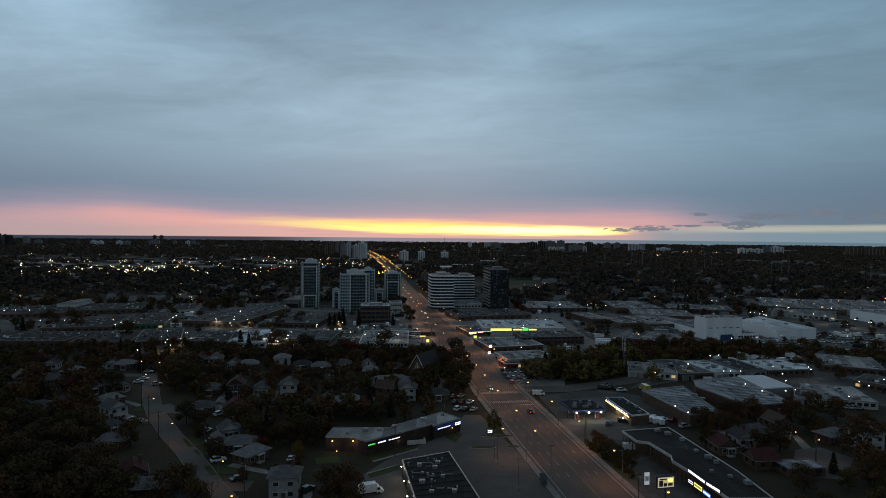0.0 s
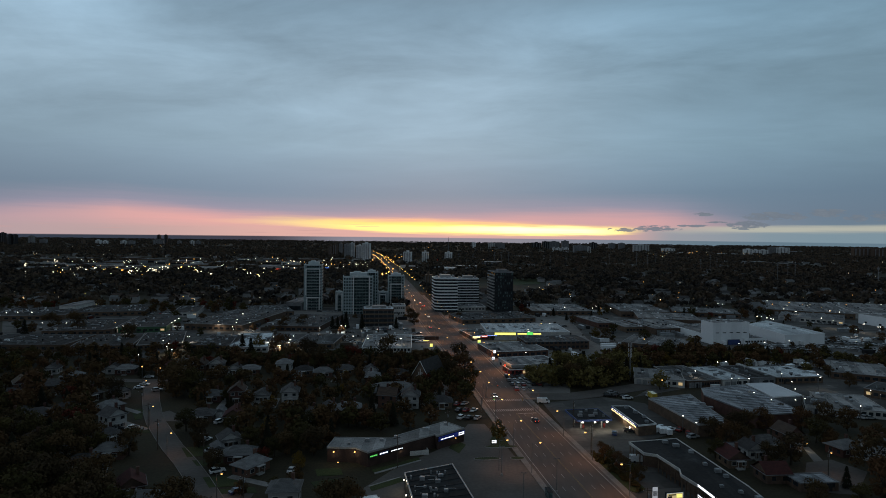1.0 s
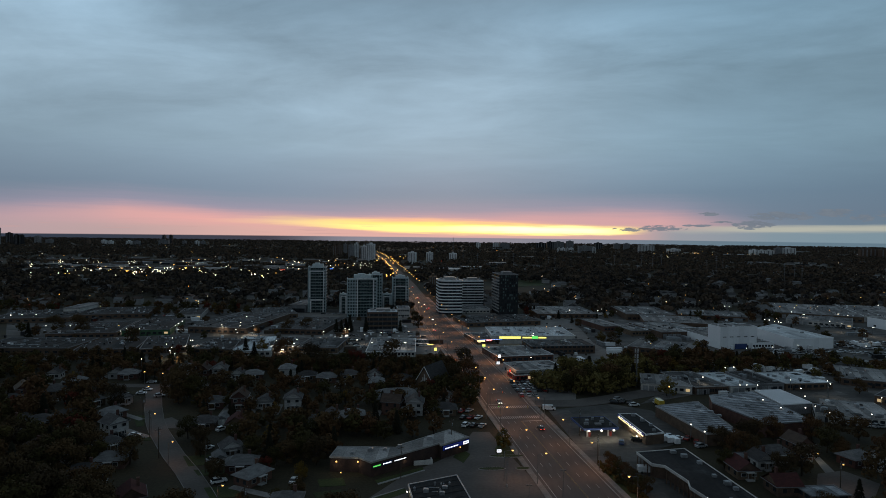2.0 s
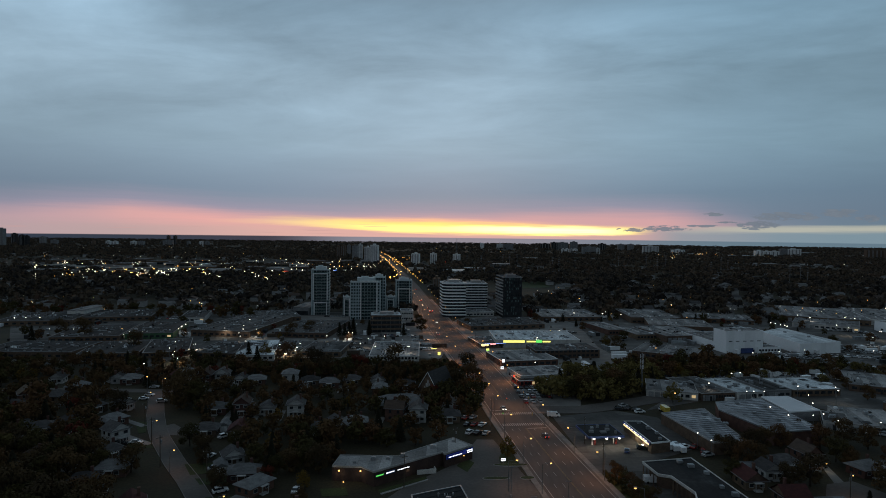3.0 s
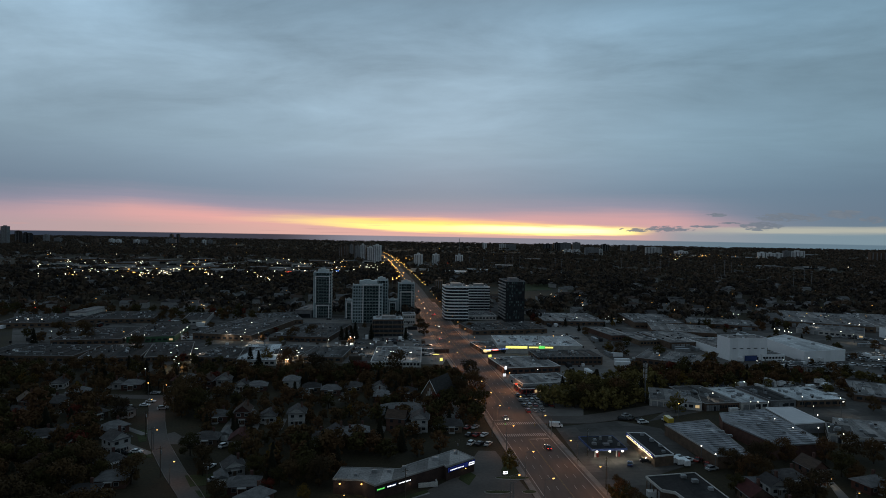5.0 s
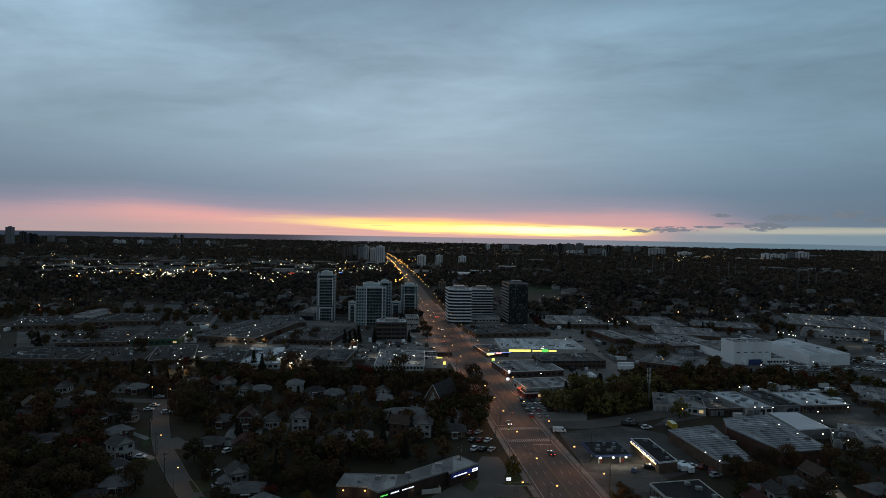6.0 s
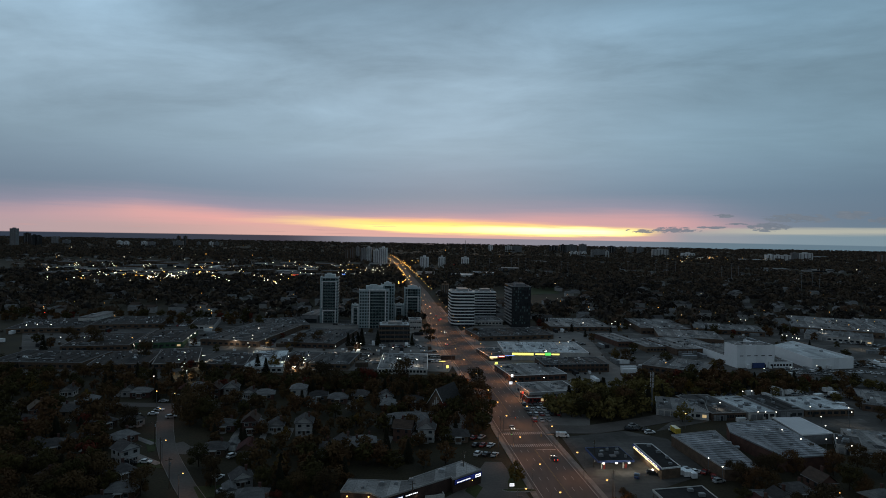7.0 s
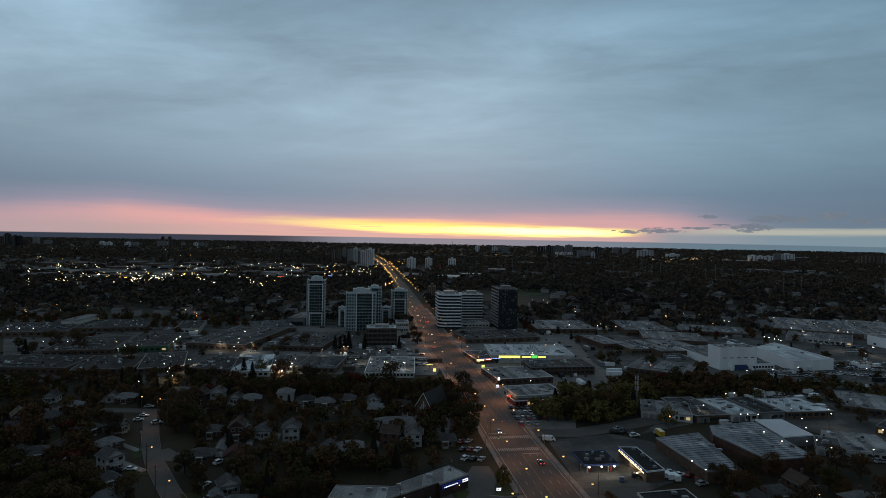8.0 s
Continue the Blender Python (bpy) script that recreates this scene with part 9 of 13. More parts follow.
glimmer(-777.5, 1129.8, 8, 'sodium_far', 1.0)
glimmer(-874.9, 1283.3, 8, 'led_far', 1.0)
glimmer(-794.3, 1162.8, 8, 'sodium_far', 0.35)
glimmer(-858.6, 1219.8, 8, 'sodium_far', 0.5)
glimmer(-821.7, 1165.6, 8, 'led_far', 0.5)
glimmer(-483.8, 1456.5, 8, 'led_far', 1.0)
glimmer(-479, 1419.7, 8, 'led_far', 0.35)
glimmer(-481.1, 1505.5, 8, 'led_far', 1.0)
glimmer(-349.3, 993.5, 8, 'led_far', 1.0)
glimmer(-358.2, 986.2, 8, 'led_far', 0.75)
glimmer(-589.1, 893.3, 8, 'led_far', 0.35)
glimmer(-613, 941.4, 8, 'led_far', 0.35)
glimmer(-577.4, 884.9, 8, 'led_far', 0.35)
glimmer(-626.2, 961.7, 8, 'sodium_far', 0.35)
glimmer(-604, 924.7, 8, 'sodium_far', 0.75)
glimmer(-617.4, 932.6, 8, 'led_far', 0.35)
glimmer(-614.2, 944.4, 8, 'sodium_far', 0.5)
glimmer(-591.6, 918, 8, 'led_far', 0.5)
glimmer(-898.7, 1255.5, 8, 'sodium_far', 0.35)
glimmer(-824.5, 1170.9, 8, 'led_far', 0.75)
glimmer(-883.1, 1246.6, 8, 'led_far', 0.35)
glimmer(-342.6, 1353.1, 8, 'sodium_far', 0.5)
glimmer(-400.3, 1407.6, 8, 'led_far', 0.35)
glimmer(-92.6, 965.1, 13, 'sodium_far', 0.75)
glimmer(-162.2, 1490.4, 13, 'sodium_far', 0.95)
glimmer(-92.3, 920.5, 13, 'sodium_far', 0.95)
glimmer(-108.4, 1083.3, 13, 'sodium_far', 0.75)
glimmer(-93.2, 1045.4, 13, 'sodium_far', 0.95)
glimmer(-61.3, 1036.4, 13, 'sodium_far', 0.75)
glimmer(-162.7, 1559.5, 13, 'sodium_far', 0.75)
glimmer(-123.6, 1280.8, 13, 'sodium_far', 0.95)
glimmer(-181.1, 1497.8, 13, 'sodium_far', 0.6)
glimmer(-92.1, 951.8, 13, 'sodium_far', 0.75)
glimmer(-106.4, 1068.2, 13, 'sodium_far', 0.6)
glimmer(-98.9, 922.7, 13, 'sodium_far', 0.75)
glimmer(-140.4, 1394.9, 13, 'sodium_far', 0.95)
glimmer(-142.9, 1574.2, 13, 'sodium_far', 0.75)
glimmer(-117.3, 1329.7, 13, 'sodium_far', 0.95)
glimmer(-139.4, 1641.7, 13, 'sodium_far', 0.75)
glimmer(-154.6, 1487.5, 13, 'sodium_far', 0.75)
glimmer(-174.4, 1518.2, 13, 'sodium_far', 0.95)
glimmer(-148.7, 1522.1, 13, 'sodium_far', 0.95)
glimmer(-123.1, 1548.6, 13, 'sodium_far', 0.75)
glimmer(-142.3, 1639.5, 13, 'sodium_far', 0.6)
glimmer(-139.9, 1279.3, 13, 'sodium_far', 0.6)
glimmer(-120.9, 1176.3, 13, 'sodium_far', 0.95)
glimmer(-171.7, 1389.7, 13, 'sodium_far', 0.95)
glimmer(-130.6, 1408.5, 13, 'sodium_far', 0.75)
glimmer(-148.3, 1532.6, 13, 'sodium_far', 0.6)
glimmer(-199.4, 1641.1, 13, 'sodium_far', 0.95)
glimmer(-164.1, 1633.8, 13, 'sodium_far', 0.75)
glimmer(-123.2, 1633.5, 13, 'sodium_far', 0.75)
glimmer(-95.7, 895.1, 13, 'sodium_far', 0.95)
glimmer(-255.8, 1282.1, 8, 'led_far', 0.8)
glimmer(-206.3, 1266.2, 8, 'sodium_far', 0.6)
glimmer(-172.3, 1250, 8, 'led_far', 0.4)
glimmer(-180.4, 1159.3, 8, 'led_far', 0.8)
glimmer(-226.1, 1122.8, 8, 'led_far', 0.4)
glimmer(-218.6, 1105.9, 8, 'led_far', 0.8)
glimmer(-280.2, 1437.7, 8, 'led_far', 0.4)
glimmer(-245.6, 1425.6, 8, 'led_far', 0.4)
glimmer(-232, 1179.3, 8, 'led_far', 0.6)
glimmer(-272.8, 1388.1, 8, 'led_far', 0.8)
glimmer(-245.9, 1179, 8, 'led_far', 0.8)
glimmer(-167.6, 1203.5, 8, 'led_far', 0.6)
glimmer(-203.6, 1184.1, 8, 'led_far', 0.8)
glimmer(-217.5, 1132.8, 8, 'led_far', 0.8)
glimmer(-149.6, 1261.7, 8, 'led_far', 0.6)
glimmer(-192.1, 1262.2, 8, 'led_far', 0.6)
glimmer(-228.8, 1125.7, 8, 'sodium_far', 0.6)
glimmer(-237.8, 1340, 8, 'led_far', 0.6)
glimmer(-160.4, 1211.7, 8, 'led_far', 0.4)
glimmer(-216.6, 1341.6, 8, 'led_far', 0.8)
glimmer(-255.2, 1264, 8, 'sodium_far', 0.4)
glimmer(-238, 1310.6, 8, 'led_far', 0.8)
glimmer(-204.7, 1238.7, 8, 'led_far', 0.6)
glimmer(-213.1, 1232.9, 8, 'led_far', 0.6)
glimmer(-151.7, 1258.5, 8, 'sodium_far', 0.8)
glimmer(-177.4, 1216.9, 8, 'led_far', 0.4)
glimmer(-235.3, 1296.5, 8, 'sodium_far', 0.4)
glimmer(-202.4, 1245.2, 8, 'led_far', 0.4)
glimmer(-238.2, 1270.7, 8, 'sodium_far', 0.6)
glimmer(-191.8, 1277.5, 8, 'led_far', 0.8)
glimmer(-244.3, 1209.2, 8, 'sodium_far', 0.4)
glimmer(-171.6, 1292.6, 8, 'led_far', 0.6)
glimmer(-178, 1181.7, 8, 'led_far', 0.6)
glimmer(-273.3, 1322.1, 8, 'sodium_far', 0.8)
glimmer(-192.2, 1339, 8, 'led_far', 0.8)
glimmer(-176.6, 1260, 8, 'led_far', 0.6)
glimmer(-214.4, 1248.4, 8, 'led_far', 0.8)
glimmer(-145.1, 1225.5, 8, 'led_far', 0.6)
glimmer(-185.9, 1268.3, 8, 'led_far', 0.6)
glimmer(-185.9, 1329.5, 8, 'sodium_far', 0.6)
glimmer(-180.4, 1424.9, 8, 'led_far', 0.4)
glimmer(-155.5, 1174.7, 8, 'led_far', 0.8)
glimmer(-252.8, 1260.2, 8, 'led_far', 0.6)
glimmer(-207.2, 1138.7, 8, 'led_far', 0.4)
glimmer(-220, 1278.1, 8, 'led_far', 0.4)
glimmer(-233, 1118.9, 8, 'sodium_far', 0.6)
glimmer(-244.4, 1270.5, 8, 'sodium_far', 0.8)
glimmer(-185.5, 1365.2, 8, 'led_far', 0.6)
glimmer(-249.5, 1239.3, 8, 'led_far', 0.6)
glimmer(-249.1, 1296.1, 8, 'sodium_far', 0.4)
glimmer(-206.8, 1380.5, 8, 'led_far', 0.6)
glimmer(-191.9, 1139.1, 8, 'led_far', 0.6)
glimmer(-237.7, 1339.7, 8, 'sodium_far', 0.6)
glimmer(-261.7, 1290.6, 8, 'sodium_far', 0.4)
glimmer(-198.1, 1307.3, 8, 'led_far', 0.6)
glimmer(-225.2, 1196.1, 8, 'led_far', 0.8)
glimmer(-208.2, 1071.6, 8, 'sodium_far', 0.8)
glimmer(-140.6, 2150, 8, 'led_far', 0.5)
glimmer(951.5, 2540.2, 8, 'led_far', 0.5)
glimmer(2175.9, 2980.5, 8, 'sodium_far', 0.7)
glimmer(-34.1, 2219.1, 8, 'sodium_far', 0.7)
glimmer(-1031.5, 1732.4, 8, 'led_far', 0.5)
glimmer(1170.5, 2189.8, 8, 'led_far', 0.9)
glimmer(-763.2, 1555.3, 8, 'sodium_far', 0.9)
glimmer(-746, 2871.7, 8, 'sodium_far', 0.9)
glimmer(1099.9, 2077.9, 8, 'sodium_far', 0.5)
glimmer(-1149.9, 3098.3, 8, 'sodium_far', 0.9)
glimmer(-772.8, 2523.4, 8, 'led_far', 0.7)
glimmer(-56.8, 2535.8, 8, 'sodium_far', 0.7)
glimmer(1591.4, 2425.2, 8, 'led_far', 0.9)
glimmer(-1042.7, 1715.7, 8, 'led_far', 0.9)
glimmer(850.6, 2295.3, 8, 'sodium_far', 0.5)
glimmer(-191.9, 1780.9, 8, 'led_far', 0.7)
glimmer(-163.2, 2339.2, 8, 'led_far', 0.9)
glimmer(17.2, 2046.4, 8, 'sodium_far', 0.5)
glimmer(-1251.3, 1991.3, 8, 'led_far', 0.7)
glimmer(1261.9, 2122.2, 8, 'led_far', 0.5)
glimmer(1276.4, 1763.8, 8, 'led_far', 0.9)
glimmer(709.3, 2909.4, 8, 'sodium_far', 0.9)
glimmer(-861.1, 1629.9, 8, 'led_far', 0.7)
glimmer(109.7, 2747.7, 8, 'sodium_far', 0.9)
glimmer(-4, 2707.4, 8, 'led_far', 0.7)
glimmer(-1390.9, 2607.4, 8, 'sodium_far', 0.5)
glimmer(138.1, 1617.2, 8, 'led_far', 0.5)
glimmer(1646.1, 2785.3, 8, 'sodium_far', 0.5)
glimmer(1604.4, 2277.4, 8, 'led_far', 0.7)
glimmer(1446.1, 2246.3, 8, 'sodium_far', 0.5)
glimmer(-1244.7, 2033.5, 8, 'led_far', 0.5)
glimmer(-951, 1655.1, 8, 'led_far', 0.7)
glimmer(-1164.3, 1680.9, 8, 'led_far', 0.5)
glimmer(-306.3, 1608.2, 8, 'led_far', 0.7)
glimmer(1234.7, 2502.6, 8, 'sodium_far', 0.7)
glimmer(-1245.5, 1735.1, 8, 'sodium_far', 0.5)
glimmer(268.5, 2117.7, 8, 'sodium_far', 0.9)
glimmer(581.5, 2246.1, 8, 'led_far', 0.7)
glimmer(-1303.9, 2717.2, 8, 'sodium_far', 0.7)
glimmer(-55.3, 1784.2, 8, 'sodium_far', 0.5)
glimmer(-732.2, 1890.4, 8, 'sodium_far', 0.9)
glimmer(87, 2584.3, 8, 'led_far', 0.5)
glimmer(-836, 2986.7, 8, 'sodium_far', 0.9)
glimmer(696, 2076.5, 8, 'led_far', 0.9)
glimmer(1069.7, 2744, 8, 'sodium_far', 0.9)
glimmer(1814.1, 2502.8, 8, 'led_far', 0.7)
glimmer(1477.1, 1996, 8, 'led_far', 0.7)
glimmer(1261.6, 1730, 8, 'led_far', 0.7)
glimmer(1648.1, 2347.7, 8, 'led_far', 0.7)
glimmer(-1088.2, 1574.1, 8, 'sodium_far', 0.5)
glimmer(-1361.6, 2580.8, 8, 'sodium_far', 0.5)
glimmer(1085.5, 1699.3, 8, 'led_far', 0.9)
glimmer(-817, 3058.2, 8, 'led_far', 0.5)
glimmer(522, 1748.2, 8, 'sodium_far', 0.7)
glimmer(-540.2, 2858.9, 8, 'sodium_far', 0.5)
glimmer(1876.4, 2889.5, 8, 'sodium_far', 0.9)
glimmer(-1571.4, 2355.9, 8, 'led_far', 0.9)
glimmer(-1133.1, 2029.8, 8, 'sodium_far', 0.9)
glimmer(-1020.1, 2894.3, 8, 'led_far', 0.5)
glimmer(-1477.1, 2358.1, 8, 'led_far', 0.5)
glimmer(1408.5, 2045.9, 8, 'sodium_far', 0.7)
glimmer(265.5, 1738.2, 8, 'sodium_far', 0.5)
glimmer(-732, 1599.7, 8, 'led_far', 0.7)
glimmer(1251.2, 3219.3, 8, 'led_far', 0.5)
glimmer(-866.4, 1790.6, 8, 'led_far', 0.5)
glimmer(-1518.7, 2157.2, 8, 'sodium_far', 0.9)
glimmer(503.2, 2224.7, 8, 'led_far', 0.7)
glimmer(-1687.7, 2352.4, 8, 'led_far', 0.7)
glimmer(-686, 1936.3, 8, 'sodium_far', 0.9)
glimmer(-78.6, 1965.1, 8, 'sodium_far', 0.5)
glimmer(-354.6, 1671.3, 8, 'sodium_far', 0.7)
glimmer(131.2, 2208.2, 8, 'sodium_far', 0.7)
glimmer(-635.8, 1611.4, 8, 'led_far', 0.7)
glimmer(21.2, 1601.6, 8, 'sodium_far', 0.5)
glimmer(1376.7, 2144.1, 8, 'sodium_far', 0.5)
glimmer(593.8, 1985.1, 8, 'led_far', 0.7)
glimmer(-88.8, 2919.8, 8, 'sodium_far', 0.9)
glimmer(-1511.1, 2048.9, 8, 'sodium_far', 0.7)
glimmer(216.8, 1972.2, 8, 'sodium_far', 0.5)
glimmer(-1252.4, 2063.8, 8, 'sodium_far', 0.5)
glimmer(340.9, 1628.8, 8, 'sodium_far', 0.9)
glimmer(-252.9, 2983.4, 8, 'led_far', 0.5)
glimmer(285.9, 2320.5, 8, 'led_far', 0.7)
glimmer(-861.6, 1908.4, 8, 'led_far', 0.7)
glimmer(-657.8, 3025.6, 8, 'led_far', 0.7)
glimmer(1356.2, 2550.3, 8, 'sodium_far', 0.5)
glimmer(415.4, 1913.4, 8, 'sodium_far', 0.7)
glimmer(1469.5, 2074.1, 8, 'led_far', 0.9)
glimmer(654.3, 2088.5, 8, 'sodium_far', 0.7)
glimmer(568.5, 1791, 8, 'sodium_far', 0.7)
glimmer(955.2, 2212, 8, 'sodium_far', 0.9)
glimmer(1130.3, 2089.5, 8, 'sodium_far', 0.7)
glimmer(-749.6, 2675.2, 8, 'sodium_far', 0.9)
glimmer(533.9, 2936.6, 8, 'led_far', 0.7)
glimmer(1121.1, 2059.7, 8, 'led_far', 0.9)
glimmer(-732.7, 2102.1, 8, 'sodium_far', 0.5)
glimmer(-402.3, 2353.3, 8, 'led_far', 0.5)
glimmer(0, 1605, 8, 'led_far', 0.9)
glimmer(517.5, 2956.3, 8, 'led_far', 0.9)
glimmer(-221.1, 2175.4, 8, 'led_far', 0.5)
glimmer(419.8, 1917.6, 8, 'led_far', 0.7)
glimmer(-768.5, 3027.3, 8, 'led_far', 0.7)
glimmer(98.9, 2031.6, 8, 'sodium_far', 0.7)
glimmer(1056.7, 2604.8, 8, 'sodium_far', 0.5)
glimmer(-1135.7, 1651.8, 8, 'led_far', 0.7)
glimmer(835.1, 2199.2, 8, 'sodium_far', 0.5)
glimmer(-223.1, 2286.5, 8, 'sodium_far', 0.5)
glimmer(1203.4, 1772.1, 8, 'sodium_far', 0.5)
glimmer(-357.7, 2592.9, 8, 'sodium_far', 0.5)
glimmer(-1210.4, 2163.5, 8, 'sodium_far', 0.9)
glimmer(159.7, 1957.3, 8, 'sodium_far', 0.9)
glimmer(97.5, 1594.6, 8, 'led_far', 0.5)
glimmer(-736.2, 1563.9, 8, 'led_far', 0.5)
glimmer(193.9, 2554.7, 8, 'sodium_far', 0.7)
glimmer(735.7, 1861.6, 8, 'led_far', 0.7)
glimmer(-1014, 1559.8, 8, 'sodium_far', 0.5)
glimmer(1422.7, 2114, 8, 'sodium_far', 0.7)
glimmer(656, 2279.2, 8, 'led_far', 0.7)
glimmer(-4.5, 1785.8, 8, 'led_far', 0.7)
glimmer(815.5, 1749.2, 8, 'sodium_far', 0.5)
glimmer(-450.4, 736.5, 7, 'led_far', 0.25)
glimmer(97.5, 932.4, 7, 'sodium_far', 0.25)
glimmer(259.3, 718.6, 7, 'led_far', 0.25)
glimmer(-439.9, 1017.9, 7, 'led_far', 0.35)
glimmer(483.7, 669.7, 7, 'led_far', 0.25)
glimmer(365.7, 735.1, 7, 'led_far', 0.35)
glimmer(230, 647.4, 7, 'led_far', 0.35)
glimmer(-806.9, 1169.5, 7, 'sodium_far', 0.35)
glimmer(-301.4, 695.2, 7, 'led_far', 0.35)
glimmer(-413, 585, 7, 'led_far', 0.25)
glimmer(531.1, 943.8, 7, 'sodium_far', 0.2)
glimmer(363.6, 615.3, 7, 'sodium_far', 0.2)
glimmer(-634, 1007.7, 7, 'led_far', 0.2)
glimmer(121.2, 782.3, 7, 'led_far', 0.35)
glimmer(-261.3, 644.4, 7, 'led_far', 0.2)
glimmer(778.4, 1094.5, 7, 'led_far', 0.35)
glimmer(-590.3, 825, 7, 'sodium_far', 0.35)
glimmer(-524.7, 865.2, 7, 'sodium_far', 0.35)
glimmer(971.9, 1329.2, 7, 'sodium_far', 0.25)
glimmer(-3.6, 1416.7, 7, 'led_far', 0.2)
glimmer(219.9, 698, 7, 'led_far', 0.35)
glimmer(129.4, 1104.1, 7, 'led_far', 0.2)
glimmer(74.3, 813.5, 7, 'led_far', 0.25)
glimmer(304.9, 813, 7, 'led_far', 0.2)
glimmer(787.8, 1180.7, 7, 'led_far', 0.35)
glimmer(35.9, 845.3, 7, 'led_far', 0.2)
glimmer(387.7, 890.9, 7, 'sodium_far', 0.35)
glimmer(373.7, 619.8, 7, 'led_far', 0.25)
glimmer(-750.8, 1262.2, 7, 'sodium_far', 0.2)
glimmer(76.4, 896.2, 7, 'led_far', 0.35)
glimmer(-586.1, 932.3, 7, 'led_far', 0.25)
glimmer(187.2, 662, 7, 'sodium_far', 0.2)
glimmer(-306.9, 916.4, 7, 'led_far', 0.2)
glimmer(-604.7, 858.3, 7, 'led_far', 0.35)
glimmer(-487.1, 936.6, 7, 'led_far', 0.25)
glimmer(-584.3, 1345.9, 7, 'led_far', 0.2)
glimmer(314.2, 719.8, 7, 'sodium_far', 0.25)
glimmer(-11, 708.9, 7, 'led_far', 0.2)
glimmer(312.4, 659.9, 7, 'led_far', 0.2)
glimmer(221.1, 731.8, 7, 'sodium_far', 0.25)
glimmer(383.9, 748.2, 7, 'led_far', 0.35)
glimmer(437.6, 706.6, 7, 'sodium_far', 0.2)
glimmer(7.9, 961.8, 7, 'led_far', 0.25)
glimmer(155.4, 1026, 7, 'led_far', 0.35)
glimmer(275.5, 644.3, 7, 'led_far', 0.25)
glimmer(476, 772.6, 7, 'led_far', 0.35)
glimmer(-250.5, 596.3, 7, 'led_far', 0.35)
glimmer(497.1, 1535.4, 7, 'led_far', 0.2)
glimmer(-388.7, 600.2, 7, 'led_far', 0.2)
glimmer(-634.4, 901, 7, 'led_far', 0.35)
glimmer(344.5, 887.5, 7, 'led_far', 0.35)
glimmer(-753.8, 1164.4, 7, 'led_far', 0.2)
glimmer(138.8, 814.7, 7, 'led_far', 0.2)
glimmer(-350.2, 681.1, 7, 'led_far', 0.35)
glimmer(500.7, 1208.9, 7, 'led_far', 0.35)
glimmer(-522.2, 1409.7, 7, 'sodium_far', 0.35)
glimmer(-490.8, 1387.5, 7, 'sodium_far', 0.35)
glimmer(148.3, 1085.3, 7, 'led_far', 0.25)
glimmer(473.8, 923.5, 7, 'led_far', 0.25)
glimmer(-167.5, 602.4, 7, 'led_far', 0.2)
glimmer(-236.8, 625.6, 7, 'sodium_far', 0.2)
glimmer(-292.3, 842.9, 7, 'led_far', 0.2)
glimmer(522.2, 707.4, 7, 'led_far', 0.35)
glimmer(-651.8, 921.4, 7, 'led_far', 0.2)
glimmer(349.2, 794.1, 7, 'sodium_far', 0.2)
glimmer(-274.1, 599.8, 7, 'led_far', 0.2)
glimmer(-51.4, 941.1, 7, 'sodium_far', 0.25)
glimmer(343.3, 607.6, 7, 'led_far', 0.25)
glimmer(-437.8, 757.4, 7, 'sodium_far', 0.2)
glimmer(-638.7, 935.6, 7, 'sodium_far', 0.25)
glimmer(62, 1307.5, 7, 'led_far', 0.35)
glimmer(224.7, 704.2, 7, 'sodium_far', 0.2)
glimmer(479, 659.3, 7, 'led_far', 0.2)
glimmer(108.2, 791.2, 7, 'led_far', 0.25)
glimmer(-32.1, 609.7, 7, 'led_far', 0.35)
glimmer(-349, 832.9, 7, 'led_far', 0.35)
glimmer(470.4, 647.3, 7, 'led_far', 0.25)
glimmer(-466.9, 646.5, 7, 'led_far', 0.2)
glimmer(-401.1, 634, 7, 'sodium_far', 0.25)
glimmer(587.4, 865.4, 7, 'led_far', 0.2)
glimmer(-505.2, 1080.3, 7, 'led_far', 0.25)
glimmer(585.6, 1530.6, 7, 'led_far', 0.2)
glimmer(600.1, 1360.1, 7, 'led_far', 0.2)
glimmer(-745.5, 1071.3, 7, 'sodium_far', 0.2)
glimmer(757.2, 1115.7, 7, 'sodium_far', 0.2)
glimmer(-330.4, 707.5, 7, 'led_far', 0.25)
glimmer(1076.4, 1670.1, 7, 'led_far', 0.35)
glimmer(-246.7, 673.2, 7, 'led_far', 0.35)
glimmer(-3.8, 585.6, 7, 'led_far', 0.2)
glimmer(-192.3, 587.9, 7, 'led_far', 0.25)
glimmer(-676.1, 1052.2, 7, 'led_far', 0.35)
glimmer(-191.9, 617.8, 7, 'led_far', 0.25)
glimmer(559.5, 786.3, 7, 'led_far', 0.2)
glimmer(-13.2, 1398.9, 7, 'sodium_far', 0.2)
glimmer(-854.9, 1279.9, 7, 'led_far', 0.35)
glimmer(80.7, 942.6, 7, 'led_far', 0.2)
spawn(far_lamp, pose(-26.6, 1581.5, 0, 0, 0, 0), 5.0, "tail", 0.9)
spawn(far_lamp, pose(-23.1, 1547.7, 0, 0, 0, 0), 5.0, "tail", 0.9)
spawn(far_lamp, pose(-396.4, 562.6, 0, 0, 0, 0), 6.0, "tail", 0.5)
spawn(far_lamp, pose(-319.4, 1151.7, 0, 0, 0, 0), 5.0, "tail", 0.9)
spawn(far_lamp, pose(-21.8, 606.4, 0, 0, 0, 0), 2.0, "tail", 0.5)
spawn(road_lamp, pose(-98.7, 378.4, 0), 7.0, 0.8, "led", 700.0, 0.32)
spawn(road_lamp, pose(-156.1, 445, 0), 7.0, 0.8, "led", 350.0, 0.32)
spawn(road_lamp, pose(-204.6, 450.6, 0), 7.0, 0.8, "led", 450.0, 0.32)
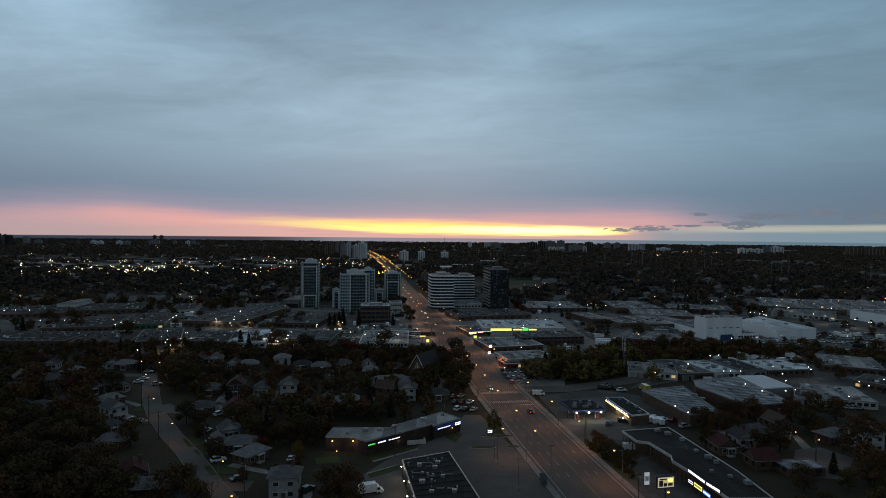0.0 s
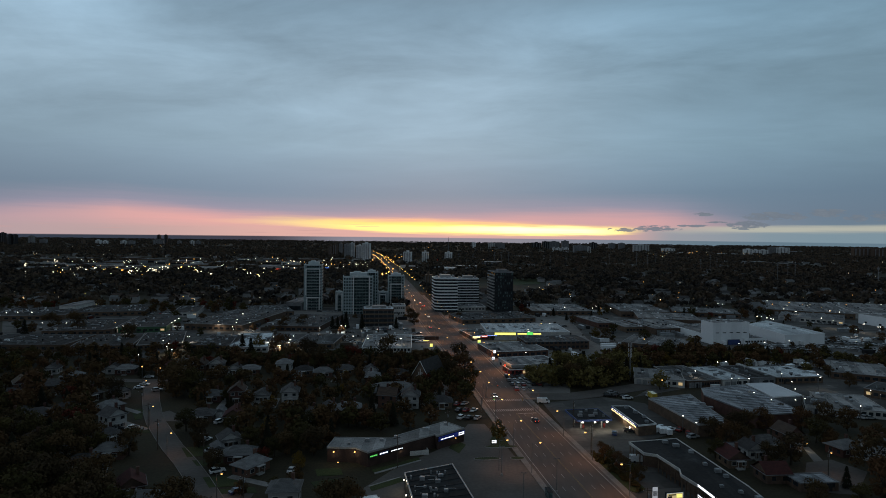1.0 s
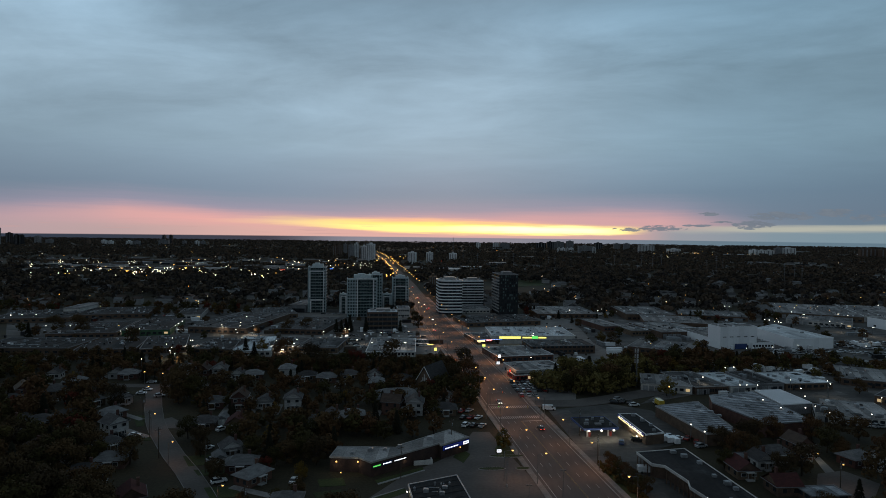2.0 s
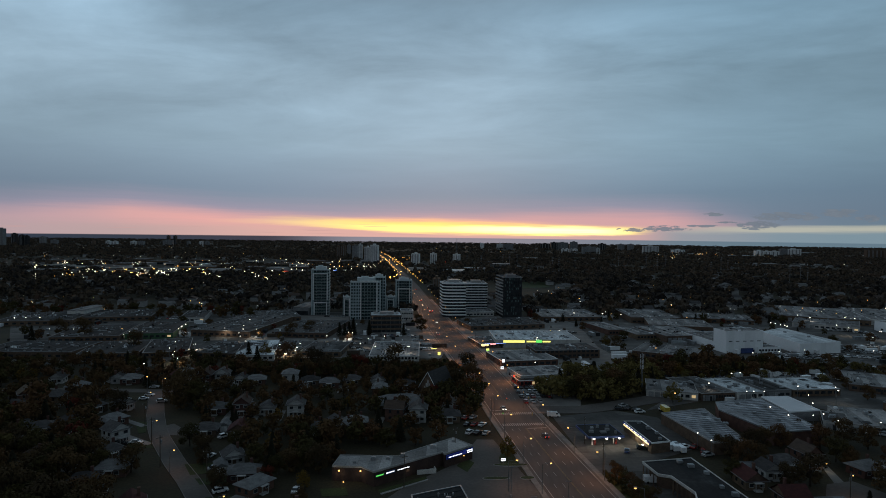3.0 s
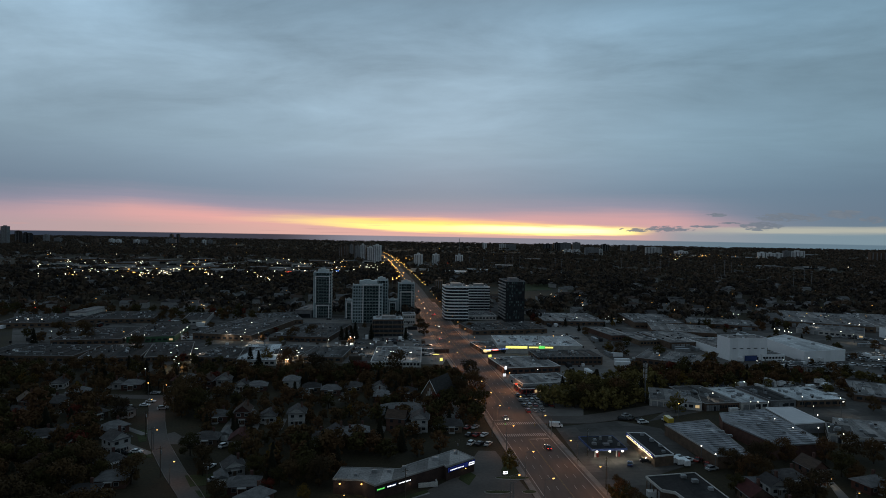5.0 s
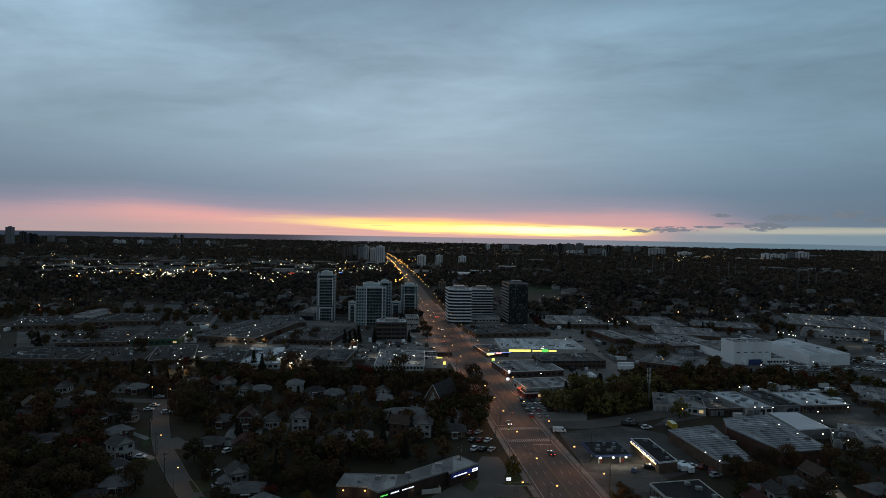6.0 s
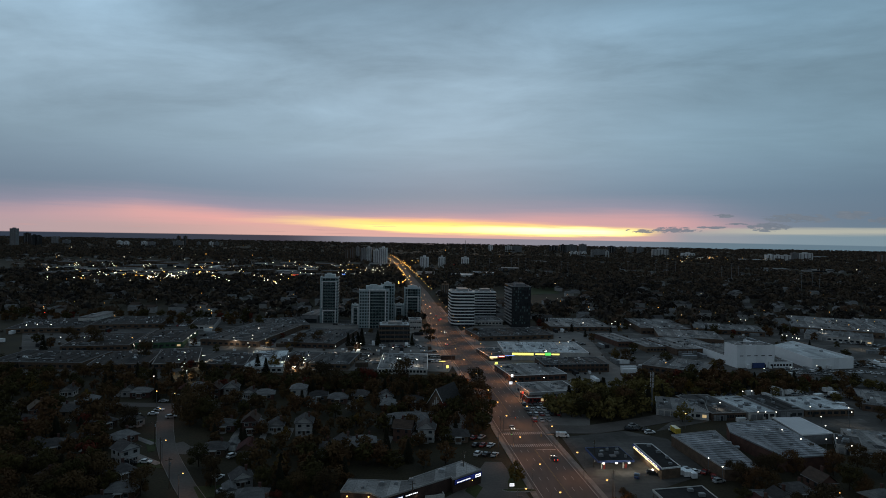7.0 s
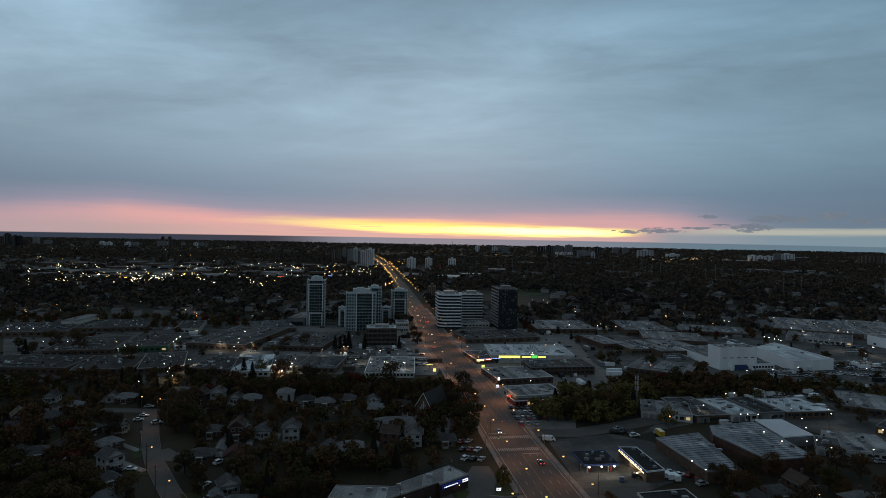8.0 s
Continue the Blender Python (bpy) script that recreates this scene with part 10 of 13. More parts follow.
spawn(road_lamp, pose(-226.4, 420.5, 0), 7.0, 0.8, "led", 500.0, 0.32)
spawn(road_lamp, pose(-40.6, 388.3, 0), 7.0, 0.8, "led", 500.0, 0.32)
spawn(road_lamp, pose(-29.1, 386.8, 0), 7.0, 0.8, "led", 500.0, 0.32)
spawn(road_lamp, pose(330.9, 478.9, 0), 7.0, 0.8, "led", 700.0, 0.32)
spawn(road_lamp, pose(332.2, 463.5, 0), 7.0, 0.8, "led", 700.0, 0.32)
spawn(road_lamp, pose(321.8, 555.9, 0), 7.0, 0.8, "led", 800.0, 0.32)
spawn(road_lamp, pose(57.7, 428.5, 0), 7.0, 0.8, "led", 500.0, 0.32)
spawn(road_lamp, pose(181.2, 293.9, 0), 7.0, 0.8, "led", 400.0, 0.32)
spawn(road_lamp, pose(124.9, 304.2, 0), 7.0, 0.8, "led", 350.0, 0.32)
glimmer(-215.1, 786.2, 7, 'sodium_far', 0.4)
glimmer(52.6, 656, 7, 'sodium_far', 0.4)
glimmer(375.6, 833.9, 7, 'sodium_far', 0.28)
glimmer(-405.1, 821.5, 7, 'sodium_far', 0.4)
glimmer(627.4, 964.3, 7, 'sodium_far', 0.28)
glimmer(272.1, 827.1, 7, 'sodium_far', 0.34)
glimmer(-255.9, 603.4, 7, 'sodium_far', 0.34)
glimmer(522.4, 940.6, 7, 'sodium_far', 0.28)
glimmer(143.5, 838.5, 7, 'sodium_far', 0.28)
glimmer(-215.6, 761.9, 7, 'sodium_far', 0.4)
glimmer(292, 892.6, 7, 'sodium_far', 0.28)
glimmer(126.3, 764.1, 7, 'sodium_far', 0.28)
glimmer(-329.6, 752.6, 7, 'sodium_far', 0.28)
glimmer(173.1, 865, 7, 'sodium_far', 0.28)
glimmer(85.1, 698.9, 7, 'sodium_far', 0.28)
glimmer(-420.1, 642, 7, 'sodium_far', 0.34)
glimmer(265.8, 766.8, 7, 'sodium_far', 0.4)
glimmer(317, 768.9, 7, 'sodium_far', 0.34)
glimmer(-317.7, 544.4, 7, 'sodium_far', 0.28)
glimmer(155.4, 769.8, 7, 'sodium_far', 0.28)
glimmer(227.1, 638.5, 7, 'sodium_far', 0.34)
glimmer(-426.9, 720.4, 7, 'sodium_far', 0.4)
glimmer(120.4, 748.6, 7, 'sodium_far', 0.4)
glimmer(412.6, 622.5, 7, 'sodium_far', 0.28)
glimmer(-234, 845.3, 7, 'sodium_far', 0.34)
glimmer(220.4, 813, 7, 'sodium_far', 0.28)
glimmer(332.9, 615.3, 7, 'sodium_far', 0.28)
glimmer(-242.2, 576.9, 7, 'sodium_far', 0.34)
glimmer(532.3, 910.9, 7, 'sodium_far', 0.28)
glimmer(359, 631.6, 7, 'sodium_far', 0.34)
glimmer(-271.7, 619.1, 7, 'sodium_far', 0.4)
glimmer(487.3, 723.6, 7, 'sodium_far', 0.34)
glimmer(481.5, 649.5, 7, 'sodium_far', 0.4)
glimmer(-383.2, 635.7, 7, 'sodium_far', 0.34)
glimmer(240.7, 702.3, 7, 'sodium_far', 0.28)
glimmer(410.2, 692.3, 7, 'sodium_far', 0.34)
glimmer(-308.9, 736.5, 7, 'sodium_far', 0.34)
glimmer(566.6, 796.3, 7, 'sodium_far', 0.34)
glimmer(231.6, 622.1, 7, 'sodium_far', 0.28)
glimmer(-420.7, 693.8, 7, 'sodium_far', 0.4)
glimmer(343.9, 719.7, 7, 'sodium_far', 0.34)
glimmer(142.7, 694.4, 7, 'sodium_far', 0.34)
glimmer(-294.2, 803.7, 7, 'sodium_far', 0.4)
glimmer(56.1, 761.2, 7, 'sodium_far', 0.34)
glimmer(279.9, 724.2, 7, 'sodium_far', 0.28)
glimmer(-420.6, 594.7, 7, 'sodium_far', 0.28)
glimmer(968.8, 2436.4, 8, 'sodium_far', 0.9)
glimmer(858, 2317.3, 8, 'sodium_far', 0.9)
glimmer(917, 2432.2, 8, 'sodium_far', 0.7)
glimmer(1065.4, 2351.4, 8, 'sodium_far', 0.7)
glimmer(908.2, 2491.4, 8, 'sodium_far', 0.9)
glimmer(951, 2518.4, 8, 'led_far', 0.7)
glimmer(1079.5, 2665.7, 8, 'led_far', 0.7)
glimmer(979.1, 2662.4, 8, 'sodium_far', 0.9)
glimmer(1173.8, 2568.8, 8, 'sodium_far', 0.9)
glimmer(864.6, 2358.2, 8, 'sodium_far', 0.7)
glimmer(892, 2450.6, 8, 'sodium_far', 0.7)
glimmer(917.3, 2376.6, 8, 'sodium_far', 0.7)
glimmer(1005, 2532.8, 8, 'led_far', 0.9)
glimmer(912.4, 2347.1, 8, 'led_far', 0.9)
glimmer(870.5, 2322.6, 8, 'led_far', 0.7)
glimmer(832.1, 2307, 8, 'sodium_far', 0.9)
glimmer(881.8, 2522.6, 8, 'sodium_far', 0.9)
glimmer(981.5, 2433.6, 8, 'sodium_far', 0.9)
glimmer(1138.7, 2635, 8, 'led_far', 0.9)
glimmer(867, 2370.1, 8, 'led_far', 0.9)
glimmer(1058.5, 2647.4, 8, 'led_far', 0.9)
glimmer(639.3, 2221.6, 8, 'sodium_far', 0.9)
glimmer(1142, 2747.3, 8, 'sodium_far', 0.9)
glimmer(1168.3, 2626.1, 8, 'sodium_far', 0.7)
glimmer(741.2, 2279.6, 8, 'sodium_far', 0.7)
glimmer(1067, 2644.2, 8, 'sodium_far', 0.7)
glimmer(1007.9, 2461.4, 8, 'sodium_far', 0.9)
glimmer(921.3, 2618.7, 8, 'sodium_far', 0.7)
glimmer(1096.6, 2431.5, 8, 'sodium_far', 0.7)
glimmer(953.1, 2424.6, 8, 'led_far', 0.7)
glimmer(1040.1, 2546.8, 8, 'sodium_far', 0.9)
glimmer(885.1, 2306.2, 8, 'sodium_far', 0.7)
glimmer(1270.1, 2593.8, 8, 'sodium_far', 0.7)
glimmer(1183.5, 2882.1, 8, 'sodium_far', 0.9)
glimmer(966.6, 2692.3, 8, 'sodium_far', 0.7)
glimmer(1075.1, 2433.1, 8, 'sodium_far', 0.9)
glimmer(948.5, 2495.6, 8, 'led_far', 0.7)
glimmer(1101.5, 2565.2, 8, 'sodium_far', 0.7)
glimmer(1034.2, 2564.2, 8, 'sodium_far', 0.7)
glimmer(1075.2, 2403.2, 8, 'led_far', 0.9)
glimmer(-1197.5, 1807.6, 8, 'led_far', 0.8)
glimmer(-1165.3, 2101.1, 8, 'led_far', 0.8)
glimmer(-1124.6, 1888.3, 8, 'sodium_far', 0.8)
glimmer(-1337.4, 2002.2, 8, 'led_far', 1.0)
glimmer(-1210.7, 1785.2, 8, 'sodium_far', 0.8)
glimmer(-1448.8, 2163.2, 8, 'sodium_far', 1.0)
glimmer(-1330.7, 2170, 8, 'led_far', 1.0)
glimmer(-988, 1990.4, 8, 'led_far', 1.0)
glimmer(-1103.1, 1951.7, 8, 'led_far', 0.8)
glimmer(-1182.3, 2477.9, 8, 'led_far', 1.0)
glimmer(-1170.1, 1823.4, 8, 'sodium_far', 0.8)
glimmer(-1017.9, 2247.2, 8, 'sodium_far', 0.8)
glimmer(-843.4, 1940.7, 8, 'sodium_far', 1.0)
glimmer(-1120.1, 2250.2, 8, 'sodium_far', 1.0)
glimmer(-1096.6, 2100.5, 8, 'sodium_far', 1.0)
glimmer(-935.3, 2081, 8, 'led_far', 0.8)
glimmer(-1497.1, 2219, 8, 'led_far', 1.0)
glimmer(-1318.1, 1937.6, 8, 'sodium_far', 0.8)
glimmer(-1191.7, 1990.3, 8, 'led_far', 1.0)
glimmer(-1491.1, 2327.5, 8, 'led_far', 0.8)
glimmer(-1296.5, 2064.9, 8, 'sodium_far', 0.8)
glimmer(-1358.4, 2144.3, 8, 'sodium_far', 0.8)
glimmer(-1447.5, 2115.4, 8, 'sodium_far', 1.0)
glimmer(-1233.9, 2863.2, 8, 'sodium_far', 1.0)

# orange lamps in two even rows along the middle stretch of the road
for k in range(13):
    for side, off in ((0, -11.6), (180, 11.6)):
        x, y, rot = along(ROAD, 372 + k * 36 + (17 if side else 0), off * (1.0 if k < 2 else 1.12))
        spawn(road_lamp, pose(x, y, 0, 0, 0, rot + side), 9.5, 2.6, "sodium", LAMP * 1.9, 0.36)
# white lamps that light the works yards
spawn(road_lamp, pose(-165.8, 358.2, 0, 0, 0, 70), 7.0, 0.8, "led", 1800.0, 0.26)
spawn(road_lamp, pose(-154.7, 340.5, 0, 0, 0, 140), 7.0, 0.8, "led", 1800.0, 0.26)
spawn(road_lamp, pose(-98.9, 358.1, 0, 0, 0, 280), 7.0, 0.8, "led", 1800.0, 0.26)
spawn(road_lamp, pose(-164.2, 383.0, 0, 0, 0, 60), 7.0, 0.8, "led", 1800.0, 0.26)
spawn(road_lamp, pose(-227.1, 415.0, 0, 0, 0, 270), 7.0, 0.8, "led", 1800.0, 0.26)
spawn(road_lamp, pose(320.0, 497.8, 0, 0, 0, 154), 7.0, 0.8, "led", 1100.0, 0.24)
spawn(road_lamp, pose(281.3, 524.1, 0, 0, 0, 90), 7.0, 0.8, "led", 1100.0, 0.24)
spawn(road_lamp, pose(305.6, 450.0, 0, 0, 0, 60), 7.0, 0.8, "led", 1100.0, 0.24)

spawn(road_lamp, pose(-162.4, 350.9, 0, 0, 0, 258), 7.0, 0.8, "led", 1800.0, 0.26)
spawn(road_lamp, pose(-146.6, 414.3, 0, 0, 0, 95), 7.0, 0.8, "led", 1800.0, 0.26)
spawn(road_lamp, pose(-98.9, 358.1, 0, 0, 0, 197), 7.0, 0.8, "led", 1800.0, 0.26)
spawn(road_lamp, pose(-101.2, 385.1, 0, 0, 0, 330), 7.0, 0.8, "led", 1800.0, 0.26)
spawn(road_lamp, pose(-164.2, 383.0, 0, 0, 0, 150), 7.0, 0.8, "led", 1800.0, 0.26)
spawn(road_lamp, pose(-111.5, 386.2, 0, 0, 0, 50), 7.0, 0.8, "led", 1800.0, 0.26)
spawn(road_lamp, pose(-169.7, 448.9, 0, 0, 0, 245), 7.0, 0.8, "led", 1800.0, 0.26)
spawn(road_lamp, pose(-144.6, 445.6, 0, 0, 0, 200), 7.0, 0.8, "led", 1800.0, 0.26)
spawn(road_lamp, pose(-89.4, 424.1, 0, 0, 0, 320), 7.0, 0.8, "led", 1800.0, 0.26)
spawn(road_lamp, pose(-75.9, 438.7, 0, 0, 0, 240), 7.0, 0.8, "led", 1800.0, 0.26)
spawn(road_lamp, pose(-57.8, 413.1, 0, 0, 0, 125), 7.0, 0.8, "led", 1800.0, 0.26)
spawn(road_lamp, pose(-220.1, 412.7, 0, 0, 0, 65), 7.0, 0.8, "led", 1800.0, 0.26)

# a lit shopping strip among the far eastern woods
rng = random.Random(41)
for k in range(46):
    y = rng.uniform(1950, 2500)
    glimmer(y * rng.uniform(0.33, 0.52), y, 8, rng.choice(("sodium_far", "sodium_far", "led_far")), rng.uniform(0.5, 1.05))


# ---- poles ----
spawn(pylon, pose(533.1, 1264.7, 0, 0, 0, 20), 28)
spawn(pylon, pose(520.4, 1189, 0, 0, 0, 20), 40)
spawn(pylon, pose(570.5, 1270.7, 0, 0, 0, 20), 32)
spawn(pylon, pose(574, 1044.9, 0, 0, 0, 20), 32)
spawn(pylon, pose(593.2, 1047.4, 0, 0, 0, 20), 32)
spawn(pylon, pose(624.3, 1079, 0, 0, 0, 20), 28)
spawn(pylon, pose(671.7, 938.4, 0, 0, 0, 20), 32)
spawn(pylon, pose(672.6, 917.8, 0, 0, 0, 20), 28)
spawn(pylon, pose(382.7, 1415.5, 0, 0, 0, 20), 32)
spawn(pylon, pose(468.3, 1483.7, 0, 0, 0, 20), 32)
spawn(pylon, pose(460.8, 1381.2, 0, 0, 0, 20), 32)
spawn(pylon, pose(481.7, 1384.9, 0, 0, 0, 20), 36)
spawn(pylon, pose(117, 1470.3, 0, 0, 0, 20), 32)
spawn(pylon, pose(133.9, 1473.6, 0, 0, 0, 20), 32)
spawn(pylon, pose(152.4, 1477.3, 0, 0, 0, 20), 32)
spawn(pylon, pose(232.7, 1438.6, 0, 0, 0, 20), 28)
spawn(pylon, pose(239.1, 1389, 0, 0, 0, 20), 28)
spawn(pylon, pose(30.3, 1510.4, 0, 0, 0, 20), 28)
spawn(pylon, pose(66.3, 1517.8, 0, 0, 0, 20), 28)
spawn(utility_pole, pose(-110.4, 224.3, 0, 0, 0, 58.1))
spawn(utility_pole, pose(-97.8, 205.4, 0, 0, 0, 42.6))
spawn(utility_pole, pose(-151.3, 331, 0, 0, 0, 70))
spawn(utility_pole, pose(-53.2, 160.7, 0, 0, 0, 60.2))
spawn(utility_pole, pose(-77.1, 193.6, 0, 0, 0, 14.2))
spawn(utility_pole, pose(-122.6, 243, 0, 0, 0, 47.7))
spawn(utility_pole, pose(-14.9, 192.3, 0, 0, 0, 37.2))
spawn(utility_pole, pose(0.9, 219.8, 0, 0, 0, 46.4))
spawn(utility_pole, pose(50, 235, 0, 0, 0, 64.2))
spawn(utility_pole, pose(49.9, 206.2, 0, 0, 0, 62))
spawn(utility_pole, pose(117, 185.3, 0, 0, 0, 51.3))
spawn(utility_pole, pose(-29.4, 336.7, 0, 0, 0, 71))
spawn(utility_pole, pose(-47.3, 274.4, 0, 0, 0, 74.3))
spawn(utility_pole, pose(51.9, 155.3, 0, 0, 0, 8.3))
cell_mast(94.5, 309.3)
radio_mast(7.2, 2487.4)


# ---- vehicles ----
YARD_CARS = []
spawn(car, pose(31.8, 315.6, 0.07, 0, 0, 94.4), 'black', 'SUV')
spawn(car, pose(34.6, 315.9, 0.07, 0, 0, 94.9), 'black', 'sedan')
spawn(car, pose(37.4, 316.3, 0.07, 0, 0, 95.4), 'black', 'sedan')
spawn(car, pose(40.2, 316.7, 0.07, 0, 0, 99), 'silver', 'sedan')
spawn(car, pose(43, 317.1, 0.07, 0, 0, 94.8), 'silver', 'sedan')
spawn(car, pose(45.8, 317.5, 0.07, 0, 0, 94), 'white', 'sedan')
spawn(car, pose(32.3, 306.6, 0.07, 0, 0, 94.7), 'black', 'sedan')
spawn(car, pose(35.1, 307, 0.07, 0, 0, 96.8), 'silver', 'sedan')
spawn(car, pose(37.9, 307.4, 0.07, 0, 0, 95.5), 'silver', 'SUV')
spawn(car, pose(40.7, 307.7, 0.07, 0, 0, 99.2), 'white', 'SUV')
spawn(car, pose(43.5, 308.1, 0.07, 0, 0, 94.3), 'blue', 'sedan')
spawn(car, pose(46.3, 308.5, 0.07, 0, 0, 97.7), 'white', 'SUV')
spawn(car, pose(33.2, 298.2, 0.07, 0, 0, 98.8), 'black', 'sedan')
spawn(car, pose(35.8, 298.6, 0.07, 0, 0, 98.3), 'silver', 'SUV')
spawn(car, pose(38.5, 298.9, 0.07, 0, 0, 101.7), 'red', 'sedan')
spawn(car, pose(41.1, 299.3, 0.07, 0, 0, 97), 'silver', 'SUV')
spawn(car, pose(43.8, 299.6, 0.07, 0, 0, 100.6), 'black', 'sedan')
spawn(car, pose(46.5, 300, 0.07, 0, 0, 99.6), 'red', 'sedan')
spawn(car, pose(34.1, 289.2, 0.07, 0, 0, 95.7), 'red', 'SUV')
spawn(car, pose(37.5, 289.9, 0.07, 0, 0, 95.3), 'silver', 'sedan')
spawn(car, pose(40.9, 290.6, 0.07, 0, 0, 101.3), 'silver', 'sedan')
spawn(car, pose(5.4, 262.9, 0.07, 0, 0, 63.3), 'red', 'sedan')
spawn(car, pose(8.7, 264, 0.07, 0, 0, 58.3), 'silver', 'sedan')
spawn(car, pose(6, 254.1, 0.07, 0, 0, 59.5), 'black', 'sedan')
spawn(car, pose(9.1, 254.2, 0.07, 0, 0, 59.7), 'red', 'sedan')
spawn(car, pose(12.2, 254.3, 0.07, 0, 0, 60), 'white', 'sedan')
spawn(car, pose(6.7, 244.2, 0.07, 0, 0, 61.6), 'white', 'SUV')
spawn(car, pose(9.9, 244, 0.07, 0, 0, 60.2), 'black', 'sedan')
spawn(car, pose(13.2, 243.7, 0.07, 0, 0, 63.4), 'silver', 'sedan')
YARD_CARS.append((-78.4, 448.7, 8.2))
YARD_CARS.append((-75.6, 448.9, 1.2))
YARD_CARS.append((-72.8, 449, 3.9))
YARD_CARS.append((-70, 449.2, 1.5))
YARD_CARS.append((-74.5, 430.9, 3.7))
YARD_CARS.append((-71.8, 431, 3.7))
YARD_CARS.append((-69.1, 431.2, 2.5))
YARD_CARS.append((-66.4, 431.3, 2.5))
YARD_CARS.append((-70.8, 414.4, 7.2))
YARD_CARS.append((-67.7, 414.6, 4.6))
YARD_CARS.append((-64.6, 414.8, 4.8))
YARD_CARS.append((-28.6, 446.4, 23.4))
YARD_CARS.append((-25.8, 446.6, 23.7))
YARD_CARS.append((-22.9, 446.8, 22.8))
YARD_CARS.append((-20.1, 447, 23.4))
YARD_CARS.append((-24.6, 428.9, 19.7))
YARD_CARS.append((-22.6, 429, 22.7))
YARD_CARS.append((-20.5, 429.2, 16.7))
YARD_CARS.append((-18.5, 429.3, 16.3))
YARD_CARS.append((-16.5, 429.4, 23.3))
YARD_CARS.append((-21.3, 412.7, 23.5))
YARD_CARS.append((-19.1, 412.8, 16.6))
YARD_CARS.append((-16.9, 413, 21.9))
YARD_CARS.append((-14.6, 413.1, 17.8))
spawn(car, pose(-78.8, 203.7, 0.07, 0, 0, 36.9), 'silver', 'sedan')
spawn(car, pose(-70, 186.5, 0.07, 0, 0, 35), 'white', 'SUV')
spawn(car, pose(-133.8, 279.3, 0.07, 0, 0, 34.9), 'silver', 'SUV')
spawn(car, pose(-151, 280.7, 0.07, 0, 0, 80.9), 'white', 'sedan')
spawn(car, pose(-87.5, 234.2, 0.07, 0, 0, 59), 'white', 'SUV')
spawn(car, pose(-110.7, 305.6, 0.07, 0, 0, 32.4), 'blue', 'sedan')
spawn(car, pose(-133.3, 311, 0.07, 0, 0, 35.6), 'white', 'sedan')
spawn(car, pose(-144.2, 283.2, 0.07, 0, 0, 13.8), 'white', 'sedan')
spawn(car, pose(-84.6, 214.1, 0.07, 0, 0, 71.4), 'white', 'sedan')
spawn(car, pose(-117.1, 226.1, 0.07, 0, 0, 0.9), 'white', 'sedan')
spawn(car, pose(-121.5, 223.9, 0.07, 0, 0, 19.5), 'black', 'SUV')
spawn(car, pose(-59.1, 172.5, 0.07, 0, 0, 48.2), 'blue', 'sedan')
spawn(car, pose(-37, 165.3, 0.07, 0, 0, 59.2), 'black', 'SUV')
spawn(car, pose(-47.5, 188.1, 0.07, 0, 0, 90.1), 'white', 'sedan')
spawn(car, pose(-34.1, 254.4, 0.07, 0, 0, 95.1), 'black', 'sedan')
spawn(car, pose(75.6, 280.1, 0.07, 0, 0, -3.9), 'black', 'SUV')
spawn(car, pose(79.7, 281.3, 0.07, 0, 0, 60.4), 'black', 'SUV')
spawn(car, pose(82.6, 280.4, 0.07, 0, 0, 60), 'black', 'sedan')
spawn(car, pose(78.7, 285.5, 0.07, 0, 0, 31.8), 'silver', 'SUV')
spawn(car, pose(83.5, 276.4, 0.07, 0, 0, 17), 'white', 'SUV')
spawn(car, pose(63.7, 227, 0.07, 0, 0, 73.8), 'blue', 'sedan')
spawn(car, pose(70.4, 230, 0.07, 0, 0, -7.6), 'black', 'SUV')
spawn(car, pose(90.4, 232.7, 0.07, 0, 0, 48.2), 'red', 'sedan')
spawn(car, pose(78.3, 239.7, 0.07, 0, 0, -39.2), 'white', 'sedan')
spawn(car, pose(84.2, 234, 0.07, 0, 0, 5.4), 'silver', 'SUV')
spawn(car, pose(86.9, 232.6, 0.07, 0, 0, 9.1), 'white', 'sedan')
spawn(car, pose(91.6, 227.9, 0.07, 0, 0, 71.7), 'red', 'SUV')
spawn(car, pose(92, 224.5, 0.07, 0, 0, 23.3), 'silver', 'SUV')
YARD_CARS.append((277.2, 432.1, 94.8))
YARD_CARS.append((280, 431.1, 91.8))
YARD_CARS.append((282.8, 430.1, 92))
YARD_CARS.append((285.6, 429, 93.2))
YARD_CARS.append((288.4, 428, 92.5))
YARD_CARS.append((291.2, 427, 95.1))
YARD_CARS.append((293.9, 426, 92.1))
YARD_CARS.append((296.7, 425, 98.5))
YARD_CARS.append((299.4, 424, 96.7))
YARD_CARS.append((302.1, 423.1, 98.3))
YARD_CARS.append((304.8, 422.1, 96.6))
YARD_CARS.append((263.2, 413.1, 96.2))
YARD_CARS.append((265.9, 412.1, 98.5))
YARD_CARS.append((268.6, 411.1, 92.9))
YARD_CARS.append((271.3, 410, 97.3))
YARD_CARS.append((274, 409, 91.8))
YARD_CARS.append((276.6, 408, 95.6))
YARD_CARS.append((279.3, 407, 93.8))
YARD_CARS.append((281.9, 406, 98.6))
YARD_CARS.append((284.5, 405, 96.6))
YARD_CARS.append((287.1, 404, 93.1))
YARD_CARS.append((289.7, 403, 92.8))
spawn(car, pose(292.3, 402, 0.07, 0, 0, 98.4), 'silver', 'sedan', False, True)
YARD_CARS.append((294.8, 453, 97.6))
YARD_CARS.append((298.5, 452.1, 91.6))
YARD_CARS.append((302.2, 451.2, 94.1))
YARD_CARS.append((305.8, 450.2, 97))
YARD_CARS.append((309.5, 449.3, 98.9))
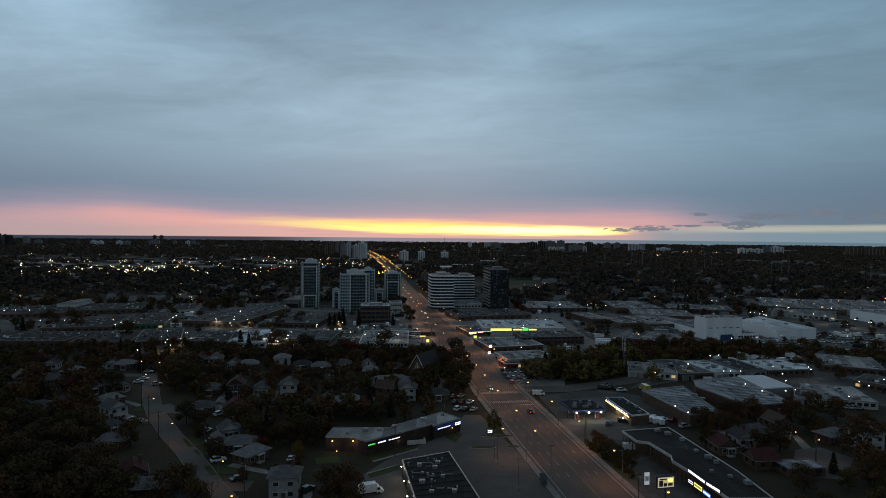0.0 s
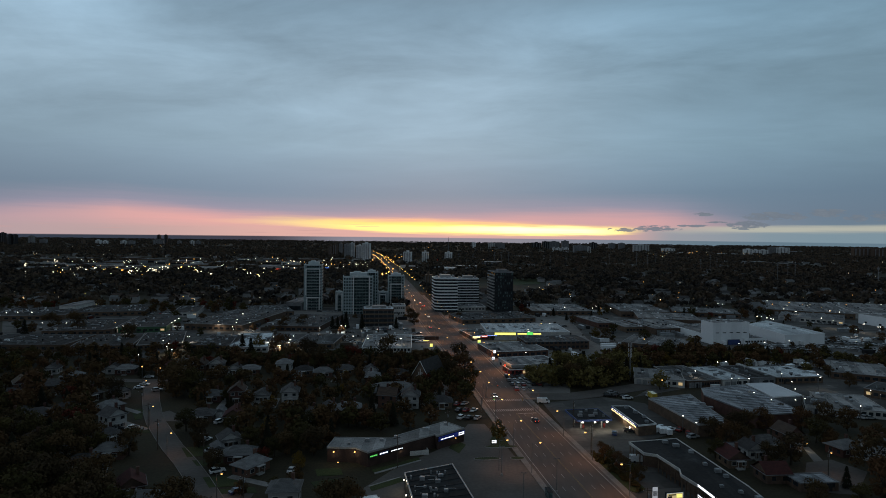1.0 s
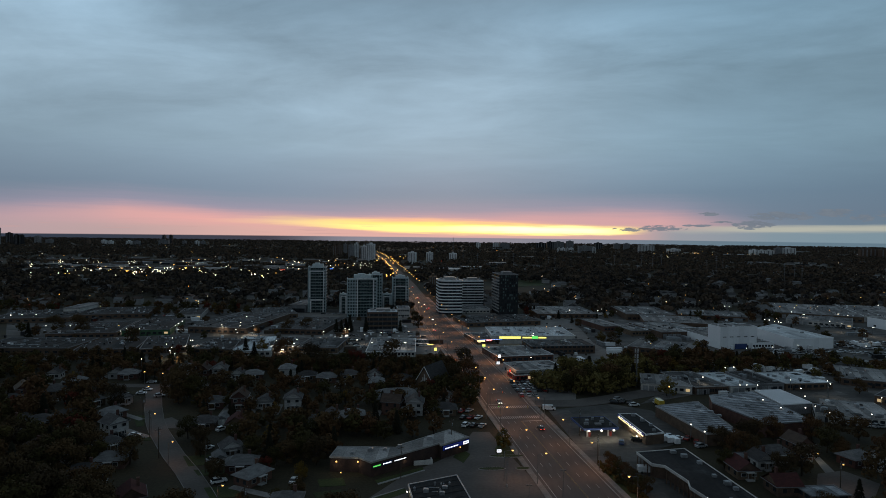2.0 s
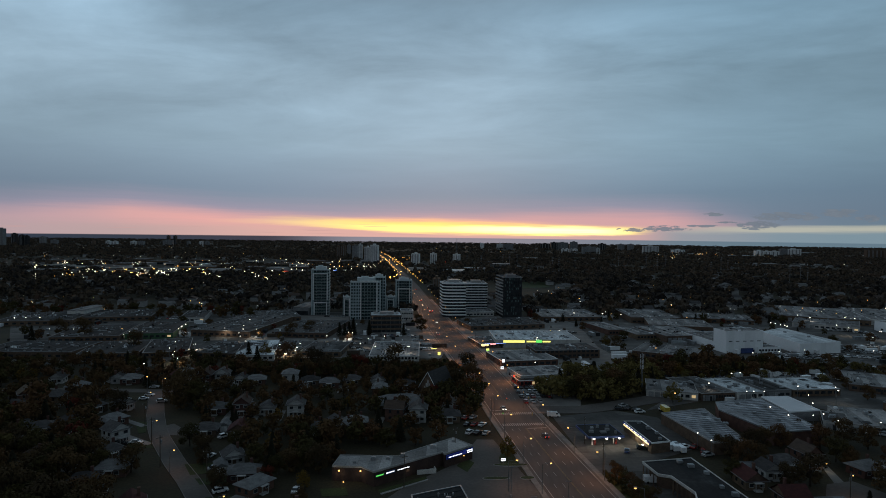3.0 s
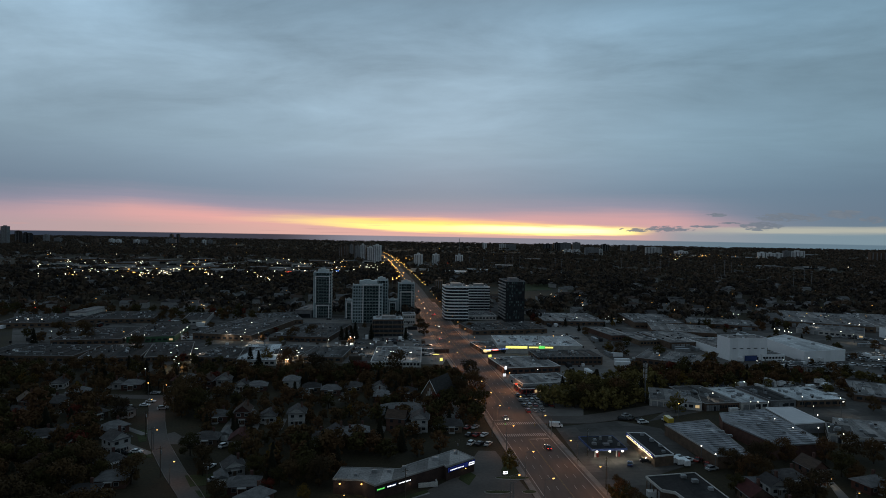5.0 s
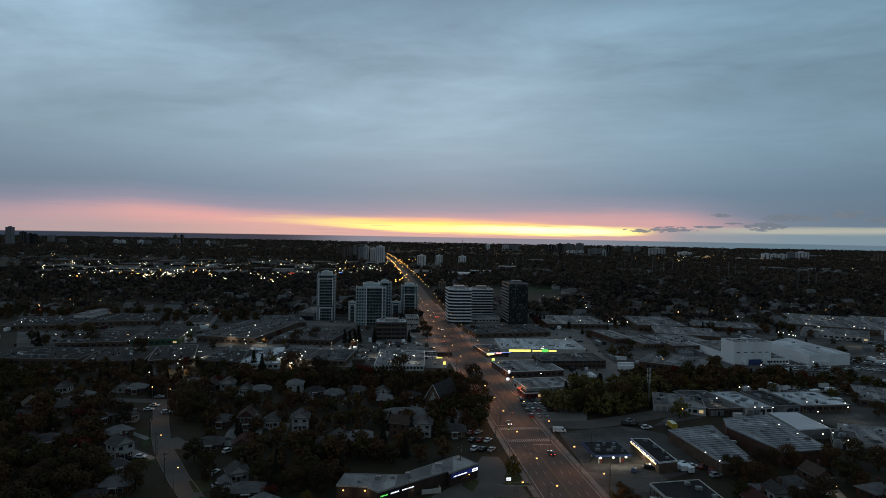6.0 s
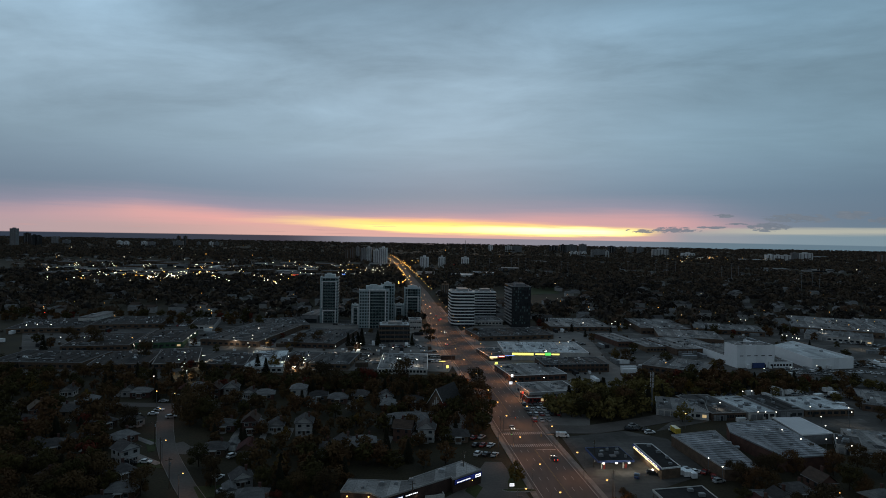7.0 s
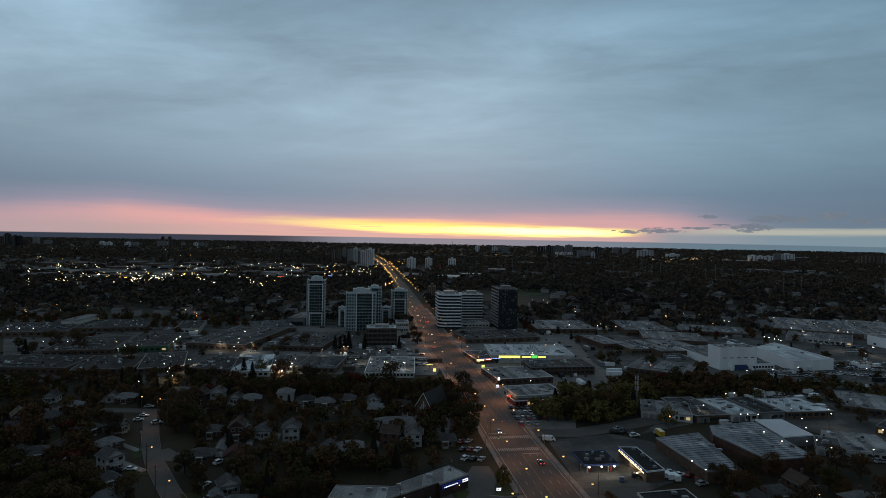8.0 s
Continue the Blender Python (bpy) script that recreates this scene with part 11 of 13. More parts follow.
YARD_CARS.append((313.1, 448.4, 92.6))
YARD_CARS.append((316.7, 447.5, 94.5))
YARD_CARS.append((320.3, 446.6, 98.9))
YARD_CARS.append((323.8, 445.7, 96.7))
YARD_CARS.append((327.4, 444.7, 98.5))
YARD_CARS.append((218.4, 417.3, 9.1))
YARD_CARS.append((221.8, 416.6, -7.6))
YARD_CARS.append((225.2, 416, 33))
YARD_CARS.append((228.7, 415.4, -1.9))
YARD_CARS.append((232.1, 414.8, 16.5))
YARD_CARS.append((235.5, 414.2, 27.3))
YARD_CARS.append((238.9, 413.6, 23.6))
YARD_CARS.append((242.3, 413, 4.7))
YARD_CARS.append((245.6, 412.4, -9.4))
YARD_CARS.append((249, 411.8, 14.5))
YARD_CARS.append((252.4, 411.2, 10.3))
YARD_CARS.append((255.7, 410.6, 35))
YARD_CARS.append((199.8, 407.5, 25.8))
YARD_CARS.append((203.7, 406.9, 17.1))
YARD_CARS.append((207.6, 406.4, 5.3))
YARD_CARS.append((211.5, 405.8, 19.2))
YARD_CARS.append((215.4, 405.3, 11.6))
YARD_CARS.append((219.3, 404.7, -3.1))
YARD_CARS.append((223.2, 404.2, 36.5))
YARD_CARS.append((227.1, 403.6, 6.8))
YARD_CARS.append((230.9, 403.1, 3.3))
YARD_CARS.append((234.8, 402.5, 36.6))
YARD_CARS.append((238.6, 402, 0.7))
YARD_CARS.append((242.5, 401.4, 2.3))
spawn(car, pose(175.6, 351, 0.07, 0, 0, -6.8), 'blue', 'SUV', False, True)
spawn(car, pose(179, 350.3, 0.07, 0, 0, 8.1), 'silver', 'SUV', False, True)
spawn(car, pose(182.4, 349.7, 0.07, 0, 0, 18.1), 'white', 'sedan', False, True)
spawn(car, pose(185.8, 349.1, 0.07, 0, 0, 13.5), 'silver', 'SUV', False, True)
spawn(car, pose(189.2, 348.5, 0.07, 0, 0, -12.3), 'silver', 'sedan', False, True)
spawn(car, pose(192.6, 347.8, 0.07, 0, 0, 31.8), 'white', 'sedan', False, True)
spawn(car, pose(196, 347.2, 0.07, 0, 0, 11.4), 'white', 'sedan', False, True)
spawn(car, pose(199.3, 346.6, 0.07, 0, 0, 0.3), 'black', 'SUV', False, True)
spawn(car, pose(202.7, 346, 0.07, 0, 0, -9.7), 'black', 'sedan', False, True)
spawn(car, pose(141.5, 344.7, 0.07, 0, 0, 34.6), 'white', 'sedan', False, True)
spawn(car, pose(144.7, 343.7, 0.07, 0, 0, 30.3), 'silver', 'sedan', False, True)
spawn(car, pose(147.9, 342.7, 0.07, 0, 0, 4.3), 'blue', 'sedan', False, True)
spawn(car, pose(151.2, 341.7, 0.07, 0, 0, -8.2), 'silver', 'SUV', False, True)
spawn(car, pose(154.4, 340.7, 0.07, 0, 0, -5.1), 'black', 'SUV', False, True)
YARD_CARS.append((282.5, 427.7, 18.2))
YARD_CARS.append((286.7, 426.6, -6.3))
YARD_CARS.append((290.9, 425.5, 35.2))
YARD_CARS.append((295, 424.5, 6.2))
YARD_CARS.append((299.2, 423.4, 20.5))
YARD_CARS.append((303.3, 422.3, -2.1))
YARD_CARS.append((307.4, 421.3, 17.4))
YARD_CARS.append((311.4, 420.2, 35.8))
YARD_CARS.append((315.4, 598.6, 31.4))
YARD_CARS.append((318.7, 595.6, -8.5))
YARD_CARS.append((321.9, 592.7, 11.1))
YARD_CARS.append((325.1, 589.8, -6.7))
YARD_CARS.append((328.3, 586.9, -12.9))
YARD_CARS.append((331.5, 584.1, 29.3))
YARD_CARS.append((334.6, 581.3, 11.8))
YARD_CARS.append((337.7, 578.5, 0.4))
YARD_CARS.append((320, 530.7, 33.3))
YARD_CARS.append((323.1, 528.6, 23.1))
YARD_CARS.append((326.3, 526.5, 23))
YARD_CARS.append((329.4, 524.4, 7.7))
YARD_CARS.append((332.5, 522.3, 30.2))
YARD_CARS.append((335.5, 520.2, -8.7))
YARD_CARS.append((338.6, 518.1, -2.8))
YARD_CARS.append((341.6, 516.1, 35.2))
YARD_CARS.append((344.6, 514.1, -9.9))
YARD_CARS.append((347.6, 512.1, 22.3))
YARD_CARS.append((-368.8, 524.7, 6.5))
YARD_CARS.append((-363.4, 526.4, -1.3))
YARD_CARS.append((-357.9, 528.1, -5.6))
YARD_CARS.append((-352.4, 529.8, 11.7))
YARD_CARS.append((-346.8, 531.5, 5.4))
YARD_CARS.append((-341.2, 533.3, 28.4))
YARD_CARS.append((-335.6, 535, -7.9))
YARD_CARS.append((-329.9, 536.8, 17.5))
YARD_CARS.append((-324.2, 538.6, -0.8))
YARD_CARS.append((-318.5, 540.3, 3.1))
YARD_CARS.append((-146.1, 431.5, 1.8))
YARD_CARS.append((-141.7, 428.5, 32.8))
YARD_CARS.append((-137.3, 425.5, 11.6))
YARD_CARS.append((-133, 422.5, -9.7))
YARD_CARS.append((-95.4, 485.4, -10.9))
YARD_CARS.append((-88.1, 470.6, 30.3))
YARD_CARS.append((-62.8, 408.1, 34.4))
YARD_CARS.append((-57.6, 404, 29.7))
YARD_CARS.append((-63.1, 521.4, 5))
YARD_CARS.append((-57.4, 521.8, -6.7))
YARD_CARS.append((-51.6, 522.2, 0.1))
YARD_CARS.append((-45.9, 522.6, 15.8))
YARD_CARS.append((-37.1, 473.9, 14.2))
YARD_CARS.append((-33.9, 466.8, -0.9))
YARD_CARS.append((-30.7, 459.9, 21.7))
YARD_CARS.append((155.1, 471.7, -6.8))
YARD_CARS.append((158.9, 469.7, 14.7))
YARD_CARS.append((162.6, 467.7, 21.7))
YARD_CARS.append((166.3, 465.6, 13.4))
YARD_CARS.append((170, 463.6, 29.5))
YARD_CARS.append((173.7, 461.7, -4.5))
YARD_CARS.append((256.8, 593.9, -2.6))
YARD_CARS.append((260.6, 589.8, -6.7))
YARD_CARS.append((264.3, 585.7, 27.2))
YARD_CARS.append((268, 581.6, 7.8))
YARD_CARS.append((271.6, 577.6, 1.2))
YARD_CARS.append((275.2, 573.7, -0.2))
YARD_CARS.append((245.5, 543.7, 18.4))
YARD_CARS.append((247.3, 536.4, 11))
YARD_CARS.append((249, 529.3, 20.3))
YARD_CARS.append((250.7, 522.4, 30.6))
YARD_CARS.append((127.5, 621.3, 28.4))
YARD_CARS.append((132.8, 618.4, 8.8))
YARD_CARS.append((138, 615.6, 25.6))
YARD_CARS.append((143.1, 612.7, 34.5))
YARD_CARS.append((88.2, 497.8, 12.2))
YARD_CARS.append((92.4, 494.9, 30.3))
YARD_CARS.append((96.5, 492, 19.7))
spawn(car, pose(174.8, 324.5, 0.07, 0, 0, 30.5), 'silver', 'SUV')
spawn(car, pose(177.6, 323, 0.07, 0, 0, 19.8), 'silver', 'SUV')
spawn(car, pose(180.3, 321.5, 0.07, 0, 0, 16.4), 'black', 'SUV')
spawn(car, pose(183.1, 320.1, 0.07, 0, 0, 34.7), 'white', 'sedan')
spawn(car, pose(185.8, 318.7, 0.07, 0, 0, 27.7), 'blue', 'sedan')
spawn(car, pose(188.5, 317.3, 0.07, 0, 0, 13.3), 'silver', 'sedan')
spawn(car, pose(191.2, 315.9, 0.07, 0, 0, 32.9), 'red', 'sedan')
spawn(car, pose(169.4, 338.4, 0.07, 0, 0, 19.9), 'silver', 'SUV', False, True)
spawn(car, pose(171.4, 336, 0.07, 0, 0, 13.3), 'black', 'SUV', False, True)
spawn(car, pose(173.4, 333.7, 0.07, 0, 0, -0.2), 'silver', 'sedan', False, True)
spawn(car, pose(175.3, 331.4, 0.07, 0, 0, 12), 'silver', 'SUV')
spawn(car, pose(162.8, 254.5, 0.07, 0, 0, 28.1), 'black', 'sedan')
spawn(car, pose(164.7, 253.9, 0.07, 0, 0, 29.7), 'silver', 'sedan')
spawn(car, pose(166.6, 253.4, 0.07, 0, 0, 1.4), 'black', 'SUV')
spawn(car, pose(168.5, 252.9, 0.07, 0, 0, 18.4), 'white', 'SUV')
spawn(car, pose(170.4, 252.3, 0.07, 0, 0, 16.8), 'silver', 'SUV')
spawn(car, pose(172.2, 251.8, 0.07, 0, 0, 8.9), 'white', 'sedan')
spawn(car, pose(174.1, 251.3, 0.07, 0, 0, 32.7), 'silver', 'SUV')
spawn(car, pose(175.9, 250.8, 0.07, 0, 0, 5.4), 'silver', 'sedan')
spawn(car, pose(58.6, 337.8, 0.07, 0, 0, 17.4), 'white', 'sedan', False, True)
spawn(car, pose(59.2, 331.9, 0.07, 0, 0, 3.3), 'blue', 'SUV', False, True)
spawn(car, pose(59.7, 326.3, 0.07, 0, 0, -4.4), 'silver', 'sedan')
YARD_CARS.append((-300.7, 518.5, 27.3))
YARD_CARS.append((-297, 520.7, 20.9))
YARD_CARS.append((-293.3, 522.8, 8.7))
YARD_CARS.append((-289.5, 525, 3))
YARD_CARS.append((-285.8, 527.2, 24.1))
YARD_CARS.append((-281.9, 529.4, 5.5))
YARD_CARS.append((-278.1, 531.6, 24.7))
YARD_CARS.append((-274.2, 533.8, 8.8))
YARD_CARS.append((-270.3, 536.1, -3.9))
YARD_CARS.append((-157, 457.5, 24.4))
YARD_CARS.append((-151, 452.3, 19.4))
YARD_CARS.append((-145.1, 447.2, -1))
YARD_CARS.append((-118.9, 517.3, 5.9))
YARD_CARS.append((-114.2, 514.1, 28.1))
YARD_CARS.append((-109.7, 510.9, 18.2))
YARD_CARS.append((-241.8, 590.3, 4.3))
YARD_CARS.append((-237.8, 594.4, -1))
YARD_CARS.append((-233.9, 598.6, 6.4))
YARD_CARS.append((-229.8, 602.9, 23.8))
YARD_CARS.append((-225.7, 607.2, -3.9))
YARD_CARS.append((-221.6, 611.6, 12.4))
YARD_CARS.append((-157.2, 514.6, 15.7))
YARD_CARS.append((-148, 508.2, -3.6))
spawn(car, pose(119.9, 343.7, 0.07, 0, 0, 26.5), 'black', 'SUV', False, True)
spawn(car, pose(122.1, 340.7, 0.07, 0, 0, 6.7), 'silver', 'sedan', False, True)
spawn(car, pose(124.3, 337.8, 0.07, 0, 0, 7.5), 'silver', 'sedan', False, True)
YARD_CARS.append((-119, 564.3, -4.2))
YARD_CARS.append((-113.7, 564.7, 32.1))
YARD_CARS.append((-108.5, 565.1, 33.3))
YARD_CARS.append((-103.2, 565.5, 22.8))
spawn(car, pose(-144.8, 289.8, 0.07, 0, 0, -4.7), 'white', 'sedan')
spawn(car, pose(-149.8, 303.9, 0.07, 0, 0, 15.9), 'silver', 'sedan')
spawn(van, pose(77.7, 233, 0.05, 0, 0, 94.7), 'white', False)
spawn(van, pose(79.7, 231.7, 0.05, 0, 0, 99.4), 'white', False)
spawn(van, pose(81.6, 230.3, 0.05, 0, 0, 99), 'white', False)
spawn(van, pose(83.8, 229, 0.05, 0, 0, 99.2), 'white', False)
spawn(van, pose(43.7, 268.1, 0.05, 0, 0, -0.3), 'white', False)
spawn(van, pose(94.8, 277.8, 0.05, 0, 0, 96), 'yellow', True)
spawn(van, pose(64.2, 200.1, 0.05, 0, 0, 0.3), 'white', False)
spawn(van, pose(117.3, 302.9, 0.05, 0, 0, 95.8), 'white', False)
spawn(van, pose(108.2, 309.8, 0.05, 0, 0, 8.9), 'white', True)
spawn(van, pose(-19.5, 163.9, 0.05, 0, 0, 21.2), 'white', True)
spawn(van, pose(290.7, 440.1, 0.05, 0, 0, 95.9), 'white', True)
spawn(van, pose(304.5, 436.1, 0.05, 0, 0, 22.6), 'white', True)
spawn(van, pose(316.3, 429.6, 0.05, 0, 0, 2.3), 'white', True)
spawn(van, pose(246.3, 421.1, 0.05, 0, 0, 96.6), 'white', True)
spawn(van, pose(165.9, 341.2, 0.05, 0, 0, 102.8), 'white', True)
spawn(van, pose(196.9, 325.4, 0.05, 0, 0, 0.2), 'white', True)
spawn(van, pose(-166.7, 513.9, 0.05, 0, 0, 21.2), 'white', True)
spawn(van, pose(-167.2, 480.5, 0.05, 0, 0, -0.6), 'white', True)
spawn(van, pose(-154.9, 457.6, 0.05, 0, 0, 3.2), 'white', True)
spawn(van, pose(136.6, 584.4, 0.05, 0, 0, 100.8), 'white', True)
spawn(van, pose(143.9, 580.6, 0.05, 0, 0, 4.9), 'white', True)
spawn(van, pose(152.3, 581.3, 0.05, 0, 0, 1), 'white', True)
spawn(van, pose(195.8, 342.6, 0.05, 0, 0, 21.7), 'white', True)
spawn(van, pose(207, 347.7, 0.05, 0, 0, 15.9), 'white', True)
spawn(van, pose(166.2, 258, 0.05, 0, 0, 7.3), 'white', False)
spawn(van, pose(-204.6, 457.2, 0.05, 0, 0, 2.4), 'white', True)
spawn(van, pose(-10.7, 272.8, 0.05, 0, 0, 0.1), 'white', False)
spawn(car, pose(36.2, 241.3, 0.16, 0, 0, 98), 'black', "sedan", True)
spawn(car, pose(-24.2, 608.5, 0.16, 0, 0, 98), 'red', "sedan", True)
spawn(car, pose(-27.8, 639.1, 0.16, 0, 0, 98), 'black', "sedan", True)
spawn(car, pose(22.7, 277.1, 0.16, 0, 0, -82), 'silver', "sedan", True)
spawn(car, pose(-15.6, 536, 0.16, 0, 0, -82), 'white', "sedan", True)
spawn(car, pose(-12.5, 475.6, 0.16, 0, 0, 98), 'silver', "sedan", True)
spawn(car, pose(-39.1, 710, 0.16, 0, 0, 98), 'black', "sedan", True)
spawn(car, pose(-53.7, 843.2, 0.16, 0, 0, 98), 'black', "sedan", True)

storage_tent(175.0, 351.7, 20)
spawn(van, pose(111.0, 301.3, 0.1, 0, 0, 28), 'white', True)
spawn(van, pose(159.8, 345.4, 0.1, 0, 0, 20), 'white', True)
spawn(van, pose(183.3, 349.6, 0.1, 0, 0, 25), 'white', True)
spawn(van, pose(190.2, 353.1, 0.1, 0, 0, 25), 'white', False)
spawn(van, pose(130.0, 305.7, 0.1, 0, 0, 100), 'white', False)
spawn(van, pose(209.3, 357.3, 0.1, 0, 0, 20), 'white', True)
spawn(van, pose(133.1, 296.4, 0.1, 0, 0, 12), 'white', False)


# ---- signs and lit fronts ----
lit_sign('shop_sign', 'glowing yellow fascia of the supermarket', pose(42, 425.7, 3.7, 0, 0, 3.6), 15.1, 1.7, 'sign_yellow', bars=None)
lit_sign('shop_sign', 'glowing yellow fascia strip of the supermarket', pose(54, 426.5, 4, 0, 0, 3.6), 6.5, 1.1, 'sign_yellow', bars=None)
lit_sign('shop_sign', 'glowing green name board of the supermarket', pose(59.6, 426.8, 3.7, 0, 0, 3.6), 4.1, 2, 'sign_green', bars=None)
lit_sign('shop_sign', 'glowing yellow fascia strip of the supermarket', pose(64.8, 427.2, 4, 0, 0, 3.6), 5.6, 1.1, 'sign_yellow', bars=None)
lit_sign('shop_sign', 'dim green lettered strip on the shop row', pose(-22.6, 193.5, 2.9, 0, 0, 40.8), 3.3, 1, 'green', bars='sign_green')
lit_sign('shop_sign', 'glowing blue and white roundels on the shop row', pose(-19.6, 196.1, 2.9, 0, 0, 40.8), 3.7, 1, 'blue', bars='sign_white')
lit_sign('shop_sign', 'glowing white lettered strip on the shop row', pose(-15.8, 199.4, 2.9, 0, 0, 40.8), 5.2, 0.9, 'charcoal', bars='sign_white')
lit_sign('shop_sign', 'dark blue fascia of the corner shop', pose(2.5, 212.8, 2.9, 0, 0, 42.4), 12.4, 1.5, 'panel_blue', bars=None)
lit_sign('shop_sign', 'bright white lettering of the corner shop', pose(1, 211.1, 3.1, 0, 0, 42.4), 7.1, 0.9, 'panel_blue', bars='sign_white')
lit_sign('shop_sign', 'small glowing white name board', pose(5.9, 215.6, 3.1, 0, 0, 42.4), 2.6, 1, 'sign_white', bars='blue')
lit_sign('shop_sign', 'long glowing white light strip on the plaza', pose(71.5, 165.6, 4.9, 0, 0, -82.2), 8.2, 0.7, 'sign_white', bars=None)
lit_sign('shop_sign', 'glowing white light strip on the plaza', pose(72.8, 158.1, 4.9, 0, 0, -77.1), 5.4, 0.7, 'sign_white', bars=None)
lit_sign('shop_sign', 'glowing white shop board on the plaza', pose(70.1, 166, 3, 0, 0, -82), 2.3, 0.8, 'sign_white', bars='charcoal')
lit_sign('shop_sign', 'glowing yellow shop board on the plaza', pose(70.6, 162.3, 3, 0, 0, -80.4), 3.7, 1.2, 'sign_yellow', bars='red')
lit_sign('shop_sign', 'glowing blue shop board on the plaza', pose(71.1, 158.1, 3, 0, 0, -82.8), 3.5, 1, 'sign_blue', bars='sign_white')
lit_sign('shop_sign', 'warm lit light strip along the blue fascia', pose(70.2, 237.9, 2.9, 0, 0, -83.1), 23.3, 0.5, 'warm_strip', bars=None)
lit_sign('shop_sign', 'blue fascia of the convenience store', pose(70.3, 238, 3.4, 0, 0, -83.1), 24.6, 0.7, 'panel_blue', bars='sign_white')
lit_sign('shop_sign', 'warm lit front of the low restaurant', pose(21.5, 421.5, 2, 0, 0, 16), 5.5, 1.4, 'warm_strip', bars=None)
lit_sign('shop_sign', 'red lit strip of the low restaurant', pose(27.2, 423.1, 2.4, 0, 0, 16), 4.3, 1.2, 'sign_red', bars='sign_white')
lit_sign('shop_sign', 'lit strip on the low restaurant front', pose(28.5, 423.5, 3.2, 0, 0, 16), 16, 0.3, 'sign_blue', bars='sign_white')
billboard(61.8, 162.9, 12)
lit_sign('pylon_sign', 'tall white pylon sign of the plaza', pose(59.1, 170.2, 0.8, 0, 0, 12), 1.6, 3.6, 'panel_white', bars='grey', pole=0.8)
lit_sign('pylon_sign', 'small lit price sign', pose(59.1, 170.3, 1.6, 0, 0, 12), 1.2, 0.7, 'sign_red', bars=None, pole=1.6)
lit_sign('pylon_sign', 'bright yellow-green pylon sign beside the road', pose(21.8, 392.9, 2, 0, 0, 10), 2, 3.6, 'sign_yellow', bars='sign_green', pole=2)
lit_sign('pylon_sign', 'bright white pylon sign beside the road', pose(29.2, 359.2, 4, 0, 0, 10), 1.4, 1.8, 'sign_white', bars=None, pole=4)
lit_sign('pylon_sign', 'white pylon sign board on a post', pose(27.8, 350.4, 2, 0, 0, 10), 1.8, 1.5, 'sign_white', bars='grey', pole=2)
lit_sign('pylon_sign', 'round-topped red lit sign on a post', pose(31.7, 321.3, 4.5, 0, 0, 10), 1.1, 1.1, 'sign_red', bars=None, pole=4.5)
lit_sign('pylon_sign', 'small lit white sign on the grass island', pose(17.5, 213.5, 1, 0, 0, 8), 1.6, 1, 'sign_white', bars='grey', pole=1.2)
lit_sign('pylon_sign', 'lit yellow sign of the fuel stop', pose(-9.3, 387.1, 2, 0, 0, 10), 1.8, 2, 'sign_yellow', bars=None, pole=2)
lit_sign('pylon_sign', 'lit yellow canopy strip of the fuel stop', pose(-12.9, 395.5, 4.2, 0, 0, 10), 4, 0.6, 'sign_yellow', bars=None, pole=4.2)
lit_sign('pylon_sign', 'blue and white lit sign far off', pose(-230.2, 1130.3, 6, 0, 0, 0), 16, 3, 'sign_blue', bars=None, pole=6)
lit_sign('pylon_sign', 'red lit sign far off', pose(-307.7, 1098.3, 6, 0, 0, 0), 9, 2, 'sign_red', bars=None, pole=6)
lit_sign('pylon_sign', 'red lit sign among far trees', pose(-25.6, 1523.9, 6, 0, 0, 0), 8, 4, 'sign_red', bars=None, pole=6)
lit_sign('pylon_sign', 'green lit sign far off', pose(-537.8, 1024.8, 6, 0, 0, 0), 14, 2, 'sign_green', bars=None, pole=6)
lit_sign('pylon_sign', 'orange lit sign far off', pose(-550.2, 1006.6, 6, 0, 0, 0), 14, 2.4, 'sodium_far', bars=None, pole=6)
lit_sign('pylon_sign', 'small yellow lit board on the tower front', pose(-133.2, 604.3, 4, 0, 0, 8.4), 6, 0.8, 'sign_yellow', bars=None, pole=4)


# ---- fuel station and small things ----
fuel_station(50.4, 230.1, 8.4, 14, 14.0)
convenience_store = poly_building('convenience_store', 'convenience store with a dark flat roof and blue fascia', 74.4, 238.9, [(-5.2, 11.9), (-2.2, -13.3), (5.3, -10.9), (2, 12.2)], 4.2, 'brown', 'black_roof', 'trim', ((-0.7, 8.6, 1.4, 1.2, 0.9), (0.8, 2, 1.6, 1.2, 0.9), (2.5, -3.5, 1.2, 1.2, 0.8), (1.6, -9.5, 1.2, 1, 0.7),), 0)
wall_lamp(pose(-35.8, 195.6, 3.8, 0, 0, 0), 'sodium', 0.3, 40.0)
wall_lamp(pose(-29, 195.8, 3.8, 0, 0, 0), 'sodium', 0.3, 40.0)
wall_lamp(pose(-33.7, 191.9, 1.8, 0, 0, 0), 'sodium', 0.2, 10.0)
wall_lamp(pose(-11.4, 173.7, 4, 0, 0, -80), 'led', 0.25, 150.0)
wall_lamp(pose(-10, 163.6, 4, 0, 0, -80), 'led', 0.25, 150.0)
wall_lamp(pose(-8.5, 154, 4, 0, 0, -80), 'led', 0.25, 150.0)
# two added lamps: they throw the glowing strip's light onto the ground
wall_lamp(pose(70.4, 238.4, 2.8, 0, 0, -60), 'led', 0.2, 300.0)
wall_lamp(pose(71.5, 231.7, 2.8, 0, 0, -60), 'led', 0.2, 300.0)
wall_lamp(pose(107.9, 303.2, 3, 0, 0, 0), 'sodium', 0.25, 160.0)
wall_lamp(pose(-14.7, 201.4, 2.6, 0, 0, 40), 'sodium', 0.2, 8.0)
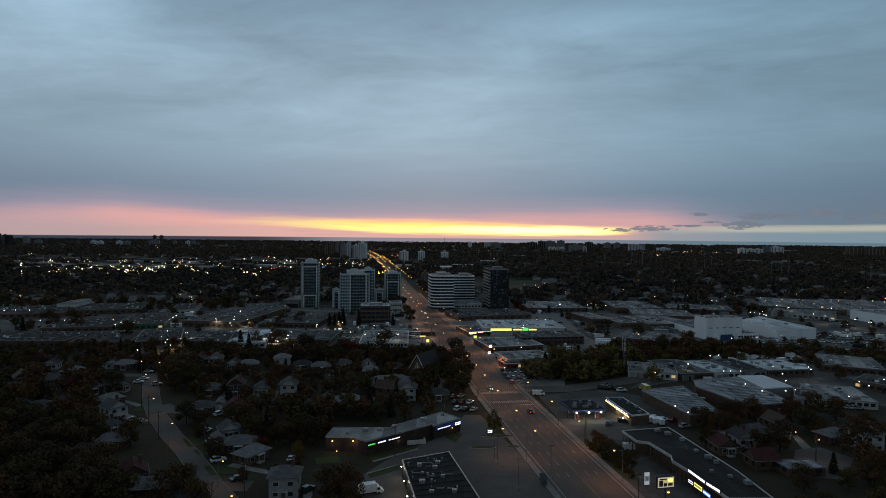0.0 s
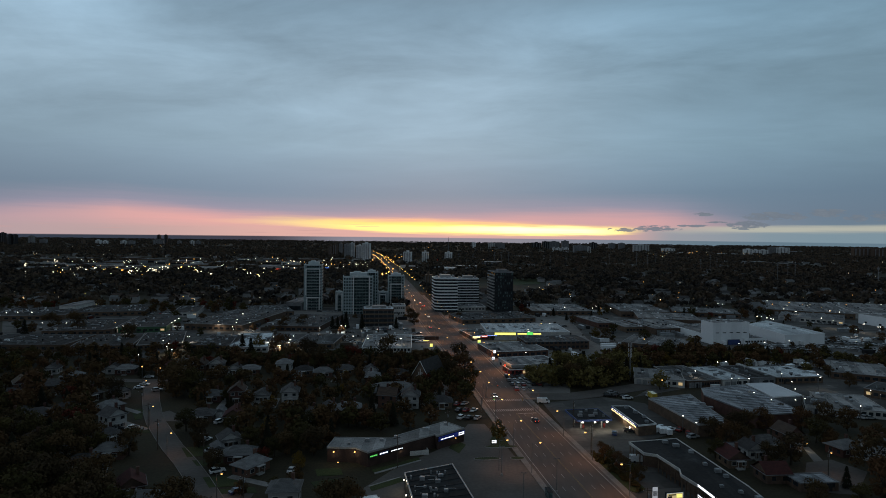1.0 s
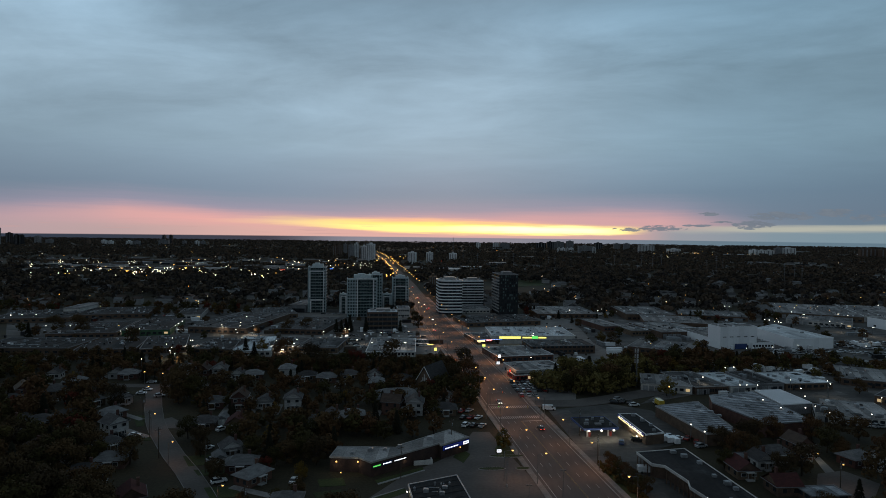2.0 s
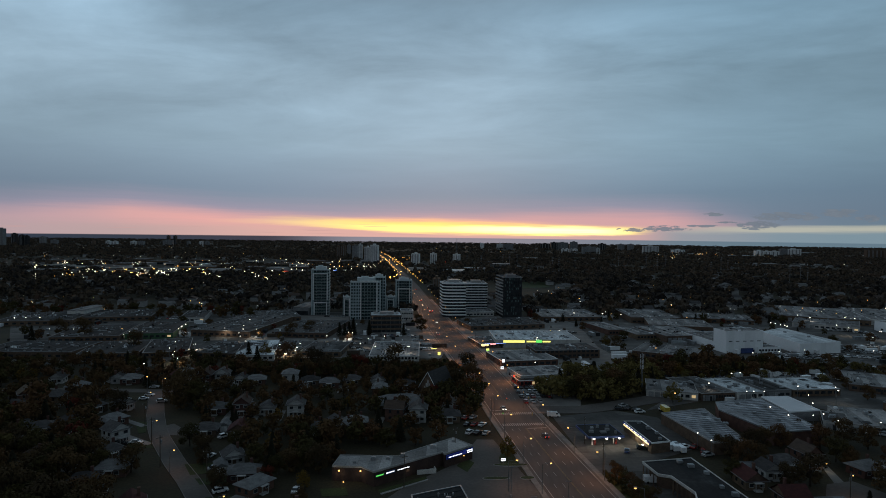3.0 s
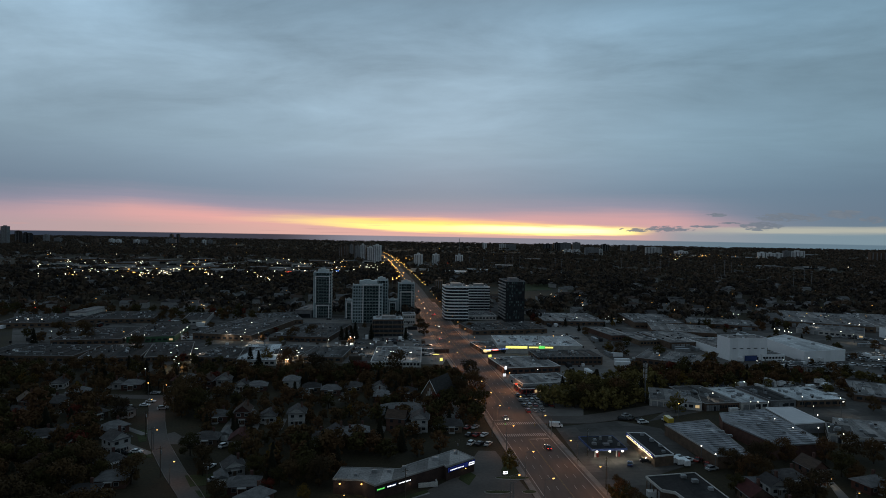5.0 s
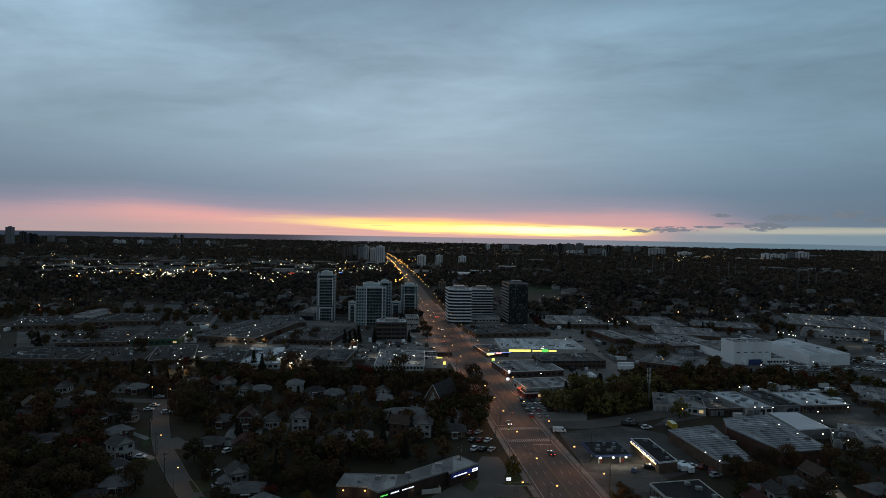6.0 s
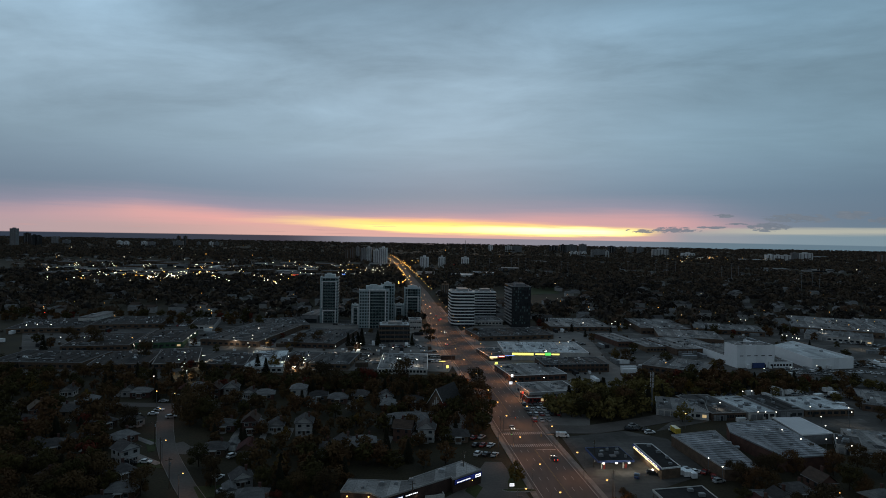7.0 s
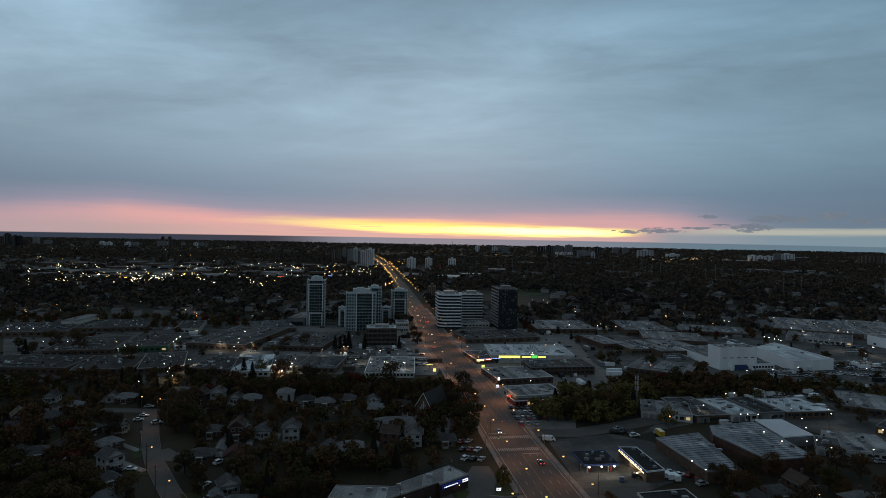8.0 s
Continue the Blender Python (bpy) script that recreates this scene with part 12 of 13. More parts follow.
wall_lamp(pose(3.9, 213.8, 2.6, 0, 0, 30), 'sodium', 0.2, 8.0)
spawn(traffic_signal, pose(18.6, 273.9, 0, 0, 0, 7), 0, 'red')
spawn(traffic_signal, pose(39.1, 277.7, 0, 0, 0, 187), 0, 'red')
spawn(traffic_signal, pose(37.7, 253.5, 0, 0, 0, 187), 0, 'green')
spawn(traffic_signal, pose(15.3, 253.6, 0, 0, 0, 7), 0, 'green')
planter_bed(14.2, 200.8, 5, 9.0)
planter_bed(24.4, 201.6, 5, 5.0)
planter_bed(20, 212.3, 3, 12.0)
bench_shelter(pose(29.7, 171.4, 0.2, 0, 0, 97))
bench_shelter(pose(54.4, 206.3, 0.2, 0, 0, 97))
spawn(plain_mast, pose(17.8, 187.4, 0.05), 9.0)
spawn(plain_mast, pose(21.9, 167.4, 0.05), 9.0)
spawn(plain_mast, pose(32.6, 175.5, 0.05), 10.0)


# ---- trees that stand out ----
tree_at(10, 317.2, 1.1, 'leaf', 1)
tree_at(7.7, 338.4, 1.0, 'leaf', 2)
tree_at(11.3, 287.2, 0.8, 'leaf_green', 3)
tree_at(2.4, 310.4, 0.9, 'leaf', 4)
tree_at(69.4, 307, 1.0, 'leaf_green', 5)
tree_at(76.8, 313.6, 1.1, 'leaf_yellow', 6)
tree_at(81.1, 307.5, 1.1, 'leaf', 7)
tree_at(84.5, 303.9, 1.0, 'leaf_green', 8)
tree_at(62.2, 300.6, 0.95, 'leaf', 9)
tree_at(57.5, 298.1, 0.8, 'leaf_green', 10)
tree_at(19.7, 220.4, 0.8, 'leaf_yellow', 11)
tree_at(53.8, 200.8, 0.42, 'leaf', 12)
tree_at(54.7, 197.2, 0.42, 'leaf_green', 13)
tree_at(55.8, 193.2, 0.45, 'leaf', 14)
tree_at(56.5, 189.3, 0.45, 'leaf', 15)
tree_at(57.8, 185.7, 0.42, 'leaf_green', 16)
tree_at(59.1, 183.9, 0.42, 'leaf', 17)
tree_at(53.6, 206.3, 0.36, 'leaf', 18)
tree_at(-27, 157.8, 0.8, 'leaf', 19)
tree_at(-23.2, 156.6, 0.7, 'leaf', 20)
tree_at(-30.4, 159.8, 0.7, 'leaf', 21)
tree_at(-56.6, 351.1, 0.9, 'leaf_red', 22)
tree_at(-51.4, 344.9, 1.0, 'leaf_red', 23)
tree_at(-33.8, 349, 1.2, 'leaf', 24)
tree_at(-78.5, 342.1, 1.1, 'leaf', 25)
tree_at(-70.5, 334.8, 1.0, 'leaf', 26)
tree_at(-99, 357.4, 1.1, 'leaf', 27)
tree_at(-126.6, 374, 1.0, 'needle', 28)
tree_at(-119.6, 368.8, 0.9, 'needle', 29)
tree_at(-117.9, 380.2, 1.1, 'leaf_yellow', 30)
tree_at(-87.3, 461.9, 1.0, 'needle', 31)
tree_at(-80.4, 465.3, 1.0, 'needle', 32)
tree_at(-77.4, 465.5, 1.2, 'needle', 33)
tree_at(-83.4, 462.2, 0.9, 'needle', 34)
tree_at(-65.6, 469.1, 1.0, 'needle', 35)
tree_at(-39.1, 470.9, 0.8, 'needle', 36)
tree_at(-112.2, 469, 0.9, 'leaf', 37)
tree_at(-122.4, 454.1, 0.9, 'leaf', 38)
tree_at(97.8, 228.1, 0.55, 'leaf', 39)
tree_at(109.4, 228.4, 0.7, 'leaf', 40)
tree_at(96.3, 230.8, 0.45, 'leaf_yellow', 41)
tree_at(139, 252, 0.5, 'leaf', 42)
tree_at(123, 233.8, 0.7, 'leaf', 43)
tree_at(115.2, 231.4, 0.7, 'leaf', 44)
tree_at(137.8, 234.2, 0.75, 'leaf', 45)
tree_at(151.5, 242.1, 0.75, 'leaf', 46)
tree_at(155.9, 234.8, 0.75, 'leaf', 47)
tree_at(114, 199.8, 0.9, 'leaf', 48)
tree_at(120.3, 181.9, 0.6, 'needle', 49)
tree_at(135.8, 192.9, 1.1, 'leaf', 50)
tree_at(125.2, 172.9, 1.0, 'leaf', 51)
tree_at(138.1, 419.5, 0.9, 'leaf_green', 52)
tree_at(108.6, 436.8, 0.9, 'leaf_yellow', 53)
tree_at(113.1, 427.4, 0.8, 'leaf', 54)
tree_at(166, 409.9, 0.8, 'leaf_yellow', 55)
tree_at(206.4, 325.8, 0.5, 'leaf', 56)
tree_at(202.8, 304, 0.6, 'leaf', 57)
tree_at(-293.7, 417.7, 1.1, 'needle', 58)
tree_at(-290.7, 443.4, 1.0, 'leaf', 59)
tree_at(-269.8, 436.7, 1.2, 'leaf', 60)
tree_at(-211, 399.7, 1.0, 'leaf', 61)
tree_at(-31.1, 523.7, 0.8, 'leaf', 62)
tree_at(-25.8, 490.1, 0.9, 'leaf', 63)
tree_at(11.1, 526.7, 0.5, 'leaf', 64)
tree_at(-144.2, 261.2, 0.9, 'leaf', 65)
tree_at(-121.6, 271.6, 1.1, 'leaf', 66)
tree_at(-127.3, 290.5, 1.0, 'leaf', 67)
tree_at(-113.9, 271.9, 1.0, 'leaf_green', 68)
tree_at(-128.7, 281.6, 1.0, 'leaf', 69)
tree_at(-107.5, 156.7, 1.0, 'leaf', 70)
tree_at(-106.4, 163, 1.1, 'leaf', 71)
tree_at(-95.8, 154.7, 1.0, 'leaf_green', 72)
tree_at(-95.2, 161.1, 1.0, 'leaf', 73)
tree_at(-86.4, 152.3, 1.0, 'leaf', 74)
tree_at(-89, 148.3, 1.1, 'leaf', 75)
tree_at(-80.2, 146.4, 1.0, 'leaf_green', 76)
tree_at(-70.5, 154.3, 0.9, 'leaf', 77)
tree_at(-68.6, 158.3, 0.8, 'leaf', 78)
tree_at(-93.3, 146.1, 1.0, 'leaf', 79)
tree_at(-63.3, 152.8, 0.7, 'leaf', 80)
tree_at(-98.1, 171.6, 0.9, 'leaf', 81)
tree_at(98.8, 221.5, 0.7, 'leaf', 82)
tree_at(101.1, 216.5, 0.7, 'leaf', 83)
tree_at(105.5, 213.6, 0.6, 'leaf', 84)
tree_at(106.3, 199.6, 0.6, 'leaf', 85)
spawn(shrub, pose(50.7, 206.1, 0.15, 0, 0, 78), 1)
spawn(shrub, pose(50.2, 202.4, 0.15, 0, 0, 87), 1)
spawn(shrub, pose(51.5, 203.4, 0.15, 0, 0, 149), 1)
spawn(shrub, pose(50.6, 199.4, 0.15, 0, 0, 3), 1)
spawn(shrub, pose(52.2, 201.1, 0.15, 0, 0, 229), 1)
spawn(shrub, pose(51.3, 197.5, 0.15, 0, 0, 83), 1)
spawn(shrub, pose(52.9, 198.1, 0.15, 0, 0, 146), 1)
spawn(shrub, pose(53.5, 198, 0.15, 0, 0, 276), 1)
spawn(shrub, pose(53.2, 194.1, 0.15, 0, 0, 1), 1)
spawn(shrub, pose(53.5, 193.8, 0.15, 0, 0, 165), 1)
spawn(shrub, pose(52.7, 191.2, 0.15, 0, 0, 349), 1)
spawn(shrub, pose(53.6, 191.9, 0.15, 0, 0, 301), 1)
spawn(shrub, pose(53.5, 190.4, 0.15, 0, 0, 249), 1)
spawn(shrub, pose(54.3, 190, 0.15, 0, 0, 226), 1)
spawn(shrub, pose(54.5, 189.1, 0.15, 0, 0, 216), 1)
spawn(shrub, pose(54.5, 186.4, 0.15, 0, 0, 238), 1)
spawn(shrub, pose(55.5, 187, 0.15, 0, 0, 90), 1)
spawn(shrub, pose(54.8, 184.1, 0.15, 0, 0, 279), 1)
spawn(shrub, pose(56.2, 185.4, 0.15, 0, 0, 222), 1)
spawn(shrub, pose(56.4, 184.1, 0.15, 0, 0, 350), 1)
spawn(shrub, pose(56.8, 182.5, 0.15, 0, 0, 318), 1)
spawn(shrub, pose(56, 180.7, 0.15, 0, 0, 224), 1)
spawn(shrub, pose(56.9, 181.3, 0.15, 0, 0, 73), 1)
spawn(shrub, pose(57.2, 179.9, 0.15, 0, 0, 287), 1)
spawn(shrub, pose(57.5, 180.3, 0.15, 0, 0, 99), 1)
spawn(shrub, pose(56.8, 176.6, 0.15, 0, 0, 7), 1)
YARDS = [(-198.6, 463.4, -157, 457.5, 22), (-172.4, 513.5, -154.3, 514.8, 8), (-163.5, 487.1, -146.4, 488.3, 8), (-153.7, 460.5, -145.2, 461.1, 5), (-106.8, 518.2, -91.8, 519.3, 8), (-102.1, 497.8, -87.2, 498.9, 8), (-244.1, 446.3, -208.8, 456.9, 20), (-284.8, 428.1, -244.5, 435.7, 22), (-369.8, 499.2, -345.1, 504.5, 12), (-267.9, 536.3, -248.3, 537.8, 9), (-114.4, 460.2, -97.2, 461.3, 9), (-62.6, 463.5, -40.8, 464.9, 14), (212.2, 490.3, 233.5, 476.7, 10), (254.1, 445.5, 276.1, 436.8, 14), (187.5, 571.2, 213.8, 569, 9), (119.7, 583.1, 151.2, 576.9, 12), (328.6, 497.9, 336.5, 492.3, 6), (210.4, 347.9, 217.6, 343.6, 6)]
ramp_wall(-8.4, 203.4, 14)


# ---- trees ----
KEEP_OUT = []
for o in list(scene.objects):
    if o.parent is None and o.type == "EMPTY" and o.get("category") in ("building", "house", "garage", "tower", "office", "church", "hall", "store"):
        lo, hi = Vector((1e9, 1e9)), Vector((-1e9, -1e9))
        for c in o.children:
            for p in c.bound_box:
                q = c.matrix_basis @ Vector(p)
                lo, hi = Vector((min(lo.x, q.x), min(lo.y, q.y))), Vector((max(hi.x, q.x), max(hi.y, q.y)))
        KEEP_OUT.append((o.matrix_basis.inverted(), lo, hi))
KEEP = {}
for inv, lo, hi in KEEP_OUT:
    m = inv.inverted()
    c = m @ Vector(((lo.x + hi.x) / 2, (lo.y + hi.y) / 2, 0))
    r = (hi - lo).length / 2 + 8
    for i in range(int((c.x - r) // 40), int((c.x + r) // 40) + 1):
        for j in range(int((c.y - r) // 40), int((c.y + r) // 40) + 1):
            KEEP.setdefault((i, j), []).append((inv, lo, hi))


def near_line(line, x, y, r):
    p = Vector((x, y))
    for a, b in zip(line, line[1:]):
        a, b = Vector(a), Vector(b)
        t = max(0, min(1, (p - a).dot(b - a) / (b - a).length_squared))
        if (a + (b - a) * t - p).length < r:
            return True
    return False


def is_free(x, y, r):
    for inv, lo, hi in KEEP.get((int(x // 40), int(y // 40)), ()):
        q = inv @ Vector((x, y, 0))
        if lo.x - r < q.x < hi.x + r and lo.y - r < q.y < hi.y + r:
            return False
    return not (near_line(ROAD, x, y, 15 + r) or near_line(STREET, x, y, 6 + r) or near_line(COURT, x, y, 6 + r) or near_line(CIRCLE, x, y, 13 + r) or near_line([(124, 200), (129, 217)], x, y, 3.5 + r) or near_line(CROSS_STREET, x, y, 5 + r) or near_line(AVENUE, x, y, 6 + r))


def open_front(x, y):
    """Front lawns stay open: no tree close before a house front or along the sunny side of the street."""
    for k in (7.0, 14.0, 21.0):
        d = Vector((x, y)).normalized() * k
        if near_line(STREET, x + d.x, y + d.y, 4.0):
            return False
    d = Vector((x, y)).normalized() * 6.0
    return is_free(x + d.x, y + d.y, -1.5)


TREES = [(1, "leaf", 11.0, 5.2), (2, "leaf", 9.0, 4.2), (3, "leaf", 13.0, 5.6), (4, "leaf_green", 10.0, 4.6), (5, "leaf", 8.0, 3.6), (6, "leaf_green", 12.0, 5.4)]


HEAP = {}


def heap(builder, m, *args):
    """Adds a tree to the joined far gardens instead of setting it up as a thing."""
    if (builder, args) not in HEAP:
        shape = []
        ob = builder(*args)
        for c in list(ob.children):
            v = np.array([c.matrix_basis @ p.co for p in c.data.vertices])
            shape.append((c.data.materials[0].name, v, [tuple(p.vertices) for p in c.data.polygons]))
            bpy.data.objects.remove(c)
        bpy.data.objects.remove(ob)
        HEAP[(builder, args)] = shape
    for name, v, fs in HEAP[(builder, args)]:
        mm = np.array(m)
        LAID.setdefault(name, []).append((v @ mm[:3, :3].T + mm[:3, 3], fs))


LAID = {}


def lay_heaps():
    for name, items in LAID.items():
        vs, fs, k = [], [], 0
        for v, f in items:
            vs.append(v)
            fs += [tuple(i + k for i in q) for q in f]
            k += len(v)
        if name not in ("bark", "needles") and "leaves" not in name:
            continue
        word = {"bark": "trunks", "needles": "conifers"}.get(name, name)
        me = bpy.data.meshes.new("garden_" + word)
        me.from_pydata(np.concatenate(vs).tolist(), [], fs)
        me.materials.append(bpy.data.materials[name])
        tagged(new("garden_" + word, me), "%s of the many garden trees farther off" % word.replace("_", " "), "trees", kind="stuff")


def plant(x, y, rng, scale=1.0, single=True, only=None):
    k = rng.random()
    if k < 0.10:
        key, fn = (rng.choice((1, 2)), 11.0, 2.6), conifer
    elif k < 0.125:
        key, fn = (7, "leaf_red", 9.5, 4.2), tree
    elif k < 0.15:
        key, fn = (8, "leaf_yellow", 9.0, 4.0), tree
    else:
        key, fn = rng.choice(TREES), tree
    if only and fn is tree:
        key = (key[0], only, *key[2:])
    s = scale * rng.uniform(0.75, 1.12)
    if fn is tree and not single:
        key = (*key, 400, 0.145)
    (spawn if single else heap)(fn, Matrix.LocRotScale((x, y, 0), Euler((0, 0, rng.uniform(0, 6.28))), (s, s, s * rng.uniform(0.9, 1.1))), *key)


def grove(x0, y0, x1, y1, gap, seed, scale=1.0, skew=0.0, room=1.0, single=True, most=0.88, fronts=0.3, only=None):
    """Trees at uneven spacing over a stretch of the plan; skew: sideways shift with y."""
    rng = random.Random(seed)
    y = y0
    while y < y1:
        x = x0 + rng.uniform(0, gap)
        while x < x1:
            px, py = x + skew * (y - y0) + rng.uniform(-0.35, 0.35) * gap, y + rng.uniform(-0.35, 0.35) * gap
            if rng.random() < most and is_free(px, py, room) and (rng.random() < fronts or open_front(px, py)):
                plant(px, py, rng, scale, single, only)
            x += gap
        y += gap * 0.9


# gardens west of the main road
grove(-215, 140, -96, 215, 8.0, 1, 1.05, -0.35, -0.5, True, 0.97, 0.8)
grove(-86, 144, -34, 168, 9.5, 2, 0.75, 0.0, -0.2, True, 0.8, 0.05)
grove(-84, 168, -42, 204, 9.5, 22, 0.70, 0.0, 0.0, True, 0.75, 0.05)
grove(-245, 215, -128, 300, 8.5, 3, 0.88, -0.5, -0.3, False, 0.95, 0.35)
grove(-104, 200, -44, 222, 8.0, 4, 0.78, 0.0, -0.3, True, 0.8, 0.15)
grove(-104, 222, -2, 262, 8.5, 41, 0.72, 0.0, -0.3, False, 0.78, 0.08)
grove(-125, 262, 0, 300, 8.5, 5, 0.72, -0.1, -0.3, False, 0.8, 0.08)
grove(-320, 300, -125, 352, 8.5, 6, 0.78, 0.0, -0.6, False, 0.85, 0.12)
grove(-125, 300, -6, 334, 9.0, 61, 0.66, 0.0, -0.3, False, 0.75, 0.08)
grove(-340, 352, -125, 385, 9.0, 7, 0.55, 0.0, 0.0, False, 0.7)
grove(-64, 210, -22, 240, 7.5, 42, 0.8, 0.0, 0.5, False, 0.95, 1.0)
# dark crowns round the church and along the road
grove(-36, 268, 10, 346, 6.5, 71, 0.72, 0.0, 0.3, False, 0.75, 1.0)
grove(-125, 332, 0, 352, 6.0, 72, 0.74, 0.0, 0.3, False, 0.95, 1.0)
# gardens east of the plaza
grove(92, 146, 215, 208, 9.5, 8, 0.62, 0.0, 0.0, True, 0.62, 0.05)
grove(118, 208, 270, 228, 7.5, 9, 0.85, 0.15, 0.0)
# tree belt behind the workshops
grove(44, 296, 108, 346, 7.0, 10, 0.95, 0.1, 0.0, False, 0.95, 1.0, "leaf_olive")
grove(96, 346, 430, 376, 7.0, 11, 0.8, 0.0, 0.5, False, 0.95, 1.0)
grove(96, 340, 430, 380, 6.4, 18, 0.44, 0.0, 0.3, False, 0.95, 1.0, "leaf_olive")
grove(140, 368, 190, 384, 7.0, 12, 0.75, 0.0, 0.5, False)
# single trees in the yards
grove(-380, 390, -40, 540, 34.0, 13, 0.62, 0.0, 2.0, False)
grove(60, 400, 420, 600, 36.0, 14, 0.62, 0.0, 2.0, False)
# woods between yards and the far plain
grove(-460, 545, -150, 590, 12.0, 15, 0.8, 0.0, 2.0, False)
grove(70, 560, 480, 600, 12.0, 16, 0.75, 0.0, 2.0, False)
lay_heaps()


def parked_rows(rows, seed):
    """Cars in the works yards, too many and too far off to pick out: joined by colour."""
    rng = random.Random(seed)
    LAID.clear()
    for x0, y0, x1, y1, n in rows:
        for k in range(n):
            if rng.random() < 0.8:
                x, y = x0 + (x1 - x0) * k / max(1, n - 1), y0 + (y1 - y0) * k / max(1, n - 1)
                if is_free(x, y, 1.5):
                    heap(car, pose(x, y, 0.06, 0, 0, 98 + rng.choice((0, 180)) + rng.uniform(-4, 4)), rng.choice(("white", "silver", "black", "white", "silver", "red", "blue")), rng.choice(("sedan", "SUV")), False, True)
    for x, y, rot in YARD_CARS:
        heap(car, pose(x, y, 0.06, 0, 0, rot), rng.choice(("white", "silver", "black", "white", "silver")), rng.choice(("sedan", "SUV")), False, True)
    for name, items in LAID.items():
        vs, fs, k = [], [], 0
        for v, f in items:
            vs.append(v)
            fs += [tuple(i + k for i in q) for q in f]
            k += len(v)
        me = bpy.data.meshes.new("yard_cars")
        me.from_pydata(np.concatenate(vs).tolist(), [], fs)
        me.materials.append(bpy.data.materials[name])
        tagged(new("yard_cars", me), "parked cars in rows on the far works yards", "parked cars", kind="stuff")


parked_rows(YARDS, 31)
roof_clutter()
yard_clutter([(-190, 470, 190, 55, 190), (-60, 430, 60, 40, 70), (150, 500, 110, 60, 130), (300, 430, 110, 60, 150), (200, 345, 100, 40, 110), (120, 400, 50, 40, 60)])


def far_houses(seed, n):
    """Houses of the wooded suburbs: low walls and gabled roofs that peep out between the crowns."""
    rng = random.Random(seed)
    walls, roofs, spots = Shape(), {"shingle": Shape(), "shingle_grey": Shape(), "shingle_brown": Shape()}, []
    while len(spots) < n:
        y = 600 + 1500 * rng.random() ** 1.6
        x = rng.uniform(-0.8, 0.8) * y
        if not is_free(x, y, 4.0) or shops_clear(x, y):
            continue
        m = pose(x, y, 0, 0, 0, 8.4 + rng.choice((0, 90)) + rng.uniform(-4, 4))
        w, d, h, r = rng.uniform(4.5, 6.5), rng.uniform(4, 5.5), rng.choice((3.2, 5.6, 5.8)), rng.uniform(1.8, 2.8)
        box = Shape().box(-w, -d, 0, w, d, h)
        walls.add([m @ Vector(p) for p in box.v], box.f)
        q = [(-w - 0.4, -d - 0.4, h), (w + 0.4, -d - 0.4, h), (w + 0.4, d + 0.4, h), (-w - 0.4, d + 0.4, h), (-w - 0.4, 0, h + r), (w + 0.4, 0, h + r)]
        roofs[rng.choice(list(roofs))].add([m @ Vector(p) for p in q], [(0, 1, 5, 4), (2, 3, 4, 5), (0, 4, 3), (1, 2, 5), (3, 2, 1, 0)])
        spots.append((x, y))
    tagged(new("far_house_walls", walls.mesh("far_house_walls", M["siding"])), "pale walls of the many distant houses", "houses", kind="stuff")
    for k, s in roofs.items():
        tagged(new("far_house_roofs", s.mesh("far_house_roofs", M[k])), "shingled roofs of the many distant houses", "houses", kind="stuff")
    return spots


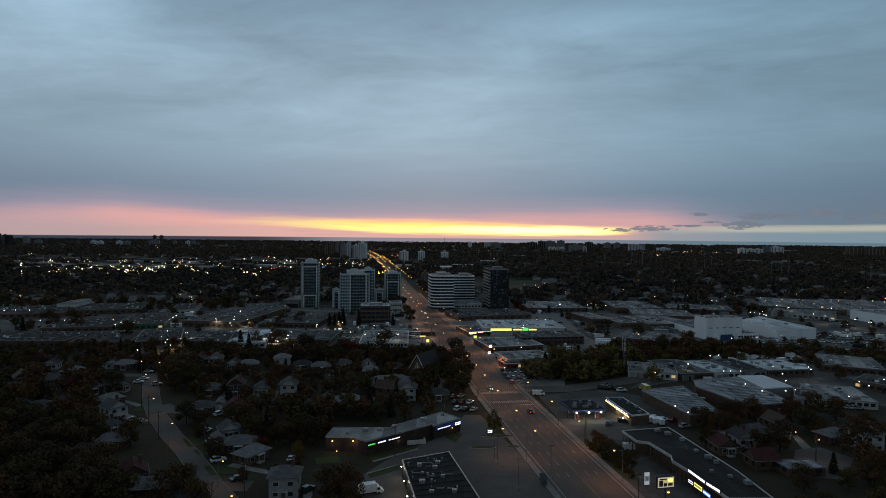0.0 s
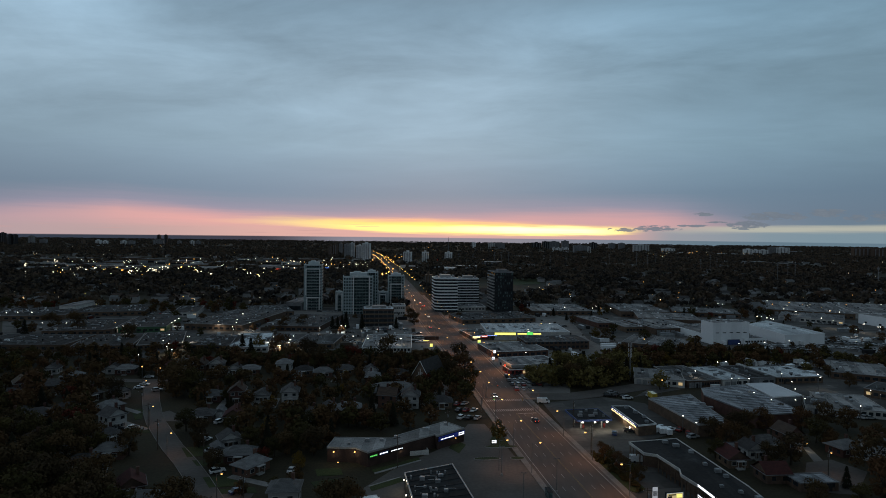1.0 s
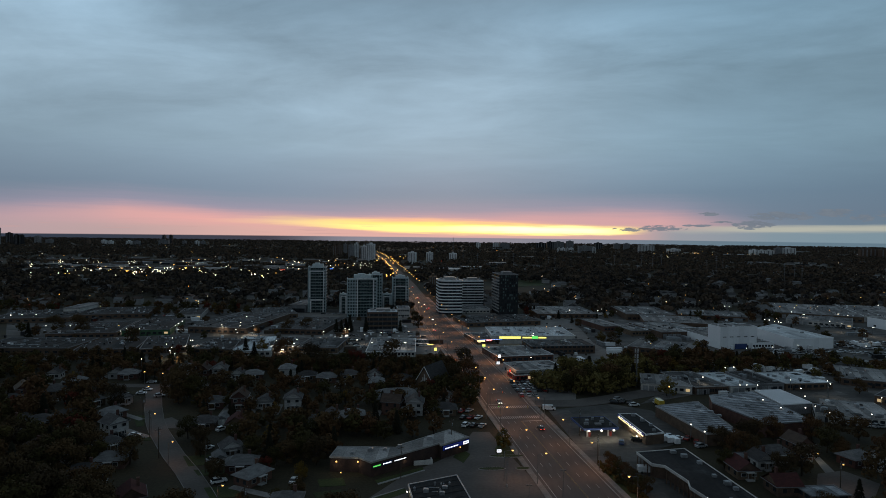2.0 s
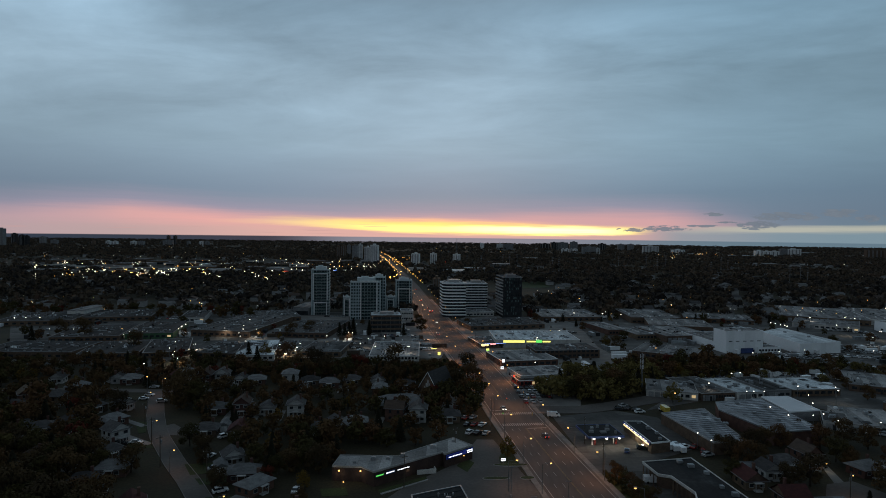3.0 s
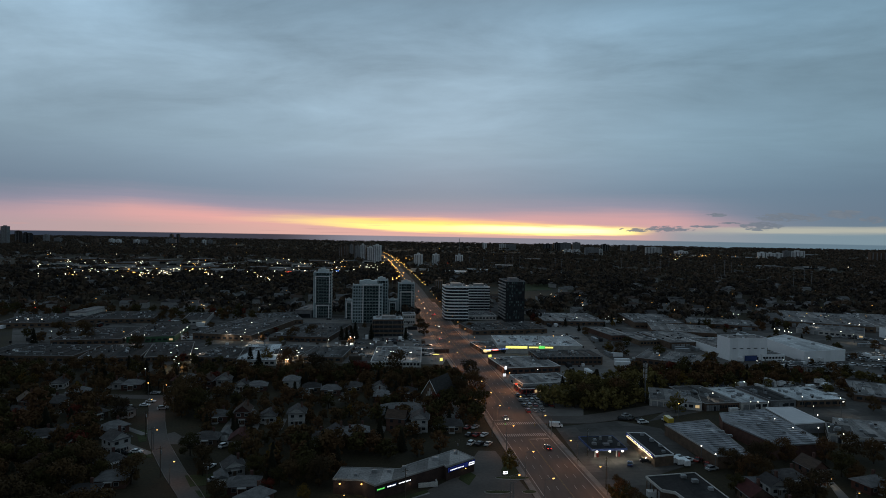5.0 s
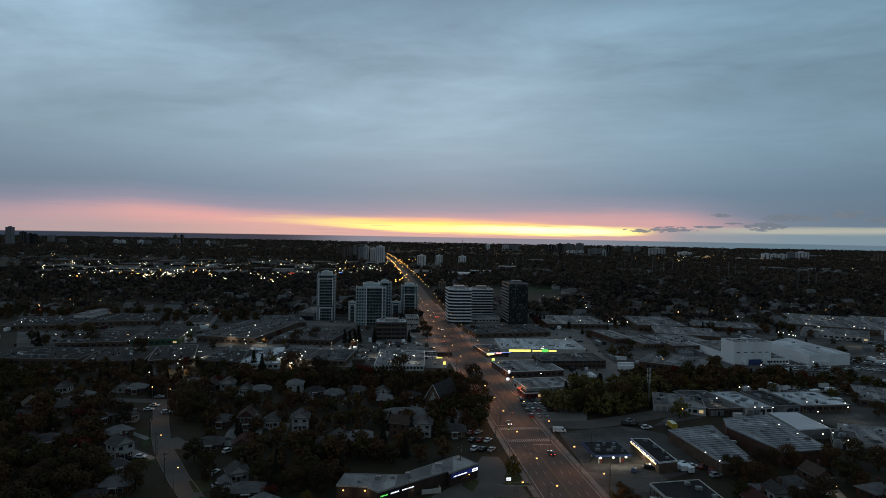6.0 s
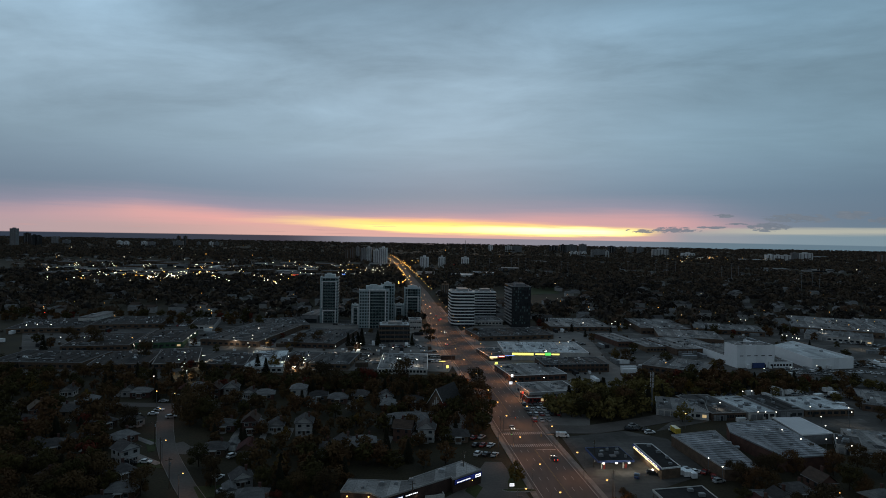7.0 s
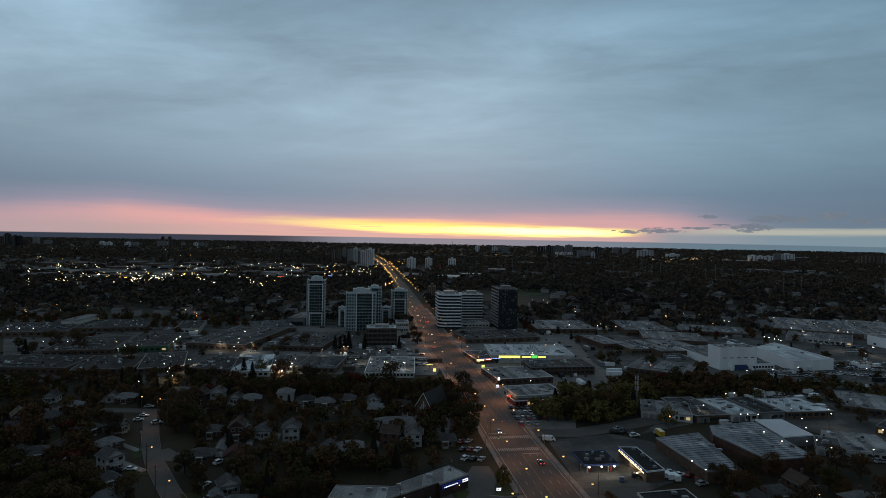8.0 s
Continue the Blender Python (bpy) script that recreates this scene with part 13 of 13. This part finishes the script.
def woods(name, label, y0, y1, gap, crown, quads, seed, clear, flat=1.0):
    """Woods far off: crowns of bent leaf clumps, thinner where shops and fields lie."""
    rng = np.random.RandomState(seed)
    pts = []
    y = y0
    while y < y1:
        half = y * 0.80 + 60
        n = int(2 * half / gap)
        shift = rng.uniform(-gap, gap)
        xs = shift - half + (np.arange(n) + rng.uniform(-0.9, 0.9, n)) * gap
        ys = y + rng.uniform(-0.9, 0.9, n) * gap
        pts += list(zip(xs, ys))
        y += gap
    rows = []
    for x, yy in pts:
        dens = noise.noise((x * 0.006, yy * 0.004, 3.0)) + 0.35 * noise.noise((x * 0.03, yy * 0.03, 8.0))
        if dens < -0.28 or (x // 16, yy // 22) in HOUSED or clear(x, yy) or not is_free(x, yy, crown * 0.5):
            continue
        rows.append((x, yy))
    base = np.array(rows)
    n = len(base)
    size = crown * rng.uniform(0.5, 1.45, n)
    c = np.repeat(np.column_stack([base, np.minimum(size * 0.95, 7.0)]), quads, 0)
    s = np.repeat(size, quads)
    v = rng.normal(size=(n * quads, 3))
    v /= np.linalg.norm(v, axis=1)[:, None]
    v[:, 2] = (np.abs(v[:, 2]) - 0.2) * flat
    p = c + v * (s * rng.uniform(0.45, 0.95, n * quads))[:, None]
    o = v + rng.normal(size=(n * quads, 3)) * 0.3
    o /= np.linalg.norm(o, axis=1)[:, None]
    a = np.cross(o, rng.normal(size=(n * quads, 3)))
    a /= np.linalg.norm(a, axis=1)[:, None] + 1e-6
    b = np.cross(o, a)
    k = (s * rng.uniform(0.24, 0.42, n * quads))[:, None]
    quad = np.stack([p - a * k - b * k * 0.4, p - b * k * 0.8 + v * k * 0.3, p + a * k * 0.9 + b * k * 0.2, p + b * k * 0.75], 1).reshape(-1, 3)
    me = bpy.data.meshes.new(name)
    me.from_pydata(quad.tolist(), [], np.arange(len(quad)).reshape(-1, 4).tolist())
    me.materials.append(M["hazed_leaf"])
    tagged(new(name, me), label, "woods", kind="stuff")


def shops_clear(x, y):
    return (1130 < y < 1650 and -1150 < x < -180 and noise.noise((x * 0.01, y * 0.012, 5.0)) > -0.1) or (900 < y < 960 and 95 < x < 140)


HOUSED = set()
for hx, hy in far_houses(17, 520):
    for k in (4.0, -6.0, -20.0):
        HOUSED.add((hx // 16, (hy + k) // 22))
woods("woods_middle", "dark autumn tree tops between houses and yards", 590, 1150, 10.0, 5.2, 28, 21, shops_clear)
woods("woods_far", "distant dark tree tops of the wooded suburbs", 1150, 2300, 17.0, 7.5, 15, 22, shops_clear, 0.8)
woods("woods_horizon", "dark wooded plain towards the horizon", 2300, 5000, 36.0, 11.0, 9, 23, shops_clear, 0.5)
glimmers()
